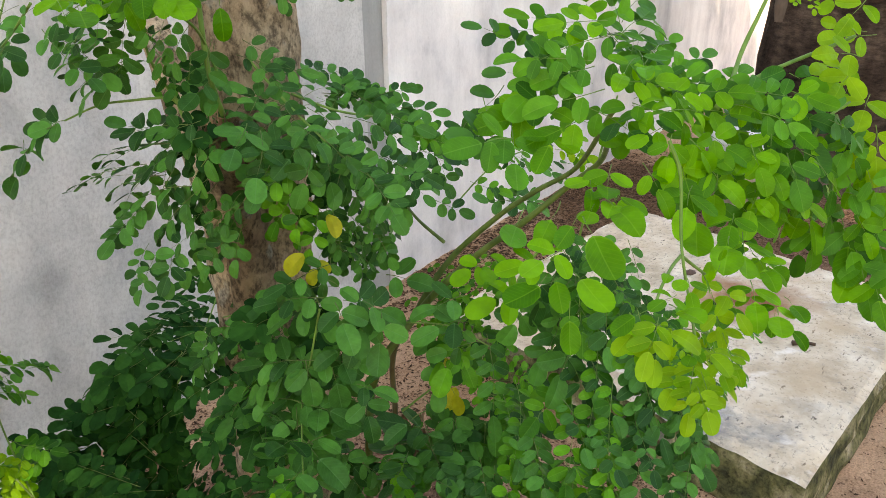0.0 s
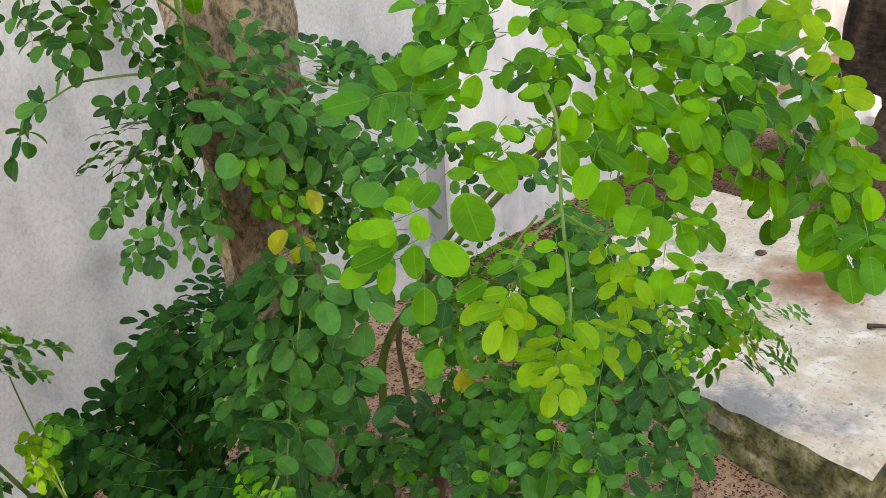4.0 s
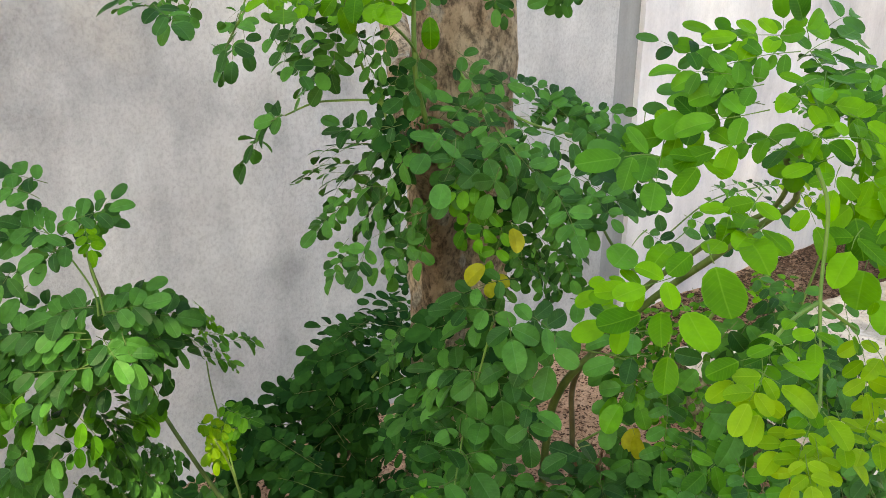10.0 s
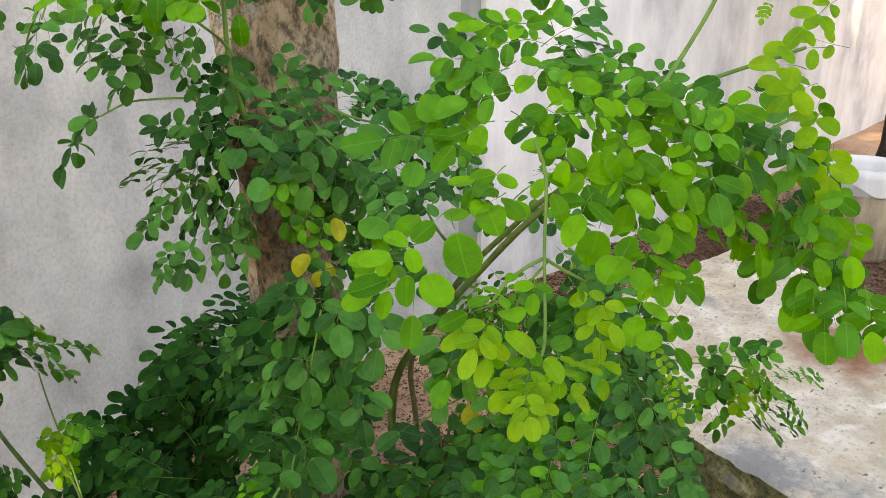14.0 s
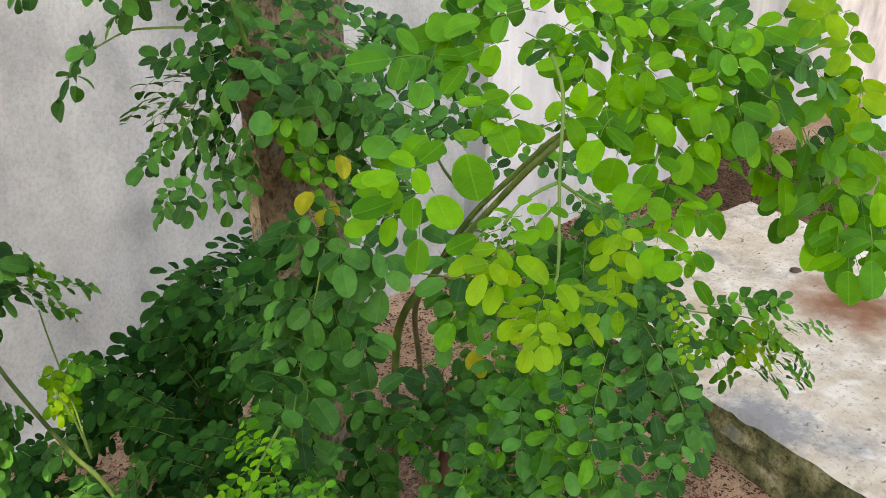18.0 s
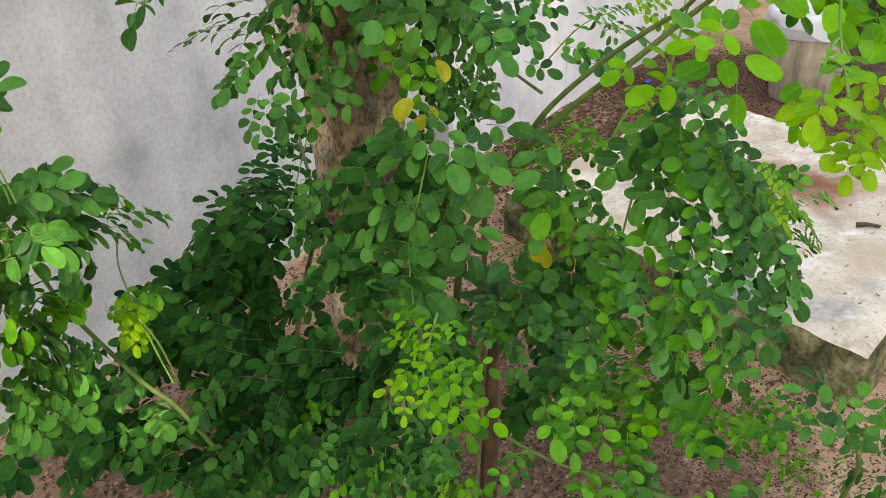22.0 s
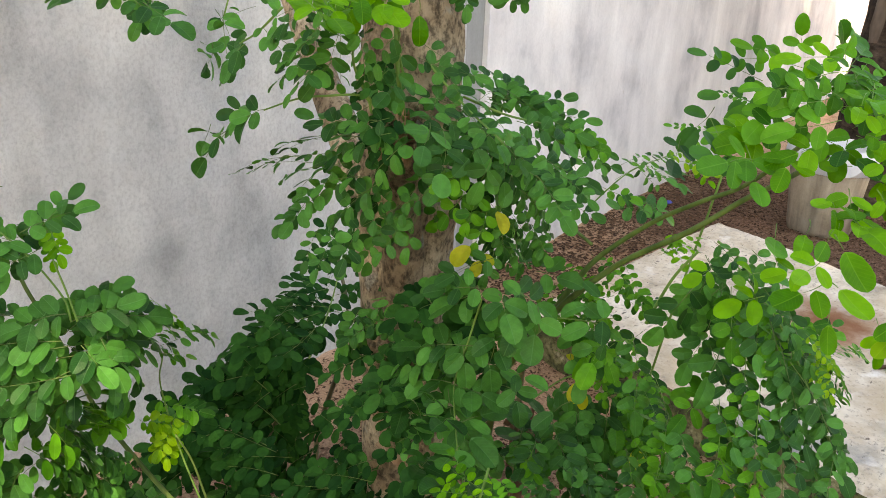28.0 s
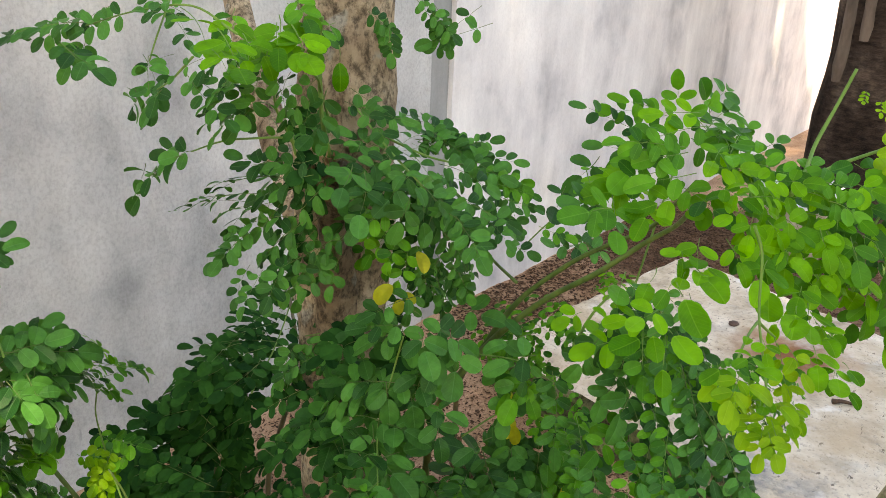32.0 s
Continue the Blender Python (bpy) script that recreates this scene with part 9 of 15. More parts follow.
spray(tree, (0.677, 0.931, 0.934), (0.660, 0.931, 0.923), 1, 0.0191, MATURE, (-0.35, -0.31, 0.62), True)
spray(tree, (0.670, 0.781, 1.009), (0.664, 0.835, 0.960), 2, 0.0258, MATURE, (-0.33, -0.57, 0.75))
spray(tree, (0.678, 0.798, 0.998), (0.676, 0.849, 0.950), 2, 0.0226, MATURE, (-0.32, -0.26, 0.46), True)
spray(tree, (0.678, 0.771, 1.000), (0.677, 0.799, 0.971), 1, 0.0229, MATURE, (-0.34, -0.56, 0.76))
spray(tree, (0.724, 0.840, 0.979), (0.720, 0.875, 0.957), 1, 0.0188, MATURE, (-0.27, -0.82, 0.73), True)
spray(tree, (0.680, 0.729, 1.004), (0.650, 0.808, 0.947), 4, 0.0185, MATURE, (-0.33, -0.55, 0.77))
spray(tree, (0.695, 0.741, 0.991), (0.669, 0.831, 0.961), 4, 0.0179, MATURE, (-0.56, -0.53, 0.80), True)
spray(tree, (0.688, 0.769, 0.982), (0.661, 0.796, 0.921), 3, 0.0204, MATURE, (-0.33, -0.54, 0.78))
spray(tree, (0.713, 0.826, 0.956), (0.705, 0.831, 0.888), 3, 0.0194, MATURE, (-0.30, -0.75, 0.76), True)
spray(tree, (0.657, 0.802, 0.950), (0.637, 0.802, 0.923), 2, 0.0204, MATURE, (-0.30, -0.54, 0.79))
spray(tree, (0.670, 0.833, 0.932), (0.656, 0.827, 0.904), 2, 0.0179, MATURE, (-0.38, -0.76, 0.59), True)
spray(tree, (0.654, 0.834, 0.940), (0.625, 0.834, 0.904), 3, 0.0167, MATURE, (-0.18, -0.34, 0.92))
spray(tree, (0.679, 0.887, 0.925), (0.654, 0.884, 0.890), 3, 0.0156, MATURE, (-0.18, -0.45, 0.81), True)
spray(tree, (0.691, 0.752, 0.979), (0.670, 0.776, 0.928), 3, 0.0188, MATURE, (-0.33, -0.53, 0.78))
spray(tree, (0.712, 0.761, 0.969), (0.685, 0.798, 0.934), 3, 0.0178, MATURE, (-0.62, -0.72, 0.76), True)
spray(tree, (0.693, 0.743, 0.975), (0.685, 0.750, 0.937), 2, 0.0200, MATURE, (-0.34, -0.52, 0.78))
spray(tree, (0.717, 0.765, 0.962), (0.702, 0.783, 0.933), 2, 0.0184, MATURE, (-0.42, -0.25, 0.48), True)
spray(tree, (0.685, 0.721, 1.012), (0.678, 0.767, 0.966), 2, 0.0170, MATURE, (-0.36, -0.54, 0.76))
spray(tree, (0.699, 0.749, 1.005), (0.697, 0.788, 0.958), 2, 0.0170, MATURE, (-0.17, -0.53, 0.66), True)
spray(tree, (0.687, 0.785, 1.146), (0.685, 0.798, 1.105), 3, 0.0129, SHADED, (-0.40, -0.65, 0.65))
spray(tree, (0.725, 0.833, 1.131), (0.718, 0.852, 1.093), 3, 0.0115, SHADED, (-0.29, -0.79, 0.60), True)
spray(tree, (0.705, 0.792, 1.132), (0.669, 0.793, 1.113), 2, 0.0142, SHADED, (-0.40, -0.65, 0.65))
spray(tree, (0.751, 0.870, 1.116), (0.719, 0.862, 1.090), 2, 0.0134, SHADED, (-0.86, -0.65, 0.76), True)
spray(tree, (0.705, 0.781, 1.078), (0.679, 0.786, 1.065), 2, 0.0210, SHADED, (-0.39, -0.61, 0.69))
spray(tree, (0.736, 0.824, 1.074), (0.715, 0.821, 1.055), 2, 0.0193, SHADED, (-0.10, -0.42, 0.65), True)
spray(tree, (0.689, 0.759, 1.063), (0.675, 0.782, 1.044), 2, 0.0221, SHADED, (-0.38, -0.60, 0.71))
spray(tree, (0.706, 0.786, 1.050), (0.692, 0.813, 1.042), 2, 0.0182, SHADED, (-0.21, -0.77, 0.85), True)
spray(tree, (0.681, 0.763, 1.028), (0.688, 0.836, 0.980), 2, 0.0245, SHADED, (-0.35, -0.57, 0.74))
spray(tree, (0.695, 0.777, 1.014), (0.707, 0.845, 0.964), 2, 0.0228, SHADED, (-0.31, -0.87, 0.66), True)
spray(tree, (0.718, 0.790, 1.154), (0.707, 0.789, 1.109), 2, 0.0236, MATURE, (-0.42, -0.64, 0.64))
spray(tree, (0.759, 0.834, 1.141), (0.748, 0.833, 1.097), 2, 0.0221, MATURE, (-0.16, -0.81, 0.87), True)
spray(tree, (0.738, 0.797, 1.117), (0.691, 0.787, 1.105), 2, 0.0238, MATURE, (-0.41, -0.63, 0.66))
spray(tree, (0.791, 0.880, 1.115), (0.748, 0.860, 1.093), 2, 0.0219, MATURE, (-0.32, -0.67, 0.52), True)
spray(tree, (0.747, 0.806, 1.114), (0.714, 0.790, 1.095), 1, 0.0189, MATURE, (-0.42, -0.62, 0.66))
spray(tree, (0.759, 0.825, 1.113), (0.725, 0.813, 1.100), 1, 0.0165, MATURE, (-0.17, -0.91, 0.58), True)
spray(tree, (0.721, 0.753, 1.074), (0.672, 0.719, 1.064), 1, 0.0293, MATURE, (-0.40, -0.59, 0.70))
spray(tree, (0.730, 0.794, 1.066), (0.685, 0.756, 1.055), 1, 0.0255, MATURE, (-0.49, -0.43, 0.40), True)
spray(tree, (0.717, 0.731, 1.069), (0.678, 0.700, 1.037), 1, 0.0265, MATURE, (-0.40, -0.57, 0.72))
spray(tree, (0.753, 0.812, 1.059), (0.725, 0.771, 1.027), 1, 0.0251, MATURE, (-0.48, -0.50, 0.89), True)
spray(tree, (0.764, 0.780, 1.091), (0.714, 0.754, 1.072), 2, 0.0228, MATURE, (-0.42, -0.60, 0.68))
spray(tree, (0.777, 0.811, 1.085), (0.728, 0.786, 1.069), 2, 0.0219, MATURE, (-0.38, -0.47, 0.69), True)
spray(tree, (0.786, 0.820, 1.143), (0.803, 0.788, 1.123), 2, 0.0197, MATURE, (-0.46, -0.62, 0.63))
spray(tree, (0.831, 0.875, 1.135), (0.844, 0.845, 1.111), 2, 0.0176, MATURE, (-0.51, -0.73, 0.97), True)
spray(tree, (0.772, 0.816, 1.129), (0.818, 0.768, 1.109), 4, 0.0182, MATURE, (-0.46, -0.61, 0.64))
spray(tree, (0.810, 0.857, 1.116), (0.855, 0.811, 1.100), 4, 0.0169, MATURE, (-0.39, -0.40, 0.85), True)
stem(tree, "twig", 0.0016, 0.0010, STALK, (0.782, 0.811, 1.125), (0.769, 0.743, 1.086), (0.745, 0.678, 1.066), (0.772, 0.671, 1.037))
spray(tree, (0.784, 0.804, 1.123), (0.768, 0.742, 1.089), 2, 0.0205, MATURE, (-0.45, -0.60, 0.66))
spray(tree, (0.834, 0.870, 1.108), (0.833, 0.802, 1.090), 2, 0.0168, MATURE, (-0.41, -0.68, 0.76), True)
spray(tree, (0.771, 0.741, 1.083), (0.758, 0.787, 1.092), 2, 0.0231, MATURE, (-0.44, -0.59, 0.67))
spray(tree, (0.789, 0.756, 1.073), (0.780, 0.800, 1.084), 2, 0.0222, MATURE, (-0.19, -0.72, 0.66), True)
spray(tree, (0.761, 0.733, 1.079), (0.717, 0.740, 1.064), 3, 0.0223, MATURE, (-0.43, -0.58, 0.69))
spray(tree, (0.776, 0.755, 1.080), (0.739, 0.750, 1.054), 3, 0.0201, MATURE, (-0.59, -0.55, 0.79), True)
spray(tree, (0.762, 0.740, 1.084), (0.734, 0.670, 1.064), 2, 0.0219, MATURE, (-0.45, -0.56, 0.69))
spray(tree, (0.798, 0.781, 1.075), (0.773, 0.711, 1.058), 2, 0.0192, MATURE, (-0.28, -0.21, 0.66), True)
spray(tree, (0.753, 0.687, 1.072), (0.719, 0.694, 1.046), 2, 0.0242, MATURE, (-0.44, -0.55, 0.71))
spray(tree, (0.796, 0.761, 1.061), (0.762, 0.767, 1.034), 2, 0.0202, MATURE, (-0.61, -0.51, 0.83), True)
spray(tree, (0.737, 0.673, 1.071), (0.761, 0.659, 1.041), 2, 0.0227, MATURE, (-0.45, -0.54, 0.71))
spray(tree, (0.764, 0.724, 1.057), (0.798, 0.709, 1.042), 2, 0.0200, MATURE, (-0.63, -0.48, 0.70), True)
spray(tree, (0.720, 0.666, 1.053), (0.718, 0.677, 1.025), 1, 0.0249, MATURE, (-0.42, -0.54, 0.73))
spray(tree, (0.752, 0.715, 1.047), (0.749, 0.728, 1.021), 1, 0.0202, MATURE, (-0.48, -0.59, 0.81), True)
spray(tree, (0.734, 0.663, 1.051), (0.743, 0.665, 1.021), 1, 0.0252, MATURE, (-0.43, -0.53, 0.73))
spray(tree, (0.753, 0.693, 1.029), (0.767, 0.692, 1.003), 1, 0.0236, MATURE, (-0.33, -0.76, 0.69), True)
spray(tree, (0.771, 0.670, 1.037), (0.755, 0.666, 1.014), 1, 0.0233, MATURE, (-0.44, -0.51, 0.74))
spray(tree, (0.780, 0.705, 1.037), (0.773, 0.693, 1.015), 1, 0.0196, MATURE, (-0.38, -0.73, 0.42), True)
spray(tree, (0.772, 0.732, 1.087), (0.890, 0.773, 1.076), 4, 0.0184, MATURE, (-0.48, -0.56, 0.67))
spray(tree, (0.789, 0.738, 1.080), (0.902, 0.780, 1.062), 4, 0.0151, MATURE, (-0.41, -0.59, 0.58), True)
spray(tree, (0.832, 0.738, 1.068), (0.904, 0.764, 1.086), 3, 0.0174, MATURE, (-0.50, -0.55, 0.67))
spray(tree, (0.889, 0.796, 1.065), (0.964, 0.813, 1.070), 3, 0.0152, MATURE, (-0.16, -0.93, 0.54), True)
spray(tree, (0.863, 0.764, 1.072), (0.902, 0.719, 1.072), 4, 0.0161, MATURE, (-0.50, -0.54, 0.68))
spray(tree, (0.887, 0.785, 1.072), (0.921, 0.743, 1.067), 4, 0.0151, MATURE, (-0.55, -0.71, 0.57), True)
spray(tree, (0.880, 0.744, 1.060), (0.901, 0.707, 1.055), 3, 0.0146, MATURE, (-0.51, -0.52, 0.69))
spray(tree, (0.910, 0.767, 1.061), (0.926, 0.732, 1.050), 3, 0.0130, MATURE, (-0.50, -0.25, 0.44), True)
spray(tree, (0.794, 0.722, 1.076), (0.782, 0.682, 1.054), 2, 0.0200, MATURE, (-0.47, -0.54, 0.70))
spray(tree, (0.822, 0.765, 1.068), (0.818, 0.721, 1.055), 2, 0.0169, MATURE, (-0.54, -0.58, 0.93), True)
spray(tree, (0.776, 0.675, 1.056), (0.807, 0.671, 1.038), 2, 0.0158, MATURE, (-0.47, -0.52, 0.72))
spray(tree, (0.800, 0.700, 1.051), (0.834, 0.698, 1.040), 2, 0.0151, MATURE, (-0.34, -0.69, 0.64), True)
spray(tree, (0.776, 0.675, 1.041), (0.784, 0.651, 1.017), 2, 0.0183, MATURE, (-0.45, -0.51, 0.73))
spray(tree, (0.784, 0.697, 1.035), (0.799, 0.671, 1.022), 2, 0.0149, MATURE, (0.01, -0.44, 0.85), True)
spray(tree, (0.770, 0.661, 1.030), (0.777, 0.619, 1.007), 3, 0.0173, MATURE, (-0.45, -0.49, 0.74))
spray(tree, (0.821, 0.716, 1.003), (0.832, 0.673, 0.985), 3, 0.0142, MATURE, (-0.09, -0.65, 0.63), True)
spray(tree, (0.764, 0.655, 1.008), (0.788, 0.641, 0.969), 3, 0.0170, MATURE, (-0.43, -0.48, 0.76))
spray(tree, (0.790, 0.699, 0.984), (0.825, 0.681, 0.959), 3, 0.0161, MATURE, (-0.55, -0.31, 0.97), True)
spray(tree, (0.763, 0.638, 1.000), (0.809, 0.644, 0.956), 3, 0.0158, MATURE, (-0.44, -0.46, 0.77))
spray(tree, (0.825, 0.711, 0.970), (0.872, 0.717, 0.927), 3, 0.0131, MATURE, (-0.34, -0.36, 0.83), True)
spray(tree, (0.766, 0.668, 0.968), (0.801, 0.672, 0.923), 3, 0.0149, MATURE, (-0.41, -0.46, 0.79))
spray(tree, (0.828, 0.729, 0.933), (0.866, 0.732, 0.890), 3, 0.0143, MATURE, (-0.04, -0.58, 0.99), True)
spray(tree, (0.800, 0.661, 0.955), (0.832, 0.655, 0.936), 2, 0.0138, MATURE, (-0.43, -0.45, 0.78))
spray(tree, (0.819, 0.682, 0.942), (0.847, 0.677, 0.919), 2, 0.0128, MATURE, (-0.49, -0.51, 0.99), True)
spray(tree, (0.732, 0.751, 1.057), (0.719, 0.726, 1.028), 2, 0.0224, MATURE, (-0.41, -0.57, 0.72))
spray(tree, (0.774, 0.818, 1.040), (0.767, 0.789, 1.013), 2, 0.0186, MATURE, (-0.29, -0.47, 0.66), True)
spray(tree, (0.724, 0.695, 1.032), (0.705, 0.713, 1.018), 2, 0.0205, MID, (-0.40, -0.54, 0.74))
spray(tree, (0.755, 0.725, 1.015), (0.738, 0.740, 0.997), 2, 0.0186, MID, (-0.36, -0.76, 0.79), True)
spray(tree, (0.731, 0.701, 1.012), (0.721, 0.722, 0.973), 2, 0.0211, MID, (-0.39, -0.52, 0.76))
spray(tree, (0.774, 0.768, 0.981), (0.770, 0.781, 0.939), 2, 0.0191, MID, (-0.38, -0.55, 0.91), True)
spray(tree, (0.727, 0.682, 1.011), (0.722, 0.695, 0.971), 2, 0.0194, MID, (-0.40, -0.51, 0.76))
spray(tree, (0.793, 0.746, 0.977), (0.779, 0.773, 0.946), 2, 0.0156, MATURE, (-0.23, -0.40, 0.79), True)
spray(tree, (0.741, 0.683, 0.989), (0.733, 0.690, 0.946), 2, 0.0171, MID, (-0.39, -0.49, 0.78))
spray(tree, (0.771, 0.710, 0.979), (0.757, 0.726, 0.942), 2, 0.0158, MID, (-0.51, -0.42, 0.96), True)
spray(tree, (0.752, 0.688, 0.967), (0.775, 0.671, 0.920), 4, 0.0149, MATURE, (-0.40, -0.47, 0.79))
spray(tree, (0.800, 0.749, 0.944), (0.822, 0.733, 0.898), 4, 0.0127, MATURE, (-0.34, -0.36, 0.59), True)
spray(tree, (0.748, 0.657, 0.944), (0.807, 0.669, 0.903), 3, 0.0149, MATURE, (-0.40, -0.44, 0.80))
spray(tree, (0.790, 0.687, 0.924), (0.837, 0.705, 0.872), 3, 0.0125, MATURE, (-0.30, -0.67, 0.62), True)
spray(tree, (0.750, 0.677, 0.932), (0.743, 0.681, 0.906), 2, 0.0175, MATURE, (-0.37, -0.45, 0.81))
spray(tree, (0.780, 0.706, 0.914), (0.769, 0.716, 0.892), 2, 0.0145, MATURE, (-0.26, -0.89, 0.94), True)
spray(tree, (0.769, 0.663, 0.950), (0.793, 0.671, 0.893), 3, 0.0137, MATURE, (-0.40, -0.44, 0.80))
spray(tree, (0.822, 0.729, 0.906), (0.862, 0.727, 0.860), 3, 0.0129, MATURE, (-0.60, -0.55, 0.66), True)
spray(tree, (0.738, 0.711, 1.056), (0.721, 0.719, 1.029), 2, 0.0221, SHADED, (-0.42, -0.55, 0.72))
spray(tree, (0.791, 0.783, 1.032), (0.772, 0.795, 1.007), 2, 0.0185, SHADED, (-0.41, -0.42, 1.10), True)
spray(tree, (0.770, 0.697, 1.023), (0.764, 0.710, 0.984), 2, 0.0215, SHADED, (-0.42, -0.52, 0.75))
spray(tree, (0.821, 0.770, 0.988), (0.817, 0.781, 0.948), 2, 0.0175, SHADED, (-0.44, -0.42, 0.74), True)
spray(tree, (0.714, 0.719, 1.036), (0.702, 0.724, 1.013), 2, 0.0233, MATURE, (-0.39, -0.55, 0.73))
spray(tree, (0.764, 0.784, 1.005), (0.748, 0.794, 0.987), 2, 0.0231, MATURE, (0.11, -0.41, 0.74), True)
spray(tree, (0.735, 0.691, 0.945), (0.729, 0.694, 0.941), 0, 0.0306, YELLOW, (-0.37, -0.48, 0.79))
spray(tree, (0.749, 0.678, 0.987), (0.747, 0.674, 0.984), 0, 0.0275, YELLOW, (-0.41, -0.50, 0.77))
spray(tree, (0.739, 0.679, 0.941), (0.733, 0.683, 0.925), 1, 0.0186, YELLOW, (-0.37, -0.47, 0.80))
spray(tree, (1.080, 0.818, 0.940), (1.092, 0.786, 0.919), 3, 0.0198, MATURE, (-0.50, -0.45, 0.74))
spray(tree, (1.109, 0.796, 0.946), (1.093, 0.760, 0.907), 3, 0.0197, MATURE, (-0.51, -0.43, 0.74))
spray(tree, (1.063, 0.792, 0.956), (1.014, 0.779, 0.937), 2, 0.0207, MATURE, (-0.50, -0.46, 0.74))
spray(tree, (1.066, 0.762, 0.888), (1.082, 0.734, 0.874), 2, 0.0228, MATURE, (-0.49, -0.41, 0.77))
spray(tree, (0.551, 0.763, 1.231), (0.508, 0.683, 1.210), 1, 0.0315, FRESH, (-0.34, -0.75, 0.57))
spray(tree, (0.580, 0.859, 1.241), (0.543, 0.772, 1.219), 1, 0.0285, FRESH, (-0.18, -1.08, 1.00), True)
spray(tree, (0.513, 0.724, 1.220), (0.493, 0.678, 1.208), 1, 0.0194, FRESH, (-0.32, -0.75, 0.58))
spray(tree, (0.530, 0.747, 1.221), (0.513, 0.699, 1.211), 1, 0.0158, FRESH, (-0.18, -0.99, 0.90), True)
spray(tree, (0.547, 0.736, 1.218), (0.537, 0.711, 1.210), 1, 0.0175, FRESH, (-0.35, -0.74, 0.57))
spray(tree, (0.575, 0.777, 1.219), (0.565, 0.752, 1.211), 1, 0.0166, MID, (-0.39, -0.89, 0.74), True)
spray(tree, (0.609, 0.782, 1.219), (0.612, 0.772, 1.202), 1, 0.0231, FRESH, (-0.38, -0.72, 0.57))
spray(tree, (0.638, 0.841, 1.215), (0.646, 0.829, 1.202), 1, 0.0224, MID, (-0.36, -1.07, 0.34), True)
spray(tree, (0.661, 0.784, 1.227), (0.645, 0.750, 1.204), 1, 0.0391, FRESH, (-0.42, -0.71, 0.57))
spray(tree, (0.676, 0.820, 1.233), (0.653, 0.795, 1.211), 1, 0.0381, FRESH, (-0.73, -0.51, 0.59), True)
spray(tree, (0.573, 0.755, 1.212), (0.565, 0.741, 1.205), 0, 0.0130, FRESH, (-0.36, -0.73, 0.58))
spray(tree, (0.937, 0.722, 1.221), (0.873, 0.764, 1.198), 2, 0.0212, MATURE, (-0.57, -0.59, 0.57))
spray(tree, (0.985, 0.774, 1.236), (0.926, 0.800, 1.192), 2, 0.0191, MATURE, (-0.55, -0.72, 0.48), True)
spray(tree, (0.861, 0.777, 1.076), (0.872, 0.735, 1.079), 2, 0.0234, MATURE, (-0.61, -0.39, 0.69))
spray(tree, (0.911, 0.813, 1.070), (0.921, 0.772, 1.071), 2, 0.0196, MATURE, (-0.91, -0.34, 1.02), True)
spray(tree, (0.879, 0.772, 1.088), (0.859, 0.703, 1.073), 3, 0.0217, MATURE, (-0.62, -0.38, 0.69))
spray(tree, (0.931, 0.811, 1.087), (0.906, 0.746, 1.068), 3, 0.0184, MATURE, (-0.43, -0.71, 0.53), True)
spray(tree, (0.876, 0.753, 1.077), (0.886, 0.694, 1.056), 3, 0.0235, MATURE, (-0.62, -0.36, 0.70))
spray(tree, (0.952, 0.788, 1.050), (0.962, 0.730, 1.029), 3, 0.0191, MATURE, (-0.82, -0.71, 0.55), True)
spray(tree, (0.800, 0.691, 1.072), (0.850, 0.658, 1.041), 3, 0.0221, MATURE, (-0.61, -0.34, 0.71))
spray(tree, (0.816, 0.708, 1.053), (0.870, 0.678, 1.033), 3, 0.0196, MATURE, (-0.58, -0.38, 0.83), True)
spray(tree, (0.874, 0.712, 1.075), (0.900, 0.691, 1.082), 2, 0.0155, MATURE, (-0.63, -0.35, 0.69))
spray(tree, (0.951, 0.759, 1.061), (0.975, 0.737, 1.064), 2, 0.0146, MATURE, (-0.57, -0.57, 0.62), True)
spray(tree, (0.864, 0.698, 1.066), (0.880, 0.659, 1.049), 3, 0.0215, MATURE, (-0.62, -0.34, 0.71))
spray(tree, (0.947, 0.737, 1.048), (0.969, 0.698, 1.043), 3, 0.0199, MATURE, (-0.51, -0.19, 0.64), True)
spray(tree, (0.869, 0.684, 1.054), (0.898, 0.644, 1.034), 3, 0.0186, MID, (-0.62, -0.32, 0.72))
spray(tree, (0.945, 0.732, 1.020), (0.981, 0.692, 1.014), 3, 0.0185, MID, (-0.84, -0.23, 0.48), True)
spray(tree, (0.864, 0.666, 1.044), (0.906, 0.630, 1.026), 4, 0.0155, MID, (-0.62, -0.31, 0.72))
spray(tree, (0.921, 0.684, 1.035), (0.950, 0.657, 0.999), 4, 0.0154, MATURE, (-0.49, -0.17, 0.61), True)
spray(tree, (0.860, 0.663, 1.031), (0.906, 0.623, 1.011), 3, 0.0170, MATURE, (-0.61, -0.30, 0.73))
spray(tree, (0.929, 0.702, 1.006), (0.969, 0.666, 0.976), 3, 0.0150, MATURE, (-0.76, -0.13, 0.63), True)
spray(tree, (0.806, 0.664, 1.036), (0.844, 0.622, 1.007), 3, 0.0222, MATURE, (-0.60, -0.31, 0.74))
spray(tree, (0.869, 0.701, 1.013), (0.900, 0.664, 0.978), 3, 0.0219, MATURE, (-0.48, -0.22, 0.74), True)
spray(tree, (0.751, 0.675, 1.064), (0.782, 0.649, 1.024), 3, 0.0239, MATURE, (-0.59, -0.35, 0.73))
spray(tree, (0.777, 0.692, 1.052), (0.798, 0.679, 1.004), 3, 0.0233, MATURE, (-0.57, -0.36, 0.55), True)
spray(tree, (0.766, 0.715, 1.061), (0.743, 0.684, 1.027), 3, 0.0226, MATURE, (-0.57, -0.37, 0.73))
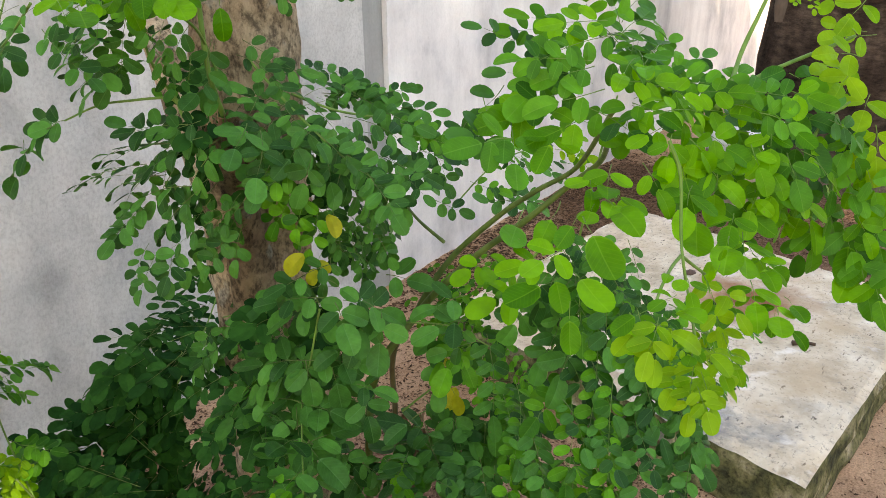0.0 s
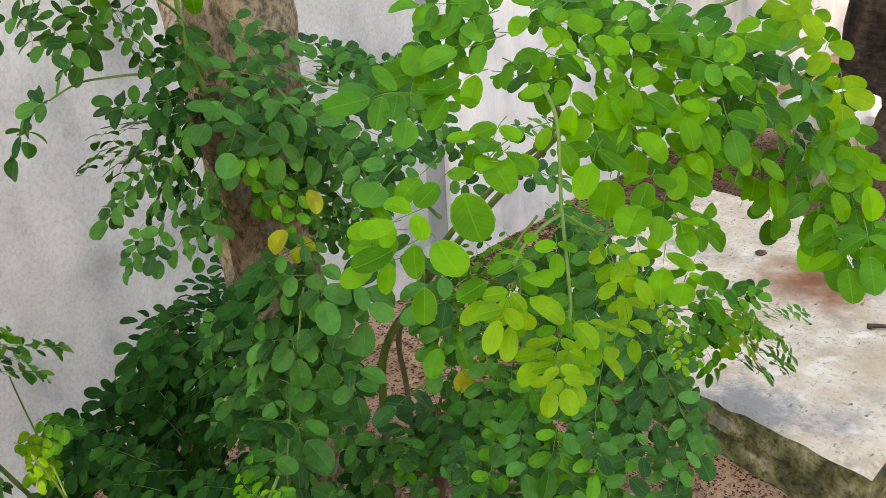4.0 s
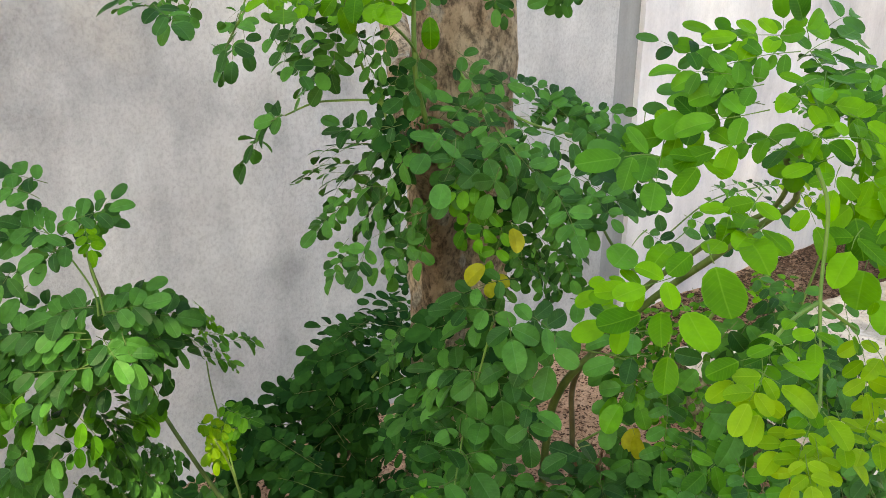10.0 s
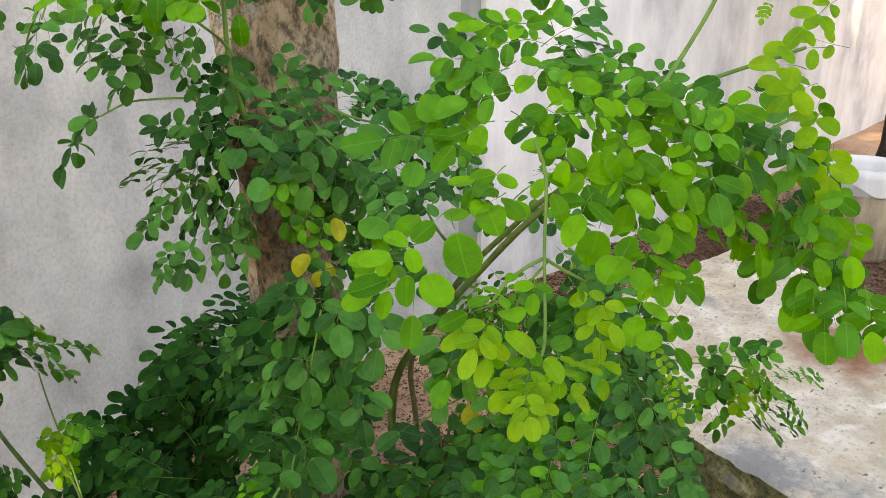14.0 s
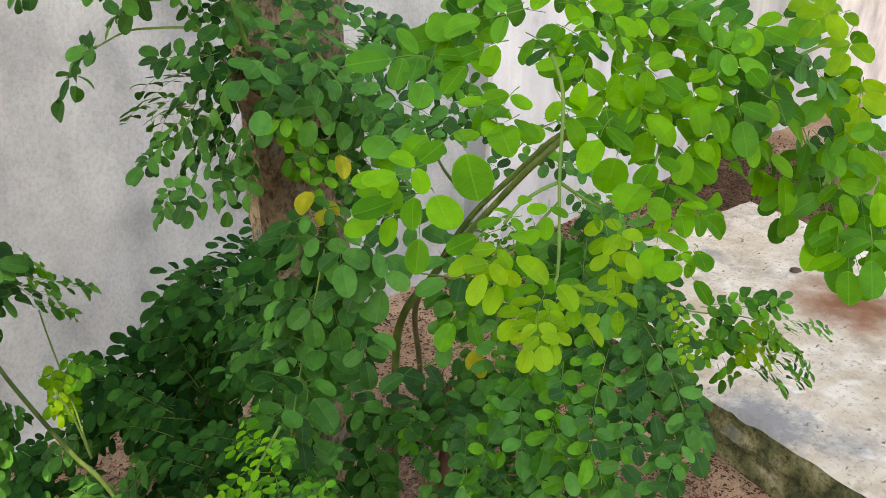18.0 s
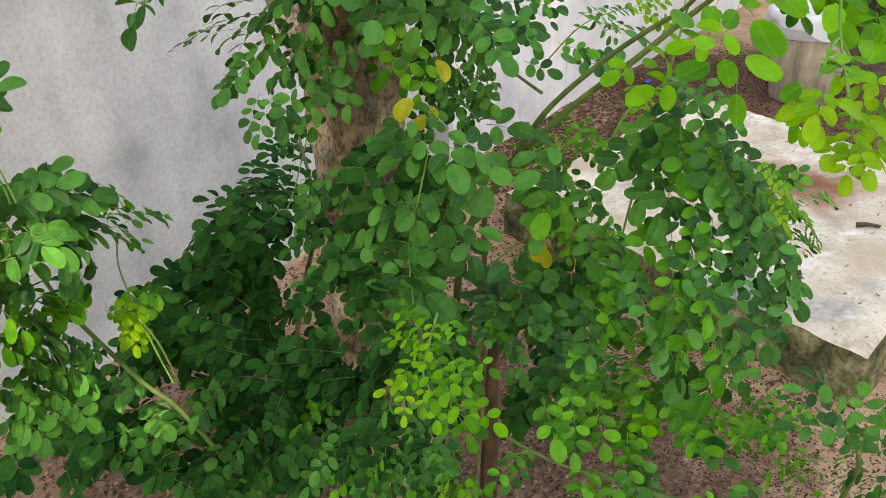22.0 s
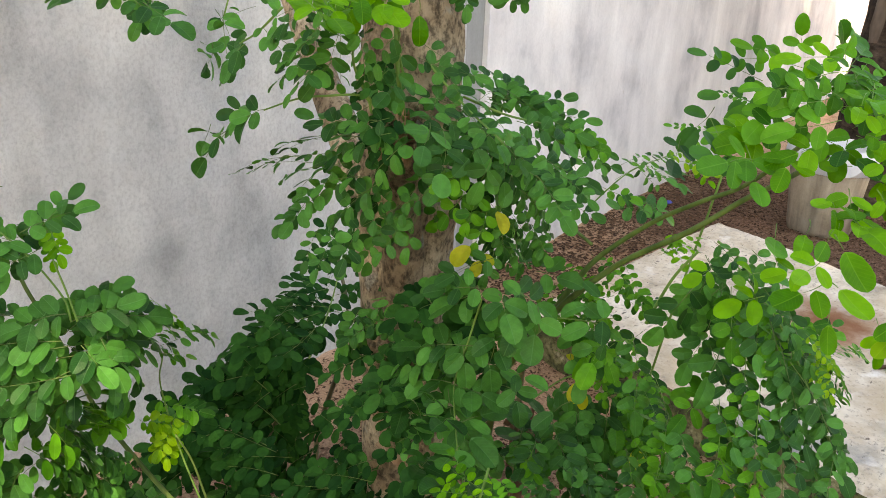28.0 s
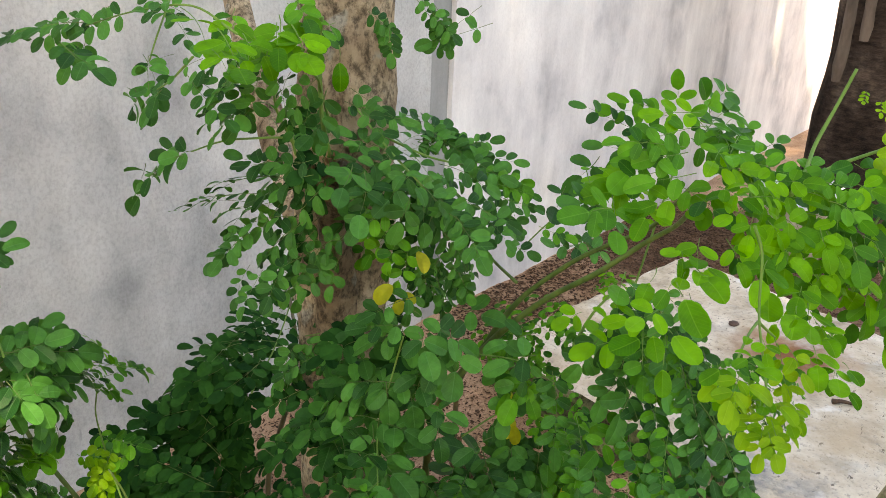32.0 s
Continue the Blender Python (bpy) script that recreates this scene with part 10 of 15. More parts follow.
spray(tree, (0.787, 0.730, 1.043), (0.766, 0.697, 1.013), 3, 0.0194, MATURE, (-0.98, -0.31, 0.67), True)
spray(tree, (0.758, 0.672, 1.032), (0.786, 0.658, 0.988), 3, 0.0244, MATURE, (-0.57, -0.33, 0.75))
spray(tree, (0.801, 0.690, 1.021), (0.838, 0.670, 0.989), 3, 0.0196, MATURE, (-0.45, -0.45, 0.56), True)
spray(tree, (0.784, 0.658, 1.028), (0.765, 0.610, 1.003), 3, 0.0226, MATURE, (-0.58, -0.32, 0.75))
spray(tree, (0.847, 0.703, 1.000), (0.831, 0.654, 0.978), 3, 0.0212, MATURE, (-0.51, -0.17, 0.39), True)
spray(tree, (0.777, 0.646, 1.019), (0.758, 0.598, 0.995), 3, 0.0211, MATURE, (-0.57, -0.31, 0.76))
spray(tree, (0.848, 0.675, 1.004), (0.822, 0.635, 0.975), 3, 0.0185, MATURE, (-0.59, -0.29, 0.63), True)
spray(tree, (0.812, 0.636, 1.019), (0.808, 0.597, 1.001), 3, 0.0160, MATURE, (-0.59, -0.30, 0.75))
spray(tree, (0.875, 0.672, 0.989), (0.881, 0.630, 0.987), 3, 0.0128, MATURE, (-0.31, -0.17, 0.50), True)
spray(tree, (0.748, 0.703, 0.996), (0.760, 0.701, 0.952), 3, 0.0197, MATURE, (-0.53, -0.34, 0.78))
spray(tree, (0.814, 0.759, 0.960), (0.835, 0.744, 0.925), 3, 0.0184, MATURE, (-0.95, -0.05, 0.62), True)
spray(tree, (0.757, 0.678, 0.991), (0.764, 0.674, 0.935), 4, 0.0168, MATURE, (-0.53, -0.32, 0.78))
spray(tree, (0.779, 0.706, 0.976), (0.796, 0.690, 0.928), 4, 0.0147, MATURE, (-0.72, -0.61, 0.82), True)
spray(tree, (0.787, 0.681, 0.969), (0.813, 0.663, 0.915), 4, 0.0174, MATURE, (-0.53, -0.31, 0.79))
spray(tree, (0.816, 0.698, 0.950), (0.848, 0.677, 0.905), 4, 0.0157, MATURE, (-0.43, 0.07, 0.51), True)
spray(tree, (0.789, 0.658, 0.959), (0.802, 0.640, 0.923), 3, 0.0165, MATURE, (-0.53, -0.29, 0.79))
spray(tree, (0.803, 0.663, 0.955), (0.814, 0.652, 0.919), 3, 0.0157, MATURE, (-0.44, -0.43, 0.80), True)
spray(tree, (0.768, 0.699, 0.943), (0.777, 0.689, 0.913), 2, 0.0188, MATURE, (-0.51, -0.32, 0.80))
spray(tree, (0.837, 0.747, 0.907), (0.854, 0.730, 0.886), 2, 0.0161, MATURE, (-0.84, -0.42, 0.81), True)
spray(tree, (0.773, 0.750, 1.067), (0.736, 0.695, 1.045), 3, 0.0227, MATURE, (-0.58, -0.39, 0.72))
spray(tree, (0.808, 0.757, 1.063), (0.764, 0.714, 1.037), 3, 0.0225, MATURE, (-0.89, -0.35, 0.40), True)
spray(tree, (0.828, 0.786, 1.106), (0.898, 0.767, 1.086), 4, 0.0202, MATURE, (-0.62, -0.40, 0.68))
spray(tree, (0.867, 0.814, 1.099), (0.936, 0.799, 1.081), 4, 0.0172, MATURE, (-0.42, -0.29, 0.54), True)
stem(tree, "twig", 0.0016, 0.0010, STALK, (0.807, 0.773, 1.085), (0.819, 0.718, 1.071), (0.880, 0.690, 1.051), (0.917, 0.645, 1.024))
spray(tree, (0.577, 0.945, 1.228), (0.548, 0.986, 1.209), 3, 0.0217, MATURE, (-0.41, -0.68, 0.62))
spray(tree, (0.593, 0.992, 1.233), (0.566, 1.026, 1.207), 3, 0.0186, MATURE, (-0.65, -0.66, 0.89), True)
spray(tree, (0.553, 0.995, 1.214), (0.524, 1.047, 1.203), 4, 0.0222, MATURE, (-0.25, -0.46, 0.85))
spray(tree, (0.579, 1.040, 1.216), (0.552, 1.081, 1.188), 4, 0.0218, MATURE, (-0.29, -0.74, 0.67), True)
spray(tree, (0.542, 0.991, 1.194), (0.530, 0.994, 1.173), 2, 0.0219, MATURE, (-0.37, -0.67, 0.64))
spray(tree, (0.571, 1.027, 1.191), (0.561, 1.026, 1.170), 2, 0.0183, MATURE, (-0.35, -0.90, 0.69), True)
spray(tree, (0.524, 1.046, 1.205), (0.501, 1.076, 1.191), 2, 0.0251, MATURE, (-0.13, -0.27, 0.95))
spray(tree, (0.565, 1.138, 1.180), (0.544, 1.172, 1.177), 2, 0.0220, MATURE, (-0.02, -0.23, 1.08), True)
spray(tree, (0.602, 0.909, 1.232), (0.588, 0.854, 1.204), 2, 0.0159, MATURE, (-0.45, -0.64, 0.62))
spray(tree, (0.621, 0.939, 1.233), (0.605, 0.888, 1.205), 2, 0.0135, MATURE, (-0.14, -0.78, 0.65), True)
spray(tree, (0.572, 0.909, 1.187), (0.545, 0.871, 1.147), 2, 0.0224, MATURE, (-0.41, -0.63, 0.66))
spray(tree, (0.587, 0.942, 1.184), (0.571, 0.894, 1.151), 2, 0.0195, MATURE, (-0.64, -0.81, 0.73), True)
spray(tree, (0.582, 0.859, 1.175), (0.580, 0.795, 1.138), 3, 0.0194, MATURE, (-0.44, -0.59, 0.68))
spray(tree, (0.602, 0.874, 1.165), (0.604, 0.811, 1.136), 3, 0.0193, MATURE, (-0.57, -0.55, 0.53), True)
spray(tree, (0.543, 0.743, 1.183), (0.575, 0.822, 1.140), 3, 0.0172, MATURE, (-0.44, -0.58, 0.68))
spray(tree, (0.594, 0.798, 1.166), (0.624, 0.882, 1.129), 3, 0.0169, MATURE, (-0.45, -0.92, 0.54), True)
spray(tree, (0.562, 0.785, 1.163), (0.552, 0.739, 1.197), 2, 0.0168, MATURE, (-0.46, -0.59, 0.67))
spray(tree, (0.608, 0.824, 1.157), (0.593, 0.788, 1.194), 2, 0.0150, MATURE, (-0.21, -0.60, 0.64), True)
spray(tree, (0.601, 0.789, 1.221), (0.561, 0.733, 1.205), 1, 0.0266, FRESH, (-0.49, -0.60, 0.64))
spray(tree, (0.657, 0.859, 1.211), (0.621, 0.800, 1.196), 1, 0.0226, MID, (-0.53, -0.45, 0.66), True)
spray(tree, (0.628, 0.831, 1.232), (0.605, 0.818, 1.218), 1, 0.0259, FRESH, (-0.49, -0.61, 0.62))
spray(tree, (0.659, 0.872, 1.236), (0.636, 0.860, 1.223), 1, 0.0234, MID, (-0.39, -0.72, 0.57), True)
spray(tree, (0.647, 0.791, 1.229), (0.624, 0.764, 1.211), 1, 0.0256, FRESH, (-0.52, -0.59, 0.62))
spray(tree, (0.687, 0.835, 1.218), (0.665, 0.807, 1.201), 1, 0.0235, FRESH, (-0.59, -0.40, 0.44), True)
spray(tree, (0.664, 0.767, 1.219), (0.642, 0.750, 1.206), 1, 0.0283, FRESH, (-0.53, -0.57, 0.63))
spray(tree, (0.687, 0.789, 1.207), (0.668, 0.769, 1.194), 1, 0.0229, FRESH, (-0.38, -0.60, 0.64), True)
spray(tree, (0.705, 0.759, 1.206), (0.704, 0.757, 1.190), 0, 0.0325, FRESH, (-0.55, -0.54, 0.64))
spray(tree, (0.682, 0.803, 1.253), (0.674, 0.777, 1.235), 2, 0.0225, MID, (-0.54, -0.59, 0.60))
spray(tree, (0.692, 0.825, 1.244), (0.690, 0.797, 1.234), 2, 0.0202, MID, (-0.61, -0.72, 0.35), True)
spray(tree, (0.722, 0.782, 1.226), (0.682, 0.767, 1.217), 2, 0.0216, MID, (-0.55, -0.56, 0.62))
spray(tree, (0.782, 0.835, 1.209), (0.743, 0.819, 1.199), 2, 0.0203, MATURE, (-0.80, -0.87, 0.76), True)
spray(tree, (0.772, 0.781, 1.237), (0.802, 0.772, 1.211), 4, 0.0159, MATURE, (-0.59, -0.53, 0.61))
spray(tree, (0.850, 0.835, 1.224), (0.868, 0.836, 1.190), 4, 0.0147, MATURE, (-0.41, -0.60, 0.56), True)
spray(tree, (0.799, 0.770, 1.224), (0.800, 0.769, 1.191), 3, 0.0161, MATURE, (-0.59, -0.51, 0.62))
spray(tree, (0.842, 0.802, 1.211), (0.842, 0.803, 1.179), 3, 0.0134, MATURE, (-0.57, -0.80, 0.90), True)
spray(tree, (0.832, 0.757, 1.255), (0.870, 0.734, 1.211), 5, 0.0164, MATURE, (-0.63, -0.50, 0.60))
spray(tree, (0.864, 0.785, 1.246), (0.895, 0.769, 1.199), 5, 0.0144, MATURE, (-0.49, -0.22, 0.53), True)
spray(tree, (0.862, 0.755, 1.242), (0.879, 0.747, 1.196), 4, 0.0152, MATURE, (-0.62, -0.49, 0.61))
spray(tree, (0.883, 0.767, 1.237), (0.893, 0.770, 1.191), 4, 0.0141, MATURE, (-0.49, -0.61, 0.49), True)
spray(tree, (0.573, 0.780, 1.202), (0.571, 0.824, 1.180), 2, 0.0174, MATURE, (-0.46, -0.60, 0.65))
spray(tree, (0.604, 0.832, 1.187), (0.604, 0.871, 1.162), 2, 0.0152, MATURE, (-0.61, -0.47, 0.91), True)
spray(tree, (0.601, 0.879, 1.229), (0.585, 0.926, 1.231), 3, 0.0187, MATURE, (-0.45, -0.65, 0.61))
spray(tree, (0.630, 0.927, 1.228), (0.619, 0.973, 1.238), 3, 0.0186, MATURE, (-0.43, -0.52, 0.34), True)
stem(tree, "twig", 0.0014, 0.0009, STALK, (0.605, 0.803, 1.219), (0.613, 0.885, 1.239), (0.586, 0.948, 1.229), (0.557, 1.001, 1.210))
stem(tree, "twig", 0.0012, 0.0008, STALK, (0.607, 0.915, 1.243), (0.583, 0.910, 1.203), (0.570, 0.905, 1.182))
spray(tree, (0.793, 0.798, 0.811), (0.769, 0.852, 0.801), 2, 0.0163, MATURE, (-0.48, -0.29, 0.83))
spray(tree, (0.806, 0.818, 0.803), (0.790, 0.870, 0.806), 2, 0.0152, MATURE, (-0.39, -0.28, 0.71), True)
spray(tree, (0.868, 0.849, 0.780), (0.840, 0.895, 0.757), 2, 0.0153, MATURE, (-0.31, -0.11, 1.05), True)
spray(tree, (0.791, 0.832, 0.763), (0.751, 0.896, 0.748), 5, 0.0159, MATURE, (-0.45, -0.29, 0.85))
spray(tree, (0.819, 0.849, 0.723), (0.798, 0.916, 0.739), 5, 0.0137, MATURE, (-0.40, -0.05, 0.85), True)
spray(tree, (0.811, 0.848, 0.743), (0.777, 0.909, 0.735), 5, 0.0128, MATURE, (-0.46, -0.13, 0.62), True)
spray(tree, (0.809, 0.808, 0.744), (0.767, 0.872, 0.712), 5, 0.0162, MATURE, (-0.44, -0.27, 0.86))
spray(tree, (0.842, 0.834, 0.734), (0.798, 0.882, 0.689), 5, 0.0161, MATURE, (-0.66, -0.24, 0.95), True)
spray(tree, (0.831, 0.833, 0.738), (0.788, 0.871, 0.687), 5, 0.0130, MATURE, (-0.54, -0.29, 0.75), True)
spray(tree, (0.795, 0.852, 0.765), (0.816, 0.792, 0.736), 4, 0.0153, MATURE, (-0.46, -0.27, 0.85))
spray(tree, (0.828, 0.855, 0.765), (0.831, 0.812, 0.717), 4, 0.0127, MATURE, (-0.87, -0.42, 0.97), True)
spray(tree, (0.762, 0.901, 0.776), (0.746, 0.910, 0.730), 3, 0.0218, MATURE, (-0.43, -0.31, 0.85))
spray(tree, (0.770, 0.915, 0.754), (0.755, 0.928, 0.713), 3, 0.0212, MATURE, (-0.49, -0.05, 0.94), True)
spray(tree, (0.785, 0.911, 0.774), (0.775, 0.907, 0.731), 3, 0.0212, MATURE, (-0.47, -0.22, 0.77), True)
spray(tree, (0.802, 0.785, 0.718), (0.767, 0.838, 0.695), 4, 0.0162, MATURE, (-0.43, -0.25, 0.87))
spray(tree, (0.818, 0.796, 0.700), (0.785, 0.844, 0.677), 4, 0.0160, MATURE, (-0.37, -0.10, 1.01), True)
spray(tree, (0.854, 0.824, 0.684), (0.818, 0.867, 0.653), 4, 0.0138, MATURE, (-0.43, -0.30, 0.78), True)
spray(tree, (0.760, 0.886, 0.712), (0.723, 0.916, 0.687), 3, 0.0221, SHADED, (-0.40, -0.29, 0.87))
spray(tree, (0.780, 0.883, 0.708), (0.747, 0.915, 0.691), 3, 0.0209, SHADED, (-0.34, -0.80, 0.62), True)
spray(tree, (0.793, 0.890, 0.699), (0.762, 0.927, 0.689), 3, 0.0180, SHADED, (-0.52, -0.07, 0.79), True)
spray(tree, (0.826, 0.731, 0.770), (0.805, 0.786, 0.749), 4, 0.0168, MATURE, (-0.47, -0.24, 0.85))
spray(tree, (0.842, 0.749, 0.731), (0.835, 0.807, 0.735), 4, 0.0155, MATURE, (-0.52, -0.18, 1.01), True)
spray(tree, (0.791, 0.831, 0.797), (0.769, 0.888, 0.776), 3, 0.0166, MATURE, (-0.47, -0.30, 0.83))
spray(tree, (0.818, 0.849, 0.780), (0.794, 0.893, 0.746), 3, 0.0146, MATURE, (-0.42, -0.30, 0.75), True)
spray(tree, (0.826, 0.861, 0.777), (0.804, 0.912, 0.750), 3, 0.0148, MATURE, (-0.27, -0.19, 0.95), True)
stem(tree, "twig", 0.0012, 0.0008, STALK, (0.827, 0.765, 0.797), (0.805, 0.804, 0.805), (0.787, 0.845, 0.807), (0.774, 0.891, 0.790))
spray(tree, (0.789, 0.832, 0.694), (0.737, 0.883, 0.662), 5, 0.0163, MATURE, (-0.40, -0.26, 0.88))
spray(tree, (0.820, 0.860, 0.681), (0.770, 0.901, 0.645), 5, 0.0145, MATURE, (-0.71, -0.04, 0.88), True)
spray(tree, (0.789, 0.778, 0.673), (0.745, 0.835, 0.644), 5, 0.0163, MATURE, (-0.39, -0.23, 0.89))
spray(tree, (0.828, 0.807, 0.639), (0.788, 0.865, 0.620), 5, 0.0148, MATURE, (-0.29, 0.13, 0.84), True)
spray(tree, (0.749, 0.846, 0.657), (0.714, 0.887, 0.646), 3, 0.0187, MATURE, (-0.37, -0.26, 0.89))
spray(tree, (0.791, 0.886, 0.638), (0.754, 0.913, 0.613), 3, 0.0162, MATURE, (-0.48, -0.09, 1.02), True)
spray(tree, (0.803, 0.894, 0.634), (0.767, 0.930, 0.617), 3, 0.0156, MATURE, (-0.45, -0.30, 0.79), True)
spray(tree, (0.787, 0.759, 0.643), (0.738, 0.805, 0.601), 4, 0.0190, MATURE, (-0.37, -0.21, 0.90))
spray(tree, (0.817, 0.774, 0.621), (0.777, 0.833, 0.602), 4, 0.0186, MATURE, (-0.20, -0.23, 0.84), True)
spray(tree, (0.817, 0.781, 0.630), (0.771, 0.822, 0.590), 4, 0.0154, MATURE, (-0.28, -0.12, 0.98), True)
spray(tree, (0.765, 0.784, 0.629), (0.728, 0.818, 0.603), 4, 0.0172, SHADED, (-0.36, -0.22, 0.91))
spray(tree, (0.806, 0.822, 0.601), (0.772, 0.854, 0.577), 4, 0.0139, SHADED, (-0.25, -0.13, 1.07), True)
spray(tree, (0.784, 0.854, 0.774), (0.741, 0.898, 0.741), 5, 0.0186, MATURE, (-0.36, -0.34, 0.87))
spray(tree, (0.798, 0.887, 0.775), (0.763, 0.910, 0.726), 5, 0.0179, MATURE, (-0.36, -0.02, 1.13), True)
spray(tree, (0.796, 0.823, 0.746), (0.740, 0.865, 0.709), 5, 0.0186, SHADED, (-0.35, -0.31, 0.88))
spray(tree, (0.824, 0.857, 0.699), (0.775, 0.913, 0.694), 5, 0.0149, SHADED, (-0.56, -0.20, 0.89), True)
spray(tree, (0.830, 0.876, 0.709), (0.783, 0.896, 0.654), 5, 0.0179, SHADED, (-0.26, -0.19, 1.15), True)
spray(tree, (0.785, 0.854, 0.703), (0.738, 0.874, 0.662), 4, 0.0207, SHADED, (-0.33, -0.30, 0.90))
spray(tree, (0.804, 0.879, 0.663), (0.758, 0.902, 0.629), 4, 0.0184, SHADED, (-0.43, 0.05, 0.90), True)
spray(tree, (0.811, 0.817, 0.777), (0.779, 0.859, 0.731), 4, 0.0187, MATURE, (-0.38, -0.32, 0.87))
spray(tree, (0.828, 0.830, 0.778), (0.805, 0.853, 0.721), 4, 0.0164, MATURE, (-0.47, -0.20, 0.80), True)
spray(tree, (0.823, 0.831, 0.754), (0.795, 0.886, 0.734), 4, 0.0160, MATURE, (-0.25, -0.36, 0.73), True)
spray(tree, (0.751, 0.843, 0.678), (0.706, 0.864, 0.645), 4, 0.0203, SHADED, (-0.30, -0.29, 0.91))
spray(tree, (0.774, 0.845, 0.657), (0.731, 0.879, 0.648), 4, 0.0178, SHADED, (-0.13, -0.23, 0.97), True)
spray(tree, (0.799, 0.873, 0.626), (0.754, 0.905, 0.611), 4, 0.0195, SHADED, (-0.11, -0.22, 1.10), True)
spray(tree, (0.769, 0.818, 0.671), (0.737, 0.820, 0.632), 4, 0.0204, SHADED, (-0.31, -0.27, 0.91))
spray(tree, (0.772, 0.854, 0.659), (0.754, 0.837, 0.619), 4, 0.0182, SHADED, (-0.28, -0.33, 1.04), True)
spray(tree, (0.798, 0.837, 0.639), (0.777, 0.824, 0.598), 4, 0.0178, SHADED, (-0.06, -0.51, 0.98), True)
spray(tree, (0.770, 0.797, 0.625), (0.733, 0.816, 0.599), 4, 0.0188, SHADED, (-0.29, -0.25, 0.92))
spray(tree, (0.809, 0.817, 0.596), (0.774, 0.834, 0.571), 4, 0.0151, SHADED, (-0.37, -0.03, 1.02), True)
spray(tree, (0.807, 0.764, 0.641), (0.815, 0.721, 0.605), 3, 0.0273, MATURE, (-0.27, -0.31, 0.91))
spray(tree, (0.829, 0.783, 0.618), (0.837, 0.743, 0.585), 3, 0.0248, MATURE, (-0.25, -0.36, 0.69), True)
spray(tree, (0.811, 0.739, 0.598), (0.815, 0.702, 0.561), 3, 0.0275, MATURE, (-0.25, -0.28, 0.93))
spray(tree, (0.818, 0.767, 0.589), (0.836, 0.727, 0.568), 3, 0.0267, MATURE, (-0.62, -0.46, 1.10), True)
spray(tree, (0.780, 0.744, 0.576), (0.786, 0.705, 0.540), 3, 0.0289, SHADED, (-0.23, -0.27, 0.93))
spray(tree, (0.820, 0.763, 0.549), (0.815, 0.732, 0.509), 3, 0.0253, SHADED, (-0.07, -0.22, 0.80), True)
spray(tree, (0.793, 0.701, 0.555), (0.789, 0.668, 0.513), 3, 0.0286, MATURE, (-0.22, -0.24, 0.95))
spray(tree, (0.820, 0.706, 0.557), (0.809, 0.681, 0.516), 3, 0.0268, MATURE, (-0.15, 0.04, 0.74), True)
spray(tree, (0.853, 0.744, 0.505), (0.830, 0.728, 0.461), 3, 0.0230, MATURE, (-0.41, 0.06, 1.03), True)
spray(tree, (0.761, 0.715, 0.531), (0.762, 0.682, 0.495), 3, 0.0286, SHADED, (-0.20, -0.23, 0.95))
spray(tree, (0.767, 0.755, 0.473), (0.782, 0.717, 0.450), 3, 0.0267, SHADED, (-0.34, -0.16, 0.89), True)
spray(tree, (0.793, 0.783, 0.473), (0.803, 0.745, 0.444), 3, 0.0237, SHADED, (-0.48, -0.54, 1.20), True)
spray(tree, (0.825, 0.721, 0.608), (0.838, 0.683, 0.584), 3, 0.0241, MATURE, (-0.27, -0.28, 0.92))
spray(tree, (0.848, 0.726, 0.593), (0.867, 0.690, 0.581), 3, 0.0205, MATURE, (-0.24, 0.18, 0.65), True)
spray(tree, (0.854, 0.734, 0.575), (0.865, 0.699, 0.553), 3, 0.0197, MATURE, (-0.16, -0.19, 1.24), True)
bush = thing("wall_shrub", (1.0, 1.30, 0.0), "dark green drumstick shoots in deep shade at the wall foot", "shrub")
stem(bush, "stem", 0.008, 0.003, WOODY, (1.050, 1.300, -0.020), (1.060, 1.320, 0.200), (1.021, 1.185, 0.526), (1.096, 1.285, 0.647))
stem(bush, "stem", 0.007, 0.003, WOODY, (0.800, 1.300, -0.020), (0.800, 1.310, 0.150), (0.915, 1.215, 0.471), (0.930, 1.333, 0.544))
spray(bush, (1.067, 1.307, 0.590), (0.883, 1.186, 0.655), 4, 0.0292, SHADED, (-0.30, -0.48, 0.83))
spray(bush, (1.084, 1.334, 0.557), (0.913, 1.222, 0.664), 4, 0.0279, SHADED, (-0.45, -0.55, 0.92), True)
spray(bush, (1.043, 1.292, 0.578), (0.813, 1.137, 0.655), 4, 0.0305, SHADED, (-0.28, -0.47, 0.84))
spray(bush, (1.067, 1.311, 0.545), (0.844, 1.166, 0.655), 4, 0.0291, SHADED, (-0.09, -0.78, 0.89), True)
spray(bush, (1.057, 1.332, 0.547), (0.835, 1.174, 0.631), 4, 0.0293, SHADED, (-0.16, -0.40, 0.97), True)
spray(bush, (0.905, 1.187, 0.626), (0.784, 1.121, 0.661), 3, 0.0283, SHADED, (-0.26, -0.47, 0.84))
spray(bush, (0.921, 1.245, 0.599), (0.808, 1.161, 0.615), 3, 0.0256, SHADED, (-0.27, -0.19, 0.69), True)
spray(bush, (0.925, 1.260, 0.593), (0.809, 1.185, 0.619), 3, 0.0250, SHADED, (-0.29, -0.30, 0.63), True)
spray(bush, (0.841, 1.137, 0.635), (0.760, 1.138, 0.626), 3, 0.0327, SHADED, (-0.24, -0.46, 0.85))
spray(bush, (0.871, 1.178, 0.627), (0.797, 1.165, 0.605), 3, 0.0272, SHADED, (-0.12, -0.23, 1.11), True)
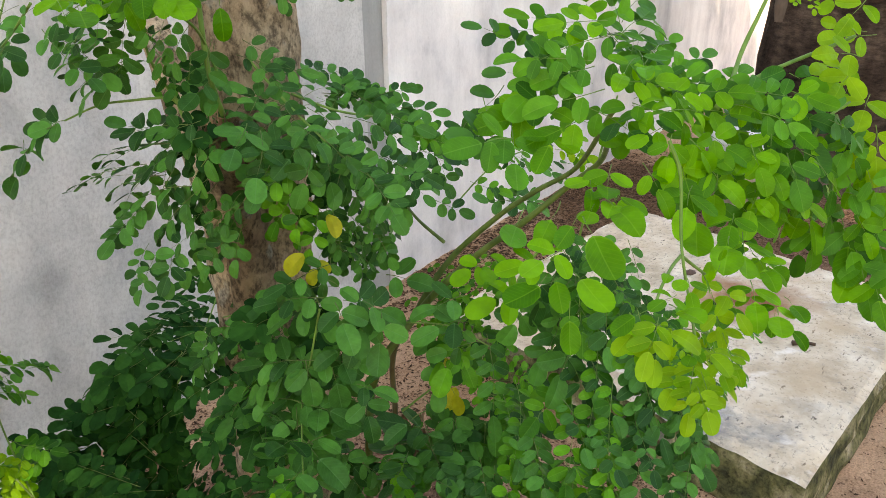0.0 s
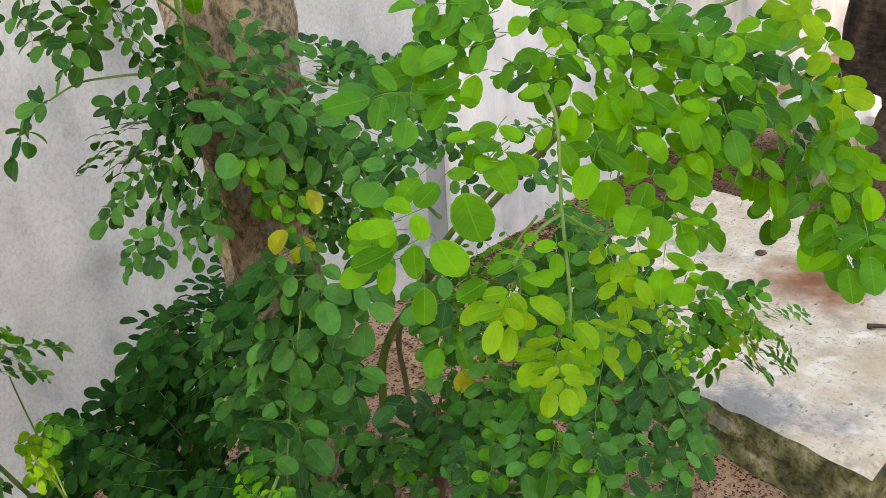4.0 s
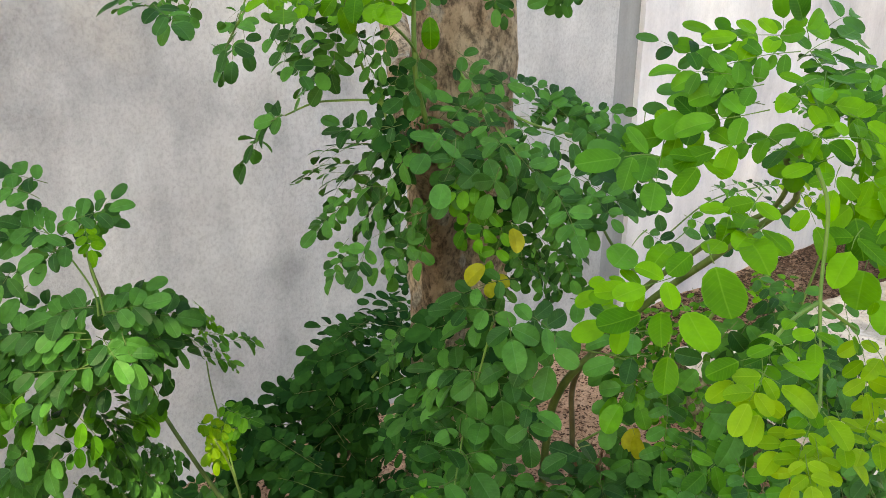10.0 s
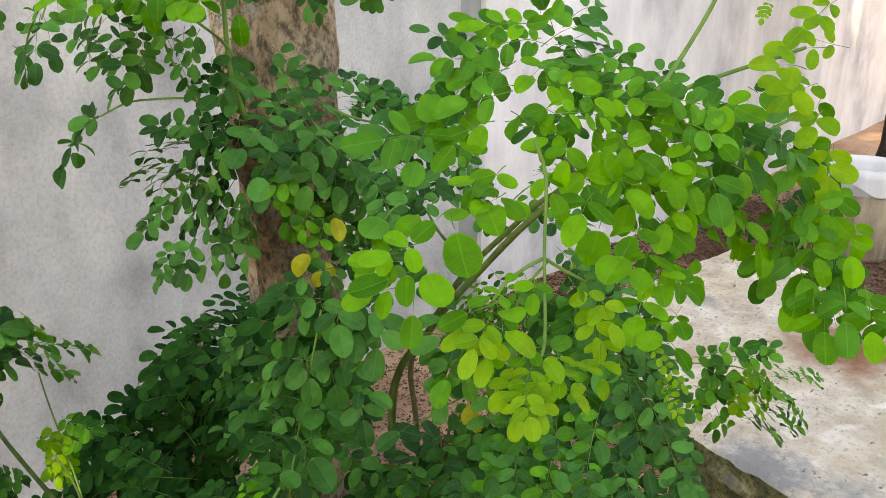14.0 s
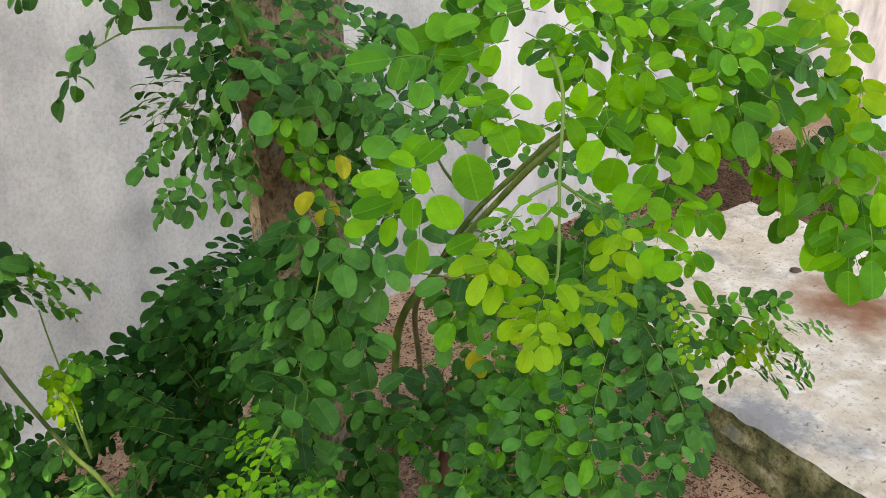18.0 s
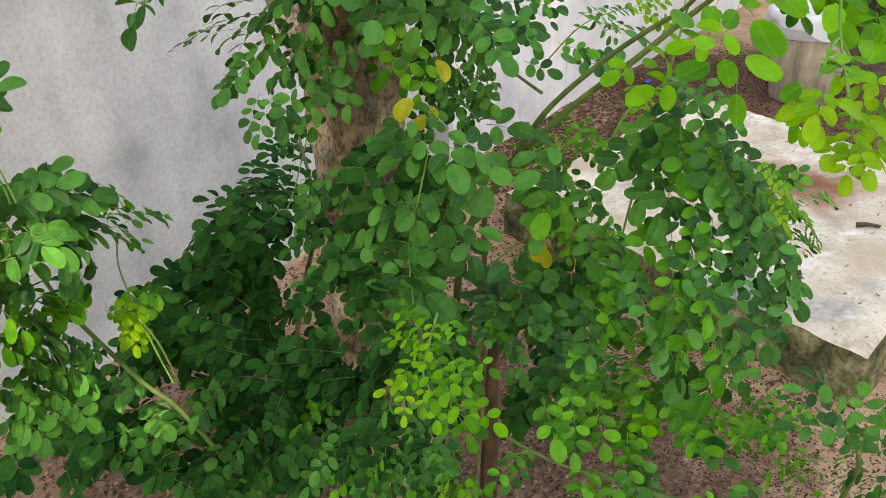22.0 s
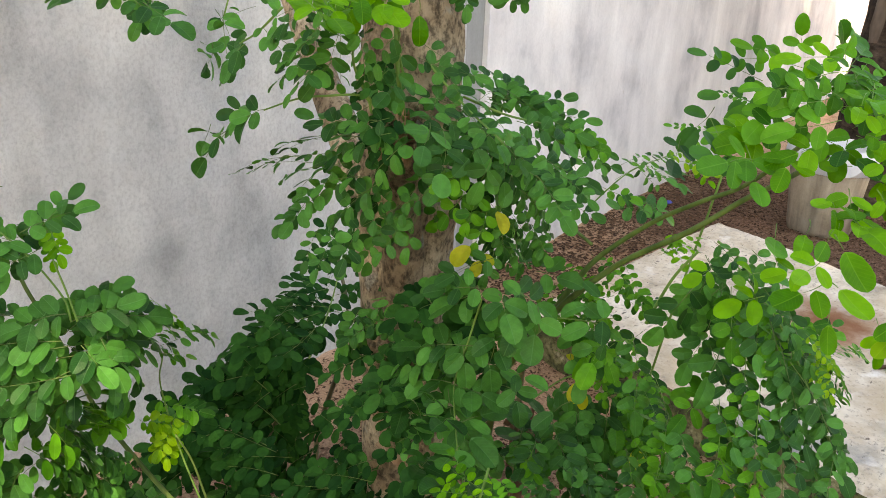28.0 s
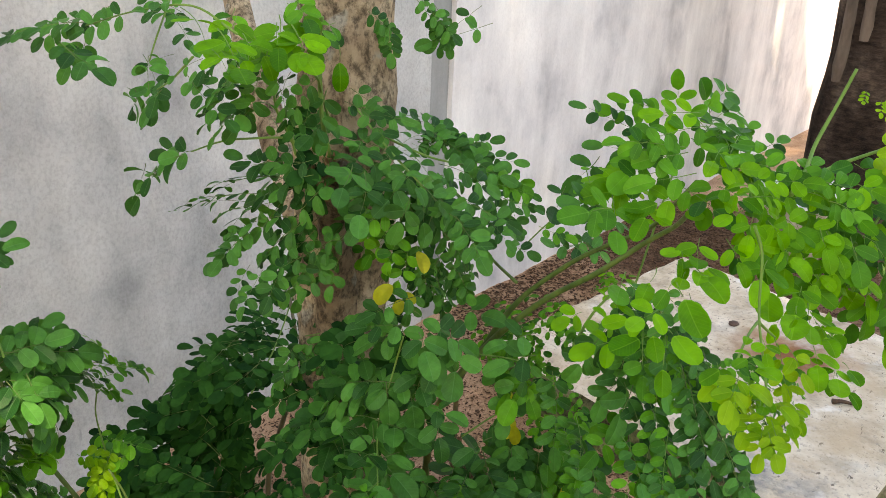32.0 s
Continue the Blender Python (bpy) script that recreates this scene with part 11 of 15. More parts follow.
spray(bush, (0.847, 1.189, 0.609), (0.773, 1.178, 0.590), 3, 0.0307, SHADED, (-0.45, -0.48, 1.06), True)
spray(bush, (0.873, 1.143, 0.589), (0.827, 1.180, 0.551), 3, 0.0344, SHADED, (-0.24, -0.44, 0.87))
spray(bush, (0.872, 1.171, 0.562), (0.829, 1.215, 0.545), 3, 0.0301, SHADED, (0.03, -0.50, 1.00), True)
spray(bush, (0.881, 1.183, 0.562), (0.837, 1.228, 0.544), 3, 0.0302, SHADED, (-0.31, -0.63, 1.13), True)
spray(bush, (0.820, 1.142, 0.600), (0.830, 1.277, 0.487), 2, 0.0372, SHADED, (-0.23, -0.44, 0.87))
spray(bush, (0.835, 1.166, 0.583), (0.853, 1.291, 0.467), 2, 0.0344, SHADED, (-0.10, -0.41, 0.91), True)
spray(bush, (0.851, 1.214, 0.564), (0.859, 1.363, 0.474), 2, 0.0344, SHADED, (0.03, -0.65, 0.94), True)
spray(bush, (0.824, 1.214, 0.538), (0.777, 1.293, 0.498), 4, 0.0289, SHADED, (-0.21, -0.44, 0.87))
spray(bush, (0.826, 1.249, 0.527), (0.788, 1.304, 0.461), 4, 0.0286, SHADED, (0.21, -0.59, 0.82), True)
spray(bush, (0.845, 1.270, 0.493), (0.802, 1.350, 0.465), 4, 0.0254, SHADED, (0.12, -0.78, 1.03), True)
spray(bush, (0.823, 1.279, 0.490), (0.751, 1.274, 0.500), 3, 0.0337, SHADED, (-0.20, -0.44, 0.88))
spray(bush, (0.831, 1.304, 0.460), (0.769, 1.304, 0.499), 3, 0.0293, SHADED, (-0.39, -0.54, 1.05), True)
spray(bush, (0.849, 1.328, 0.446), (0.780, 1.318, 0.450), 3, 0.0285, SHADED, (-0.36, -0.41, 0.97), True)
spray(bush, (0.836, 1.268, 0.466), (0.776, 1.246, 0.456), 3, 0.0339, SHADED, (-0.20, -0.42, 0.89))
spray(bush, (0.844, 1.304, 0.449), (0.791, 1.275, 0.437), 3, 0.0306, SHADED, (-0.22, -0.44, 0.99), True)
spray(bush, (0.860, 1.346, 0.403), (0.802, 1.324, 0.396), 3, 0.0277, SHADED, (-0.17, -0.40, 0.45), True)
spray(bush, (0.860, 1.165, 0.543), (0.851, 1.217, 0.469), 3, 0.0400, SHADED, (-0.23, -0.42, 0.88))
spray(bush, (0.889, 1.197, 0.518), (0.875, 1.263, 0.461), 3, 0.0373, SHADED, (-0.27, -0.40, 0.80), True)
spray(bush, (0.880, 1.219, 0.524), (0.875, 1.267, 0.452), 3, 0.0375, SHADED, (-0.11, -0.45, 0.94), True)
spray(bush, (0.781, 1.253, 0.451), (0.681, 1.250, 0.476), 4, 0.0327, SHADED, (-0.18, -0.42, 0.89))
spray(bush, (0.781, 1.290, 0.425), (0.694, 1.290, 0.480), 4, 0.0307, SHADED, (-0.26, -0.51, 0.65), True)
spray(bush, (0.798, 1.341, 0.392), (0.713, 1.344, 0.458), 4, 0.0290, SHADED, (-0.26, -0.26, 0.68), True)
spray(bush, (0.736, 1.206, 0.460), (0.674, 1.239, 0.461), 4, 0.0340, SHADED, (-0.17, -0.41, 0.90))
spray(bush, (0.748, 1.222, 0.415), (0.697, 1.257, 0.442), 4, 0.0301, SHADED, (-0.45, -0.70, 0.96), True)
spray(bush, (0.778, 1.287, 0.423), (0.716, 1.314, 0.414), 4, 0.0280, SHADED, (-0.04, -0.41, 0.85), True)
spray(bush, (0.719, 1.192, 0.463), (0.649, 1.237, 0.433), 4, 0.0316, SHADED, (-0.16, -0.40, 0.90))
spray(bush, (0.723, 1.230, 0.412), (0.661, 1.285, 0.417), 4, 0.0301, SHADED, (-0.22, -0.25, 0.87), True)
spray(bush, (0.822, 1.211, 0.439), (0.748, 1.176, 0.435), 3, 0.0372, SHADED, (-0.19, -0.39, 0.90))
spray(bush, (0.831, 1.263, 0.396), (0.757, 1.234, 0.404), 3, 0.0321, SHADED, (-0.29, -0.54, 1.04), True)
spray(bush, (0.752, 1.187, 0.417), (0.698, 1.201, 0.414), 3, 0.0343, SHADED, (-0.17, -0.38, 0.91))
spray(bush, (0.763, 1.234, 0.370), (0.712, 1.248, 0.371), 3, 0.0305, SHADED, (-0.05, -0.32, 0.95), True)
spray(bush, (0.859, 1.171, 0.497), (0.848, 1.161, 0.450), 3, 0.0376, SHADED, (-0.22, -0.39, 0.89))
spray(bush, (0.859, 1.193, 0.480), (0.865, 1.171, 0.442), 3, 0.0350, SHADED, (-0.45, 0.09, 1.01), True)
spray(bush, (0.926, 1.189, 0.596), (0.875, 1.156, 0.529), 3, 0.0377, SHADED, (-0.26, -0.43, 0.86))
spray(bush, (0.925, 1.238, 0.561), (0.904, 1.179, 0.501), 3, 0.0361, SHADED, (0.02, -0.34, 0.71), True)
spray(bush, (0.937, 1.194, 0.578), (0.873, 1.184, 0.530), 3, 0.0320, SHADED, (-0.42, -0.64, 0.85), True)
spray(bush, (1.022, 1.278, 0.578), (0.916, 1.161, 0.566), 3, 0.0396, SHADED, (-0.28, -0.45, 0.85))
spray(bush, (1.048, 1.294, 0.573), (0.941, 1.181, 0.568), 3, 0.0363, SHADED, (-0.48, -0.24, 0.70), True)
spray(bush, (1.067, 1.361, 0.539), (0.956, 1.252, 0.533), 3, 0.0318, SHADED, (-0.33, -0.57, 0.89), True)
spray(bush, (0.691, 1.223, 0.429), (0.625, 1.283, 0.388), 4, 0.0299, SHADED, (-0.14, -0.39, 0.91))
spray(bush, (0.687, 1.257, 0.440), (0.633, 1.294, 0.379), 4, 0.0253, SHADED, (-0.14, -0.45, 1.00), True)
spray(bush, (0.788, 1.191, 0.431), (0.752, 1.153, 0.400), 3, 0.0368, SHADED, (-0.18, -0.37, 0.91))
spray(bush, (0.816, 1.217, 0.409), (0.774, 1.188, 0.384), 3, 0.0341, SHADED, (-0.04, -0.36, 1.01), True)
spray(bush, (0.799, 1.244, 0.399), (0.764, 1.208, 0.372), 3, 0.0350, SHADED, (-0.29, -0.52, 0.99), True)
spray(bush, (0.715, 1.181, 0.416), (0.745, 1.152, 0.371), 3, 0.0362, SHADED, (-0.16, -0.36, 0.92))
spray(bush, (0.732, 1.203, 0.380), (0.765, 1.175, 0.344), 3, 0.0295, SHADED, (-0.20, -0.59, 1.02), True)
spray(bush, (0.680, 1.212, 0.407), (0.640, 1.241, 0.369), 3, 0.0361, SHADED, (-0.14, -0.38, 0.92))
spray(bush, (0.693, 1.230, 0.375), (0.654, 1.260, 0.345), 3, 0.0296, SHADED, (-0.26, -0.47, 0.98), True)
spray(bush, (0.698, 1.275, 0.368), (0.659, 1.305, 0.334), 3, 0.0345, SHADED, (-0.15, -0.40, 0.84), True)
spray(bush, (0.853, 1.206, 0.462), (0.824, 1.218, 0.435), 3, 0.0361, SHADED, (-0.21, -0.40, 0.89))
spray(bush, (0.881, 1.241, 0.434), (0.854, 1.254, 0.410), 3, 0.0326, SHADED, (-0.42, -0.68, 0.89), True)
spray(bush, (0.925, 1.176, 0.579), (0.863, 1.150, 0.580), 3, 0.0351, SHADED, (-0.26, -0.44, 0.86))
spray(bush, (0.954, 1.227, 0.571), (0.902, 1.184, 0.560), 3, 0.0309, SHADED, (0.08, -0.42, 0.91), True)
spray(bush, (0.951, 1.232, 0.537), (0.895, 1.196, 0.532), 3, 0.0340, SHADED, (-0.51, -0.13, 1.04), True)
stem(bush, "twig", 0.0018, 0.0012, STALK, (0.822, 1.072, 0.607), (0.970, 1.177, 0.609), (1.142, 1.312, 0.628))
spray(bush, (1.144, 1.306, 0.628), (1.131, 1.358, 0.669), 4, 0.0250, SHADED, (-0.46, -0.39, 0.80))
spray(bush, (1.186, 1.331, 0.620), (1.156, 1.384, 0.634), 4, 0.0244, SHADED, (-0.77, -0.67, 0.63), True)
spray(bush, (1.131, 1.311, 0.620), (1.054, 1.329, 0.619), 4, 0.0246, SHADED, (-0.44, -0.38, 0.81))
spray(bush, (1.137, 1.332, 0.611), (1.061, 1.338, 0.602), 4, 0.0232, SHADED, (-0.93, -0.04, 1.08), True)
spray(bush, (1.148, 1.335, 0.603), (1.080, 1.357, 0.620), 4, 0.0219, SHADED, (-0.33, -0.15, 0.78), True)
spray(bush, (1.131, 1.297, 0.623), (1.021, 1.241, 0.605), 3, 0.0242, SHADED, (-0.44, -0.37, 0.82))
spray(bush, (1.154, 1.321, 0.606), (1.046, 1.268, 0.593), 3, 0.0219, SHADED, (-0.59, -0.48, 0.71), True)
spray(bush, (1.155, 1.309, 0.602), (1.046, 1.262, 0.593), 3, 0.0240, SHADED, (-0.30, -0.26, 0.66), True)
spray(bush, (1.144, 1.292, 0.631), (1.117, 1.220, 0.620), 4, 0.0247, SHADED, (-0.46, -0.36, 0.81))
spray(bush, (1.190, 1.327, 0.612), (1.156, 1.263, 0.595), 4, 0.0239, SHADED, (-0.34, -0.17, 0.74), True)
spray(bush, (1.141, 1.301, 0.653), (1.153, 1.268, 0.688), 3, 0.0247, SHADED, (-0.48, -0.38, 0.79))
spray(bush, (1.172, 1.312, 0.634), (1.181, 1.291, 0.672), 3, 0.0234, SHADED, (-0.69, -0.47, 0.99), True)
spray(bush, (1.178, 1.320, 0.632), (1.188, 1.298, 0.670), 3, 0.0214, SHADED, (-0.46, -0.51, 0.81), True)
spray(bush, (0.964, 1.173, 0.612), (0.803, 1.193, 0.656), 6, 0.0255, SHADED, (-0.40, -0.36, 0.84))
spray(bush, (0.993, 1.210, 0.626), (0.824, 1.199, 0.636), 6, 0.0229, SHADED, (-0.60, -0.12, 0.87), True)
spray(bush, (0.924, 1.152, 0.624), (0.765, 1.152, 0.642), 5, 0.0268, SHADED, (-0.39, -0.35, 0.85))
spray(bush, (0.962, 1.188, 0.602), (0.802, 1.165, 0.605), 5, 0.0230, SHADED, (-0.32, -0.38, 0.76), True)
spray(bush, (1.029, 1.223, 0.596), (1.085, 1.150, 0.613), 5, 0.0260, SHADED, (-0.44, -0.34, 0.83))
spray(bush, (1.064, 1.251, 0.558), (1.125, 1.206, 0.603), 5, 0.0211, SHADED, (-0.47, -0.35, 1.04), True)
spray(bush, (1.090, 1.262, 0.560), (1.149, 1.204, 0.592), 5, 0.0237, SHADED, (-0.73, -0.37, 0.94), True)
spray(bush, (0.862, 1.104, 0.631), (0.773, 1.078, 0.630), 3, 0.0319, SHADED, (-0.39, -0.33, 0.86))
spray(bush, (0.903, 1.130, 0.615), (0.816, 1.105, 0.618), 3, 0.0282, SHADED, (-0.20, -0.57, 0.88), True)
spray(bush, (0.899, 1.137, 0.620), (0.817, 1.086, 0.613), 3, 0.0271, SHADED, (-0.22, -0.22, 1.09), True)
spray(bush, (1.003, 1.143, 0.603), (0.933, 1.148, 0.621), 3, 0.0289, SHADED, (-0.42, -0.34, 0.84))
spray(bush, (1.023, 1.170, 0.567), (0.963, 1.176, 0.602), 3, 0.0283, SHADED, (-0.44, -0.38, 0.86), True)
spray(bush, (0.787, 1.109, 0.480), (0.817, 1.276, 0.457), 5, 0.0387, SHADED, (-0.31, -0.31, 0.90))
spray(bush, (0.812, 1.146, 0.458), (0.854, 1.303, 0.448), 5, 0.0375, SHADED, (-0.14, 0.16, 0.82), True)
spray(bush, (0.800, 1.156, 0.523), (0.842, 1.333, 0.473), 4, 0.0370, SHADED, (-0.33, -0.34, 0.88))
spray(bush, (0.829, 1.202, 0.488), (0.901, 1.365, 0.477), 4, 0.0303, SHADED, (-0.40, -0.07, 0.87), True)
spray(bush, (0.767, 1.161, 0.611), (0.831, 1.321, 0.494), 3, 0.0337, SHADED, (-0.34, -0.36, 0.87))
spray(bush, (0.789, 1.195, 0.610), (0.855, 1.334, 0.482), 3, 0.0286, SHADED, (-0.39, -0.46, 1.13), True)
spray(bush, (0.809, 1.207, 0.583), (0.874, 1.353, 0.457), 3, 0.0283, SHADED, (-0.02, -0.66, 0.75), True)
spray(bush, (0.823, 1.199, 0.531), (0.772, 1.251, 0.511), 4, 0.0363, SHADED, (-0.33, -0.34, 0.88))
spray(bush, (0.861, 1.275, 0.495), (0.810, 1.316, 0.466), 4, 0.0316, SHADED, (-0.31, -0.40, 0.84), True)
spray(bush, (0.865, 1.137, 0.470), (0.826, 1.203, 0.450), 4, 0.0377, SHADED, (-0.32, -0.30, 0.90))
spray(bush, (0.899, 1.207, 0.444), (0.859, 1.262, 0.414), 4, 0.0326, SHADED, (-0.76, -0.10, 0.53), True)
spray(bush, (0.775, 1.231, 0.380), (0.702, 1.256, 0.397), 4, 0.0391, SHADED, (-0.26, -0.30, 0.92))
spray(bush, (0.842, 1.277, 0.346), (0.763, 1.281, 0.340), 4, 0.0353, SHADED, (-0.29, -0.35, 1.04), True)
spray(bush, (0.838, 1.188, 0.377), (0.789, 1.203, 0.331), 3, 0.0431, SHADED, (-0.28, -0.27, 0.92))
spray(bush, (0.841, 1.229, 0.376), (0.802, 1.213, 0.328), 3, 0.0393, SHADED, (-0.30, -0.35, 0.59), True)
spray(bush, (0.861, 1.108, 0.388), (0.833, 1.167, 0.326), 4, 0.0410, SHADED, (-0.29, -0.25, 0.92))
spray(bush, (0.882, 1.091, 0.324), (0.865, 1.166, 0.291), 4, 0.0332, SHADED, (-0.36, -0.42, 0.71), True)
spray(bush, (0.840, 1.000, 0.413), (0.844, 1.079, 0.324), 4, 0.0399, SHADED, (-0.29, -0.23, 0.93))
spray(bush, (0.899, 1.036, 0.380), (0.905, 1.112, 0.294), 4, 0.0396, SHADED, (-0.04, -0.09, 1.08), True)
spray(bush, (0.798, 0.885, 0.457), (0.780, 0.928, 0.399), 4, 0.0367, SHADED, (-0.29, -0.20, 0.94))
spray(bush, (0.818, 0.895, 0.424), (0.803, 0.943, 0.374), 4, 0.0311, SHADED, (-0.32, -0.63, 0.44), True)
spray(bush, (0.744, 0.813, 0.466), (0.731, 0.865, 0.414), 4, 0.0329, SHADED, (-0.27, -0.17, 0.95))
spray(bush, (0.775, 0.806, 0.466), (0.766, 0.858, 0.420), 4, 0.0305, SHADED, (-0.12, -0.59, 0.82), True)
spray(bush, (0.810, 1.154, 0.284), (0.727, 1.164, 0.317), 4, 0.0402, SHADED, (-0.24, -0.24, 0.94))
spray(bush, (0.853, 1.211, 0.239), (0.766, 1.199, 0.251), 4, 0.0358, SHADED, (-0.37, -0.22, 1.04), True)
spray(bush, (0.756, 1.219, 0.349), (0.695, 1.159, 0.319), 3, 0.0391, MATURE, (-0.24, -0.26, 0.94))
spray(bush, (0.789, 1.290, 0.303), (0.732, 1.227, 0.277), 3, 0.0383, MATURE, (-0.37, -0.19, 0.74), True)
spray(bush, (0.812, 1.083, 0.283), (0.714, 1.053, 0.297), 4, 0.0372, SHADED, (-0.23, -0.21, 0.95))
spray(bush, (0.849, 1.111, 0.227), (0.754, 1.082, 0.245), 4, 0.0335, SHADED, (-0.13, -0.44, 1.16), True)
spray(bush, (0.778, 0.973, 0.349), (0.712, 0.961, 0.323), 4, 0.0354, SHADED, (-0.24, -0.19, 0.95))
spray(bush, (0.808, 1.012, 0.293), (0.743, 1.027, 0.286), 4, 0.0315, SHADED, (-0.05, -0.12, 1.05), True)
spray(bush, (0.687, 0.859, 0.373), (0.664, 0.898, 0.309), 4, 0.0332, SHADED, (-0.20, -0.15, 0.97))
spray(bush, (0.741, 0.893, 0.338), (0.722, 0.912, 0.268), 4, 0.0327, SHADED, (-0.37, -0.14, 0.63), True)
spray(bush, (0.700, 0.975, 0.316), (0.646, 0.990, 0.285), 4, 0.0345, SHADED, (-0.20, -0.17, 0.97))
spray(bush, (0.696, 0.996, 0.290), (0.646, 1.021, 0.273), 4, 0.0311, SHADED, (-0.27, 0.01, 0.88), True)
spray(bush, (0.705, 1.092, 0.288), (0.598, 1.043, 0.317), 4, 0.0347, SHADED, (-0.20, -0.20, 0.96))
spray(bush, (0.746, 1.131, 0.230), (0.642, 1.108, 0.280), 4, 0.0343, SHADED, (-0.08, -0.08, 1.00), True)
spray(bush, (0.632, 1.135, 0.331), (0.574, 1.147, 0.329), 4, 0.0359, SHADED, (-0.20, -0.23, 0.95))
spray(bush, (0.627, 1.173, 0.315), (0.571, 1.170, 0.306), 4, 0.0345, SHADED, (-0.13, -0.09, 0.92), True)
spray(bush, (0.606, 1.195, 0.352), (0.560, 1.232, 0.340), 4, 0.0379, SHADED, (-0.20, -0.27, 0.94))
spray(bush, (0.612, 1.208, 0.301), (0.574, 1.248, 0.304), 4, 0.0312, SHADED, (-0.36, 0.16, 0.93), True)
spray(bush, (0.544, 1.163, 0.325), (0.511, 1.213, 0.299), 4, 0.0368, SHADED, (-0.17, -0.24, 0.96))
spray(bush, (0.549, 1.193, 0.305), (0.529, 1.249, 0.306), 4, 0.0357, SHADED, (-0.29, -0.49, 0.96), True)
spray(bush, (0.570, 1.060, 0.323), (0.542, 1.099, 0.309), 4, 0.0345, SHADED, (-0.17, -0.20, 0.96))
spray(bush, (0.603, 1.105, 0.245), (0.585, 1.150, 0.252), 4, 0.0309, SHADED, (-0.01, 0.10, 1.24), True)
spray(bush, (0.706, 0.791, 0.449), (0.668, 0.788, 0.418), 4, 0.0278, SHADED, (-0.24, -0.15, 0.96))
spray(bush, (0.727, 0.815, 0.406), (0.694, 0.800, 0.376), 4, 0.0240, SHADED, (-0.30, 0.00, 1.16), True)
spray(bush, (0.722, 0.745, 0.496), (0.680, 0.758, 0.462), 4, 0.0273, SHADED, (-0.27, -0.15, 0.95))
spray(bush, (0.766, 0.772, 0.436), (0.726, 0.795, 0.411), 4, 0.0250, SHADED, (-0.28, -0.25, 1.03), True)
spray(bush, (0.685, 0.690, 0.504), (0.630, 0.679, 0.494), 4, 0.0257, SHADED, (-0.25, -0.13, 0.96))
spray(bush, (0.743, 0.720, 0.466), (0.695, 0.692, 0.456), 4, 0.0238, SHADED, (-0.07, -0.18, 1.13), True)
spray(bush, (0.695, 1.254, 0.397), (0.639, 1.254, 0.384), 3, 0.0240, SHADED, (-0.24, -0.30, 0.92))
spray(bush, (0.736, 1.293, 0.356), (0.682, 1.290, 0.345), 3, 0.0204, SHADED, (-0.26, -0.27, 0.92), True)
spray(bush, (0.700, 1.300, 0.363), (0.650, 1.274, 0.344), 3, 0.0213, SHADED, (-0.10, -0.03, 0.67), True)
spray(bush, (0.749, 1.223, 0.383), (0.731, 1.221, 0.382), 4, 0.0271, SHADED, (-0.26, -0.29, 0.92))
spray(bush, (0.793, 1.284, 0.341), (0.776, 1.287, 0.346), 4, 0.0254, SHADED, (-0.69, -0.34, 0.71), True)
spray(bush, (0.708, 1.264, 0.420), (0.727, 1.239, 0.400), 3, 0.0299, SHADED, (-0.26, -0.31, 0.91))
spray(bush, (0.738, 1.275, 0.397), (0.754, 1.253, 0.374), 3, 0.0247, SHADED, (-0.28, -0.25, 1.12), True)
spray(bush, (0.749, 1.245, 0.400), (0.715, 1.224, 0.366), 3, 0.0292, SHADED, (-0.26, -0.29, 0.92))
spray(bush, (0.803, 1.308, 0.365), (0.777, 1.273, 0.335), 3, 0.0288, SHADED, (-0.02, -0.29, 0.77), True)
spray(bush, (0.795, 1.277, 0.341), (0.758, 1.274, 0.312), 3, 0.0276, SHADED, (-0.20, -0.13, 1.04), True)
spray(bush, (0.675, 1.271, 0.418), (0.636, 1.254, 0.393), 3, 0.0279, SHADED, (-0.24, -0.31, 0.92))
spray(bush, (0.728, 1.304, 0.381), (0.688, 1.303, 0.364), 3, 0.0240, SHADED, (-0.49, -0.24, 1.00), True)
spray(bush, (0.816, 1.219, 0.448), (0.806, 1.218, 0.405), 3, 0.0289, SHADED, (-0.30, -0.30, 0.90))
spray(bush, (0.846, 1.250, 0.407), (0.833, 1.260, 0.368), 3, 0.0232, SHADED, (-0.20, -0.15, 0.75), True)
spray(bush, (0.803, 1.253, 0.566), (0.819, 1.210, 0.533), 3, 0.0246, SHADED, (-0.34, -0.35, 0.87))
spray(bush, (0.862, 1.303, 0.495), (0.891, 1.260, 0.484), 3, 0.0227, SHADED, (-0.32, -0.47, 0.67), True)
spray(bush, (0.852, 1.156, 0.489), (0.852, 1.148, 0.454), 4, 0.0309, SHADED, (-0.33, -0.30, 0.90))
spray(bush, (0.859, 1.149, 0.461), (0.856, 1.149, 0.426), 4, 0.0292, SHADED, (-0.54, -0.31, 1.03), True)
spray(bush, (0.827, 1.203, 0.550), (0.824, 1.193, 0.515), 4, 0.0290, SHADED, (-0.34, -0.33, 0.88))
spray(bush, (0.856, 1.258, 0.529), (0.863, 1.239, 0.505), 4, 0.0235, SHADED, (-0.13, -0.23, 0.88), True)
spray(bush, (0.850, 1.143, 0.407), (0.847, 1.144, 0.384), 3, 0.0271, SHADED, (-0.30, -0.27, 0.91))
spray(bush, (0.900, 1.209, 0.348), (0.899, 1.207, 0.326), 3, 0.0235, SHADED, (-0.23, -0.37, 0.95), True)
spray(bush, (0.799, 1.232, 0.468), (0.811, 1.208, 0.407), 3, 0.0265, SHADED, (-0.30, -0.31, 0.90))
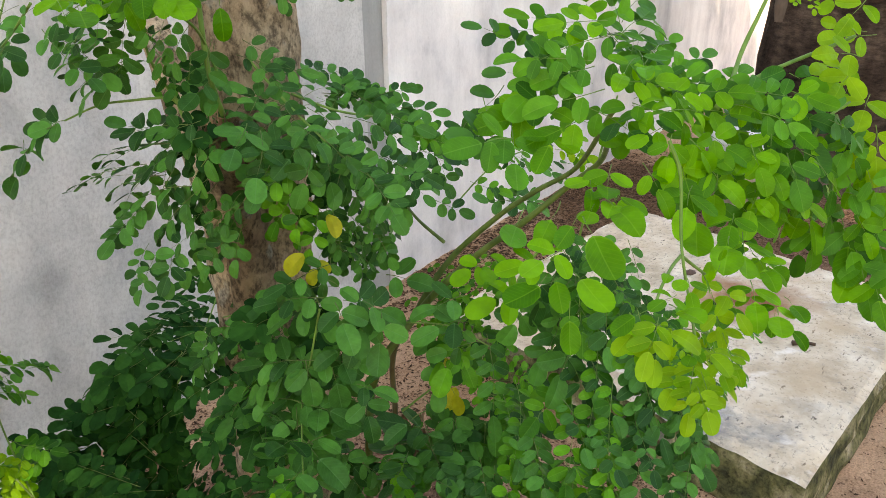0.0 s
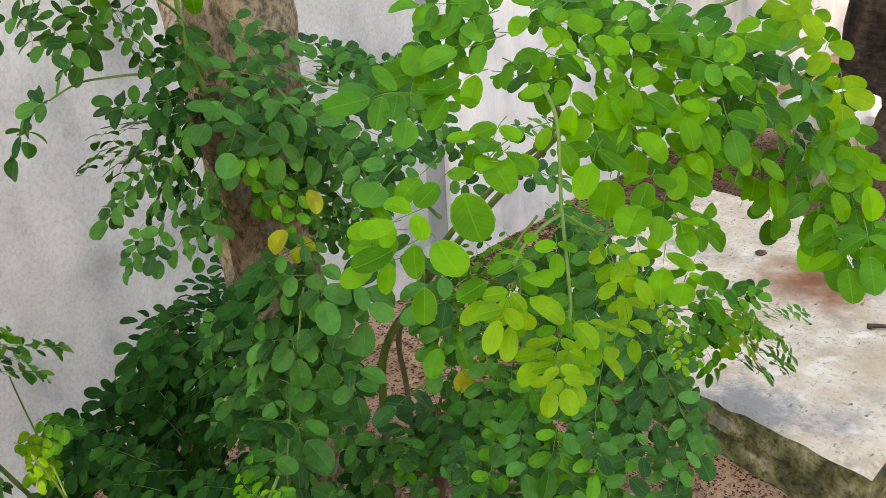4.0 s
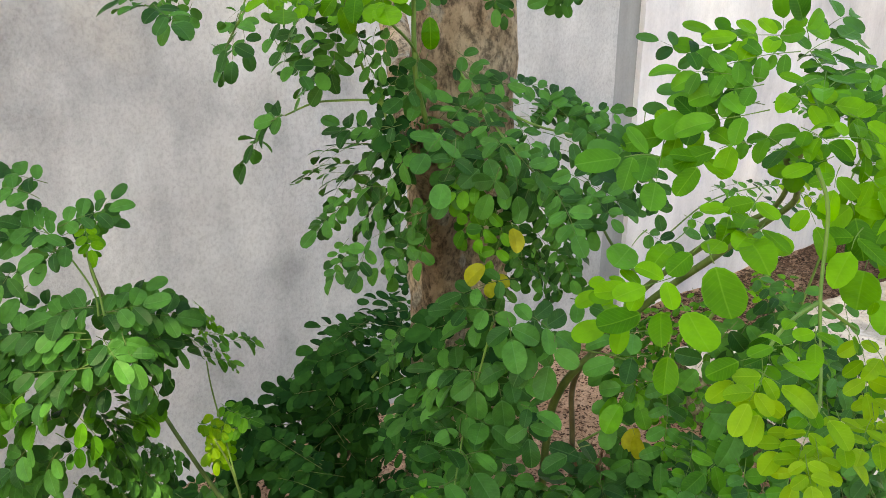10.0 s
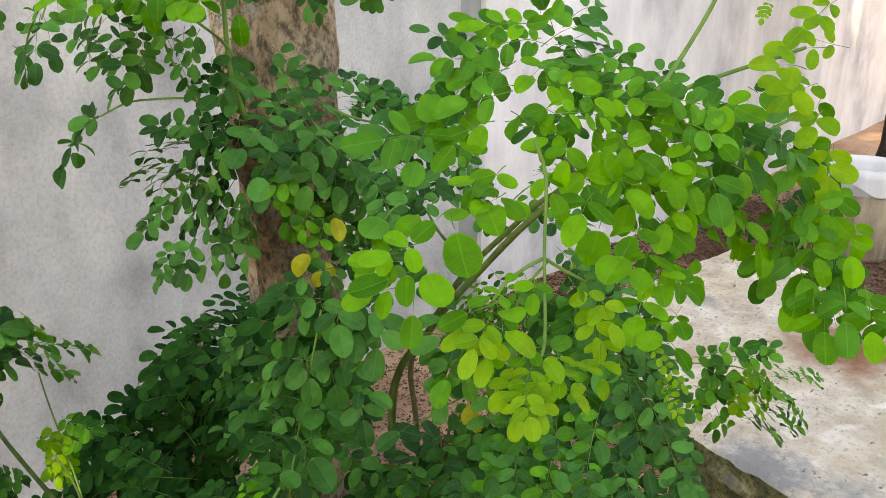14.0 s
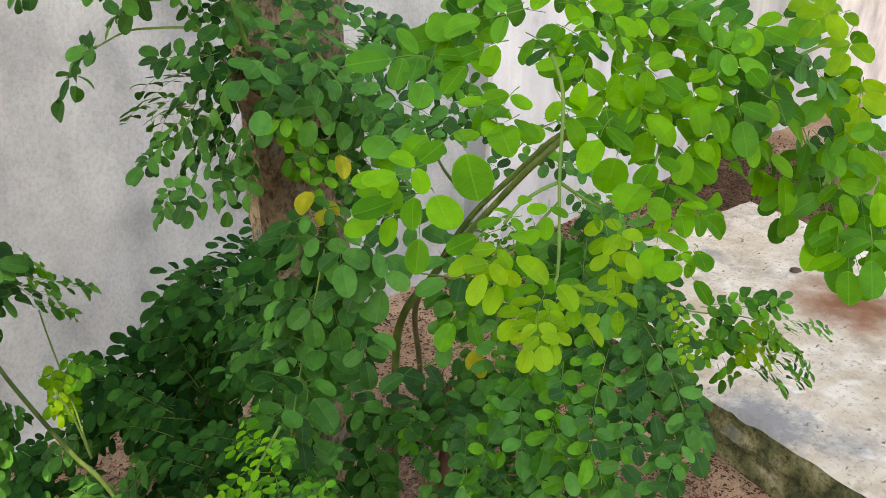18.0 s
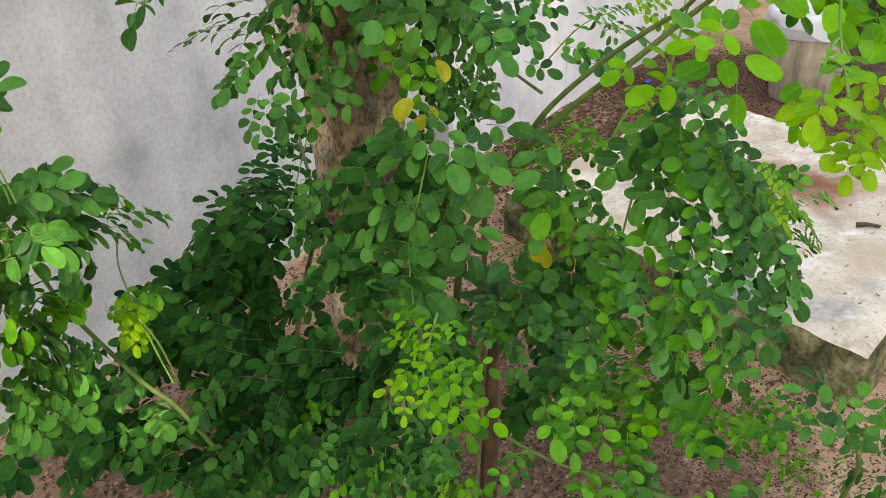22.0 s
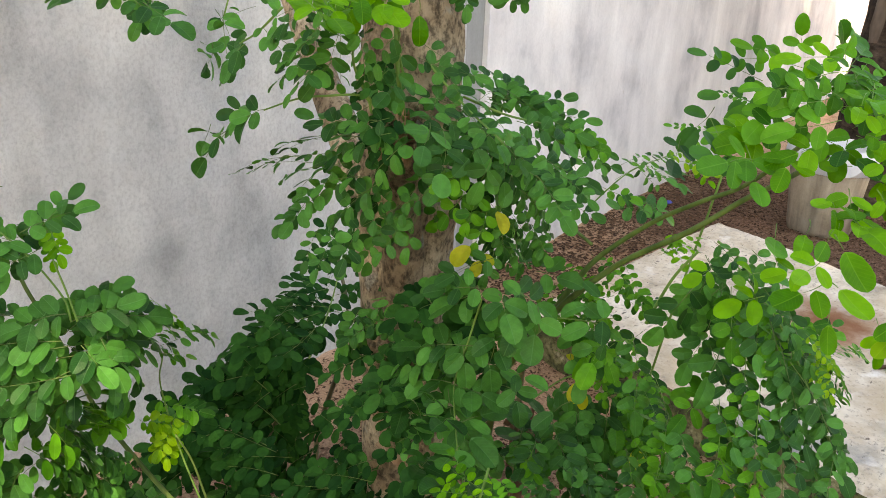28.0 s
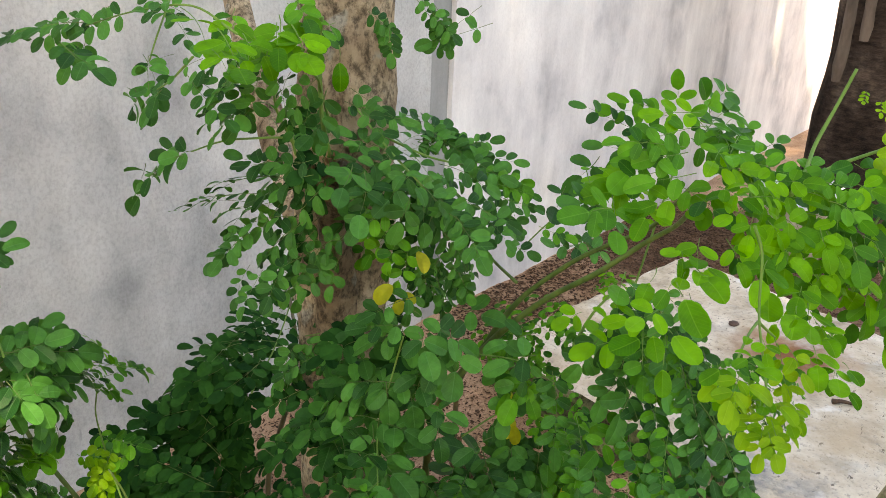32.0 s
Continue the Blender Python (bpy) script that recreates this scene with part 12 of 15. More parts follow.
spray(bush, (0.834, 1.304, 0.399), (0.863, 1.270, 0.360), 3, 0.0216, SHADED, (-0.36, -0.08, 0.79), True)
spray(bush, (0.865, 1.131, 0.509), (0.851, 1.159, 0.495), 4, 0.0274, SHADED, (-0.34, -0.30, 0.89))
spray(bush, (0.911, 1.190, 0.446), (0.897, 1.218, 0.432), 4, 0.0256, SHADED, (-0.31, -0.42, 0.89), True)
spray(bush, (0.855, 1.145, 0.398), (0.832, 1.178, 0.366), 3, 0.0329, SHADED, (-0.30, -0.27, 0.92))
spray(bush, (0.882, 1.194, 0.368), (0.860, 1.216, 0.331), 3, 0.0264, SHADED, (-0.29, -0.26, 0.73), True)
spray(bush, (0.852, 1.174, 0.561), (0.866, 1.121, 0.549), 3, 0.0237, SHADED, (-0.37, -0.32, 0.87))
spray(bush, (0.887, 1.225, 0.513), (0.905, 1.176, 0.509), 3, 0.0204, SHADED, (-0.46, -0.40, 0.92), True)
spray(bush, (0.850, 1.138, 0.518), (0.829, 1.172, 0.484), 3, 0.0250, SHADED, (-0.34, -0.31, 0.89))
spray(bush, (0.855, 1.154, 0.500), (0.837, 1.187, 0.469), 3, 0.0208, SHADED, (-0.24, -0.63, 0.80), True)
spray(bush, (0.826, 0.965, 0.412), (0.843, 1.037, 0.360), 3, 0.0239, SHADED, (-0.29, -0.22, 0.93))
spray(bush, (0.868, 1.012, 0.360), (0.895, 1.087, 0.326), 3, 0.0200, SHADED, (-0.48, -0.30, 0.93), True)
spray(bush, (0.793, 0.933, 0.411), (0.774, 0.916, 0.411), 4, 0.0278, SHADED, (-0.28, -0.20, 0.94))
spray(bush, (0.809, 0.952, 0.375), (0.794, 0.932, 0.378), 4, 0.0271, SHADED, (-0.25, -0.11, 0.95), True)
spray(bush, (0.793, 0.782, 0.528), (0.790, 0.836, 0.496), 4, 0.0261, SHADED, (-0.33, -0.19, 0.93))
spray(bush, (0.812, 0.779, 0.495), (0.813, 0.833, 0.471), 4, 0.0248, SHADED, (-0.41, -0.32, 1.07), True)
spray(bush, (0.832, 1.180, 0.357), (0.808, 1.189, 0.335), 4, 0.0262, SHADED, (-0.28, -0.26, 0.92))
spray(bush, (0.890, 1.217, 0.296), (0.867, 1.232, 0.281), 4, 0.0246, SHADED, (-0.68, 0.06, 1.07), True)
spray(bush, (0.873, 1.224, 0.326), (0.851, 1.224, 0.303), 4, 0.0241, SHADED, (-0.12, -0.34, 1.08), True)
spray(bush, (0.825, 0.894, 0.492), (0.776, 0.810, 0.501), 3, 0.0227, SHADED, (-0.32, -0.20, 0.93))
spray(bush, (0.859, 0.927, 0.447), (0.818, 0.841, 0.467), 3, 0.0226, SHADED, (-0.27, -0.42, 1.04), True)
spray(bush, (0.772, 0.778, 0.521), (0.750, 0.813, 0.483), 4, 0.0265, SHADED, (-0.31, -0.18, 0.94))
spray(bush, (0.778, 0.806, 0.519), (0.759, 0.825, 0.474), 4, 0.0221, SHADED, (-0.14, -0.40, 0.80), True)
spray(bush, (0.810, 0.866, 0.475), (0.793, 0.906, 0.423), 3, 0.0274, SHADED, (-0.30, -0.20, 0.93))
spray(bush, (0.851, 0.884, 0.425), (0.837, 0.931, 0.382), 3, 0.0256, SHADED, (-0.44, -0.21, 1.05), True)
spray(bush, (0.872, 1.076, 0.393), (0.838, 0.993, 0.397), 4, 0.0276, SHADED, (-0.30, -0.23, 0.92))
spray(bush, (0.947, 1.117, 0.343), (0.899, 1.050, 0.332), 4, 0.0232, SHADED, (-0.40, -0.26, 1.04), True)
spray(bush, (0.892, 1.102, 0.363), (0.858, 1.024, 0.368), 4, 0.0264, SHADED, (-0.37, -0.18, 1.15), True)
spray(bush, (0.831, 1.192, 0.375), (0.789, 1.214, 0.371), 3, 0.0304, SHADED, (-0.28, -0.28, 0.92))
spray(bush, (0.852, 1.219, 0.333), (0.819, 1.246, 0.349), 3, 0.0261, SHADED, (-0.27, -0.05, 1.06), True)
spray(bush, (0.851, 0.979, 0.440), (0.842, 0.993, 0.406), 3, 0.0313, SHADED, (-0.31, -0.22, 0.92))
spray(bush, (0.854, 0.992, 0.411), (0.849, 0.996, 0.376), 3, 0.0309, SHADED, (-0.46, -0.28, 0.69), True)
spray(bush, (0.807, 0.926, 0.432), (0.759, 0.855, 0.447), 3, 0.0242, SHADED, (-0.29, -0.19, 0.94))
spray(bush, (0.821, 0.930, 0.403), (0.778, 0.859, 0.428), 3, 0.0203, SHADED, (-0.20, 0.08, 1.06), True)
spray(bush, (0.845, 0.937, 0.389), (0.808, 0.863, 0.423), 3, 0.0200, SHADED, (-0.22, -0.10, 0.88), True)
spray(bush, (0.861, 1.077, 0.345), (0.855, 1.122, 0.303), 4, 0.0334, SHADED, (-0.28, -0.23, 0.93))
spray(bush, (0.909, 1.149, 0.311), (0.904, 1.187, 0.266), 4, 0.0321, SHADED, (-0.26, 0.06, 0.98), True)
spray(bush, (0.793, 0.930, 0.398), (0.748, 0.842, 0.438), 4, 0.0222, SHADED, (-0.27, -0.19, 0.94))
spray(bush, (0.844, 0.981, 0.346), (0.795, 0.895, 0.380), 4, 0.0193, SHADED, (0.05, -0.27, 0.85), True)
spray(bush, (0.857, 1.105, 0.327), (0.808, 1.026, 0.331), 4, 0.0292, SHADED, (-0.27, -0.22, 0.94))
spray(bush, (0.902, 1.132, 0.272), (0.868, 1.046, 0.297), 4, 0.0264, SHADED, (-0.24, 0.23, 0.90), True)
spray(bush, (0.806, 0.975, 0.372), (0.762, 0.908, 0.399), 3, 0.0240, SHADED, (-0.27, -0.20, 0.94))
spray(bush, (0.852, 1.011, 0.332), (0.812, 0.945, 0.364), 3, 0.0224, SHADED, (-0.19, -0.26, 1.04), True)
spray(bush, (0.845, 1.124, 0.291), (0.809, 1.047, 0.312), 4, 0.0284, SHADED, (-0.26, -0.22, 0.94))
spray(bush, (0.849, 1.147, 0.272), (0.818, 1.071, 0.303), 4, 0.0259, SHADED, (-0.35, -0.38, 0.84), True)
spray(bush, (0.720, 1.086, 0.294), (0.661, 1.034, 0.309), 4, 0.0292, SHADED, (-0.21, -0.20, 0.96))
spray(bush, (0.734, 1.094, 0.256), (0.686, 1.029, 0.281), 4, 0.0262, SHADED, (-0.33, -0.03, 0.86), True)
spray(bush, (0.798, 1.154, 0.270), (0.744, 1.113, 0.280), 3, 0.0269, MATURE, (-0.23, -0.22, 0.95))
spray(bush, (0.836, 1.194, 0.245), (0.790, 1.140, 0.260), 3, 0.0243, MATURE, (-0.57, -0.07, 0.92), True)
spray(bush, (0.824, 1.079, 0.287), (0.802, 1.075, 0.284), 4, 0.0328, MATURE, (-0.25, -0.21, 0.95))
spray(bush, (0.868, 1.133, 0.261), (0.847, 1.131, 0.261), 4, 0.0296, MATURE, (-0.08, -0.31, 1.21), True)
spray(bush, (0.842, 1.112, 0.278), (0.757, 0.977, 0.340), 3, 0.0265, SHADED, (-0.25, -0.21, 0.95))
spray(bush, (0.865, 1.141, 0.256), (0.785, 1.007, 0.328), 3, 0.0249, SHADED, (-0.25, 0.06, 0.64), True)
spray(bush, (0.754, 0.999, 0.327), (0.697, 0.990, 0.316), 3, 0.0250, SHADED, (-0.22, -0.19, 0.96))
spray(bush, (0.779, 1.008, 0.311), (0.724, 1.015, 0.313), 3, 0.0242, SHADED, (-0.30, -0.01, 0.99), True)
spray(bush, (0.831, 1.087, 0.282), (0.745, 0.999, 0.321), 4, 0.0319, SHADED, (-0.24, -0.20, 0.95))
spray(bush, (0.869, 1.113, 0.268), (0.788, 1.020, 0.312), 4, 0.0289, SHADED, (-0.13, -0.20, 1.01), True)
spray(bush, (0.709, 1.144, 0.303), (0.706, 1.117, 0.297), 4, 0.0268, SHADED, (-0.22, -0.23, 0.95))
spray(bush, (0.750, 1.183, 0.249), (0.747, 1.158, 0.244), 4, 0.0259, SHADED, (-0.29, -0.23, 0.92), True)
spray(bush, (0.775, 1.130, 0.271), (0.700, 1.116, 0.300), 3, 0.0263, MATURE, (-0.22, -0.22, 0.95))
spray(bush, (0.820, 1.176, 0.181), (0.751, 1.170, 0.226), 3, 0.0254, MATURE, (-0.42, 0.07, 0.83), True)
spray(bush, (0.722, 0.974, 0.333), (0.704, 0.941, 0.328), 3, 0.0286, SHADED, (-0.22, -0.18, 0.96))
spray(bush, (0.741, 0.989, 0.306), (0.730, 0.952, 0.312), 3, 0.0236, SHADED, (-0.11, -0.33, 1.00), True)
spray(bush, (0.593, 1.164, 0.339), (0.565, 1.166, 0.330), 4, 0.0217, SHADED, (-0.19, -0.24, 0.95))
spray(bush, (0.639, 1.206, 0.267), (0.611, 1.208, 0.259), 4, 0.0194, SHADED, (-0.07, -0.05, 1.02), True)
spray(bush, (0.585, 1.106, 0.327), (0.569, 1.100, 0.324), 4, 0.0224, SHADED, (-0.18, -0.22, 0.96))
spray(bush, (0.626, 1.149, 0.260), (0.611, 1.141, 0.257), 4, 0.0199, SHADED, (-0.30, -0.24, 0.92), True)
spray(bush, (0.561, 1.228, 0.329), (0.517, 1.246, 0.295), 4, 0.0267, MATURE, (-0.18, -0.26, 0.95))
spray(bush, (0.589, 1.263, 0.297), (0.548, 1.289, 0.272), 4, 0.0245, MATURE, (-0.24, -0.16, 0.83), True)
spray(bush, (0.551, 1.269, 0.315), (0.532, 1.222, 0.292), 4, 0.0239, MATURE, (-0.17, -0.26, 0.95))
spray(bush, (0.606, 1.335, 0.256), (0.584, 1.292, 0.233), 4, 0.0202, MATURE, (-0.30, -0.33, 1.18), True)
spray(bush, (0.593, 1.214, 0.337), (0.591, 1.181, 0.336), 3, 0.0291, MATURE, (-0.20, -0.26, 0.95))
spray(bush, (0.647, 1.291, 0.281), (0.648, 1.258, 0.286), 3, 0.0259, MATURE, (-0.29, 0.19, 0.94), True)
spray(bush, (0.573, 1.189, 0.346), (0.534, 1.199, 0.321), 3, 0.0264, SHADED, (-0.18, -0.25, 0.95))
spray(bush, (0.578, 1.205, 0.321), (0.541, 1.223, 0.307), 3, 0.0251, SHADED, (-0.41, -0.16, 1.10), True)
spray(bush, (0.590, 1.181, 0.341), (0.577, 1.128, 0.337), 4, 0.0266, SHADED, (-0.19, -0.24, 0.95))
spray(bush, (0.622, 1.206, 0.288), (0.615, 1.152, 0.294), 4, 0.0259, SHADED, (-0.07, -0.00, 1.13), True)
spray(bush, (0.686, 1.018, 0.297), (0.673, 0.965, 0.288), 4, 0.0246, SHADED, (-0.20, -0.17, 0.96))
spray(bush, (0.740, 1.068, 0.245), (0.728, 1.016, 0.239), 4, 0.0214, SHADED, (-0.46, -0.28, 0.82), True)
spray(bush, (0.680, 0.908, 0.307), (0.648, 0.915, 0.285), 4, 0.0278, SHADED, (-0.18, -0.15, 0.97))
spray(bush, (0.728, 0.936, 0.229), (0.697, 0.948, 0.211), 4, 0.0226, SHADED, (-0.23, 0.05, 1.05), True)
spray(bush, (0.697, 1.023, 0.307), (0.665, 1.000, 0.303), 4, 0.0256, MATURE, (-0.20, -0.19, 0.96))
spray(bush, (0.757, 1.063, 0.249), (0.722, 1.053, 0.248), 4, 0.0230, MATURE, (-0.11, 0.07, 1.01), True)
spray(bush, (0.658, 0.991, 0.283), (0.618, 0.980, 0.270), 3, 0.0281, MATURE, (-0.17, -0.16, 0.97))
spray(bush, (0.678, 1.004, 0.268), (0.645, 0.976, 0.257), 3, 0.0258, MATURE, (0.09, -0.16, 1.17), True)
spray(bush, (0.699, 1.014, 0.200), (0.658, 1.019, 0.198), 3, 0.0263, MATURE, (-0.31, -0.34, 0.89), True)
spray(bush, (0.695, 0.961, 0.312), (0.650, 0.872, 0.333), 4, 0.0257, SHADED, (-0.20, -0.16, 0.97))
spray(bush, (0.717, 0.950, 0.301), (0.663, 0.873, 0.316), 4, 0.0240, SHADED, (-0.18, -0.22, 0.84), True)
spray(bush, (0.706, 0.929, 0.329), (0.664, 0.902, 0.309), 4, 0.0290, SHADED, (-0.20, -0.16, 0.97))
spray(bush, (0.768, 0.964, 0.280), (0.721, 0.953, 0.263), 4, 0.0271, SHADED, (0.23, 0.04, 0.91), True)
spray(bush, (0.643, 0.711, 0.476), (0.628, 0.705, 0.472), 3, 0.0215, SHADED, (-0.23, -0.13, 0.97))
spray(bush, (0.695, 0.726, 0.438), (0.680, 0.720, 0.435), 3, 0.0198, SHADED, (-0.10, 0.20, 1.06), True)
spray(bush, (0.642, 0.710, 0.476), (0.614, 0.701, 0.455), 3, 0.0231, SHADED, (-0.22, -0.12, 0.97))
spray(bush, (0.720, 0.726, 0.413), (0.690, 0.731, 0.397), 3, 0.0231, SHADED, (-0.47, -0.10, 0.97), True)
spray(bush, (0.673, 0.755, 0.453), (0.650, 0.791, 0.397), 4, 0.0227, SHADED, (-0.22, -0.14, 0.97))
spray(bush, (0.717, 0.793, 0.402), (0.697, 0.839, 0.357), 4, 0.0226, SHADED, (-0.03, -0.13, 0.58), True)
spray(bush, (0.754, 0.913, 0.394), (0.752, 0.943, 0.372), 4, 0.0275, SHADED, (-0.25, -0.19, 0.95))
spray(bush, (0.830, 0.958, 0.350), (0.827, 0.982, 0.322), 4, 0.0260, SHADED, (-0.55, -0.18, 1.11), True)
spray(bush, (0.681, 0.852, 0.372), (0.643, 0.852, 0.346), 4, 0.0257, MATURE, (-0.20, -0.15, 0.97))
spray(bush, (0.728, 0.903, 0.320), (0.693, 0.892, 0.293), 4, 0.0240, MATURE, (-0.25, -0.41, 1.31), True)
spray(bush, (0.689, 0.726, 0.487), (0.656, 0.747, 0.445), 3, 0.0214, SHADED, (-0.24, -0.14, 0.96))
spray(bush, (0.746, 0.753, 0.423), (0.718, 0.753, 0.375), 3, 0.0187, SHADED, (-0.20, -0.12, 1.05), True)
spray(bush, (0.703, 0.830, 0.420), (0.675, 0.826, 0.405), 3, 0.0264, SHADED, (-0.23, -0.16, 0.96))
spray(bush, (0.765, 0.842, 0.357), (0.736, 0.851, 0.349), 3, 0.0263, SHADED, (-0.30, 0.23, 0.79), True)
spray(bush, (0.756, 0.874, 0.336), (0.729, 0.867, 0.320), 3, 0.0227, SHADED, (0.01, -0.11, 1.04), True)
spray(bush, (0.715, 0.945, 0.345), (0.698, 0.913, 0.342), 3, 0.0272, MATURE, (-0.22, -0.17, 0.96))
spray(bush, (0.755, 1.001, 0.298), (0.744, 0.965, 0.303), 3, 0.0243, MATURE, (-0.53, 0.07, 0.90), True)
spray(bush, (0.695, 0.731, 0.496), (0.696, 0.773, 0.467), 3, 0.0217, MATURE, (-0.26, -0.15, 0.95))
spray(bush, (0.756, 0.762, 0.416), (0.758, 0.804, 0.388), 3, 0.0213, MATURE, (-0.29, -0.17, 0.83), True)
spray(bush, (0.790, 0.965, 0.379), (0.788, 1.017, 0.331), 4, 0.0235, SHADED, (-0.26, -0.20, 0.94))
spray(bush, (0.801, 0.967, 0.344), (0.807, 1.026, 0.313), 4, 0.0218, SHADED, (-0.60, -0.20, 0.52), True)
spray(bush, (0.742, 1.175, 0.335), (0.692, 1.135, 0.335), 3, 0.0290, SHADED, (-0.21, -0.27, 0.94))
spray(bush, (0.765, 1.239, 0.305), (0.720, 1.189, 0.307), 3, 0.0265, SHADED, (0.15, -0.21, 0.98), True)
spray(bush, (0.864, 1.119, 0.386), (0.847, 1.157, 0.326), 4, 0.0310, SHADED, (-0.26, -0.27, 0.93))
spray(bush, (0.921, 1.159, 0.328), (0.904, 1.211, 0.283), 4, 0.0284, SHADED, (-0.21, -0.12, 0.79), True)
spray(bush, (0.822, 1.171, 0.503), (0.791, 1.198, 0.467), 4, 0.0294, SHADED, (-0.28, -0.34, 0.90))
spray(bush, (0.854, 1.229, 0.440), (0.825, 1.264, 0.414), 4, 0.0271, SHADED, (-0.18, -0.30, 0.84), True)
spray(bush, (0.821, 1.182, 0.528), (0.810, 1.190, 0.491), 3, 0.0250, SHADED, (-0.29, -0.35, 0.89))
spray(bush, (0.874, 1.263, 0.491), (0.862, 1.275, 0.457), 3, 0.0220, SHADED, (-0.11, -0.35, 1.13), True)
spray(bush, (0.867, 1.074, 0.446), (0.857, 1.119, 0.420), 4, 0.0256, SHADED, (-0.28, -0.29, 0.91))
spray(bush, (0.880, 1.084, 0.438), (0.876, 1.131, 0.424), 4, 0.0250, SHADED, (-0.54, -0.08, 1.26), True)
spray(bush, (0.836, 1.186, 0.333), (0.821, 1.188, 0.319), 3, 0.0266, SHADED, (-0.24, -0.28, 0.93))
spray(bush, (0.849, 1.215, 0.319), (0.834, 1.221, 0.310), 3, 0.0264, SHADED, (-0.12, -0.44, 1.17), True)
spray(bush, (0.860, 1.116, 0.341), (0.838, 1.041, 0.336), 4, 0.0249, SHADED, (-0.25, -0.25, 0.94))
spray(bush, (0.892, 1.135, 0.288), (0.876, 1.060, 0.293), 4, 0.0206, SHADED, (-0.14, -0.13, 0.92), True)
spray(bush, (0.891, 1.166, 0.282), (0.871, 1.092, 0.281), 4, 0.0235, SHADED, (-0.32, -0.13, 0.82), True)
spray(bush, (0.857, 1.094, 0.477), (0.861, 1.040, 0.462), 4, 0.0295, SHADED, (-0.29, -0.29, 0.91))
spray(bush, (0.913, 1.162, 0.446), (0.913, 1.112, 0.427), 4, 0.0274, SHADED, (-0.26, -0.67, 1.17), True)
spray(bush, (0.802, 1.021, 0.314), (0.747, 0.953, 0.345), 4, 0.0233, SHADED, (-0.21, -0.21, 0.95))
spray(bush, (0.839, 1.062, 0.255), (0.789, 0.989, 0.292), 4, 0.0233, SHADED, (0.00, -0.22, 0.66), True)
spray(bush, (0.810, 1.188, 0.443), (0.840, 1.155, 0.398), 3, 0.0268, SHADED, (-0.27, -0.31, 0.91))
spray(bush, (0.844, 1.256, 0.399), (0.884, 1.224, 0.373), 3, 0.0255, SHADED, (-0.54, -0.12, 1.10), True)
spray(bush, (0.819, 1.103, 0.270), (0.790, 1.099, 0.274), 4, 0.0249, SHADED, (-0.21, -0.23, 0.95))
spray(bush, (0.837, 1.144, 0.260), (0.810, 1.135, 0.261), 4, 0.0212, SHADED, (-0.33, 0.26, 0.76), True)
spray(bush, (0.835, 1.140, 0.253), (0.807, 1.136, 0.258), 4, 0.0248, SHADED, (-0.35, -0.21, 0.96), True)
spray(bush, (0.758, 1.204, 0.399), (0.760, 1.188, 0.358), 4, 0.0296, SHADED, (-0.23, -0.30, 0.93))
spray(bush, (0.765, 1.225, 0.393), (0.764, 1.215, 0.353), 4, 0.0277, SHADED, (-0.22, -0.23, 0.64), True)
spray(bush, (0.868, 1.058, 0.426), (0.859, 1.011, 0.431), 4, 0.0285, SHADED, (-0.28, -0.27, 0.92))
spray(bush, (0.913, 1.089, 0.366), (0.909, 1.044, 0.380), 4, 0.0276, SHADED, (-0.55, -0.20, 0.94), True)
spray(bush, (0.804, 0.982, 0.351), (0.794, 0.986, 0.344), 4, 0.0267, SHADED, (-0.23, -0.22, 0.95))
spray(bush, (0.825, 0.994, 0.351), (0.816, 1.001, 0.348), 4, 0.0230, SHADED, (-0.30, -0.63, 1.26), True)
spray(bush, (0.780, 0.962, 0.357), (0.733, 0.964, 0.346), 4, 0.0248, SHADED, (-0.21, -0.21, 0.95))
spray(bush, (0.823, 0.987, 0.305), (0.778, 0.981, 0.292), 4, 0.0238, SHADED, (0.08, 0.16, 1.15), True)
spray(bush, (0.813, 1.194, 0.350), (0.819, 1.185, 0.331), 4, 0.0263, SHADED, (-0.24, -0.28, 0.93))
spray(bush, (0.820, 1.201, 0.327), (0.824, 1.195, 0.307), 4, 0.0241, SHADED, (-0.18, -0.29, 0.85), True)
spray(bush, (0.423, 1.277, 0.346), (0.417, 1.251, 0.325), 3, 0.0311, SHADED, (-0.11, -0.34, 0.94))
spray(bush, (0.445, 1.355, 0.295), (0.441, 1.329, 0.275), 3, 0.0301, SHADED, (-0.10, -0.35, 0.90), True)
spray(bush, (0.546, 1.215, 0.409), (0.525, 1.187, 0.381), 3, 0.0265, SHADED, (-0.16, -0.34, 0.93))
spray(bush, (0.565, 1.273, 0.347), (0.552, 1.238, 0.323), 3, 0.0244, SHADED, (-0.05, -0.16, 0.95), True)
spray(bush, (0.421, 1.276, 0.319), (0.395, 1.288, 0.306), 3, 0.0274, SHADED, (-0.11, -0.33, 0.94))
spray(bush, (0.445, 1.325, 0.257), (0.420, 1.336, 0.246), 3, 0.0236, SHADED, (0.23, -0.36, 1.23), True)
spray(bush, (0.516, 1.223, 0.382), (0.487, 1.203, 0.347), 4, 0.0295, SHADED, (-0.14, -0.33, 0.93))
spray(bush, (0.553, 1.264, 0.336), (0.519, 1.255, 0.306), 4, 0.0255, SHADED, (-0.19, -0.35, 1.12), True)
spray(bush, (0.543, 1.232, 0.418), (0.552, 1.205, 0.409), 3, 0.0277, SHADED, (-0.17, -0.36, 0.92))
spray(bush, (0.575, 1.297, 0.347), (0.587, 1.270, 0.343), 3, 0.0229, SHADED, (-0.51, -0.28, 0.77), True)
spray(bush, (0.463, 1.242, 0.367), (0.437, 1.261, 0.362), 3, 0.0241, MATURE, (-0.13, -0.35, 0.93))
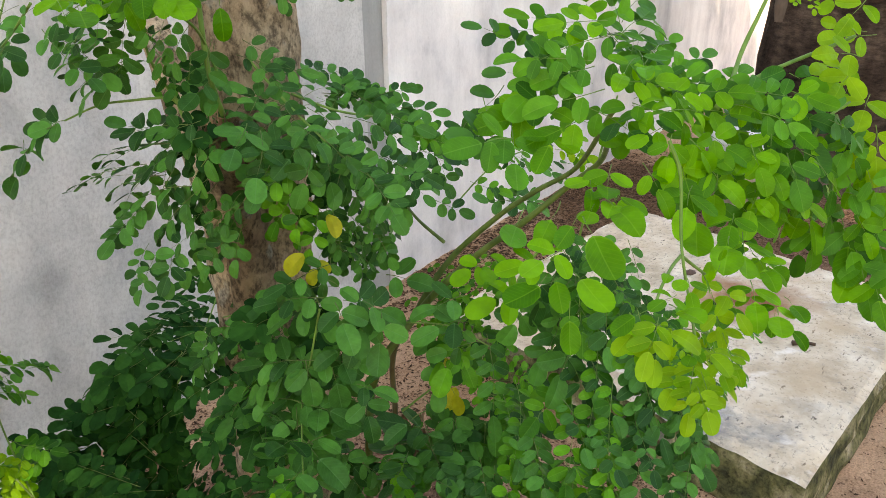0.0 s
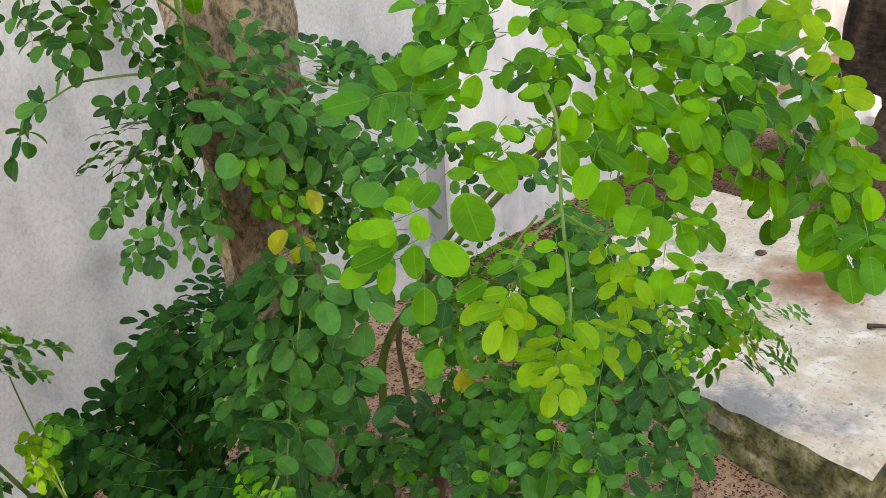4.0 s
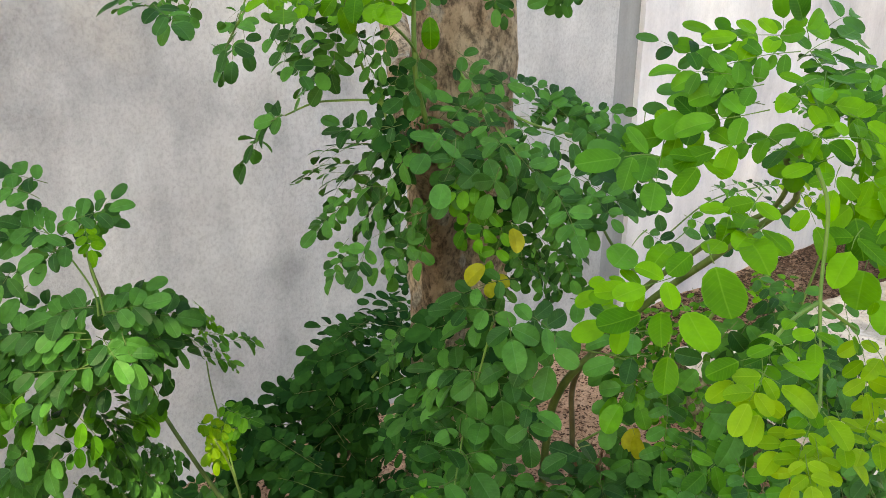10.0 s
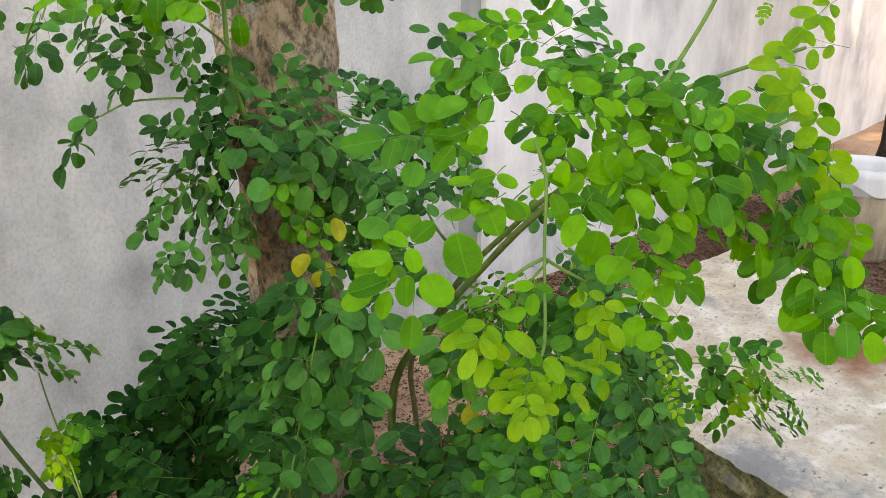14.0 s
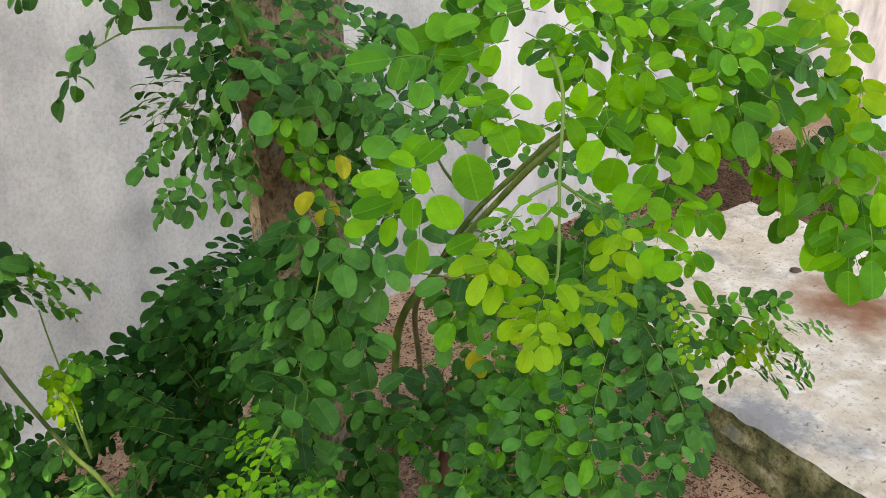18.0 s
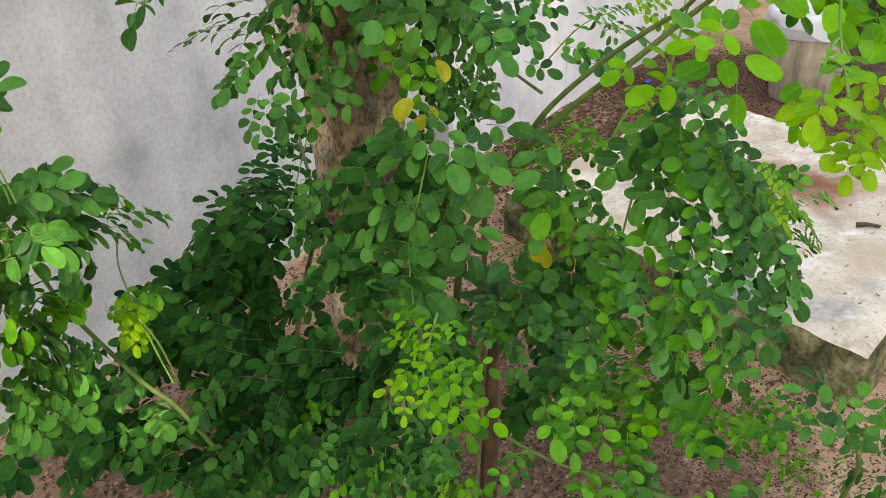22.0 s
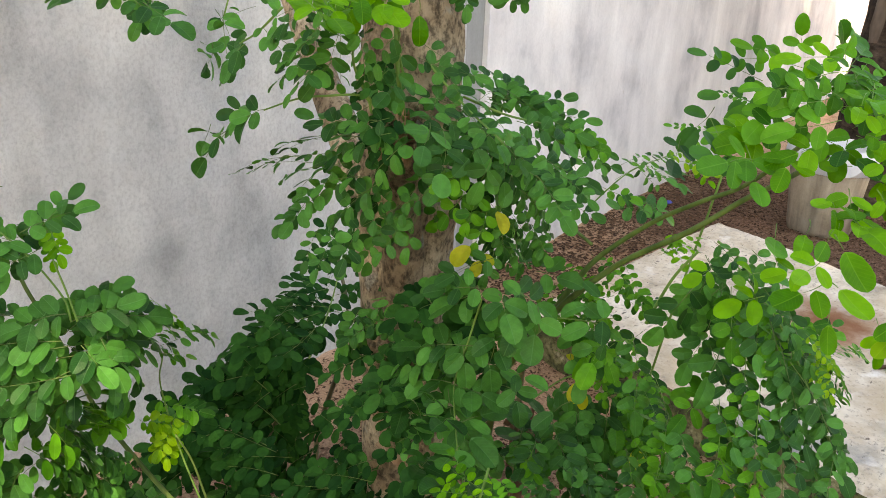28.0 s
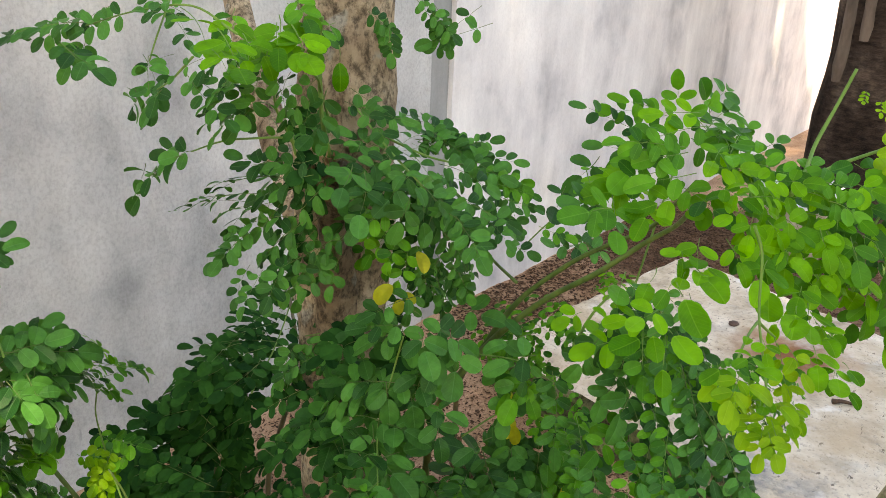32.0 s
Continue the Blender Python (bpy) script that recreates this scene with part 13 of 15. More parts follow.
spray(bush, (0.492, 1.291, 0.324), (0.473, 1.314, 0.332), 3, 0.0240, MATURE, (-0.14, -0.61, 1.09), True)
spray(bush, (0.481, 1.331, 0.306), (0.456, 1.342, 0.292), 3, 0.0232, MATURE, (-0.43, -0.38, 0.84), True)
spray(bush, (0.466, 1.210, 0.339), (0.452, 1.174, 0.302), 3, 0.0240, SHADED, (-0.12, -0.30, 0.95))
spray(bush, (0.509, 1.269, 0.283), (0.488, 1.243, 0.245), 3, 0.0232, SHADED, (-0.23, -0.32, 1.46), True)
spray(bush, (0.523, 1.254, 0.405), (0.526, 1.194, 0.371), 4, 0.0266, SHADED, (-0.15, -0.35, 0.92))
spray(bush, (0.556, 1.307, 0.364), (0.561, 1.248, 0.333), 4, 0.0225, SHADED, (-0.18, -0.06, 0.70), True)
spray(bush, (0.487, 1.256, 0.386), (0.475, 1.246, 0.372), 3, 0.0254, SHADED, (-0.14, -0.35, 0.93))
spray(bush, (0.514, 1.293, 0.332), (0.502, 1.283, 0.320), 3, 0.0246, SHADED, (0.26, -0.11, 0.50), True)
spray(bush, (0.584, 1.222, 0.415), (0.534, 1.232, 0.397), 3, 0.0291, SHADED, (-0.17, -0.36, 0.92))
spray(bush, (0.612, 1.307, 0.372), (0.563, 1.317, 0.358), 3, 0.0233, SHADED, (-0.06, -0.40, 0.95), True)
spray(bush, (0.548, 1.223, 0.415), (0.539, 1.187, 0.391), 4, 0.0266, SHADED, (-0.16, -0.35, 0.92))
spray(bush, (0.565, 1.242, 0.371), (0.551, 1.212, 0.347), 4, 0.0221, SHADED, (-0.17, -0.65, 1.01), True)
spray(bush, (0.502, 1.278, 0.427), (0.453, 1.292, 0.397), 4, 0.0264, SHADED, (-0.14, -0.38, 0.91))
spray(bush, (0.526, 1.328, 0.386), (0.484, 1.325, 0.347), 4, 0.0239, SHADED, (-0.14, -0.05, 0.87), True)
spray(bush, (0.550, 1.051, 0.321), (0.567, 1.004, 0.299), 3, 0.0307, SHADED, (-0.14, -0.24, 0.96))
spray(bush, (0.573, 1.098, 0.291), (0.593, 1.052, 0.277), 3, 0.0252, SHADED, (-0.19, -0.25, 0.74), True)
spray(bush, (0.642, 1.042, 0.327), (0.614, 1.029, 0.328), 3, 0.0256, MATURE, (-0.16, -0.25, 0.95))
spray(bush, (0.664, 1.120, 0.248), (0.642, 1.098, 0.246), 3, 0.0246, MATURE, (0.07, -0.35, 0.88), True)
spray(bush, (0.601, 1.029, 0.329), (0.575, 1.007, 0.301), 3, 0.0300, SHADED, (-0.15, -0.24, 0.96))
spray(bush, (0.630, 1.065, 0.281), (0.608, 1.039, 0.255), 3, 0.0251, SHADED, (-0.33, -0.19, 0.76), True)
spray(bush, (0.536, 1.202, 0.385), (0.505, 1.186, 0.354), 3, 0.0315, SHADED, (-0.15, -0.33, 0.93))
spray(bush, (0.558, 1.275, 0.305), (0.529, 1.258, 0.276), 3, 0.0301, SHADED, (-0.02, -0.54, 0.76), True)
spray(bush, (0.575, 1.140, 0.377), (0.586, 1.081, 0.358), 4, 0.0244, MATURE, (-0.16, -0.30, 0.94))
spray(bush, (0.595, 1.148, 0.367), (0.608, 1.092, 0.355), 4, 0.0209, MATURE, (0.33, 0.01, 0.93), True)
spray(bush, (0.590, 1.038, 0.321), (0.597, 0.992, 0.294), 4, 0.0272, SHADED, (-0.15, -0.23, 0.96))
spray(bush, (0.601, 1.051, 0.297), (0.618, 1.005, 0.285), 4, 0.0247, SHADED, (-0.06, -0.17, 1.41), True)
spray(bush, (0.593, 1.134, 0.378), (0.588, 1.113, 0.372), 3, 0.0276, MATURE, (-0.17, -0.31, 0.94))
spray(bush, (0.625, 1.158, 0.350), (0.617, 1.141, 0.344), 3, 0.0250, MATURE, (-0.19, -0.78, 0.84), True)
spray(bush, (0.609, 1.170, 0.375), (0.601, 1.153, 0.368), 3, 0.0276, MATURE, (-0.18, -0.21, 0.95), True)
spray(bush, (0.643, 1.097, 0.340), (0.609, 1.083, 0.346), 4, 0.0271, SHADED, (-0.17, -0.28, 0.94))
spray(bush, (0.693, 1.171, 0.286), (0.661, 1.151, 0.288), 4, 0.0246, SHADED, (0.11, -0.33, 0.97), True)
sapling = thing("drumstick_sapling", (0.55, 0.85, 0.0), "young drumstick sapling with green stem and flat leafy crown", "sapling")
stem(sapling, "stem", 0.0046, 0.0026, STEM, (0.720, 0.905, -0.030), (0.665, 0.995, 0.200), (0.610, 1.083, 0.390), (0.583, 1.130, 0.446), (0.548, 1.180, 0.537), (0.529, 1.212, 0.598), (0.507, 1.237, 0.700), (0.478, 1.251, 0.793), (0.475, 1.269, 0.840))
stem(sapling, "side_stem", 0.0018, 0.0012, STEM, (0.566, 1.007, 0.518), (0.557, 1.019, 0.581), (0.543, 1.030, 0.626))
stem(sapling, "twig", 0.0015, 0.0010, STALK, (0.577, 1.039, 0.492), (0.585, 1.093, 0.554), (0.575, 1.107, 0.655), (0.556, 1.064, 0.725))
stem(sapling, "twig", 0.0014, 0.0009, STALK, (0.416, 1.008, 0.853), (0.418, 1.024, 0.878), (0.400, 1.047, 0.924), (0.382, 1.066, 0.954))
stem(sapling, "twig", 0.0014, 0.0009, STALK, (0.421, 1.004, 0.853), (0.423, 1.023, 0.881), (0.420, 1.040, 0.925), (0.422, 1.046, 0.950))
spray(sapling, (0.387, 1.069, 0.984), (0.355, 1.094, 0.997), 2, 0.0274, MATURE, (-0.12, -0.67, 0.73))
spray(sapling, (0.381, 1.117, 0.987), (0.349, 1.138, 0.994), 2, 0.0236, MATURE, (-0.17, -1.02, 0.49), True)
spray(sapling, (0.403, 1.091, 0.994), (0.372, 1.113, 1.005), 2, 0.0268, MATURE, (0.11, -0.93, 0.90), True)
spray(sapling, (0.399, 1.059, 0.950), (0.450, 1.042, 0.965), 3, 0.0249, MATURE, (-0.15, -0.64, 0.75))
spray(sapling, (0.423, 1.077, 0.934), (0.465, 1.075, 0.966), 3, 0.0213, MATURE, (-0.22, -0.58, 0.43), True)
spray(sapling, (0.421, 1.141, 0.929), (0.470, 1.118, 0.926), 3, 0.0225, MATURE, (-0.66, -0.49, 0.98), True)
spray(sapling, (0.405, 1.130, 0.913), (0.454, 1.114, 0.927), 3, 0.0241, MATURE, (-0.00, -0.85, 0.83), True)
spray(sapling, (0.396, 1.054, 0.940), (0.366, 1.072, 0.954), 3, 0.0246, MATURE, (-0.12, -0.64, 0.76))
spray(sapling, (0.393, 1.103, 0.904), (0.371, 1.119, 0.927), 3, 0.0240, MATURE, (0.30, -0.70, 0.79), True)
spray(sapling, (0.405, 1.122, 0.929), (0.383, 1.139, 0.953), 3, 0.0243, MATURE, (0.24, -0.75, 0.67), True)
spray(sapling, (0.409, 1.036, 0.936), (0.378, 1.042, 0.926), 2, 0.0260, MATURE, (-0.13, -0.62, 0.77))
spray(sapling, (0.405, 1.065, 0.931), (0.381, 1.060, 0.911), 2, 0.0250, MATURE, (-0.29, -0.74, 0.83), True)
spray(sapling, (0.404, 1.074, 0.916), (0.374, 1.079, 0.908), 2, 0.0237, MATURE, (0.05, -0.40, 0.93), True)
spray(sapling, (0.375, 1.070, 0.933), (0.353, 1.082, 0.940), 2, 0.0262, MATURE, (-0.11, -0.64, 0.76))
spray(sapling, (0.371, 1.136, 0.920), (0.351, 1.147, 0.927), 2, 0.0212, MATURE, (-0.11, -0.66, 0.75), True)
spray(sapling, (0.380, 1.139, 0.910), (0.365, 1.151, 0.925), 2, 0.0253, MATURE, (0.11, -0.51, 0.99), True)
spray(sapling, (0.423, 1.039, 0.954), (0.423, 1.027, 0.928), 3, 0.0154, FRESH, (-0.15, -0.62, 0.77))
spray(sapling, (0.436, 1.071, 0.931), (0.432, 1.063, 0.907), 3, 0.0127, FRESH, (-0.14, -0.63, 0.77), True)
spray(sapling, (0.442, 1.121, 0.934), (0.451, 1.105, 0.915), 3, 0.0138, MID, (-0.04, -0.63, 0.48), True)
spray(sapling, (0.345, 1.067, 0.907), (0.334, 1.067, 0.894), 1, 0.0291, MATURE, (-0.09, -0.61, 0.79))
spray(sapling, (0.366, 1.113, 0.868), (0.355, 1.113, 0.856), 1, 0.0286, MATURE, (-0.10, -0.85, 1.10), True)
spray(sapling, (0.359, 1.081, 0.903), (0.347, 1.084, 0.895), 1, 0.0250, MATURE, (-0.41, -0.68, 0.96), True)
spray(sapling, (0.410, 1.003, 0.867), (0.372, 1.024, 0.859), 3, 0.0291, MATURE, (-0.12, -0.57, 0.82))
spray(sapling, (0.405, 1.067, 0.838), (0.374, 1.093, 0.851), 3, 0.0243, MATURE, (-0.39, -0.77, 0.74), True)
spray(sapling, (0.443, 1.078, 0.830), (0.407, 1.104, 0.835), 3, 0.0267, MATURE, (0.05, -0.13, 0.87), True)
spray(sapling, (0.415, 1.010, 0.852), (0.460, 0.992, 0.860), 3, 0.0282, MATURE, (-0.14, -0.55, 0.82))
spray(sapling, (0.434, 1.032, 0.846), (0.475, 1.023, 0.865), 3, 0.0256, MATURE, (-0.09, -0.43, 0.85), True)
spray(sapling, (0.423, 1.047, 0.820), (0.461, 1.043, 0.847), 3, 0.0281, MATURE, (-0.09, -0.94, 0.59), True)
spray(sapling, (0.421, 1.093, 0.819), (0.465, 1.076, 0.828), 3, 0.0275, MATURE, (-0.27, -0.74, 0.90), True)
spray(sapling, (0.421, 1.008, 0.858), (0.498, 0.993, 0.835), 4, 0.0286, MATURE, (-0.16, -0.55, 0.82))
spray(sapling, (0.452, 1.050, 0.851), (0.522, 1.036, 0.818), 4, 0.0258, MATURE, (-0.60, -0.57, 0.61), True)
spray(sapling, (0.450, 1.024, 0.860), (0.516, 1.011, 0.821), 4, 0.0284, MATURE, (-0.12, -0.35, 0.69), True)
spray(sapling, (0.419, 0.995, 0.828), (0.517, 1.024, 0.771), 4, 0.0294, MATURE, (-0.15, -0.52, 0.84))
spray(sapling, (0.425, 1.036, 0.827), (0.518, 1.071, 0.773), 4, 0.0245, MATURE, (-0.17, -0.64, 0.84), True)
spray(sapling, (0.431, 1.012, 0.808), (0.530, 1.057, 0.786), 4, 0.0249, MATURE, (0.01, -0.36, 0.65), True)
spray(sapling, (0.461, 1.065, 0.818), (0.551, 1.093, 0.747), 4, 0.0292, MATURE, (-0.06, -0.24, 0.84), True)
spray(sapling, (0.410, 0.982, 0.836), (0.416, 0.964, 0.816), 2, 0.0290, MATURE, (-0.13, -0.52, 0.84))
spray(sapling, (0.417, 1.028, 0.799), (0.421, 1.011, 0.779), 2, 0.0250, MATURE, (0.11, -0.65, 1.01), True)
spray(sapling, (0.420, 1.053, 0.808), (0.433, 1.033, 0.796), 2, 0.0249, MATURE, (-0.44, -0.41, 0.74), True)
spray(sapling, (0.430, 0.976, 0.840), (0.433, 0.960, 0.809), 2, 0.0277, MATURE, (-0.14, -0.52, 0.84))
spray(sapling, (0.438, 1.009, 0.840), (0.448, 0.991, 0.816), 2, 0.0249, MATURE, (-0.03, -0.52, 0.77), True)
spray(sapling, (0.450, 0.997, 0.846), (0.443, 0.990, 0.816), 2, 0.0226, MATURE, (-0.49, -0.52, 0.33), True)
spray(sapling, (0.401, 0.993, 0.834), (0.349, 1.038, 0.825), 3, 0.0308, MATURE, (-0.10, -0.54, 0.83))
spray(sapling, (0.411, 1.051, 0.804), (0.365, 1.098, 0.808), 3, 0.0274, MATURE, (-0.21, -0.54, 0.96), True)
spray(sapling, (0.399, 1.048, 0.840), (0.351, 1.079, 0.810), 3, 0.0305, MATURE, (-0.26, -0.13, 0.96), True)
spray(sapling, (0.397, 0.996, 0.841), (0.330, 1.051, 0.840), 4, 0.0307, MATURE, (-0.10, -0.55, 0.83))
spray(sapling, (0.397, 1.060, 0.806), (0.338, 1.116, 0.819), 4, 0.0292, MATURE, (-0.31, -0.52, 0.69), True)
spray(sapling, (0.390, 1.067, 0.823), (0.325, 1.109, 0.795), 4, 0.0267, MATURE, (-0.11, -0.58, 1.01), True)
spray(sapling, (0.400, 0.981, 0.811), (0.361, 1.012, 0.781), 3, 0.0308, MATURE, (-0.10, -0.51, 0.85))
spray(sapling, (0.399, 1.019, 0.801), (0.369, 1.039, 0.761), 3, 0.0301, MATURE, (-0.06, -0.41, 0.80), True)
spray(sapling, (0.423, 1.060, 0.775), (0.384, 1.098, 0.758), 3, 0.0257, MATURE, (-0.31, -0.84, 1.18), True)
spray(sapling, (0.394, 0.982, 0.805), (0.333, 1.040, 0.793), 3, 0.0308, MATURE, (-0.09, -0.52, 0.85))
spray(sapling, (0.412, 0.996, 0.817), (0.357, 1.045, 0.795), 3, 0.0305, MATURE, (-0.12, -0.66, 0.55), True)
spray(sapling, (0.411, 1.044, 0.734), (0.362, 1.106, 0.750), 3, 0.0249, MATURE, (-0.43, -0.34, 0.69), True)
spray(sapling, (0.421, 1.045, 0.762), (0.366, 1.105, 0.766), 3, 0.0266, MATURE, (0.05, -0.62, 0.83), True)
spray(sapling, (0.433, 0.962, 0.816), (0.477, 0.995, 0.764), 3, 0.0286, MATURE, (-0.14, -0.50, 0.85))
spray(sapling, (0.430, 1.020, 0.780), (0.478, 1.057, 0.743), 3, 0.0236, MATURE, (0.08, -0.32, 0.79), True)
spray(sapling, (0.448, 1.063, 0.784), (0.481, 1.100, 0.722), 3, 0.0232, MATURE, (-0.10, -0.38, 0.87), True)
spray(sapling, (0.440, 0.971, 0.795), (0.450, 1.001, 0.740), 2, 0.0321, MATURE, (-0.13, -0.49, 0.86))
spray(sapling, (0.448, 0.981, 0.772), (0.470, 1.005, 0.724), 2, 0.0320, MATURE, (-0.08, -0.65, 0.49), True)
spray(sapling, (0.453, 1.050, 0.734), (0.464, 1.079, 0.680), 2, 0.0315, MATURE, (-0.05, 0.00, 0.70), True)
spray(sapling, (0.377, 0.999, 0.782), (0.337, 1.034, 0.750), 3, 0.0297, MATURE, (-0.09, -0.50, 0.86))
spray(sapling, (0.369, 1.040, 0.763), (0.334, 1.070, 0.727), 3, 0.0244, MATURE, (-0.34, -0.26, 0.77), True)
spray(sapling, (0.393, 1.090, 0.743), (0.364, 1.111, 0.695), 3, 0.0285, MATURE, (-0.72, -0.63, 0.88), True)
spray(sapling, (0.338, 1.057, 0.761), (0.313, 1.074, 0.739), 2, 0.0320, MID, (-0.07, -0.51, 0.86))
spray(sapling, (0.351, 1.118, 0.741), (0.326, 1.136, 0.725), 2, 0.0259, MID, (-0.09, -0.63, 0.78), True)
spray(sapling, (0.331, 1.146, 0.728), (0.309, 1.157, 0.702), 2, 0.0276, MATURE, (-0.11, -0.78, 0.90), True)
spray(sapling, (0.428, 0.996, 0.739), (0.455, 1.038, 0.688), 2, 0.0334, MID, (-0.12, -0.46, 0.88))
spray(sapling, (0.424, 1.016, 0.713), (0.453, 1.058, 0.667), 2, 0.0311, MID, (-0.11, -0.36, 0.62), True)
spray(sapling, (0.429, 1.036, 0.724), (0.460, 1.079, 0.683), 2, 0.0270, MID, (0.08, -0.40, 0.70), True)
spray(sapling, (0.479, 1.031, 0.719), (0.467, 1.053, 0.676), 2, 0.0330, MID, (-0.13, -0.46, 0.88))
spray(sapling, (0.482, 1.091, 0.681), (0.476, 1.108, 0.637), 2, 0.0294, MATURE, (0.02, -0.43, 0.89), True)
spray(sapling, (0.490, 1.117, 0.645), (0.470, 1.148, 0.610), 2, 0.0293, MATURE, (0.06, -0.73, 0.76), True)
spray(sapling, (0.356, 1.041, 0.740), (0.330, 1.061, 0.709), 2, 0.0323, MID, (-0.07, -0.48, 0.87))
spray(sapling, (0.371, 1.057, 0.712), (0.343, 1.085, 0.694), 2, 0.0270, MATURE, (-0.06, -0.38, 1.01), True)
spray(sapling, (0.345, 1.086, 0.735), (0.329, 1.096, 0.698), 2, 0.0283, MATURE, (-0.07, -0.08, 0.90), True)
spray(sapling, (0.374, 1.014, 0.738), (0.400, 1.028, 0.682), 2, 0.0325, MID, (-0.09, -0.46, 0.88))
spray(sapling, (0.354, 1.037, 0.706), (0.385, 1.053, 0.658), 2, 0.0295, MID, (-0.20, -0.60, 0.93), True)
spray(sapling, (0.374, 1.024, 0.706), (0.402, 1.040, 0.654), 2, 0.0277, MATURE, (-0.21, -0.18, 0.88), True)
spray(sapling, (0.332, 1.048, 0.698), (0.304, 1.064, 0.662), 3, 0.0308, MATURE, (-0.06, -0.46, 0.89))
spray(sapling, (0.341, 1.067, 0.703), (0.322, 1.075, 0.663), 3, 0.0269, MATURE, (-0.04, -0.66, 1.01), True)
spray(sapling, (0.342, 1.079, 0.655), (0.324, 1.084, 0.613), 3, 0.0261, MATURE, (0.28, -0.39, 0.66), True)
spray(sapling, (0.354, 1.045, 0.675), (0.337, 1.055, 0.645), 2, 0.0314, MATURE, (-0.07, -0.44, 0.89))
spray(sapling, (0.353, 1.095, 0.653), (0.346, 1.096, 0.620), 2, 0.0308, MATURE, (-0.43, -0.43, 0.90), True)
spray(sapling, (0.379, 1.063, 0.660), (0.358, 1.079, 0.638), 2, 0.0259, MATURE, (0.07, -0.58, 0.92), True)
spray(sapling, (0.366, 1.074, 0.638), (0.347, 1.088, 0.613), 2, 0.0312, MATURE, (-0.16, -0.70, 1.01), True)
spray(sapling, (0.295, 1.077, 0.658), (0.312, 1.066, 0.633), 2, 0.0296, MATURE, (-0.05, -0.44, 0.90))
spray(sapling, (0.296, 1.133, 0.631), (0.310, 1.124, 0.604), 2, 0.0260, MATURE, (-0.11, -0.32, 0.56), True)
spray(sapling, (0.320, 1.122, 0.644), (0.336, 1.112, 0.619), 2, 0.0277, MATURE, (-0.04, -0.49, 0.71), True)
spray(sapling, (0.428, 1.051, 0.658), (0.450, 1.081, 0.599), 3, 0.0301, MATURE, (-0.11, -0.43, 0.90))
spray(sapling, (0.427, 1.076, 0.644), (0.452, 1.105, 0.590), 3, 0.0274, MATURE, (-0.10, -0.51, 0.99), True)
spray(sapling, (0.423, 1.098, 0.633), (0.446, 1.128, 0.577), 3, 0.0297, MATURE, (-0.27, -0.62, 1.18), True)
spray(sapling, (0.459, 1.090, 0.581), (0.479, 1.092, 0.544), 2, 0.0336, MATURE, (-0.11, -0.40, 0.91))
spray(sapling, (0.482, 1.100, 0.553), (0.492, 1.106, 0.512), 2, 0.0325, MATURE, (-0.11, -0.22, 0.94), True)
spray(sapling, (0.473, 1.154, 0.540), (0.500, 1.155, 0.515), 2, 0.0287, MATURE, (-0.41, -0.21, 0.49), True)
spray(sapling, (0.390, 1.042, 0.803), (0.361, 1.063, 0.788), 3, 0.0305, MATURE, (-0.10, -0.53, 0.84))
spray(sapling, (0.393, 1.082, 0.762), (0.367, 1.107, 0.759), 3, 0.0292, MATURE, (0.16, -0.16, 1.01), True)
spray(sapling, (0.403, 1.097, 0.784), (0.376, 1.116, 0.769), 3, 0.0270, MATURE, (-0.15, -0.56, 1.03), True)
spray(sapling, (0.448, 1.014, 0.811), (0.481, 1.014, 0.802), 3, 0.0294, MATURE, (-0.15, -0.52, 0.84))
spray(sapling, (0.457, 1.034, 0.785), (0.485, 1.034, 0.767), 3, 0.0248, MATURE, (-0.08, -0.59, 0.74), True)
spray(sapling, (0.474, 1.048, 0.779), (0.507, 1.050, 0.774), 3, 0.0266, MATURE, (-0.24, -0.45, 0.83), True)
spray(sapling, (0.460, 1.103, 0.768), (0.486, 1.101, 0.744), 3, 0.0271, MATURE, (-0.19, -0.58, 0.62), True)
spray(sapling, (0.352, 1.076, 0.786), (0.325, 1.095, 0.787), 3, 0.0307, MATURE, (-0.08, -0.54, 0.84))
spray(sapling, (0.346, 1.103, 0.759), (0.320, 1.117, 0.751), 3, 0.0281, MATURE, (0.13, -0.63, 0.84), True)
spray(sapling, (0.380, 1.152, 0.766), (0.353, 1.168, 0.760), 3, 0.0273, MATURE, (-0.01, -0.77, 0.70), True)
spray(sapling, (0.424, 1.025, 0.754), (0.394, 1.051, 0.721), 3, 0.0314, MATURE, (-0.11, -0.49, 0.87))
spray(sapling, (0.438, 1.070, 0.754), (0.411, 1.092, 0.721), 3, 0.0306, MATURE, (-0.12, -0.65, 0.74), True)
spray(sapling, (0.419, 1.099, 0.718), (0.391, 1.123, 0.686), 3, 0.0266, MATURE, (0.02, -0.57, 1.14), True)
spray(sapling, (0.513, 0.998, 0.814), (0.612, 1.032, 0.748), 4, 0.0200, MID, (-0.19, -0.50, 0.84))
spray(sapling, (0.516, 1.026, 0.784), (0.616, 1.069, 0.739), 4, 0.0188, MID, (-0.21, -0.23, 0.94), True)
spray(sapling, (0.521, 1.015, 0.775), (0.622, 1.061, 0.739), 4, 0.0160, MATURE, (-0.23, -0.48, 0.92), True)
spray(sapling, (0.538, 1.041, 0.749), (0.590, 1.062, 0.713), 3, 0.0199, MID, (-0.18, -0.48, 0.86))
spray(sapling, (0.569, 1.085, 0.738), (0.608, 1.107, 0.686), 3, 0.0198, MID, (-0.03, -0.63, 1.18), True)
spray(sapling, (0.559, 1.090, 0.735), (0.602, 1.112, 0.687), 3, 0.0171, MID, (-0.32, -0.59, 1.06), True)
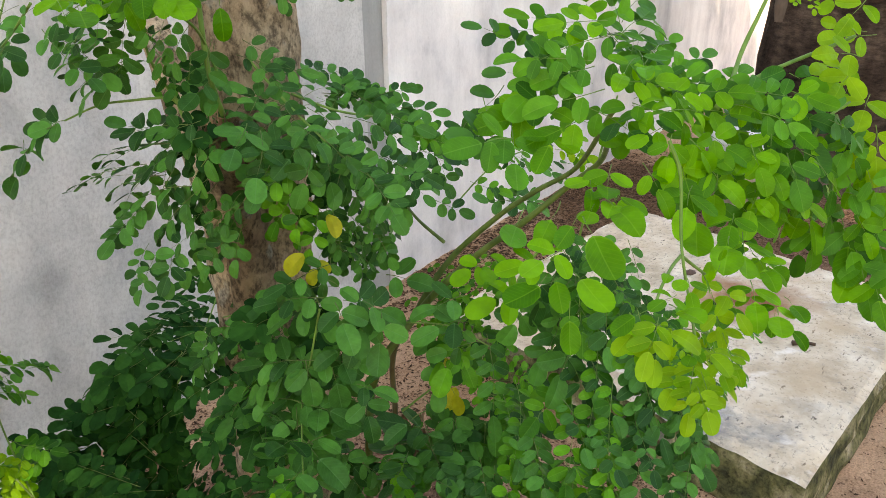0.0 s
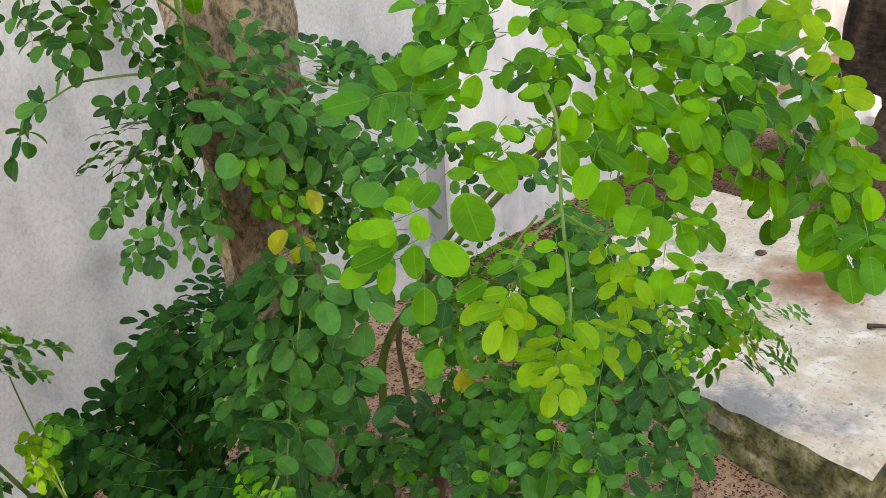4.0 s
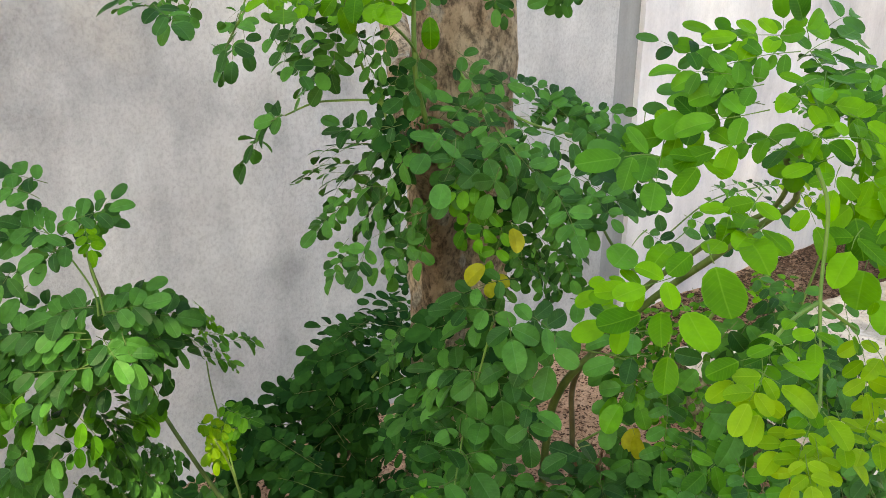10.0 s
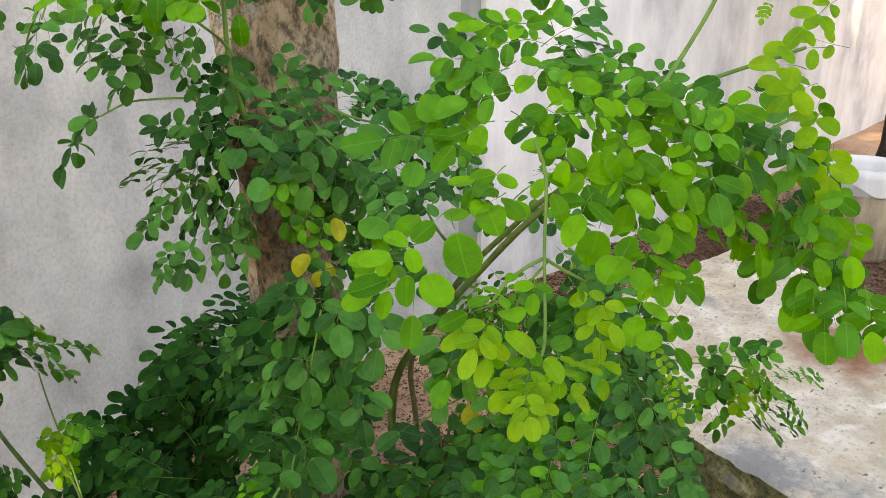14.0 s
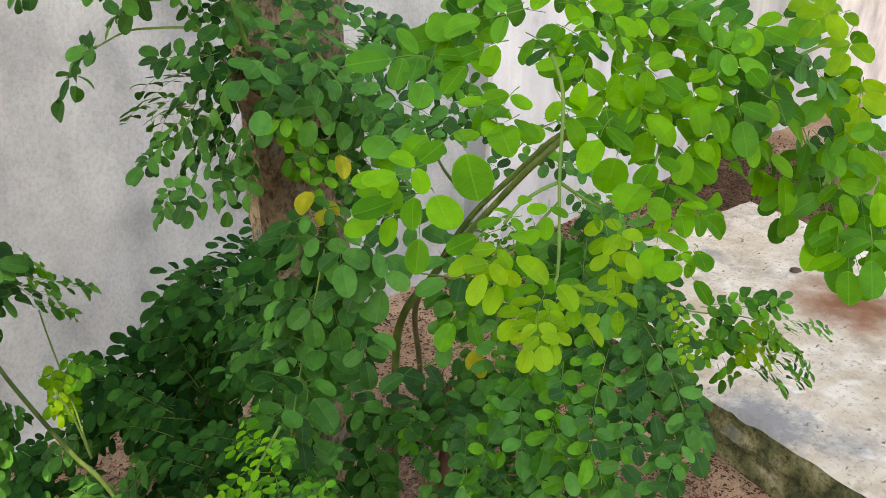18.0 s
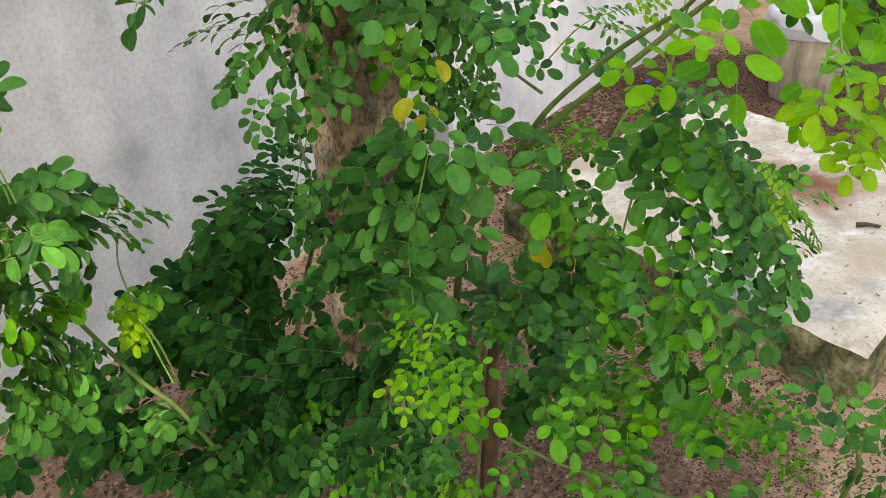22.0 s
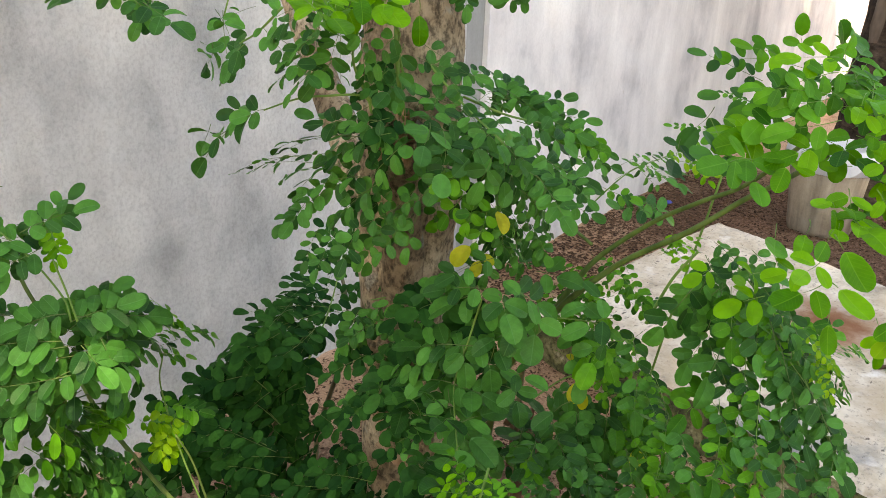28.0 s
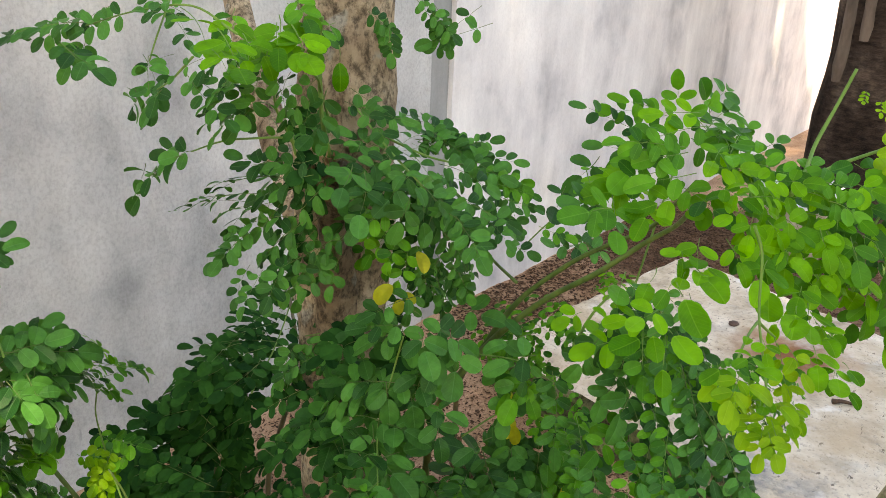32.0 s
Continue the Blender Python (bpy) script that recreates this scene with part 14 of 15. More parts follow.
spray(sapling, (0.521, 0.995, 0.837), (0.555, 1.014, 0.795), 2, 0.0168, FRESH, (-0.19, -0.52, 0.83))
spray(sapling, (0.539, 1.040, 0.808), (0.576, 1.060, 0.773), 2, 0.0158, FRESH, (-0.02, -0.58, 0.91), True)
spray(sapling, (0.543, 1.055, 0.822), (0.568, 1.078, 0.776), 2, 0.0140, FRESH, (0.01, -0.39, 1.04), True)
spray(sapling, (0.543, 1.067, 0.803), (0.567, 1.090, 0.755), 2, 0.0149, FRESH, (-0.08, -0.86, 0.71), True)
spray(sapling, (0.590, 1.100, 0.606), (0.559, 1.098, 0.562), 4, 0.0177, YOUNG, (-0.15, -0.41, 0.90))
spray(sapling, (0.603, 1.134, 0.572), (0.590, 1.117, 0.526), 4, 0.0152, FRESH, (-0.31, -0.38, 0.66), True)
spray(sapling, (0.617, 1.158, 0.550), (0.584, 1.160, 0.510), 4, 0.0151, YOUNG, (-0.22, -0.30, 1.12), True)
spray(sapling, (0.556, 1.123, 0.599), (0.581, 1.103, 0.588), 3, 0.0197, YOUNG, (-0.15, -0.42, 0.89))
spray(sapling, (0.568, 1.163, 0.577), (0.585, 1.145, 0.557), 3, 0.0160, FRESH, (-0.07, -0.37, 1.25), True)
spray(sapling, (0.575, 1.153, 0.566), (0.595, 1.134, 0.550), 3, 0.0170, FRESH, (0.13, -0.33, 0.94), True)
spray(sapling, (0.583, 1.114, 0.573), (0.569, 1.100, 0.542), 3, 0.0179, YOUNG, (-0.15, -0.40, 0.90))
spray(sapling, (0.579, 1.140, 0.562), (0.574, 1.120, 0.535), 3, 0.0150, YOUNG, (-0.23, -0.04, 0.75), True)
spray(sapling, (0.610, 1.188, 0.524), (0.603, 1.169, 0.495), 3, 0.0146, YOUNG, (0.15, -0.14, 0.96), True)
spray(sapling, (0.595, 1.110, 0.614), (0.616, 1.084, 0.603), 3, 0.0217, MID, (-0.17, -0.42, 0.89))
spray(sapling, (0.616, 1.129, 0.583), (0.640, 1.106, 0.584), 3, 0.0193, MATURE, (-0.36, -0.34, 0.76), True)
spray(sapling, (0.617, 1.190, 0.578), (0.628, 1.166, 0.558), 3, 0.0202, MID, (-0.20, -0.55, 0.72), True)
spray(sapling, (0.608, 1.084, 0.589), (0.588, 1.098, 0.588), 2, 0.0217, MID, (-0.16, -0.41, 0.90))
spray(sapling, (0.633, 1.117, 0.574), (0.614, 1.129, 0.573), 2, 0.0178, MATURE, (-0.16, -0.20, 0.97), True)
spray(sapling, (0.623, 1.147, 0.564), (0.604, 1.159, 0.561), 2, 0.0197, MATURE, (-0.10, -0.43, 0.82), True)
spray(sapling, (0.314, 1.075, 0.856), (0.297, 1.079, 0.817), 3, 0.0309, MATURE, (-0.06, -0.57, 0.82))
spray(sapling, (0.306, 1.104, 0.854), (0.304, 1.097, 0.817), 3, 0.0273, MATURE, (0.08, -0.68, 0.88), True)
spray(sapling, (0.322, 1.139, 0.810), (0.320, 1.131, 0.771), 3, 0.0269, MATURE, (0.16, -0.27, 0.69), True)
spray(sapling, (0.303, 1.070, 0.760), (0.280, 1.080, 0.718), 3, 0.0317, MID, (-0.05, -0.50, 0.86))
spray(sapling, (0.296, 1.095, 0.753), (0.289, 1.093, 0.710), 3, 0.0310, MID, (0.07, -0.76, 0.91), True)
spray(sapling, (0.304, 1.129, 0.717), (0.293, 1.130, 0.672), 3, 0.0267, MID, (-0.17, -0.77, 0.78), True)
spray(sapling, (0.305, 1.116, 0.726), (0.274, 1.139, 0.697), 3, 0.0258, MID, (0.20, -0.55, 0.72), True)
spray(sapling, (0.395, 1.045, 0.705), (0.450, 1.083, 0.635), 4, 0.0217, MATURE, (-0.18, -0.44, 0.88))
spray(sapling, (0.418, 1.089, 0.685), (0.456, 1.136, 0.600), 4, 0.0213, MATURE, (-0.32, -0.58, 0.79), True)
spray(sapling, (0.410, 1.068, 0.691), (0.463, 1.109, 0.623), 4, 0.0182, MATURE, (-0.20, -0.50, 0.91), True)
spray(sapling, (0.384, 1.058, 0.665), (0.429, 1.078, 0.596), 4, 0.0236, MATURE, (-0.16, -0.42, 0.89))
spray(sapling, (0.407, 1.117, 0.647), (0.433, 1.149, 0.565), 4, 0.0209, MATURE, (-0.41, -0.47, 1.02), True)
spray(sapling, (0.423, 1.140, 0.607), (0.478, 1.160, 0.553), 4, 0.0195, MATURE, (-0.24, -0.25, 0.79), True)
spray(sapling, (0.420, 1.084, 0.608), (0.461, 1.088, 0.543), 4, 0.0249, MATURE, (-0.16, -0.39, 0.91))
spray(sapling, (0.413, 1.113, 0.588), (0.464, 1.122, 0.543), 4, 0.0218, MATURE, (-0.08, -0.25, 0.92), True)
spray(sapling, (0.444, 1.166, 0.573), (0.481, 1.174, 0.506), 4, 0.0222, MATURE, (-0.61, -0.50, 1.28), True)
spray(sapling, (0.371, 1.079, 0.605), (0.398, 1.073, 0.554), 4, 0.0256, MATURE, (-0.14, -0.39, 0.91))
spray(sapling, (0.374, 1.102, 0.588), (0.408, 1.099, 0.550), 4, 0.0230, MATURE, (-0.20, -0.64, 0.88), True)
spray(sapling, (0.409, 1.138, 0.562), (0.444, 1.132, 0.521), 4, 0.0243, MATURE, (-0.27, -0.36, 0.87), True)
spray(sapling, (0.428, 1.082, 0.557), (0.449, 1.056, 0.508), 4, 0.0252, MATURE, (-0.15, -0.36, 0.92))
spray(sapling, (0.438, 1.108, 0.530), (0.464, 1.083, 0.490), 4, 0.0214, MATURE, (-0.27, -0.52, 1.01), True)
spray(sapling, (0.436, 1.116, 0.536), (0.458, 1.093, 0.492), 4, 0.0244, MATURE, (-0.34, -0.31, 1.07), True)
spray(sapling, (0.374, 1.084, 0.556), (0.400, 1.060, 0.502), 4, 0.0279, MATURE, (-0.13, -0.36, 0.92))
spray(sapling, (0.382, 1.142, 0.515), (0.406, 1.122, 0.463), 4, 0.0248, MATURE, (-0.70, -0.49, 0.97), True)
spray(sapling, (0.376, 1.111, 0.531), (0.409, 1.090, 0.491), 4, 0.0234, MATURE, (0.03, -0.07, 0.98), True)
spray(sapling, (0.462, 1.100, 0.612), (0.502, 1.110, 0.547), 4, 0.0221, MATURE, (-0.18, -0.40, 0.90))
spray(sapling, (0.480, 1.110, 0.602), (0.510, 1.127, 0.530), 4, 0.0182, MATURE, (-0.19, -0.32, 0.86), True)
spray(sapling, (0.474, 1.111, 0.590), (0.525, 1.123, 0.543), 4, 0.0213, MATURE, (-0.36, -0.44, 0.77), True)
spray(sapling, (0.488, 1.171, 0.556), (0.542, 1.183, 0.511), 4, 0.0188, MATURE, (-0.11, -0.50, 1.05), True)
shoot = thing("low_shoot", (0.66, 0.68, 0.0), "low drumstick shoot spreading over the bare soil", "shoot")
stem(shoot, "twig", 0.0042, 0.0027, STEM, (0.707, 0.435, 0.556), (0.726, 0.367, 0.544), (0.764, 0.288, 0.534), (0.826, 0.208, 0.521))
stem(shoot, "twig", 0.0036, 0.0023, STEM, (0.720, 0.298, 0.475), (0.789, 0.234, 0.493), (0.826, 0.208, 0.521), (0.788, 0.190, 0.626), (0.760, 0.191, 0.676))
stem(shoot, "twig", 0.0026, 0.0017, STEM, (0.826, 0.208, 0.521), (0.823, 0.150, 0.565), (0.814, 0.125, 0.618), (0.828, 0.099, 0.660))
stem(shoot, "twig", 0.0022, 0.0014, STEM, (0.674, 0.541, 0.582), (0.689, 0.482, 0.561), (0.705, 0.435, 0.553))
spray(shoot, (0.754, 0.193, 0.672), (0.728, 0.220, 0.742), 3, 0.0170, MATURE, (-0.42, 0.05, 0.91))
spray(shoot, (0.806, 0.186, 0.642), (0.771, 0.223, 0.704), 3, 0.0167, MATURE, (-0.34, -0.02, 0.88), True)
spray(shoot, (0.802, 0.187, 0.631), (0.767, 0.226, 0.694), 3, 0.0167, MATURE, (-0.28, 0.23, 0.91), True)
spray(shoot, (0.754, 0.189, 0.681), (0.753, 0.198, 0.741), 4, 0.0157, MATURE, (-0.43, 0.05, 0.90))
spray(shoot, (0.821, 0.184, 0.630), (0.823, 0.173, 0.684), 4, 0.0152, MATURE, (-0.20, -0.05, 0.74), True)
spray(shoot, (0.735, 0.207, 0.712), (0.713, 0.241, 0.715), 2, 0.0180, MATURE, (-0.41, 0.04, 0.91))
spray(shoot, (0.777, 0.194, 0.680), (0.759, 0.227, 0.690), 2, 0.0174, MATURE, (-0.44, 0.16, 1.19), True)
spray(shoot, (0.732, 0.229, 0.744), (0.724, 0.243, 0.748), 1, 0.0166, MATURE, (-0.44, 0.03, 0.90))
spray(shoot, (0.760, 0.229, 0.735), (0.756, 0.241, 0.743), 1, 0.0154, MATURE, (-0.25, 0.24, 0.94), True)
spray(shoot, (0.782, 0.172, 0.658), (0.770, 0.176, 0.701), 2, 0.0216, MATURE, (-0.42, 0.06, 0.91))
spray(shoot, (0.853, 0.166, 0.625), (0.842, 0.157, 0.662), 2, 0.0209, MATURE, (-0.44, -0.10, 1.13), True)
spray(shoot, (0.780, 0.180, 0.640), (0.798, 0.197, 0.603), 3, 0.0162, MATURE, (-0.38, 0.05, 0.92))
spray(shoot, (0.844, 0.179, 0.585), (0.861, 0.186, 0.540), 3, 0.0150, MATURE, (-0.16, 0.12, 1.12), True)
spray(shoot, (0.798, 0.164, 0.624), (0.825, 0.173, 0.554), 3, 0.0174, MATURE, (-0.37, 0.05, 0.93))
spray(shoot, (0.864, 0.150, 0.559), (0.893, 0.173, 0.502), 3, 0.0161, MATURE, (-0.49, 0.12, 0.99), True)
spray(shoot, (0.805, 0.139, 0.601), (0.806, 0.113, 0.548), 4, 0.0143, FRESH, (-0.36, 0.07, 0.93))
spray(shoot, (0.867, 0.129, 0.554), (0.877, 0.091, 0.509), 4, 0.0131, MID, (-0.09, 0.00, 0.54), True)
spray(shoot, (0.803, 0.132, 0.623), (0.809, 0.115, 0.581), 3, 0.0141, FRESH, (-0.38, 0.07, 0.92))
spray(shoot, (0.894, 0.115, 0.570), (0.895, 0.113, 0.529), 3, 0.0132, MID, (-0.26, 0.26, 1.10), True)
spray(shoot, (0.834, 0.179, 0.516), (0.818, 0.159, 0.499), 3, 0.0152, YOUNG, (-0.33, 0.04, 0.94))
spray(shoot, (0.895, 0.178, 0.471), (0.876, 0.163, 0.453), 3, 0.0143, FRESH, (-0.39, 0.27, 0.76), True)
spray(shoot, (0.820, 0.151, 0.549), (0.809, 0.132, 0.528), 3, 0.0148, YOUNG, (-0.34, 0.06, 0.94))
spray(shoot, (0.839, 0.149, 0.524), (0.832, 0.128, 0.509), 3, 0.0142, YOUNG, (-0.35, -0.24, 1.20), True)
spray(shoot, (0.797, 0.214, 0.495), (0.797, 0.156, 0.490), 4, 0.0196, MATURE, (-0.30, 0.04, 0.95))
spray(shoot, (0.833, 0.214, 0.485), (0.822, 0.165, 0.468), 4, 0.0168, MATURE, (-0.27, 0.07, 1.16), True)
spray(shoot, (0.866, 0.198, 0.417), (0.879, 0.146, 0.438), 4, 0.0191, MATURE, (-0.50, -0.12, 0.78), True)
spray(shoot, (0.808, 0.164, 0.516), (0.791, 0.134, 0.505), 4, 0.0193, MATURE, (-0.32, 0.05, 0.95))
spray(shoot, (0.866, 0.160, 0.481), (0.841, 0.142, 0.463), 4, 0.0157, MATURE, (-0.07, 0.12, 0.92), True)
spray(shoot, (0.790, 0.239, 0.490), (0.755, 0.262, 0.482), 3, 0.0197, MATURE, (-0.28, 0.02, 0.96))
spray(shoot, (0.837, 0.224, 0.442), (0.804, 0.249, 0.438), 3, 0.0196, MATURE, (-0.48, -0.13, 0.89), True)
spray(shoot, (0.769, 0.281, 0.576), (0.760, 0.284, 0.554), 2, 0.0190, MATURE, (-0.33, 0.01, 0.94))
spray(shoot, (0.845, 0.293, 0.513), (0.837, 0.294, 0.491), 2, 0.0156, MATURE, (-0.29, 0.11, 1.21), True)
spray(shoot, (0.788, 0.259, 0.522), (0.755, 0.291, 0.528), 2, 0.0179, MATURE, (-0.31, 0.01, 0.95))
spray(shoot, (0.803, 0.251, 0.494), (0.774, 0.282, 0.507), 2, 0.0172, MATURE, (-0.15, -0.29, 1.04), True)
spray(shoot, (0.795, 0.138, 0.669), (0.811, 0.106, 0.643), 4, 0.0151, MATURE, (-0.41, 0.08, 0.91))
spray(shoot, (0.849, 0.131, 0.614), (0.873, 0.096, 0.602), 4, 0.0122, MATURE, (-0.50, 0.37, 0.82), True)
spray(shoot, (0.803, 0.131, 0.641), (0.815, 0.092, 0.595), 4, 0.0168, MATURE, (-0.39, 0.08, 0.92))
spray(shoot, (0.845, 0.129, 0.581), (0.871, 0.082, 0.552), 4, 0.0143, MATURE, (-0.40, -0.26, 0.63), True)
spray(shoot, (0.831, 0.135, 0.727), (0.824, 0.112, 0.666), 4, 0.0137, YOUNG, (-0.45, 0.08, 0.89))
spray(shoot, (0.918, 0.112, 0.668), (0.913, 0.084, 0.610), 4, 0.0131, YOUNG, (-0.37, 0.23, 0.94), True)
spray(shoot, (0.816, 0.112, 0.663), (0.816, 0.103, 0.633), 3, 0.0139, FRESH, (-0.41, 0.09, 0.91))
spray(shoot, (0.901, 0.090, 0.594), (0.897, 0.092, 0.566), 3, 0.0123, FRESH, (-0.57, -0.09, 0.74), True)
spray(shoot, (0.822, 0.086, 0.592), (0.813, 0.067, 0.543), 4, 0.0157, MATURE, (-0.36, 0.09, 0.93))
spray(shoot, (0.858, 0.064, 0.555), (0.847, 0.054, 0.508), 4, 0.0142, MATURE, (-0.28, 0.03, 0.83), True)
spray(shoot, (0.738, 0.295, 0.695), (0.750, 0.297, 0.637), 4, 0.0124, MID, (-0.39, 0.00, 0.92))
spray(shoot, (0.822, 0.296, 0.636), (0.837, 0.287, 0.577), 4, 0.0119, MID, (0.07, -0.16, 1.16), True)
spray(shoot, (0.762, 0.300, 0.675), (0.775, 0.301, 0.619), 4, 0.0110, MATURE, (-0.42, -0.40, 1.00), True)
spray(shoot, (0.731, 0.268, 0.694), (0.765, 0.281, 0.614), 4, 0.0124, MID, (-0.38, 0.01, 0.92))
spray(shoot, (0.790, 0.259, 0.658), (0.826, 0.280, 0.586), 4, 0.0104, MID, (-0.21, 0.02, 0.76), True)
spray(shoot, (0.759, 0.254, 0.645), (0.791, 0.268, 0.564), 4, 0.0129, MID, (-0.36, 0.01, 0.93))
spray(shoot, (0.841, 0.242, 0.581), (0.874, 0.273, 0.513), 4, 0.0128, MID, (-0.50, -0.02, 0.83), True)
spray(shoot, (0.842, 0.249, 0.576), (0.874, 0.257, 0.492), 4, 0.0104, MID, (-0.48, -0.01, 1.43), True)
spray(shoot, (0.733, 0.240, 0.678), (0.794, 0.239, 0.590), 4, 0.0126, MID, (-0.38, 0.02, 0.93))
spray(shoot, (0.777, 0.237, 0.634), (0.838, 0.245, 0.551), 4, 0.0104, MID, (-0.43, 0.05, 1.14), True)
spray(shoot, (0.738, 0.221, 0.673), (0.809, 0.222, 0.567), 4, 0.0127, MID, (-0.37, 0.03, 0.93))
spray(shoot, (0.827, 0.207, 0.611), (0.898, 0.214, 0.508), 4, 0.0126, MID, (-0.46, 0.07, 0.87), True)
spray(shoot, (0.744, 0.318, 0.572), (0.721, 0.321, 0.535), 4, 0.0131, MID, (-0.30, -0.01, 0.95))
spray(shoot, (0.765, 0.306, 0.545), (0.742, 0.326, 0.518), 4, 0.0108, MID, (-0.30, 0.07, 0.80), True)
spray(shoot, (0.768, 0.290, 0.545), (0.743, 0.294, 0.508), 4, 0.0134, MID, (-0.30, 0.00, 0.95))
spray(shoot, (0.809, 0.296, 0.518), (0.785, 0.302, 0.485), 4, 0.0121, MATURE, (-0.30, 0.04, 1.14), True)
spray(shoot, (0.756, 0.306, 0.671), (0.742, 0.277, 0.666), 3, 0.0138, MID, (-0.39, 0.00, 0.92))
spray(shoot, (0.839, 0.305, 0.617), (0.825, 0.277, 0.612), 3, 0.0120, MID, (-0.42, 0.15, 0.81), True)
spray(shoot, (0.747, 0.302, 0.698), (0.720, 0.249, 0.710), 5, 0.0096, MID, (-0.35, -0.04, 0.94))
spray(shoot, (0.799, 0.310, 0.657), (0.774, 0.258, 0.674), 5, 0.0080, MATURE, (-0.30, -0.14, 0.93), True)
spray(shoot, (0.728, 0.290, 0.689), (0.719, 0.256, 0.684), 5, 0.0095, MID, (-0.33, -0.03, 0.94))
spray(shoot, (0.757, 0.294, 0.657), (0.749, 0.261, 0.654), 5, 0.0093, MID, (-0.57, 0.01, 0.78), True)
spray(shoot, (0.727, 0.278, 0.730), (0.716, 0.240, 0.731), 4, 0.0093, MID, (-0.36, -0.03, 0.93))
spray(shoot, (0.767, 0.276, 0.710), (0.750, 0.243, 0.705), 4, 0.0075, MATURE, (-0.22, -0.14, 0.58), True)
spray(shoot, (0.763, 0.333, 0.657), (0.737, 0.292, 0.654), 5, 0.0107, MID, (-0.32, -0.05, 0.95))
spray(shoot, (0.788, 0.342, 0.642), (0.759, 0.307, 0.638), 5, 0.0101, MID, (-0.56, -0.16, 0.79), True)
weed = thing("feathery_seedling", (1.30, 0.72, 0.0), "feathery-leaved green seedling between tree and slab", "seedling")
stem(weed, "stem", 0.003, 0.0015, STALK, (1.300, 0.720, -0.020), (1.310, 0.710, 0.400), (1.349, 0.643, 0.883), (1.427, 0.649, 0.985))
spray(weed, (1.000, 0.695, 0.808), (0.979, 0.640, 0.774), 4, 0.0127, MID, (-0.55, -0.19, 0.81))
spray(weed, (1.071, 0.723, 0.785), (1.044, 0.677, 0.747), 4, 0.0126, MID, (-0.70, 0.03, 0.63), True)
spray(weed, (0.994, 0.667, 0.814), (1.001, 0.598, 0.799), 5, 0.0126, MID, (-0.57, -0.17, 0.80))
spray(weed, (1.078, 0.701, 0.775), (1.089, 0.634, 0.768), 5, 0.0111, MID, (-0.79, 0.10, 0.87), True)
spray(weed, (1.013, 0.637, 0.798), (1.023, 0.595, 0.785), 3, 0.0128, MID, (-0.57, -0.16, 0.81))
spray(weed, (1.100, 0.659, 0.764), (1.112, 0.618, 0.756), 3, 0.0110, MATURE, (-0.46, -0.21, 0.98), True)
spray(weed, (0.965, 0.686, 0.742), (0.965, 0.611, 0.693), 5, 0.0128, MID, (-0.51, -0.17, 0.85))
spray(weed, (1.000, 0.686, 0.730), (0.984, 0.633, 0.668), 5, 0.0109, MID, (-0.46, -0.25, 0.84), True)
spray(weed, (0.959, 0.673, 0.718), (0.959, 0.606, 0.668), 5, 0.0129, MID, (-0.49, -0.16, 0.86))
spray(weed, (0.986, 0.661, 0.717), (0.968, 0.622, 0.654), 5, 0.0127, MID, (-0.71, -0.09, 0.67), True)
spray(weed, (1.082, 0.619, 0.841), (1.171, 0.601, 0.845), 4, 0.0154, FRESH, (-0.62, -0.16, 0.77))
spray(weed, (1.137, 0.644, 0.820), (1.219, 0.618, 0.807), 4, 0.0130, FRESH, (-0.68, -0.06, 0.75), True)
spray(weed, (1.162, 0.636, 0.851), (1.097, 0.587, 0.833), 4, 0.0154, FRESH, (-0.62, -0.16, 0.77))
spray(weed, (1.174, 0.642, 0.840), (1.111, 0.594, 0.827), 4, 0.0125, FRESH, (-0.69, 0.01, 0.62), True)
spray(weed, (0.989, 0.735, 0.795), (0.963, 0.677, 0.763), 4, 0.0128, MID, (-0.54, -0.21, 0.82))
spray(weed, (1.037, 0.740, 0.770), (1.008, 0.689, 0.737), 4, 0.0122, MATURE, (-0.72, -0.14, 0.85), True)
spray(weed, (1.133, 0.725, 0.918), (1.284, 0.713, 0.924), 4, 0.0172, MID, (-0.62, -0.26, 0.74))
spray(weed, (1.179, 0.742, 0.927), (1.323, 0.723, 0.912), 4, 0.0163, MATURE, (-0.71, -0.15, 0.95), True)
spray(weed, (1.134, 0.709, 0.950), (1.219, 0.693, 0.915), 3, 0.0177, MID, (-0.62, -0.26, 0.74))
spray(weed, (1.154, 0.707, 0.942), (1.227, 0.701, 0.892), 3, 0.0162, MATURE, (-0.57, -0.38, 0.32), True)
spray(weed, (1.279, 0.711, 0.925), (1.363, 0.682, 0.922), 4, 0.0171, YOUNG, (-0.65, -0.24, 0.72))
spray(weed, (1.359, 0.747, 0.897), (1.445, 0.729, 0.909), 4, 0.0144, FRESH, (-0.45, -0.41, 0.37), True)
spray(weed, (1.332, 0.711, 0.908), (1.355, 0.665, 0.897), 3, 0.0196, YOUNG, (-0.64, -0.23, 0.73))
spray(weed, (1.382, 0.716, 0.898), (1.391, 0.679, 0.868), 3, 0.0159, FRESH, (-0.56, 0.03, 0.94), True)
spray(weed, (1.176, 0.696, 0.915), (1.299, 0.683, 0.876), 3, 0.0247, MATURE, (-0.62, -0.24, 0.75))
spray(weed, (1.252, 0.729, 0.895), (1.380, 0.722, 0.871), 3, 0.0231, MATURE, (-0.44, -0.07, 0.51), True)
spray(weed, (1.160, 0.696, 0.889), (1.196, 0.668, 0.861), 2, 0.0279, MATURE, (-0.60, -0.24, 0.76))
spray(weed, (1.195, 0.723, 0.857), (1.239, 0.696, 0.847), 2, 0.0245, MATURE, (-0.51, 0.05, 1.00), True)
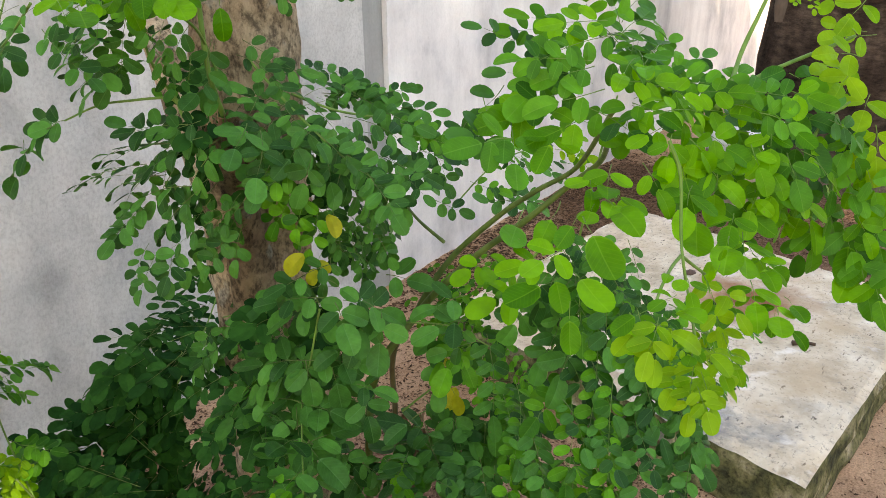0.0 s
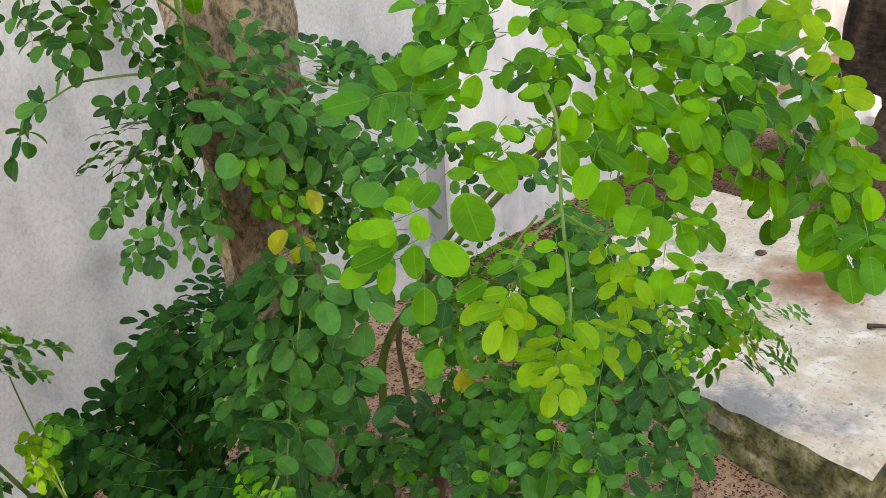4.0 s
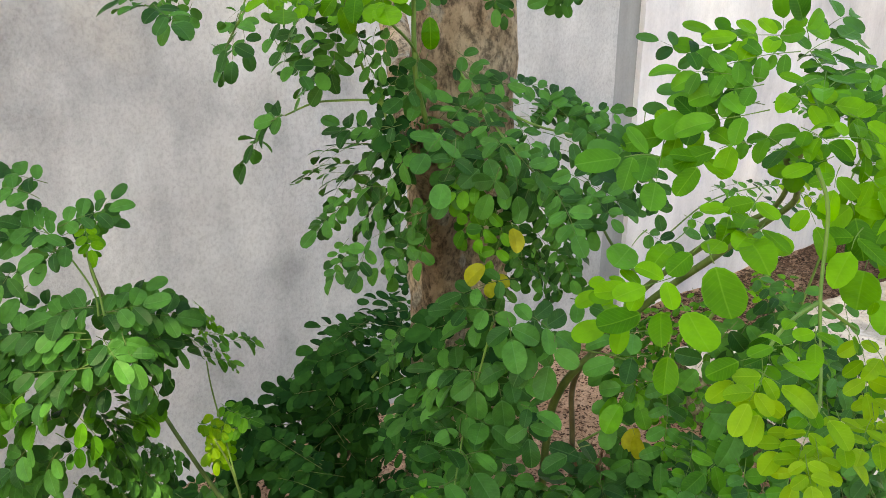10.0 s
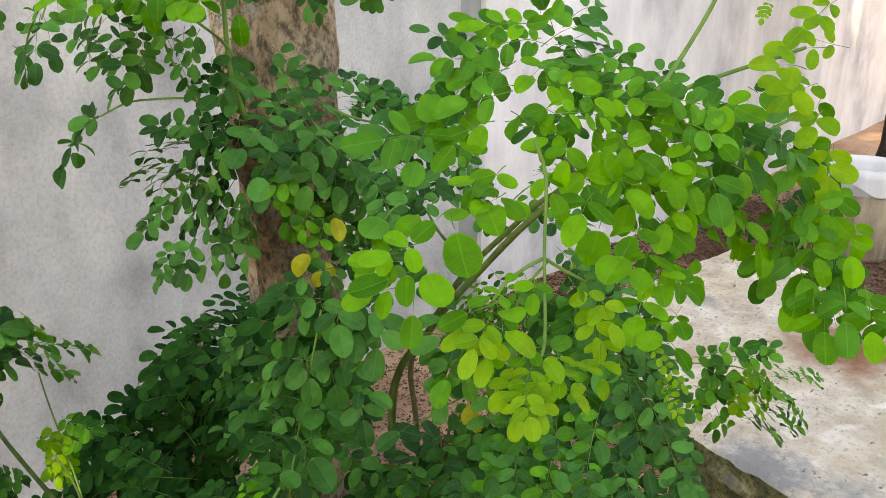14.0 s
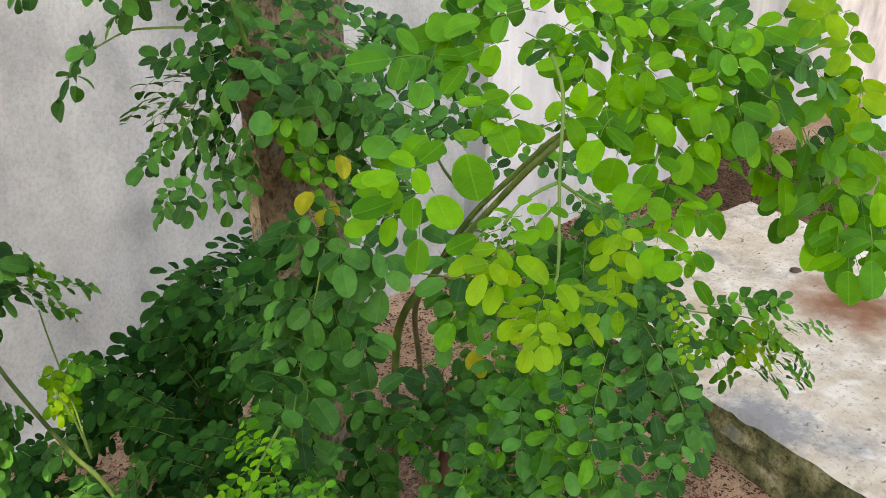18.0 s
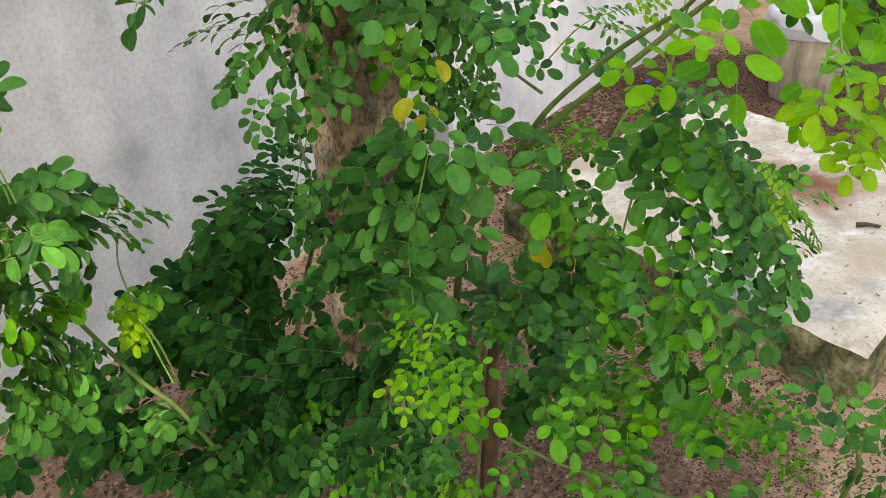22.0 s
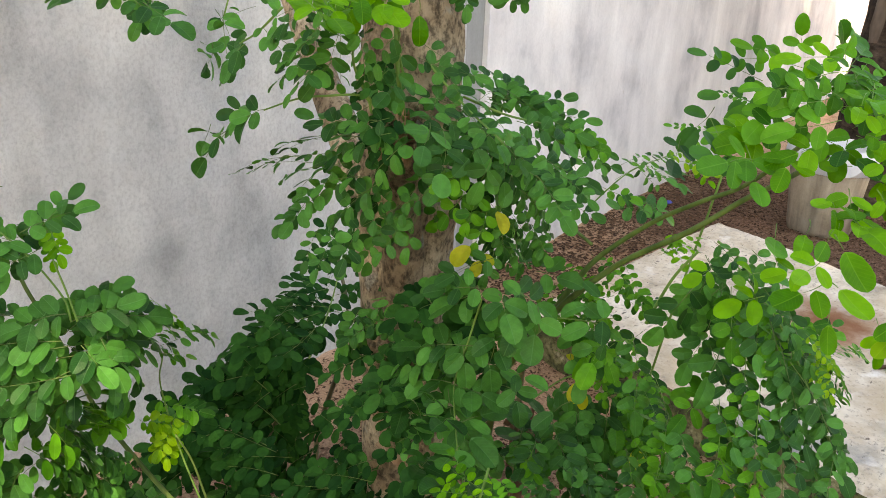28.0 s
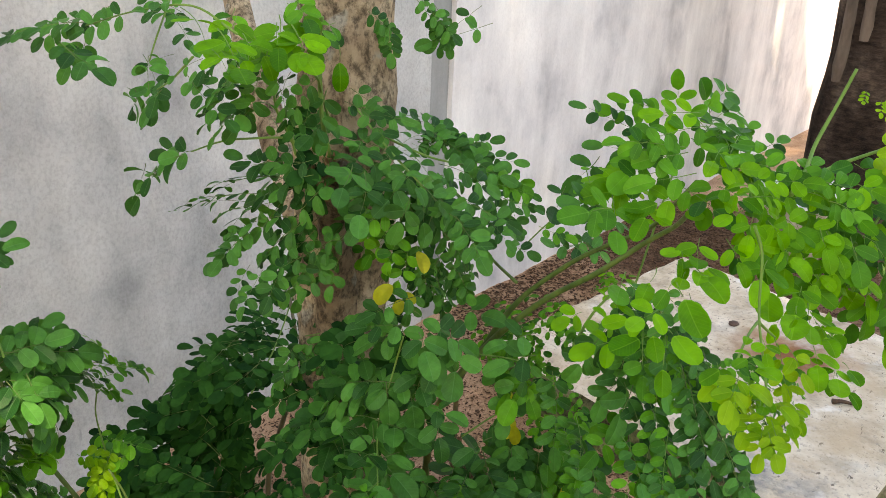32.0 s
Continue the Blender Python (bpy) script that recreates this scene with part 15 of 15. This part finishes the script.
spray(weed, (1.166, 0.675, 0.867), (1.119, 0.704, 0.882), 2, 0.0254, MATURE, (-0.59, -0.25, 0.77))
spray(weed, (1.244, 0.692, 0.837), (1.205, 0.719, 0.863), 2, 0.0233, MATURE, (-0.51, -0.09, 0.73), True)
spray(weed, (1.122, 0.739, 0.905), (1.139, 0.705, 0.893), 2, 0.0204, MID, (-0.59, -0.27, 0.76))
spray(weed, (1.144, 0.736, 0.878), (1.167, 0.706, 0.881), 2, 0.0167, MATURE, (-0.52, -0.26, 0.41), True)
stem(weed, "twig", 0.0012, 0.0008, STALK, (1.090, 0.750, 0.871), (1.140, 0.710, 0.930), (1.286, 0.714, 0.925))
spray(weed, (1.008, 0.733, 0.818), (0.986, 0.664, 0.796), 5, 0.0128, MID, (-0.51, -0.25, 0.82))
spray(weed, (1.059, 0.743, 0.797), (1.024, 0.689, 0.764), 5, 0.0118, MID, (-0.48, -0.17, 0.76), True)
spray(weed, (1.036, 0.701, 0.832), (1.015, 0.633, 0.810), 4, 0.0147, MID, (-0.53, -0.24, 0.81))
spray(weed, (1.127, 0.716, 0.803), (1.088, 0.668, 0.765), 4, 0.0139, MID, (-0.53, -0.37, 0.76), True)
spray(weed, (1.013, 0.661, 0.831), (1.009, 0.603, 0.802), 4, 0.0162, MID, (-0.53, -0.22, 0.82))
spray(weed, (1.070, 0.666, 0.822), (1.055, 0.622, 0.783), 4, 0.0151, MID, (-0.54, -0.05, 1.28), True)
spray(weed, (0.980, 0.698, 0.789), (0.983, 0.632, 0.778), 4, 0.0126, MID, (-0.50, -0.23, 0.83))
spray(weed, (1.001, 0.704, 0.783), (0.991, 0.649, 0.757), 4, 0.0108, MID, (-0.37, -0.57, 0.74), True)
spray(weed, (0.973, 0.750, 0.780), (0.959, 0.684, 0.748), 4, 0.0128, MID, (-0.48, -0.25, 0.84))
spray(weed, (1.011, 0.747, 0.766), (0.979, 0.704, 0.721), 4, 0.0126, MID, (-0.58, -0.22, 1.11), True)
spray(weed, (0.971, 0.701, 0.766), (0.977, 0.639, 0.762), 5, 0.0127, MID, (-0.49, -0.23, 0.84))
spray(weed, (1.040, 0.741, 0.729), (1.042, 0.681, 0.718), 5, 0.0118, MATURE, (-0.55, -0.40, 1.00), True)
spray(weed, (0.977, 0.658, 0.766), (0.992, 0.599, 0.740), 5, 0.0126, MID, (-0.49, -0.21, 0.85))
spray(weed, (1.055, 0.695, 0.714), (1.070, 0.637, 0.691), 5, 0.0120, MID, (-0.47, -0.33, 0.91), True)
spray(weed, (0.981, 0.630, 0.745), (1.002, 0.573, 0.705), 5, 0.0127, MID, (-0.47, -0.19, 0.86))
spray(weed, (1.018, 0.636, 0.732), (1.027, 0.590, 0.683), 5, 0.0126, MID, (-0.43, -0.34, 0.63), True)
spray(weed, (0.972, 0.671, 0.728), (0.986, 0.611, 0.701), 5, 0.0137, MID, (-0.46, -0.20, 0.86))
spray(weed, (0.985, 0.679, 0.724), (0.999, 0.624, 0.704), 5, 0.0114, MATURE, (-0.40, -0.19, 0.91), True)
spray(weed, (0.992, 0.605, 0.700), (1.012, 0.555, 0.667), 5, 0.0138, MID, (-0.45, -0.17, 0.87))
spray(weed, (1.021, 0.597, 0.697), (1.025, 0.565, 0.649), 5, 0.0132, MID, (-0.29, -0.28, 1.13), True)
spray(weed, (0.972, 0.611, 0.670), (0.981, 0.565, 0.621), 5, 0.0138, MID, (-0.42, -0.17, 0.89))
spray(weed, (1.001, 0.622, 0.645), (1.005, 0.585, 0.595), 5, 0.0136, MID, (-0.35, 0.12, 0.96), True)
spray(weed, (0.991, 0.722, 0.799), (0.978, 0.668, 0.781), 5, 0.0127, MID, (-0.50, -0.25, 0.83))
spray(weed, (1.062, 0.755, 0.746), (1.062, 0.698, 0.750), 5, 0.0107, MATURE, (-0.62, -0.57, 0.72), True)
spray(weed, (0.998, 0.625, 0.803), (1.011, 0.584, 0.781), 4, 0.0143, MID, (-0.52, -0.20, 0.83))
spray(weed, (1.062, 0.641, 0.775), (1.075, 0.602, 0.755), 4, 0.0119, MID, (-0.57, -0.48, 1.13), True)
spray(weed, (0.961, 0.723, 0.755), (0.959, 0.665, 0.735), 5, 0.0127, MID, (-0.47, -0.24, 0.85))
spray(weed, (1.035, 0.752, 0.734), (1.018, 0.708, 0.699), 5, 0.0103, MID, (-0.34, -0.49, 0.95), True)

# ---- small things ----


def litter(name, label, count, box, size, mat, seed):
    r = random.Random(seed)
    verts, faces = [], []
    for _ in range(count):
        x, y = r.uniform(box[0], box[1]) + r.gauss(0, 0.16), r.uniform(box[2], box[3]) + r.gauss(0, 0.14)
        if y > 1.81:
            y = 3.62 - y
        a, ln, wd = r.uniform(0, 6.28), size * r.uniform(0.4, 1.3), size * r.uniform(0.2, 0.6)
        z = ground_height(x, y) + 0.004
        o = len(verts)
        for px, py, pz in ((-ln, 0, 0), (0, -wd, 0.2 * wd), (ln, 0, r.uniform(0, 0.5) * ln), (0, wd, 0.3 * wd), (0, 0, r.uniform(0.1, 0.6) * wd)):
            verts.append((x + px * math.cos(a) - py * math.sin(a), y + px * math.sin(a) + py * math.cos(a), z + pz))
        faces += [(o, o + 1, o + 4), (o + 1, o + 2, o + 4), (o + 2, o + 3, o + 4), (o + 3, o, o + 4)]
    return tagged(part(name, verts, faces, mat, smooth=False), label, "leaf litter", kind="stuff")


litter("leaf_litter", "dry brown leaf litter and chips on the soil", 9000, (0.2, 2.0, 0.7, 1.82), 0.0065, LITTER, 1)
litter("leaf_litter", "dry brown crumbs on the soil along the wall and slab", 6000, (1.6, 4.6, 0.0, 1.82), 0.0065, LITTER, 2)

litter("leaf_litter", "small dark crumbs scattered on the open soil", 1800, (1.0, 4.2, -0.7, 0.35), 0.0055, MULCH, 9)
litter("leaf_litter", "dark dry leaf mulch along the wall foot", 9000, (2.2, 4.3, 1.38, 1.82), 0.011, MULCH, 3)
litter("leaf_litter", "dark dry leaf mulch round pot and palm", 6000, (3.2, 4.3, 0.2, 1.4), 0.010, MULCH, 4)
litter("leaf_litter", "brown leaf mulch in the lee of the slab", 6000, (1.25, 1.75, 0.25, 0.9), 0.0052, MULCH, 7)
litter("leaf_litter", "brown leaf mulch under the shrubs", 9000, (0.4, 2.0, 0.5, 1.82), 0.0075, MULCH, 6)


def clod(name, label, category, at, r, mat, flat=0.7, group=""):
    v, f = lathe([(0.0, -0.4), (0.6, -0.3), (0.95, 0.1), (0.85, 0.5), (0.45, 0.85), (0.0, 0.95)], 14, 0.35, at[0] * 7)
    o = part(name, [(at[0] + r * q[0], at[1] + r * q[1] * 0.8, at[2] + r * flat * q[2] * 0.75) for q in v], f, mat)
    return tagged(o, label, category, group)


for x, y, r in ((2.317, -0.067, 0.014), (2.13, -0.091, 0.02), (1.903, 0.235, 0.015), (1.84, 0.021, 0.024), (2.63, 0.02, 0.014), (2.45, -0.25, 0.012), (2.75, -0.2, 0.015), (2.2, 0.12, 0.012), (3.1, 0.0, 0.016)):
    clod("soil_clod", "dark clod of earth on the sandy soil", "clod", (x, y, ground_height(x, y) + 0.004), r, STONE, group="clods on the soil")
clod("dry_crumb", "dark dried lump on the concrete slab", "crumb", (2.674, 0.869, 0.147), 0.022, STONE)
bit = thing("dry_twig", (2.374, 0.45, 0.15), "short dark dry twig lying on the slab", "twig")
stem(bit, "stick", 0.007, 0.004, ROT, (2.36, 0.475, 0.152), (2.375, 0.45, 0.154), (2.385, 0.42, 0.152), rough=0.3)
clod("plastic_scrap", "crumpled blue plastic scrap in the leaf mulch", "scrap", (3.62, 1.66, 0.012), 0.024, BLUE, 0.6)


def shards(parent, name, label, at, along, count, length, width, mat, seed):
    """Jagged splinters of broken wood round a point."""
    r = random.Random(seed)
    verts, faces = [], []
    along = unit(np.array(along, float))
    for _ in range(count):
        c = np.array(at) + np.array([r.gauss(0, width) for _ in range(3)])
        d = unit(along + np.array([r.gauss(0, 0.25) for _ in range(3)]))
        s = unit(np.cross(d, (r.gauss(0, 1), r.gauss(0, 1), r.gauss(0, 1))))
        n = np.cross(d, s)
        ln, w = length * r.uniform(0.5, 1.2), width * r.uniform(0.25, 0.6)
        o = len(verts)
        verts += [c - d * ln * 0.4 - s * w, c - d * ln * 0.4 + s * w, c - d * ln * 0.4 + n * w * 0.7, c + d * ln * 0.3 + s * w * 0.6, c + d * ln * 0.6]
        faces += [(o, o + 1, o + 3), (o + 1, o + 2, o + 3), (o, o + 3, o + 4), (o + 3, o + 2, o + 4), (o + 2, o, o + 4)]
    return part(name, verts, faces, mat, parent, label, smooth=False)


shards(tree, "broken_top", "fibrous broken end of the dead stem", (0.735, 0.81, 1.045), (-0.2, -0.25, 0.9), 60, 0.024, 0.013, FIBRE, 11)
shards(tree, "knot", "pale splintered knot", (0.705, 0.779, 1.074), (-0.2, -0.2, 0.9), 8, 0.014, 0.004, FIBRE, 12)
stem(tree, "broken_stub", 0.022, 0.010, SPLIT, (0.82, 0.90, 0.62), (0.795, 0.875, 0.585), (0.775, 0.845, 0.572), (0.755, 0.82, 0.57), label="pale split stub of a torn branch", sides=14, rough=0.5)
shards(tree, "torn_wood", "pale torn wood on the stub", (0.768, 0.83, 0.575), (-0.5, -0.6, -0.1), 40, 0.028, 0.011, SPLIT, 13)
shards(tree, "torn_bark", "dark torn bark round the stub", (0.80, 0.86, 0.60), (-0.3, -0.3, 0.8), 30, 0.032, 0.010, ROT, 14)

shards(shrub, "splintered_top", "splintered fibres on top of the stump", STUMP_TOP, (0.1, -0.1, 0.9), 46, 0.06, 0.016, FIBRE, 15)

# an unseen neighbouring tree, added between the place and the sun to shade it
TO_SUN = -np.array(sun.matrix_world.to_3x3() @ Vector((0, 0, -1)))
CROWN = np.array((2.3, 0.4, 0.0)) + TO_SUN * 14.0
crown = thing("shade_tree", (CROWN[0] - 0.6, CROWN[1] - 0.8, 0.0), "unseen tall broad-leaved tree placed to shade the yard", "tree")


# gaps in the crown through which the sun reaches the sapling and the ground by the palm
SUN_STREAK = ((3.98, 0.56, 0.0), (4.06, 0.15, 0.0), (4.12, -0.02, 0.0))
GAPS = [(np.array((0.415, 0.978, 0.82)), -0.03)] + [(np.array(q), -0.03) for q in SUN_STREAK]


def canopy(count, seed):
    r = random.Random(seed)
    verts, faces = [], []
    for _ in range(count):
        a, q, h = r.uniform(0, 6.283), math.sqrt(r.random()), r.uniform(-1.0, 1.0)
        c = CROWN + np.array((math.cos(a) * q * 4.8, math.sin(a) * q * 4.2, h * 1.3 * math.sqrt(max(0.05, 1 - q * q))))
        thin = -0.15 if c[0] - CROWN[0] > 1.2 and c[1] - CROWN[1] < 0.5 else -0.95
        if noise.noise(Vector(c * 0.8)) + 0.5 * noise.noise(Vector(c * 2.1)) < thin:
            continue
        s = r.uniform(0.2, 0.36)
        y = unit(np.array((r.gauss(0, 1), r.gauss(0, 1), r.gauss(0, 0.3))))
        mid = c + y * s * 0.5
        if any(np.linalg.norm((mid - g) - TO_SUN * ((mid - g) @ TO_SUN)) < w + 0.5 * s for g, w in GAPS):
            continue
        z = unit(np.array((r.gauss(0, 0.5), r.gauss(0, 0.5), 1)))
        x = unit(np.cross(y, z))
        v, f = BLADES[r.randrange(5)]
        o = len(verts)
        verts += [c + s * (x * p[0] + y * p[1] + z * p[2]) for p in v]
        faces += [tuple(i + o for i in p) for p in f]
    return tagged(part("foliage", verts, faces, SHADED, crown), kind="stuff")


canopy(11000, 5)
base = np.array((CROWN[0] - 0.6, CROWN[1] - 0.8, -0.1))
stem(crown, "trunk", 0.22, 0.12, BARK, base, base + (0.1, 0.1, 2.5), base + (0.3, 0.4, 4.5), CROWN, sides=16, rough=0.1)
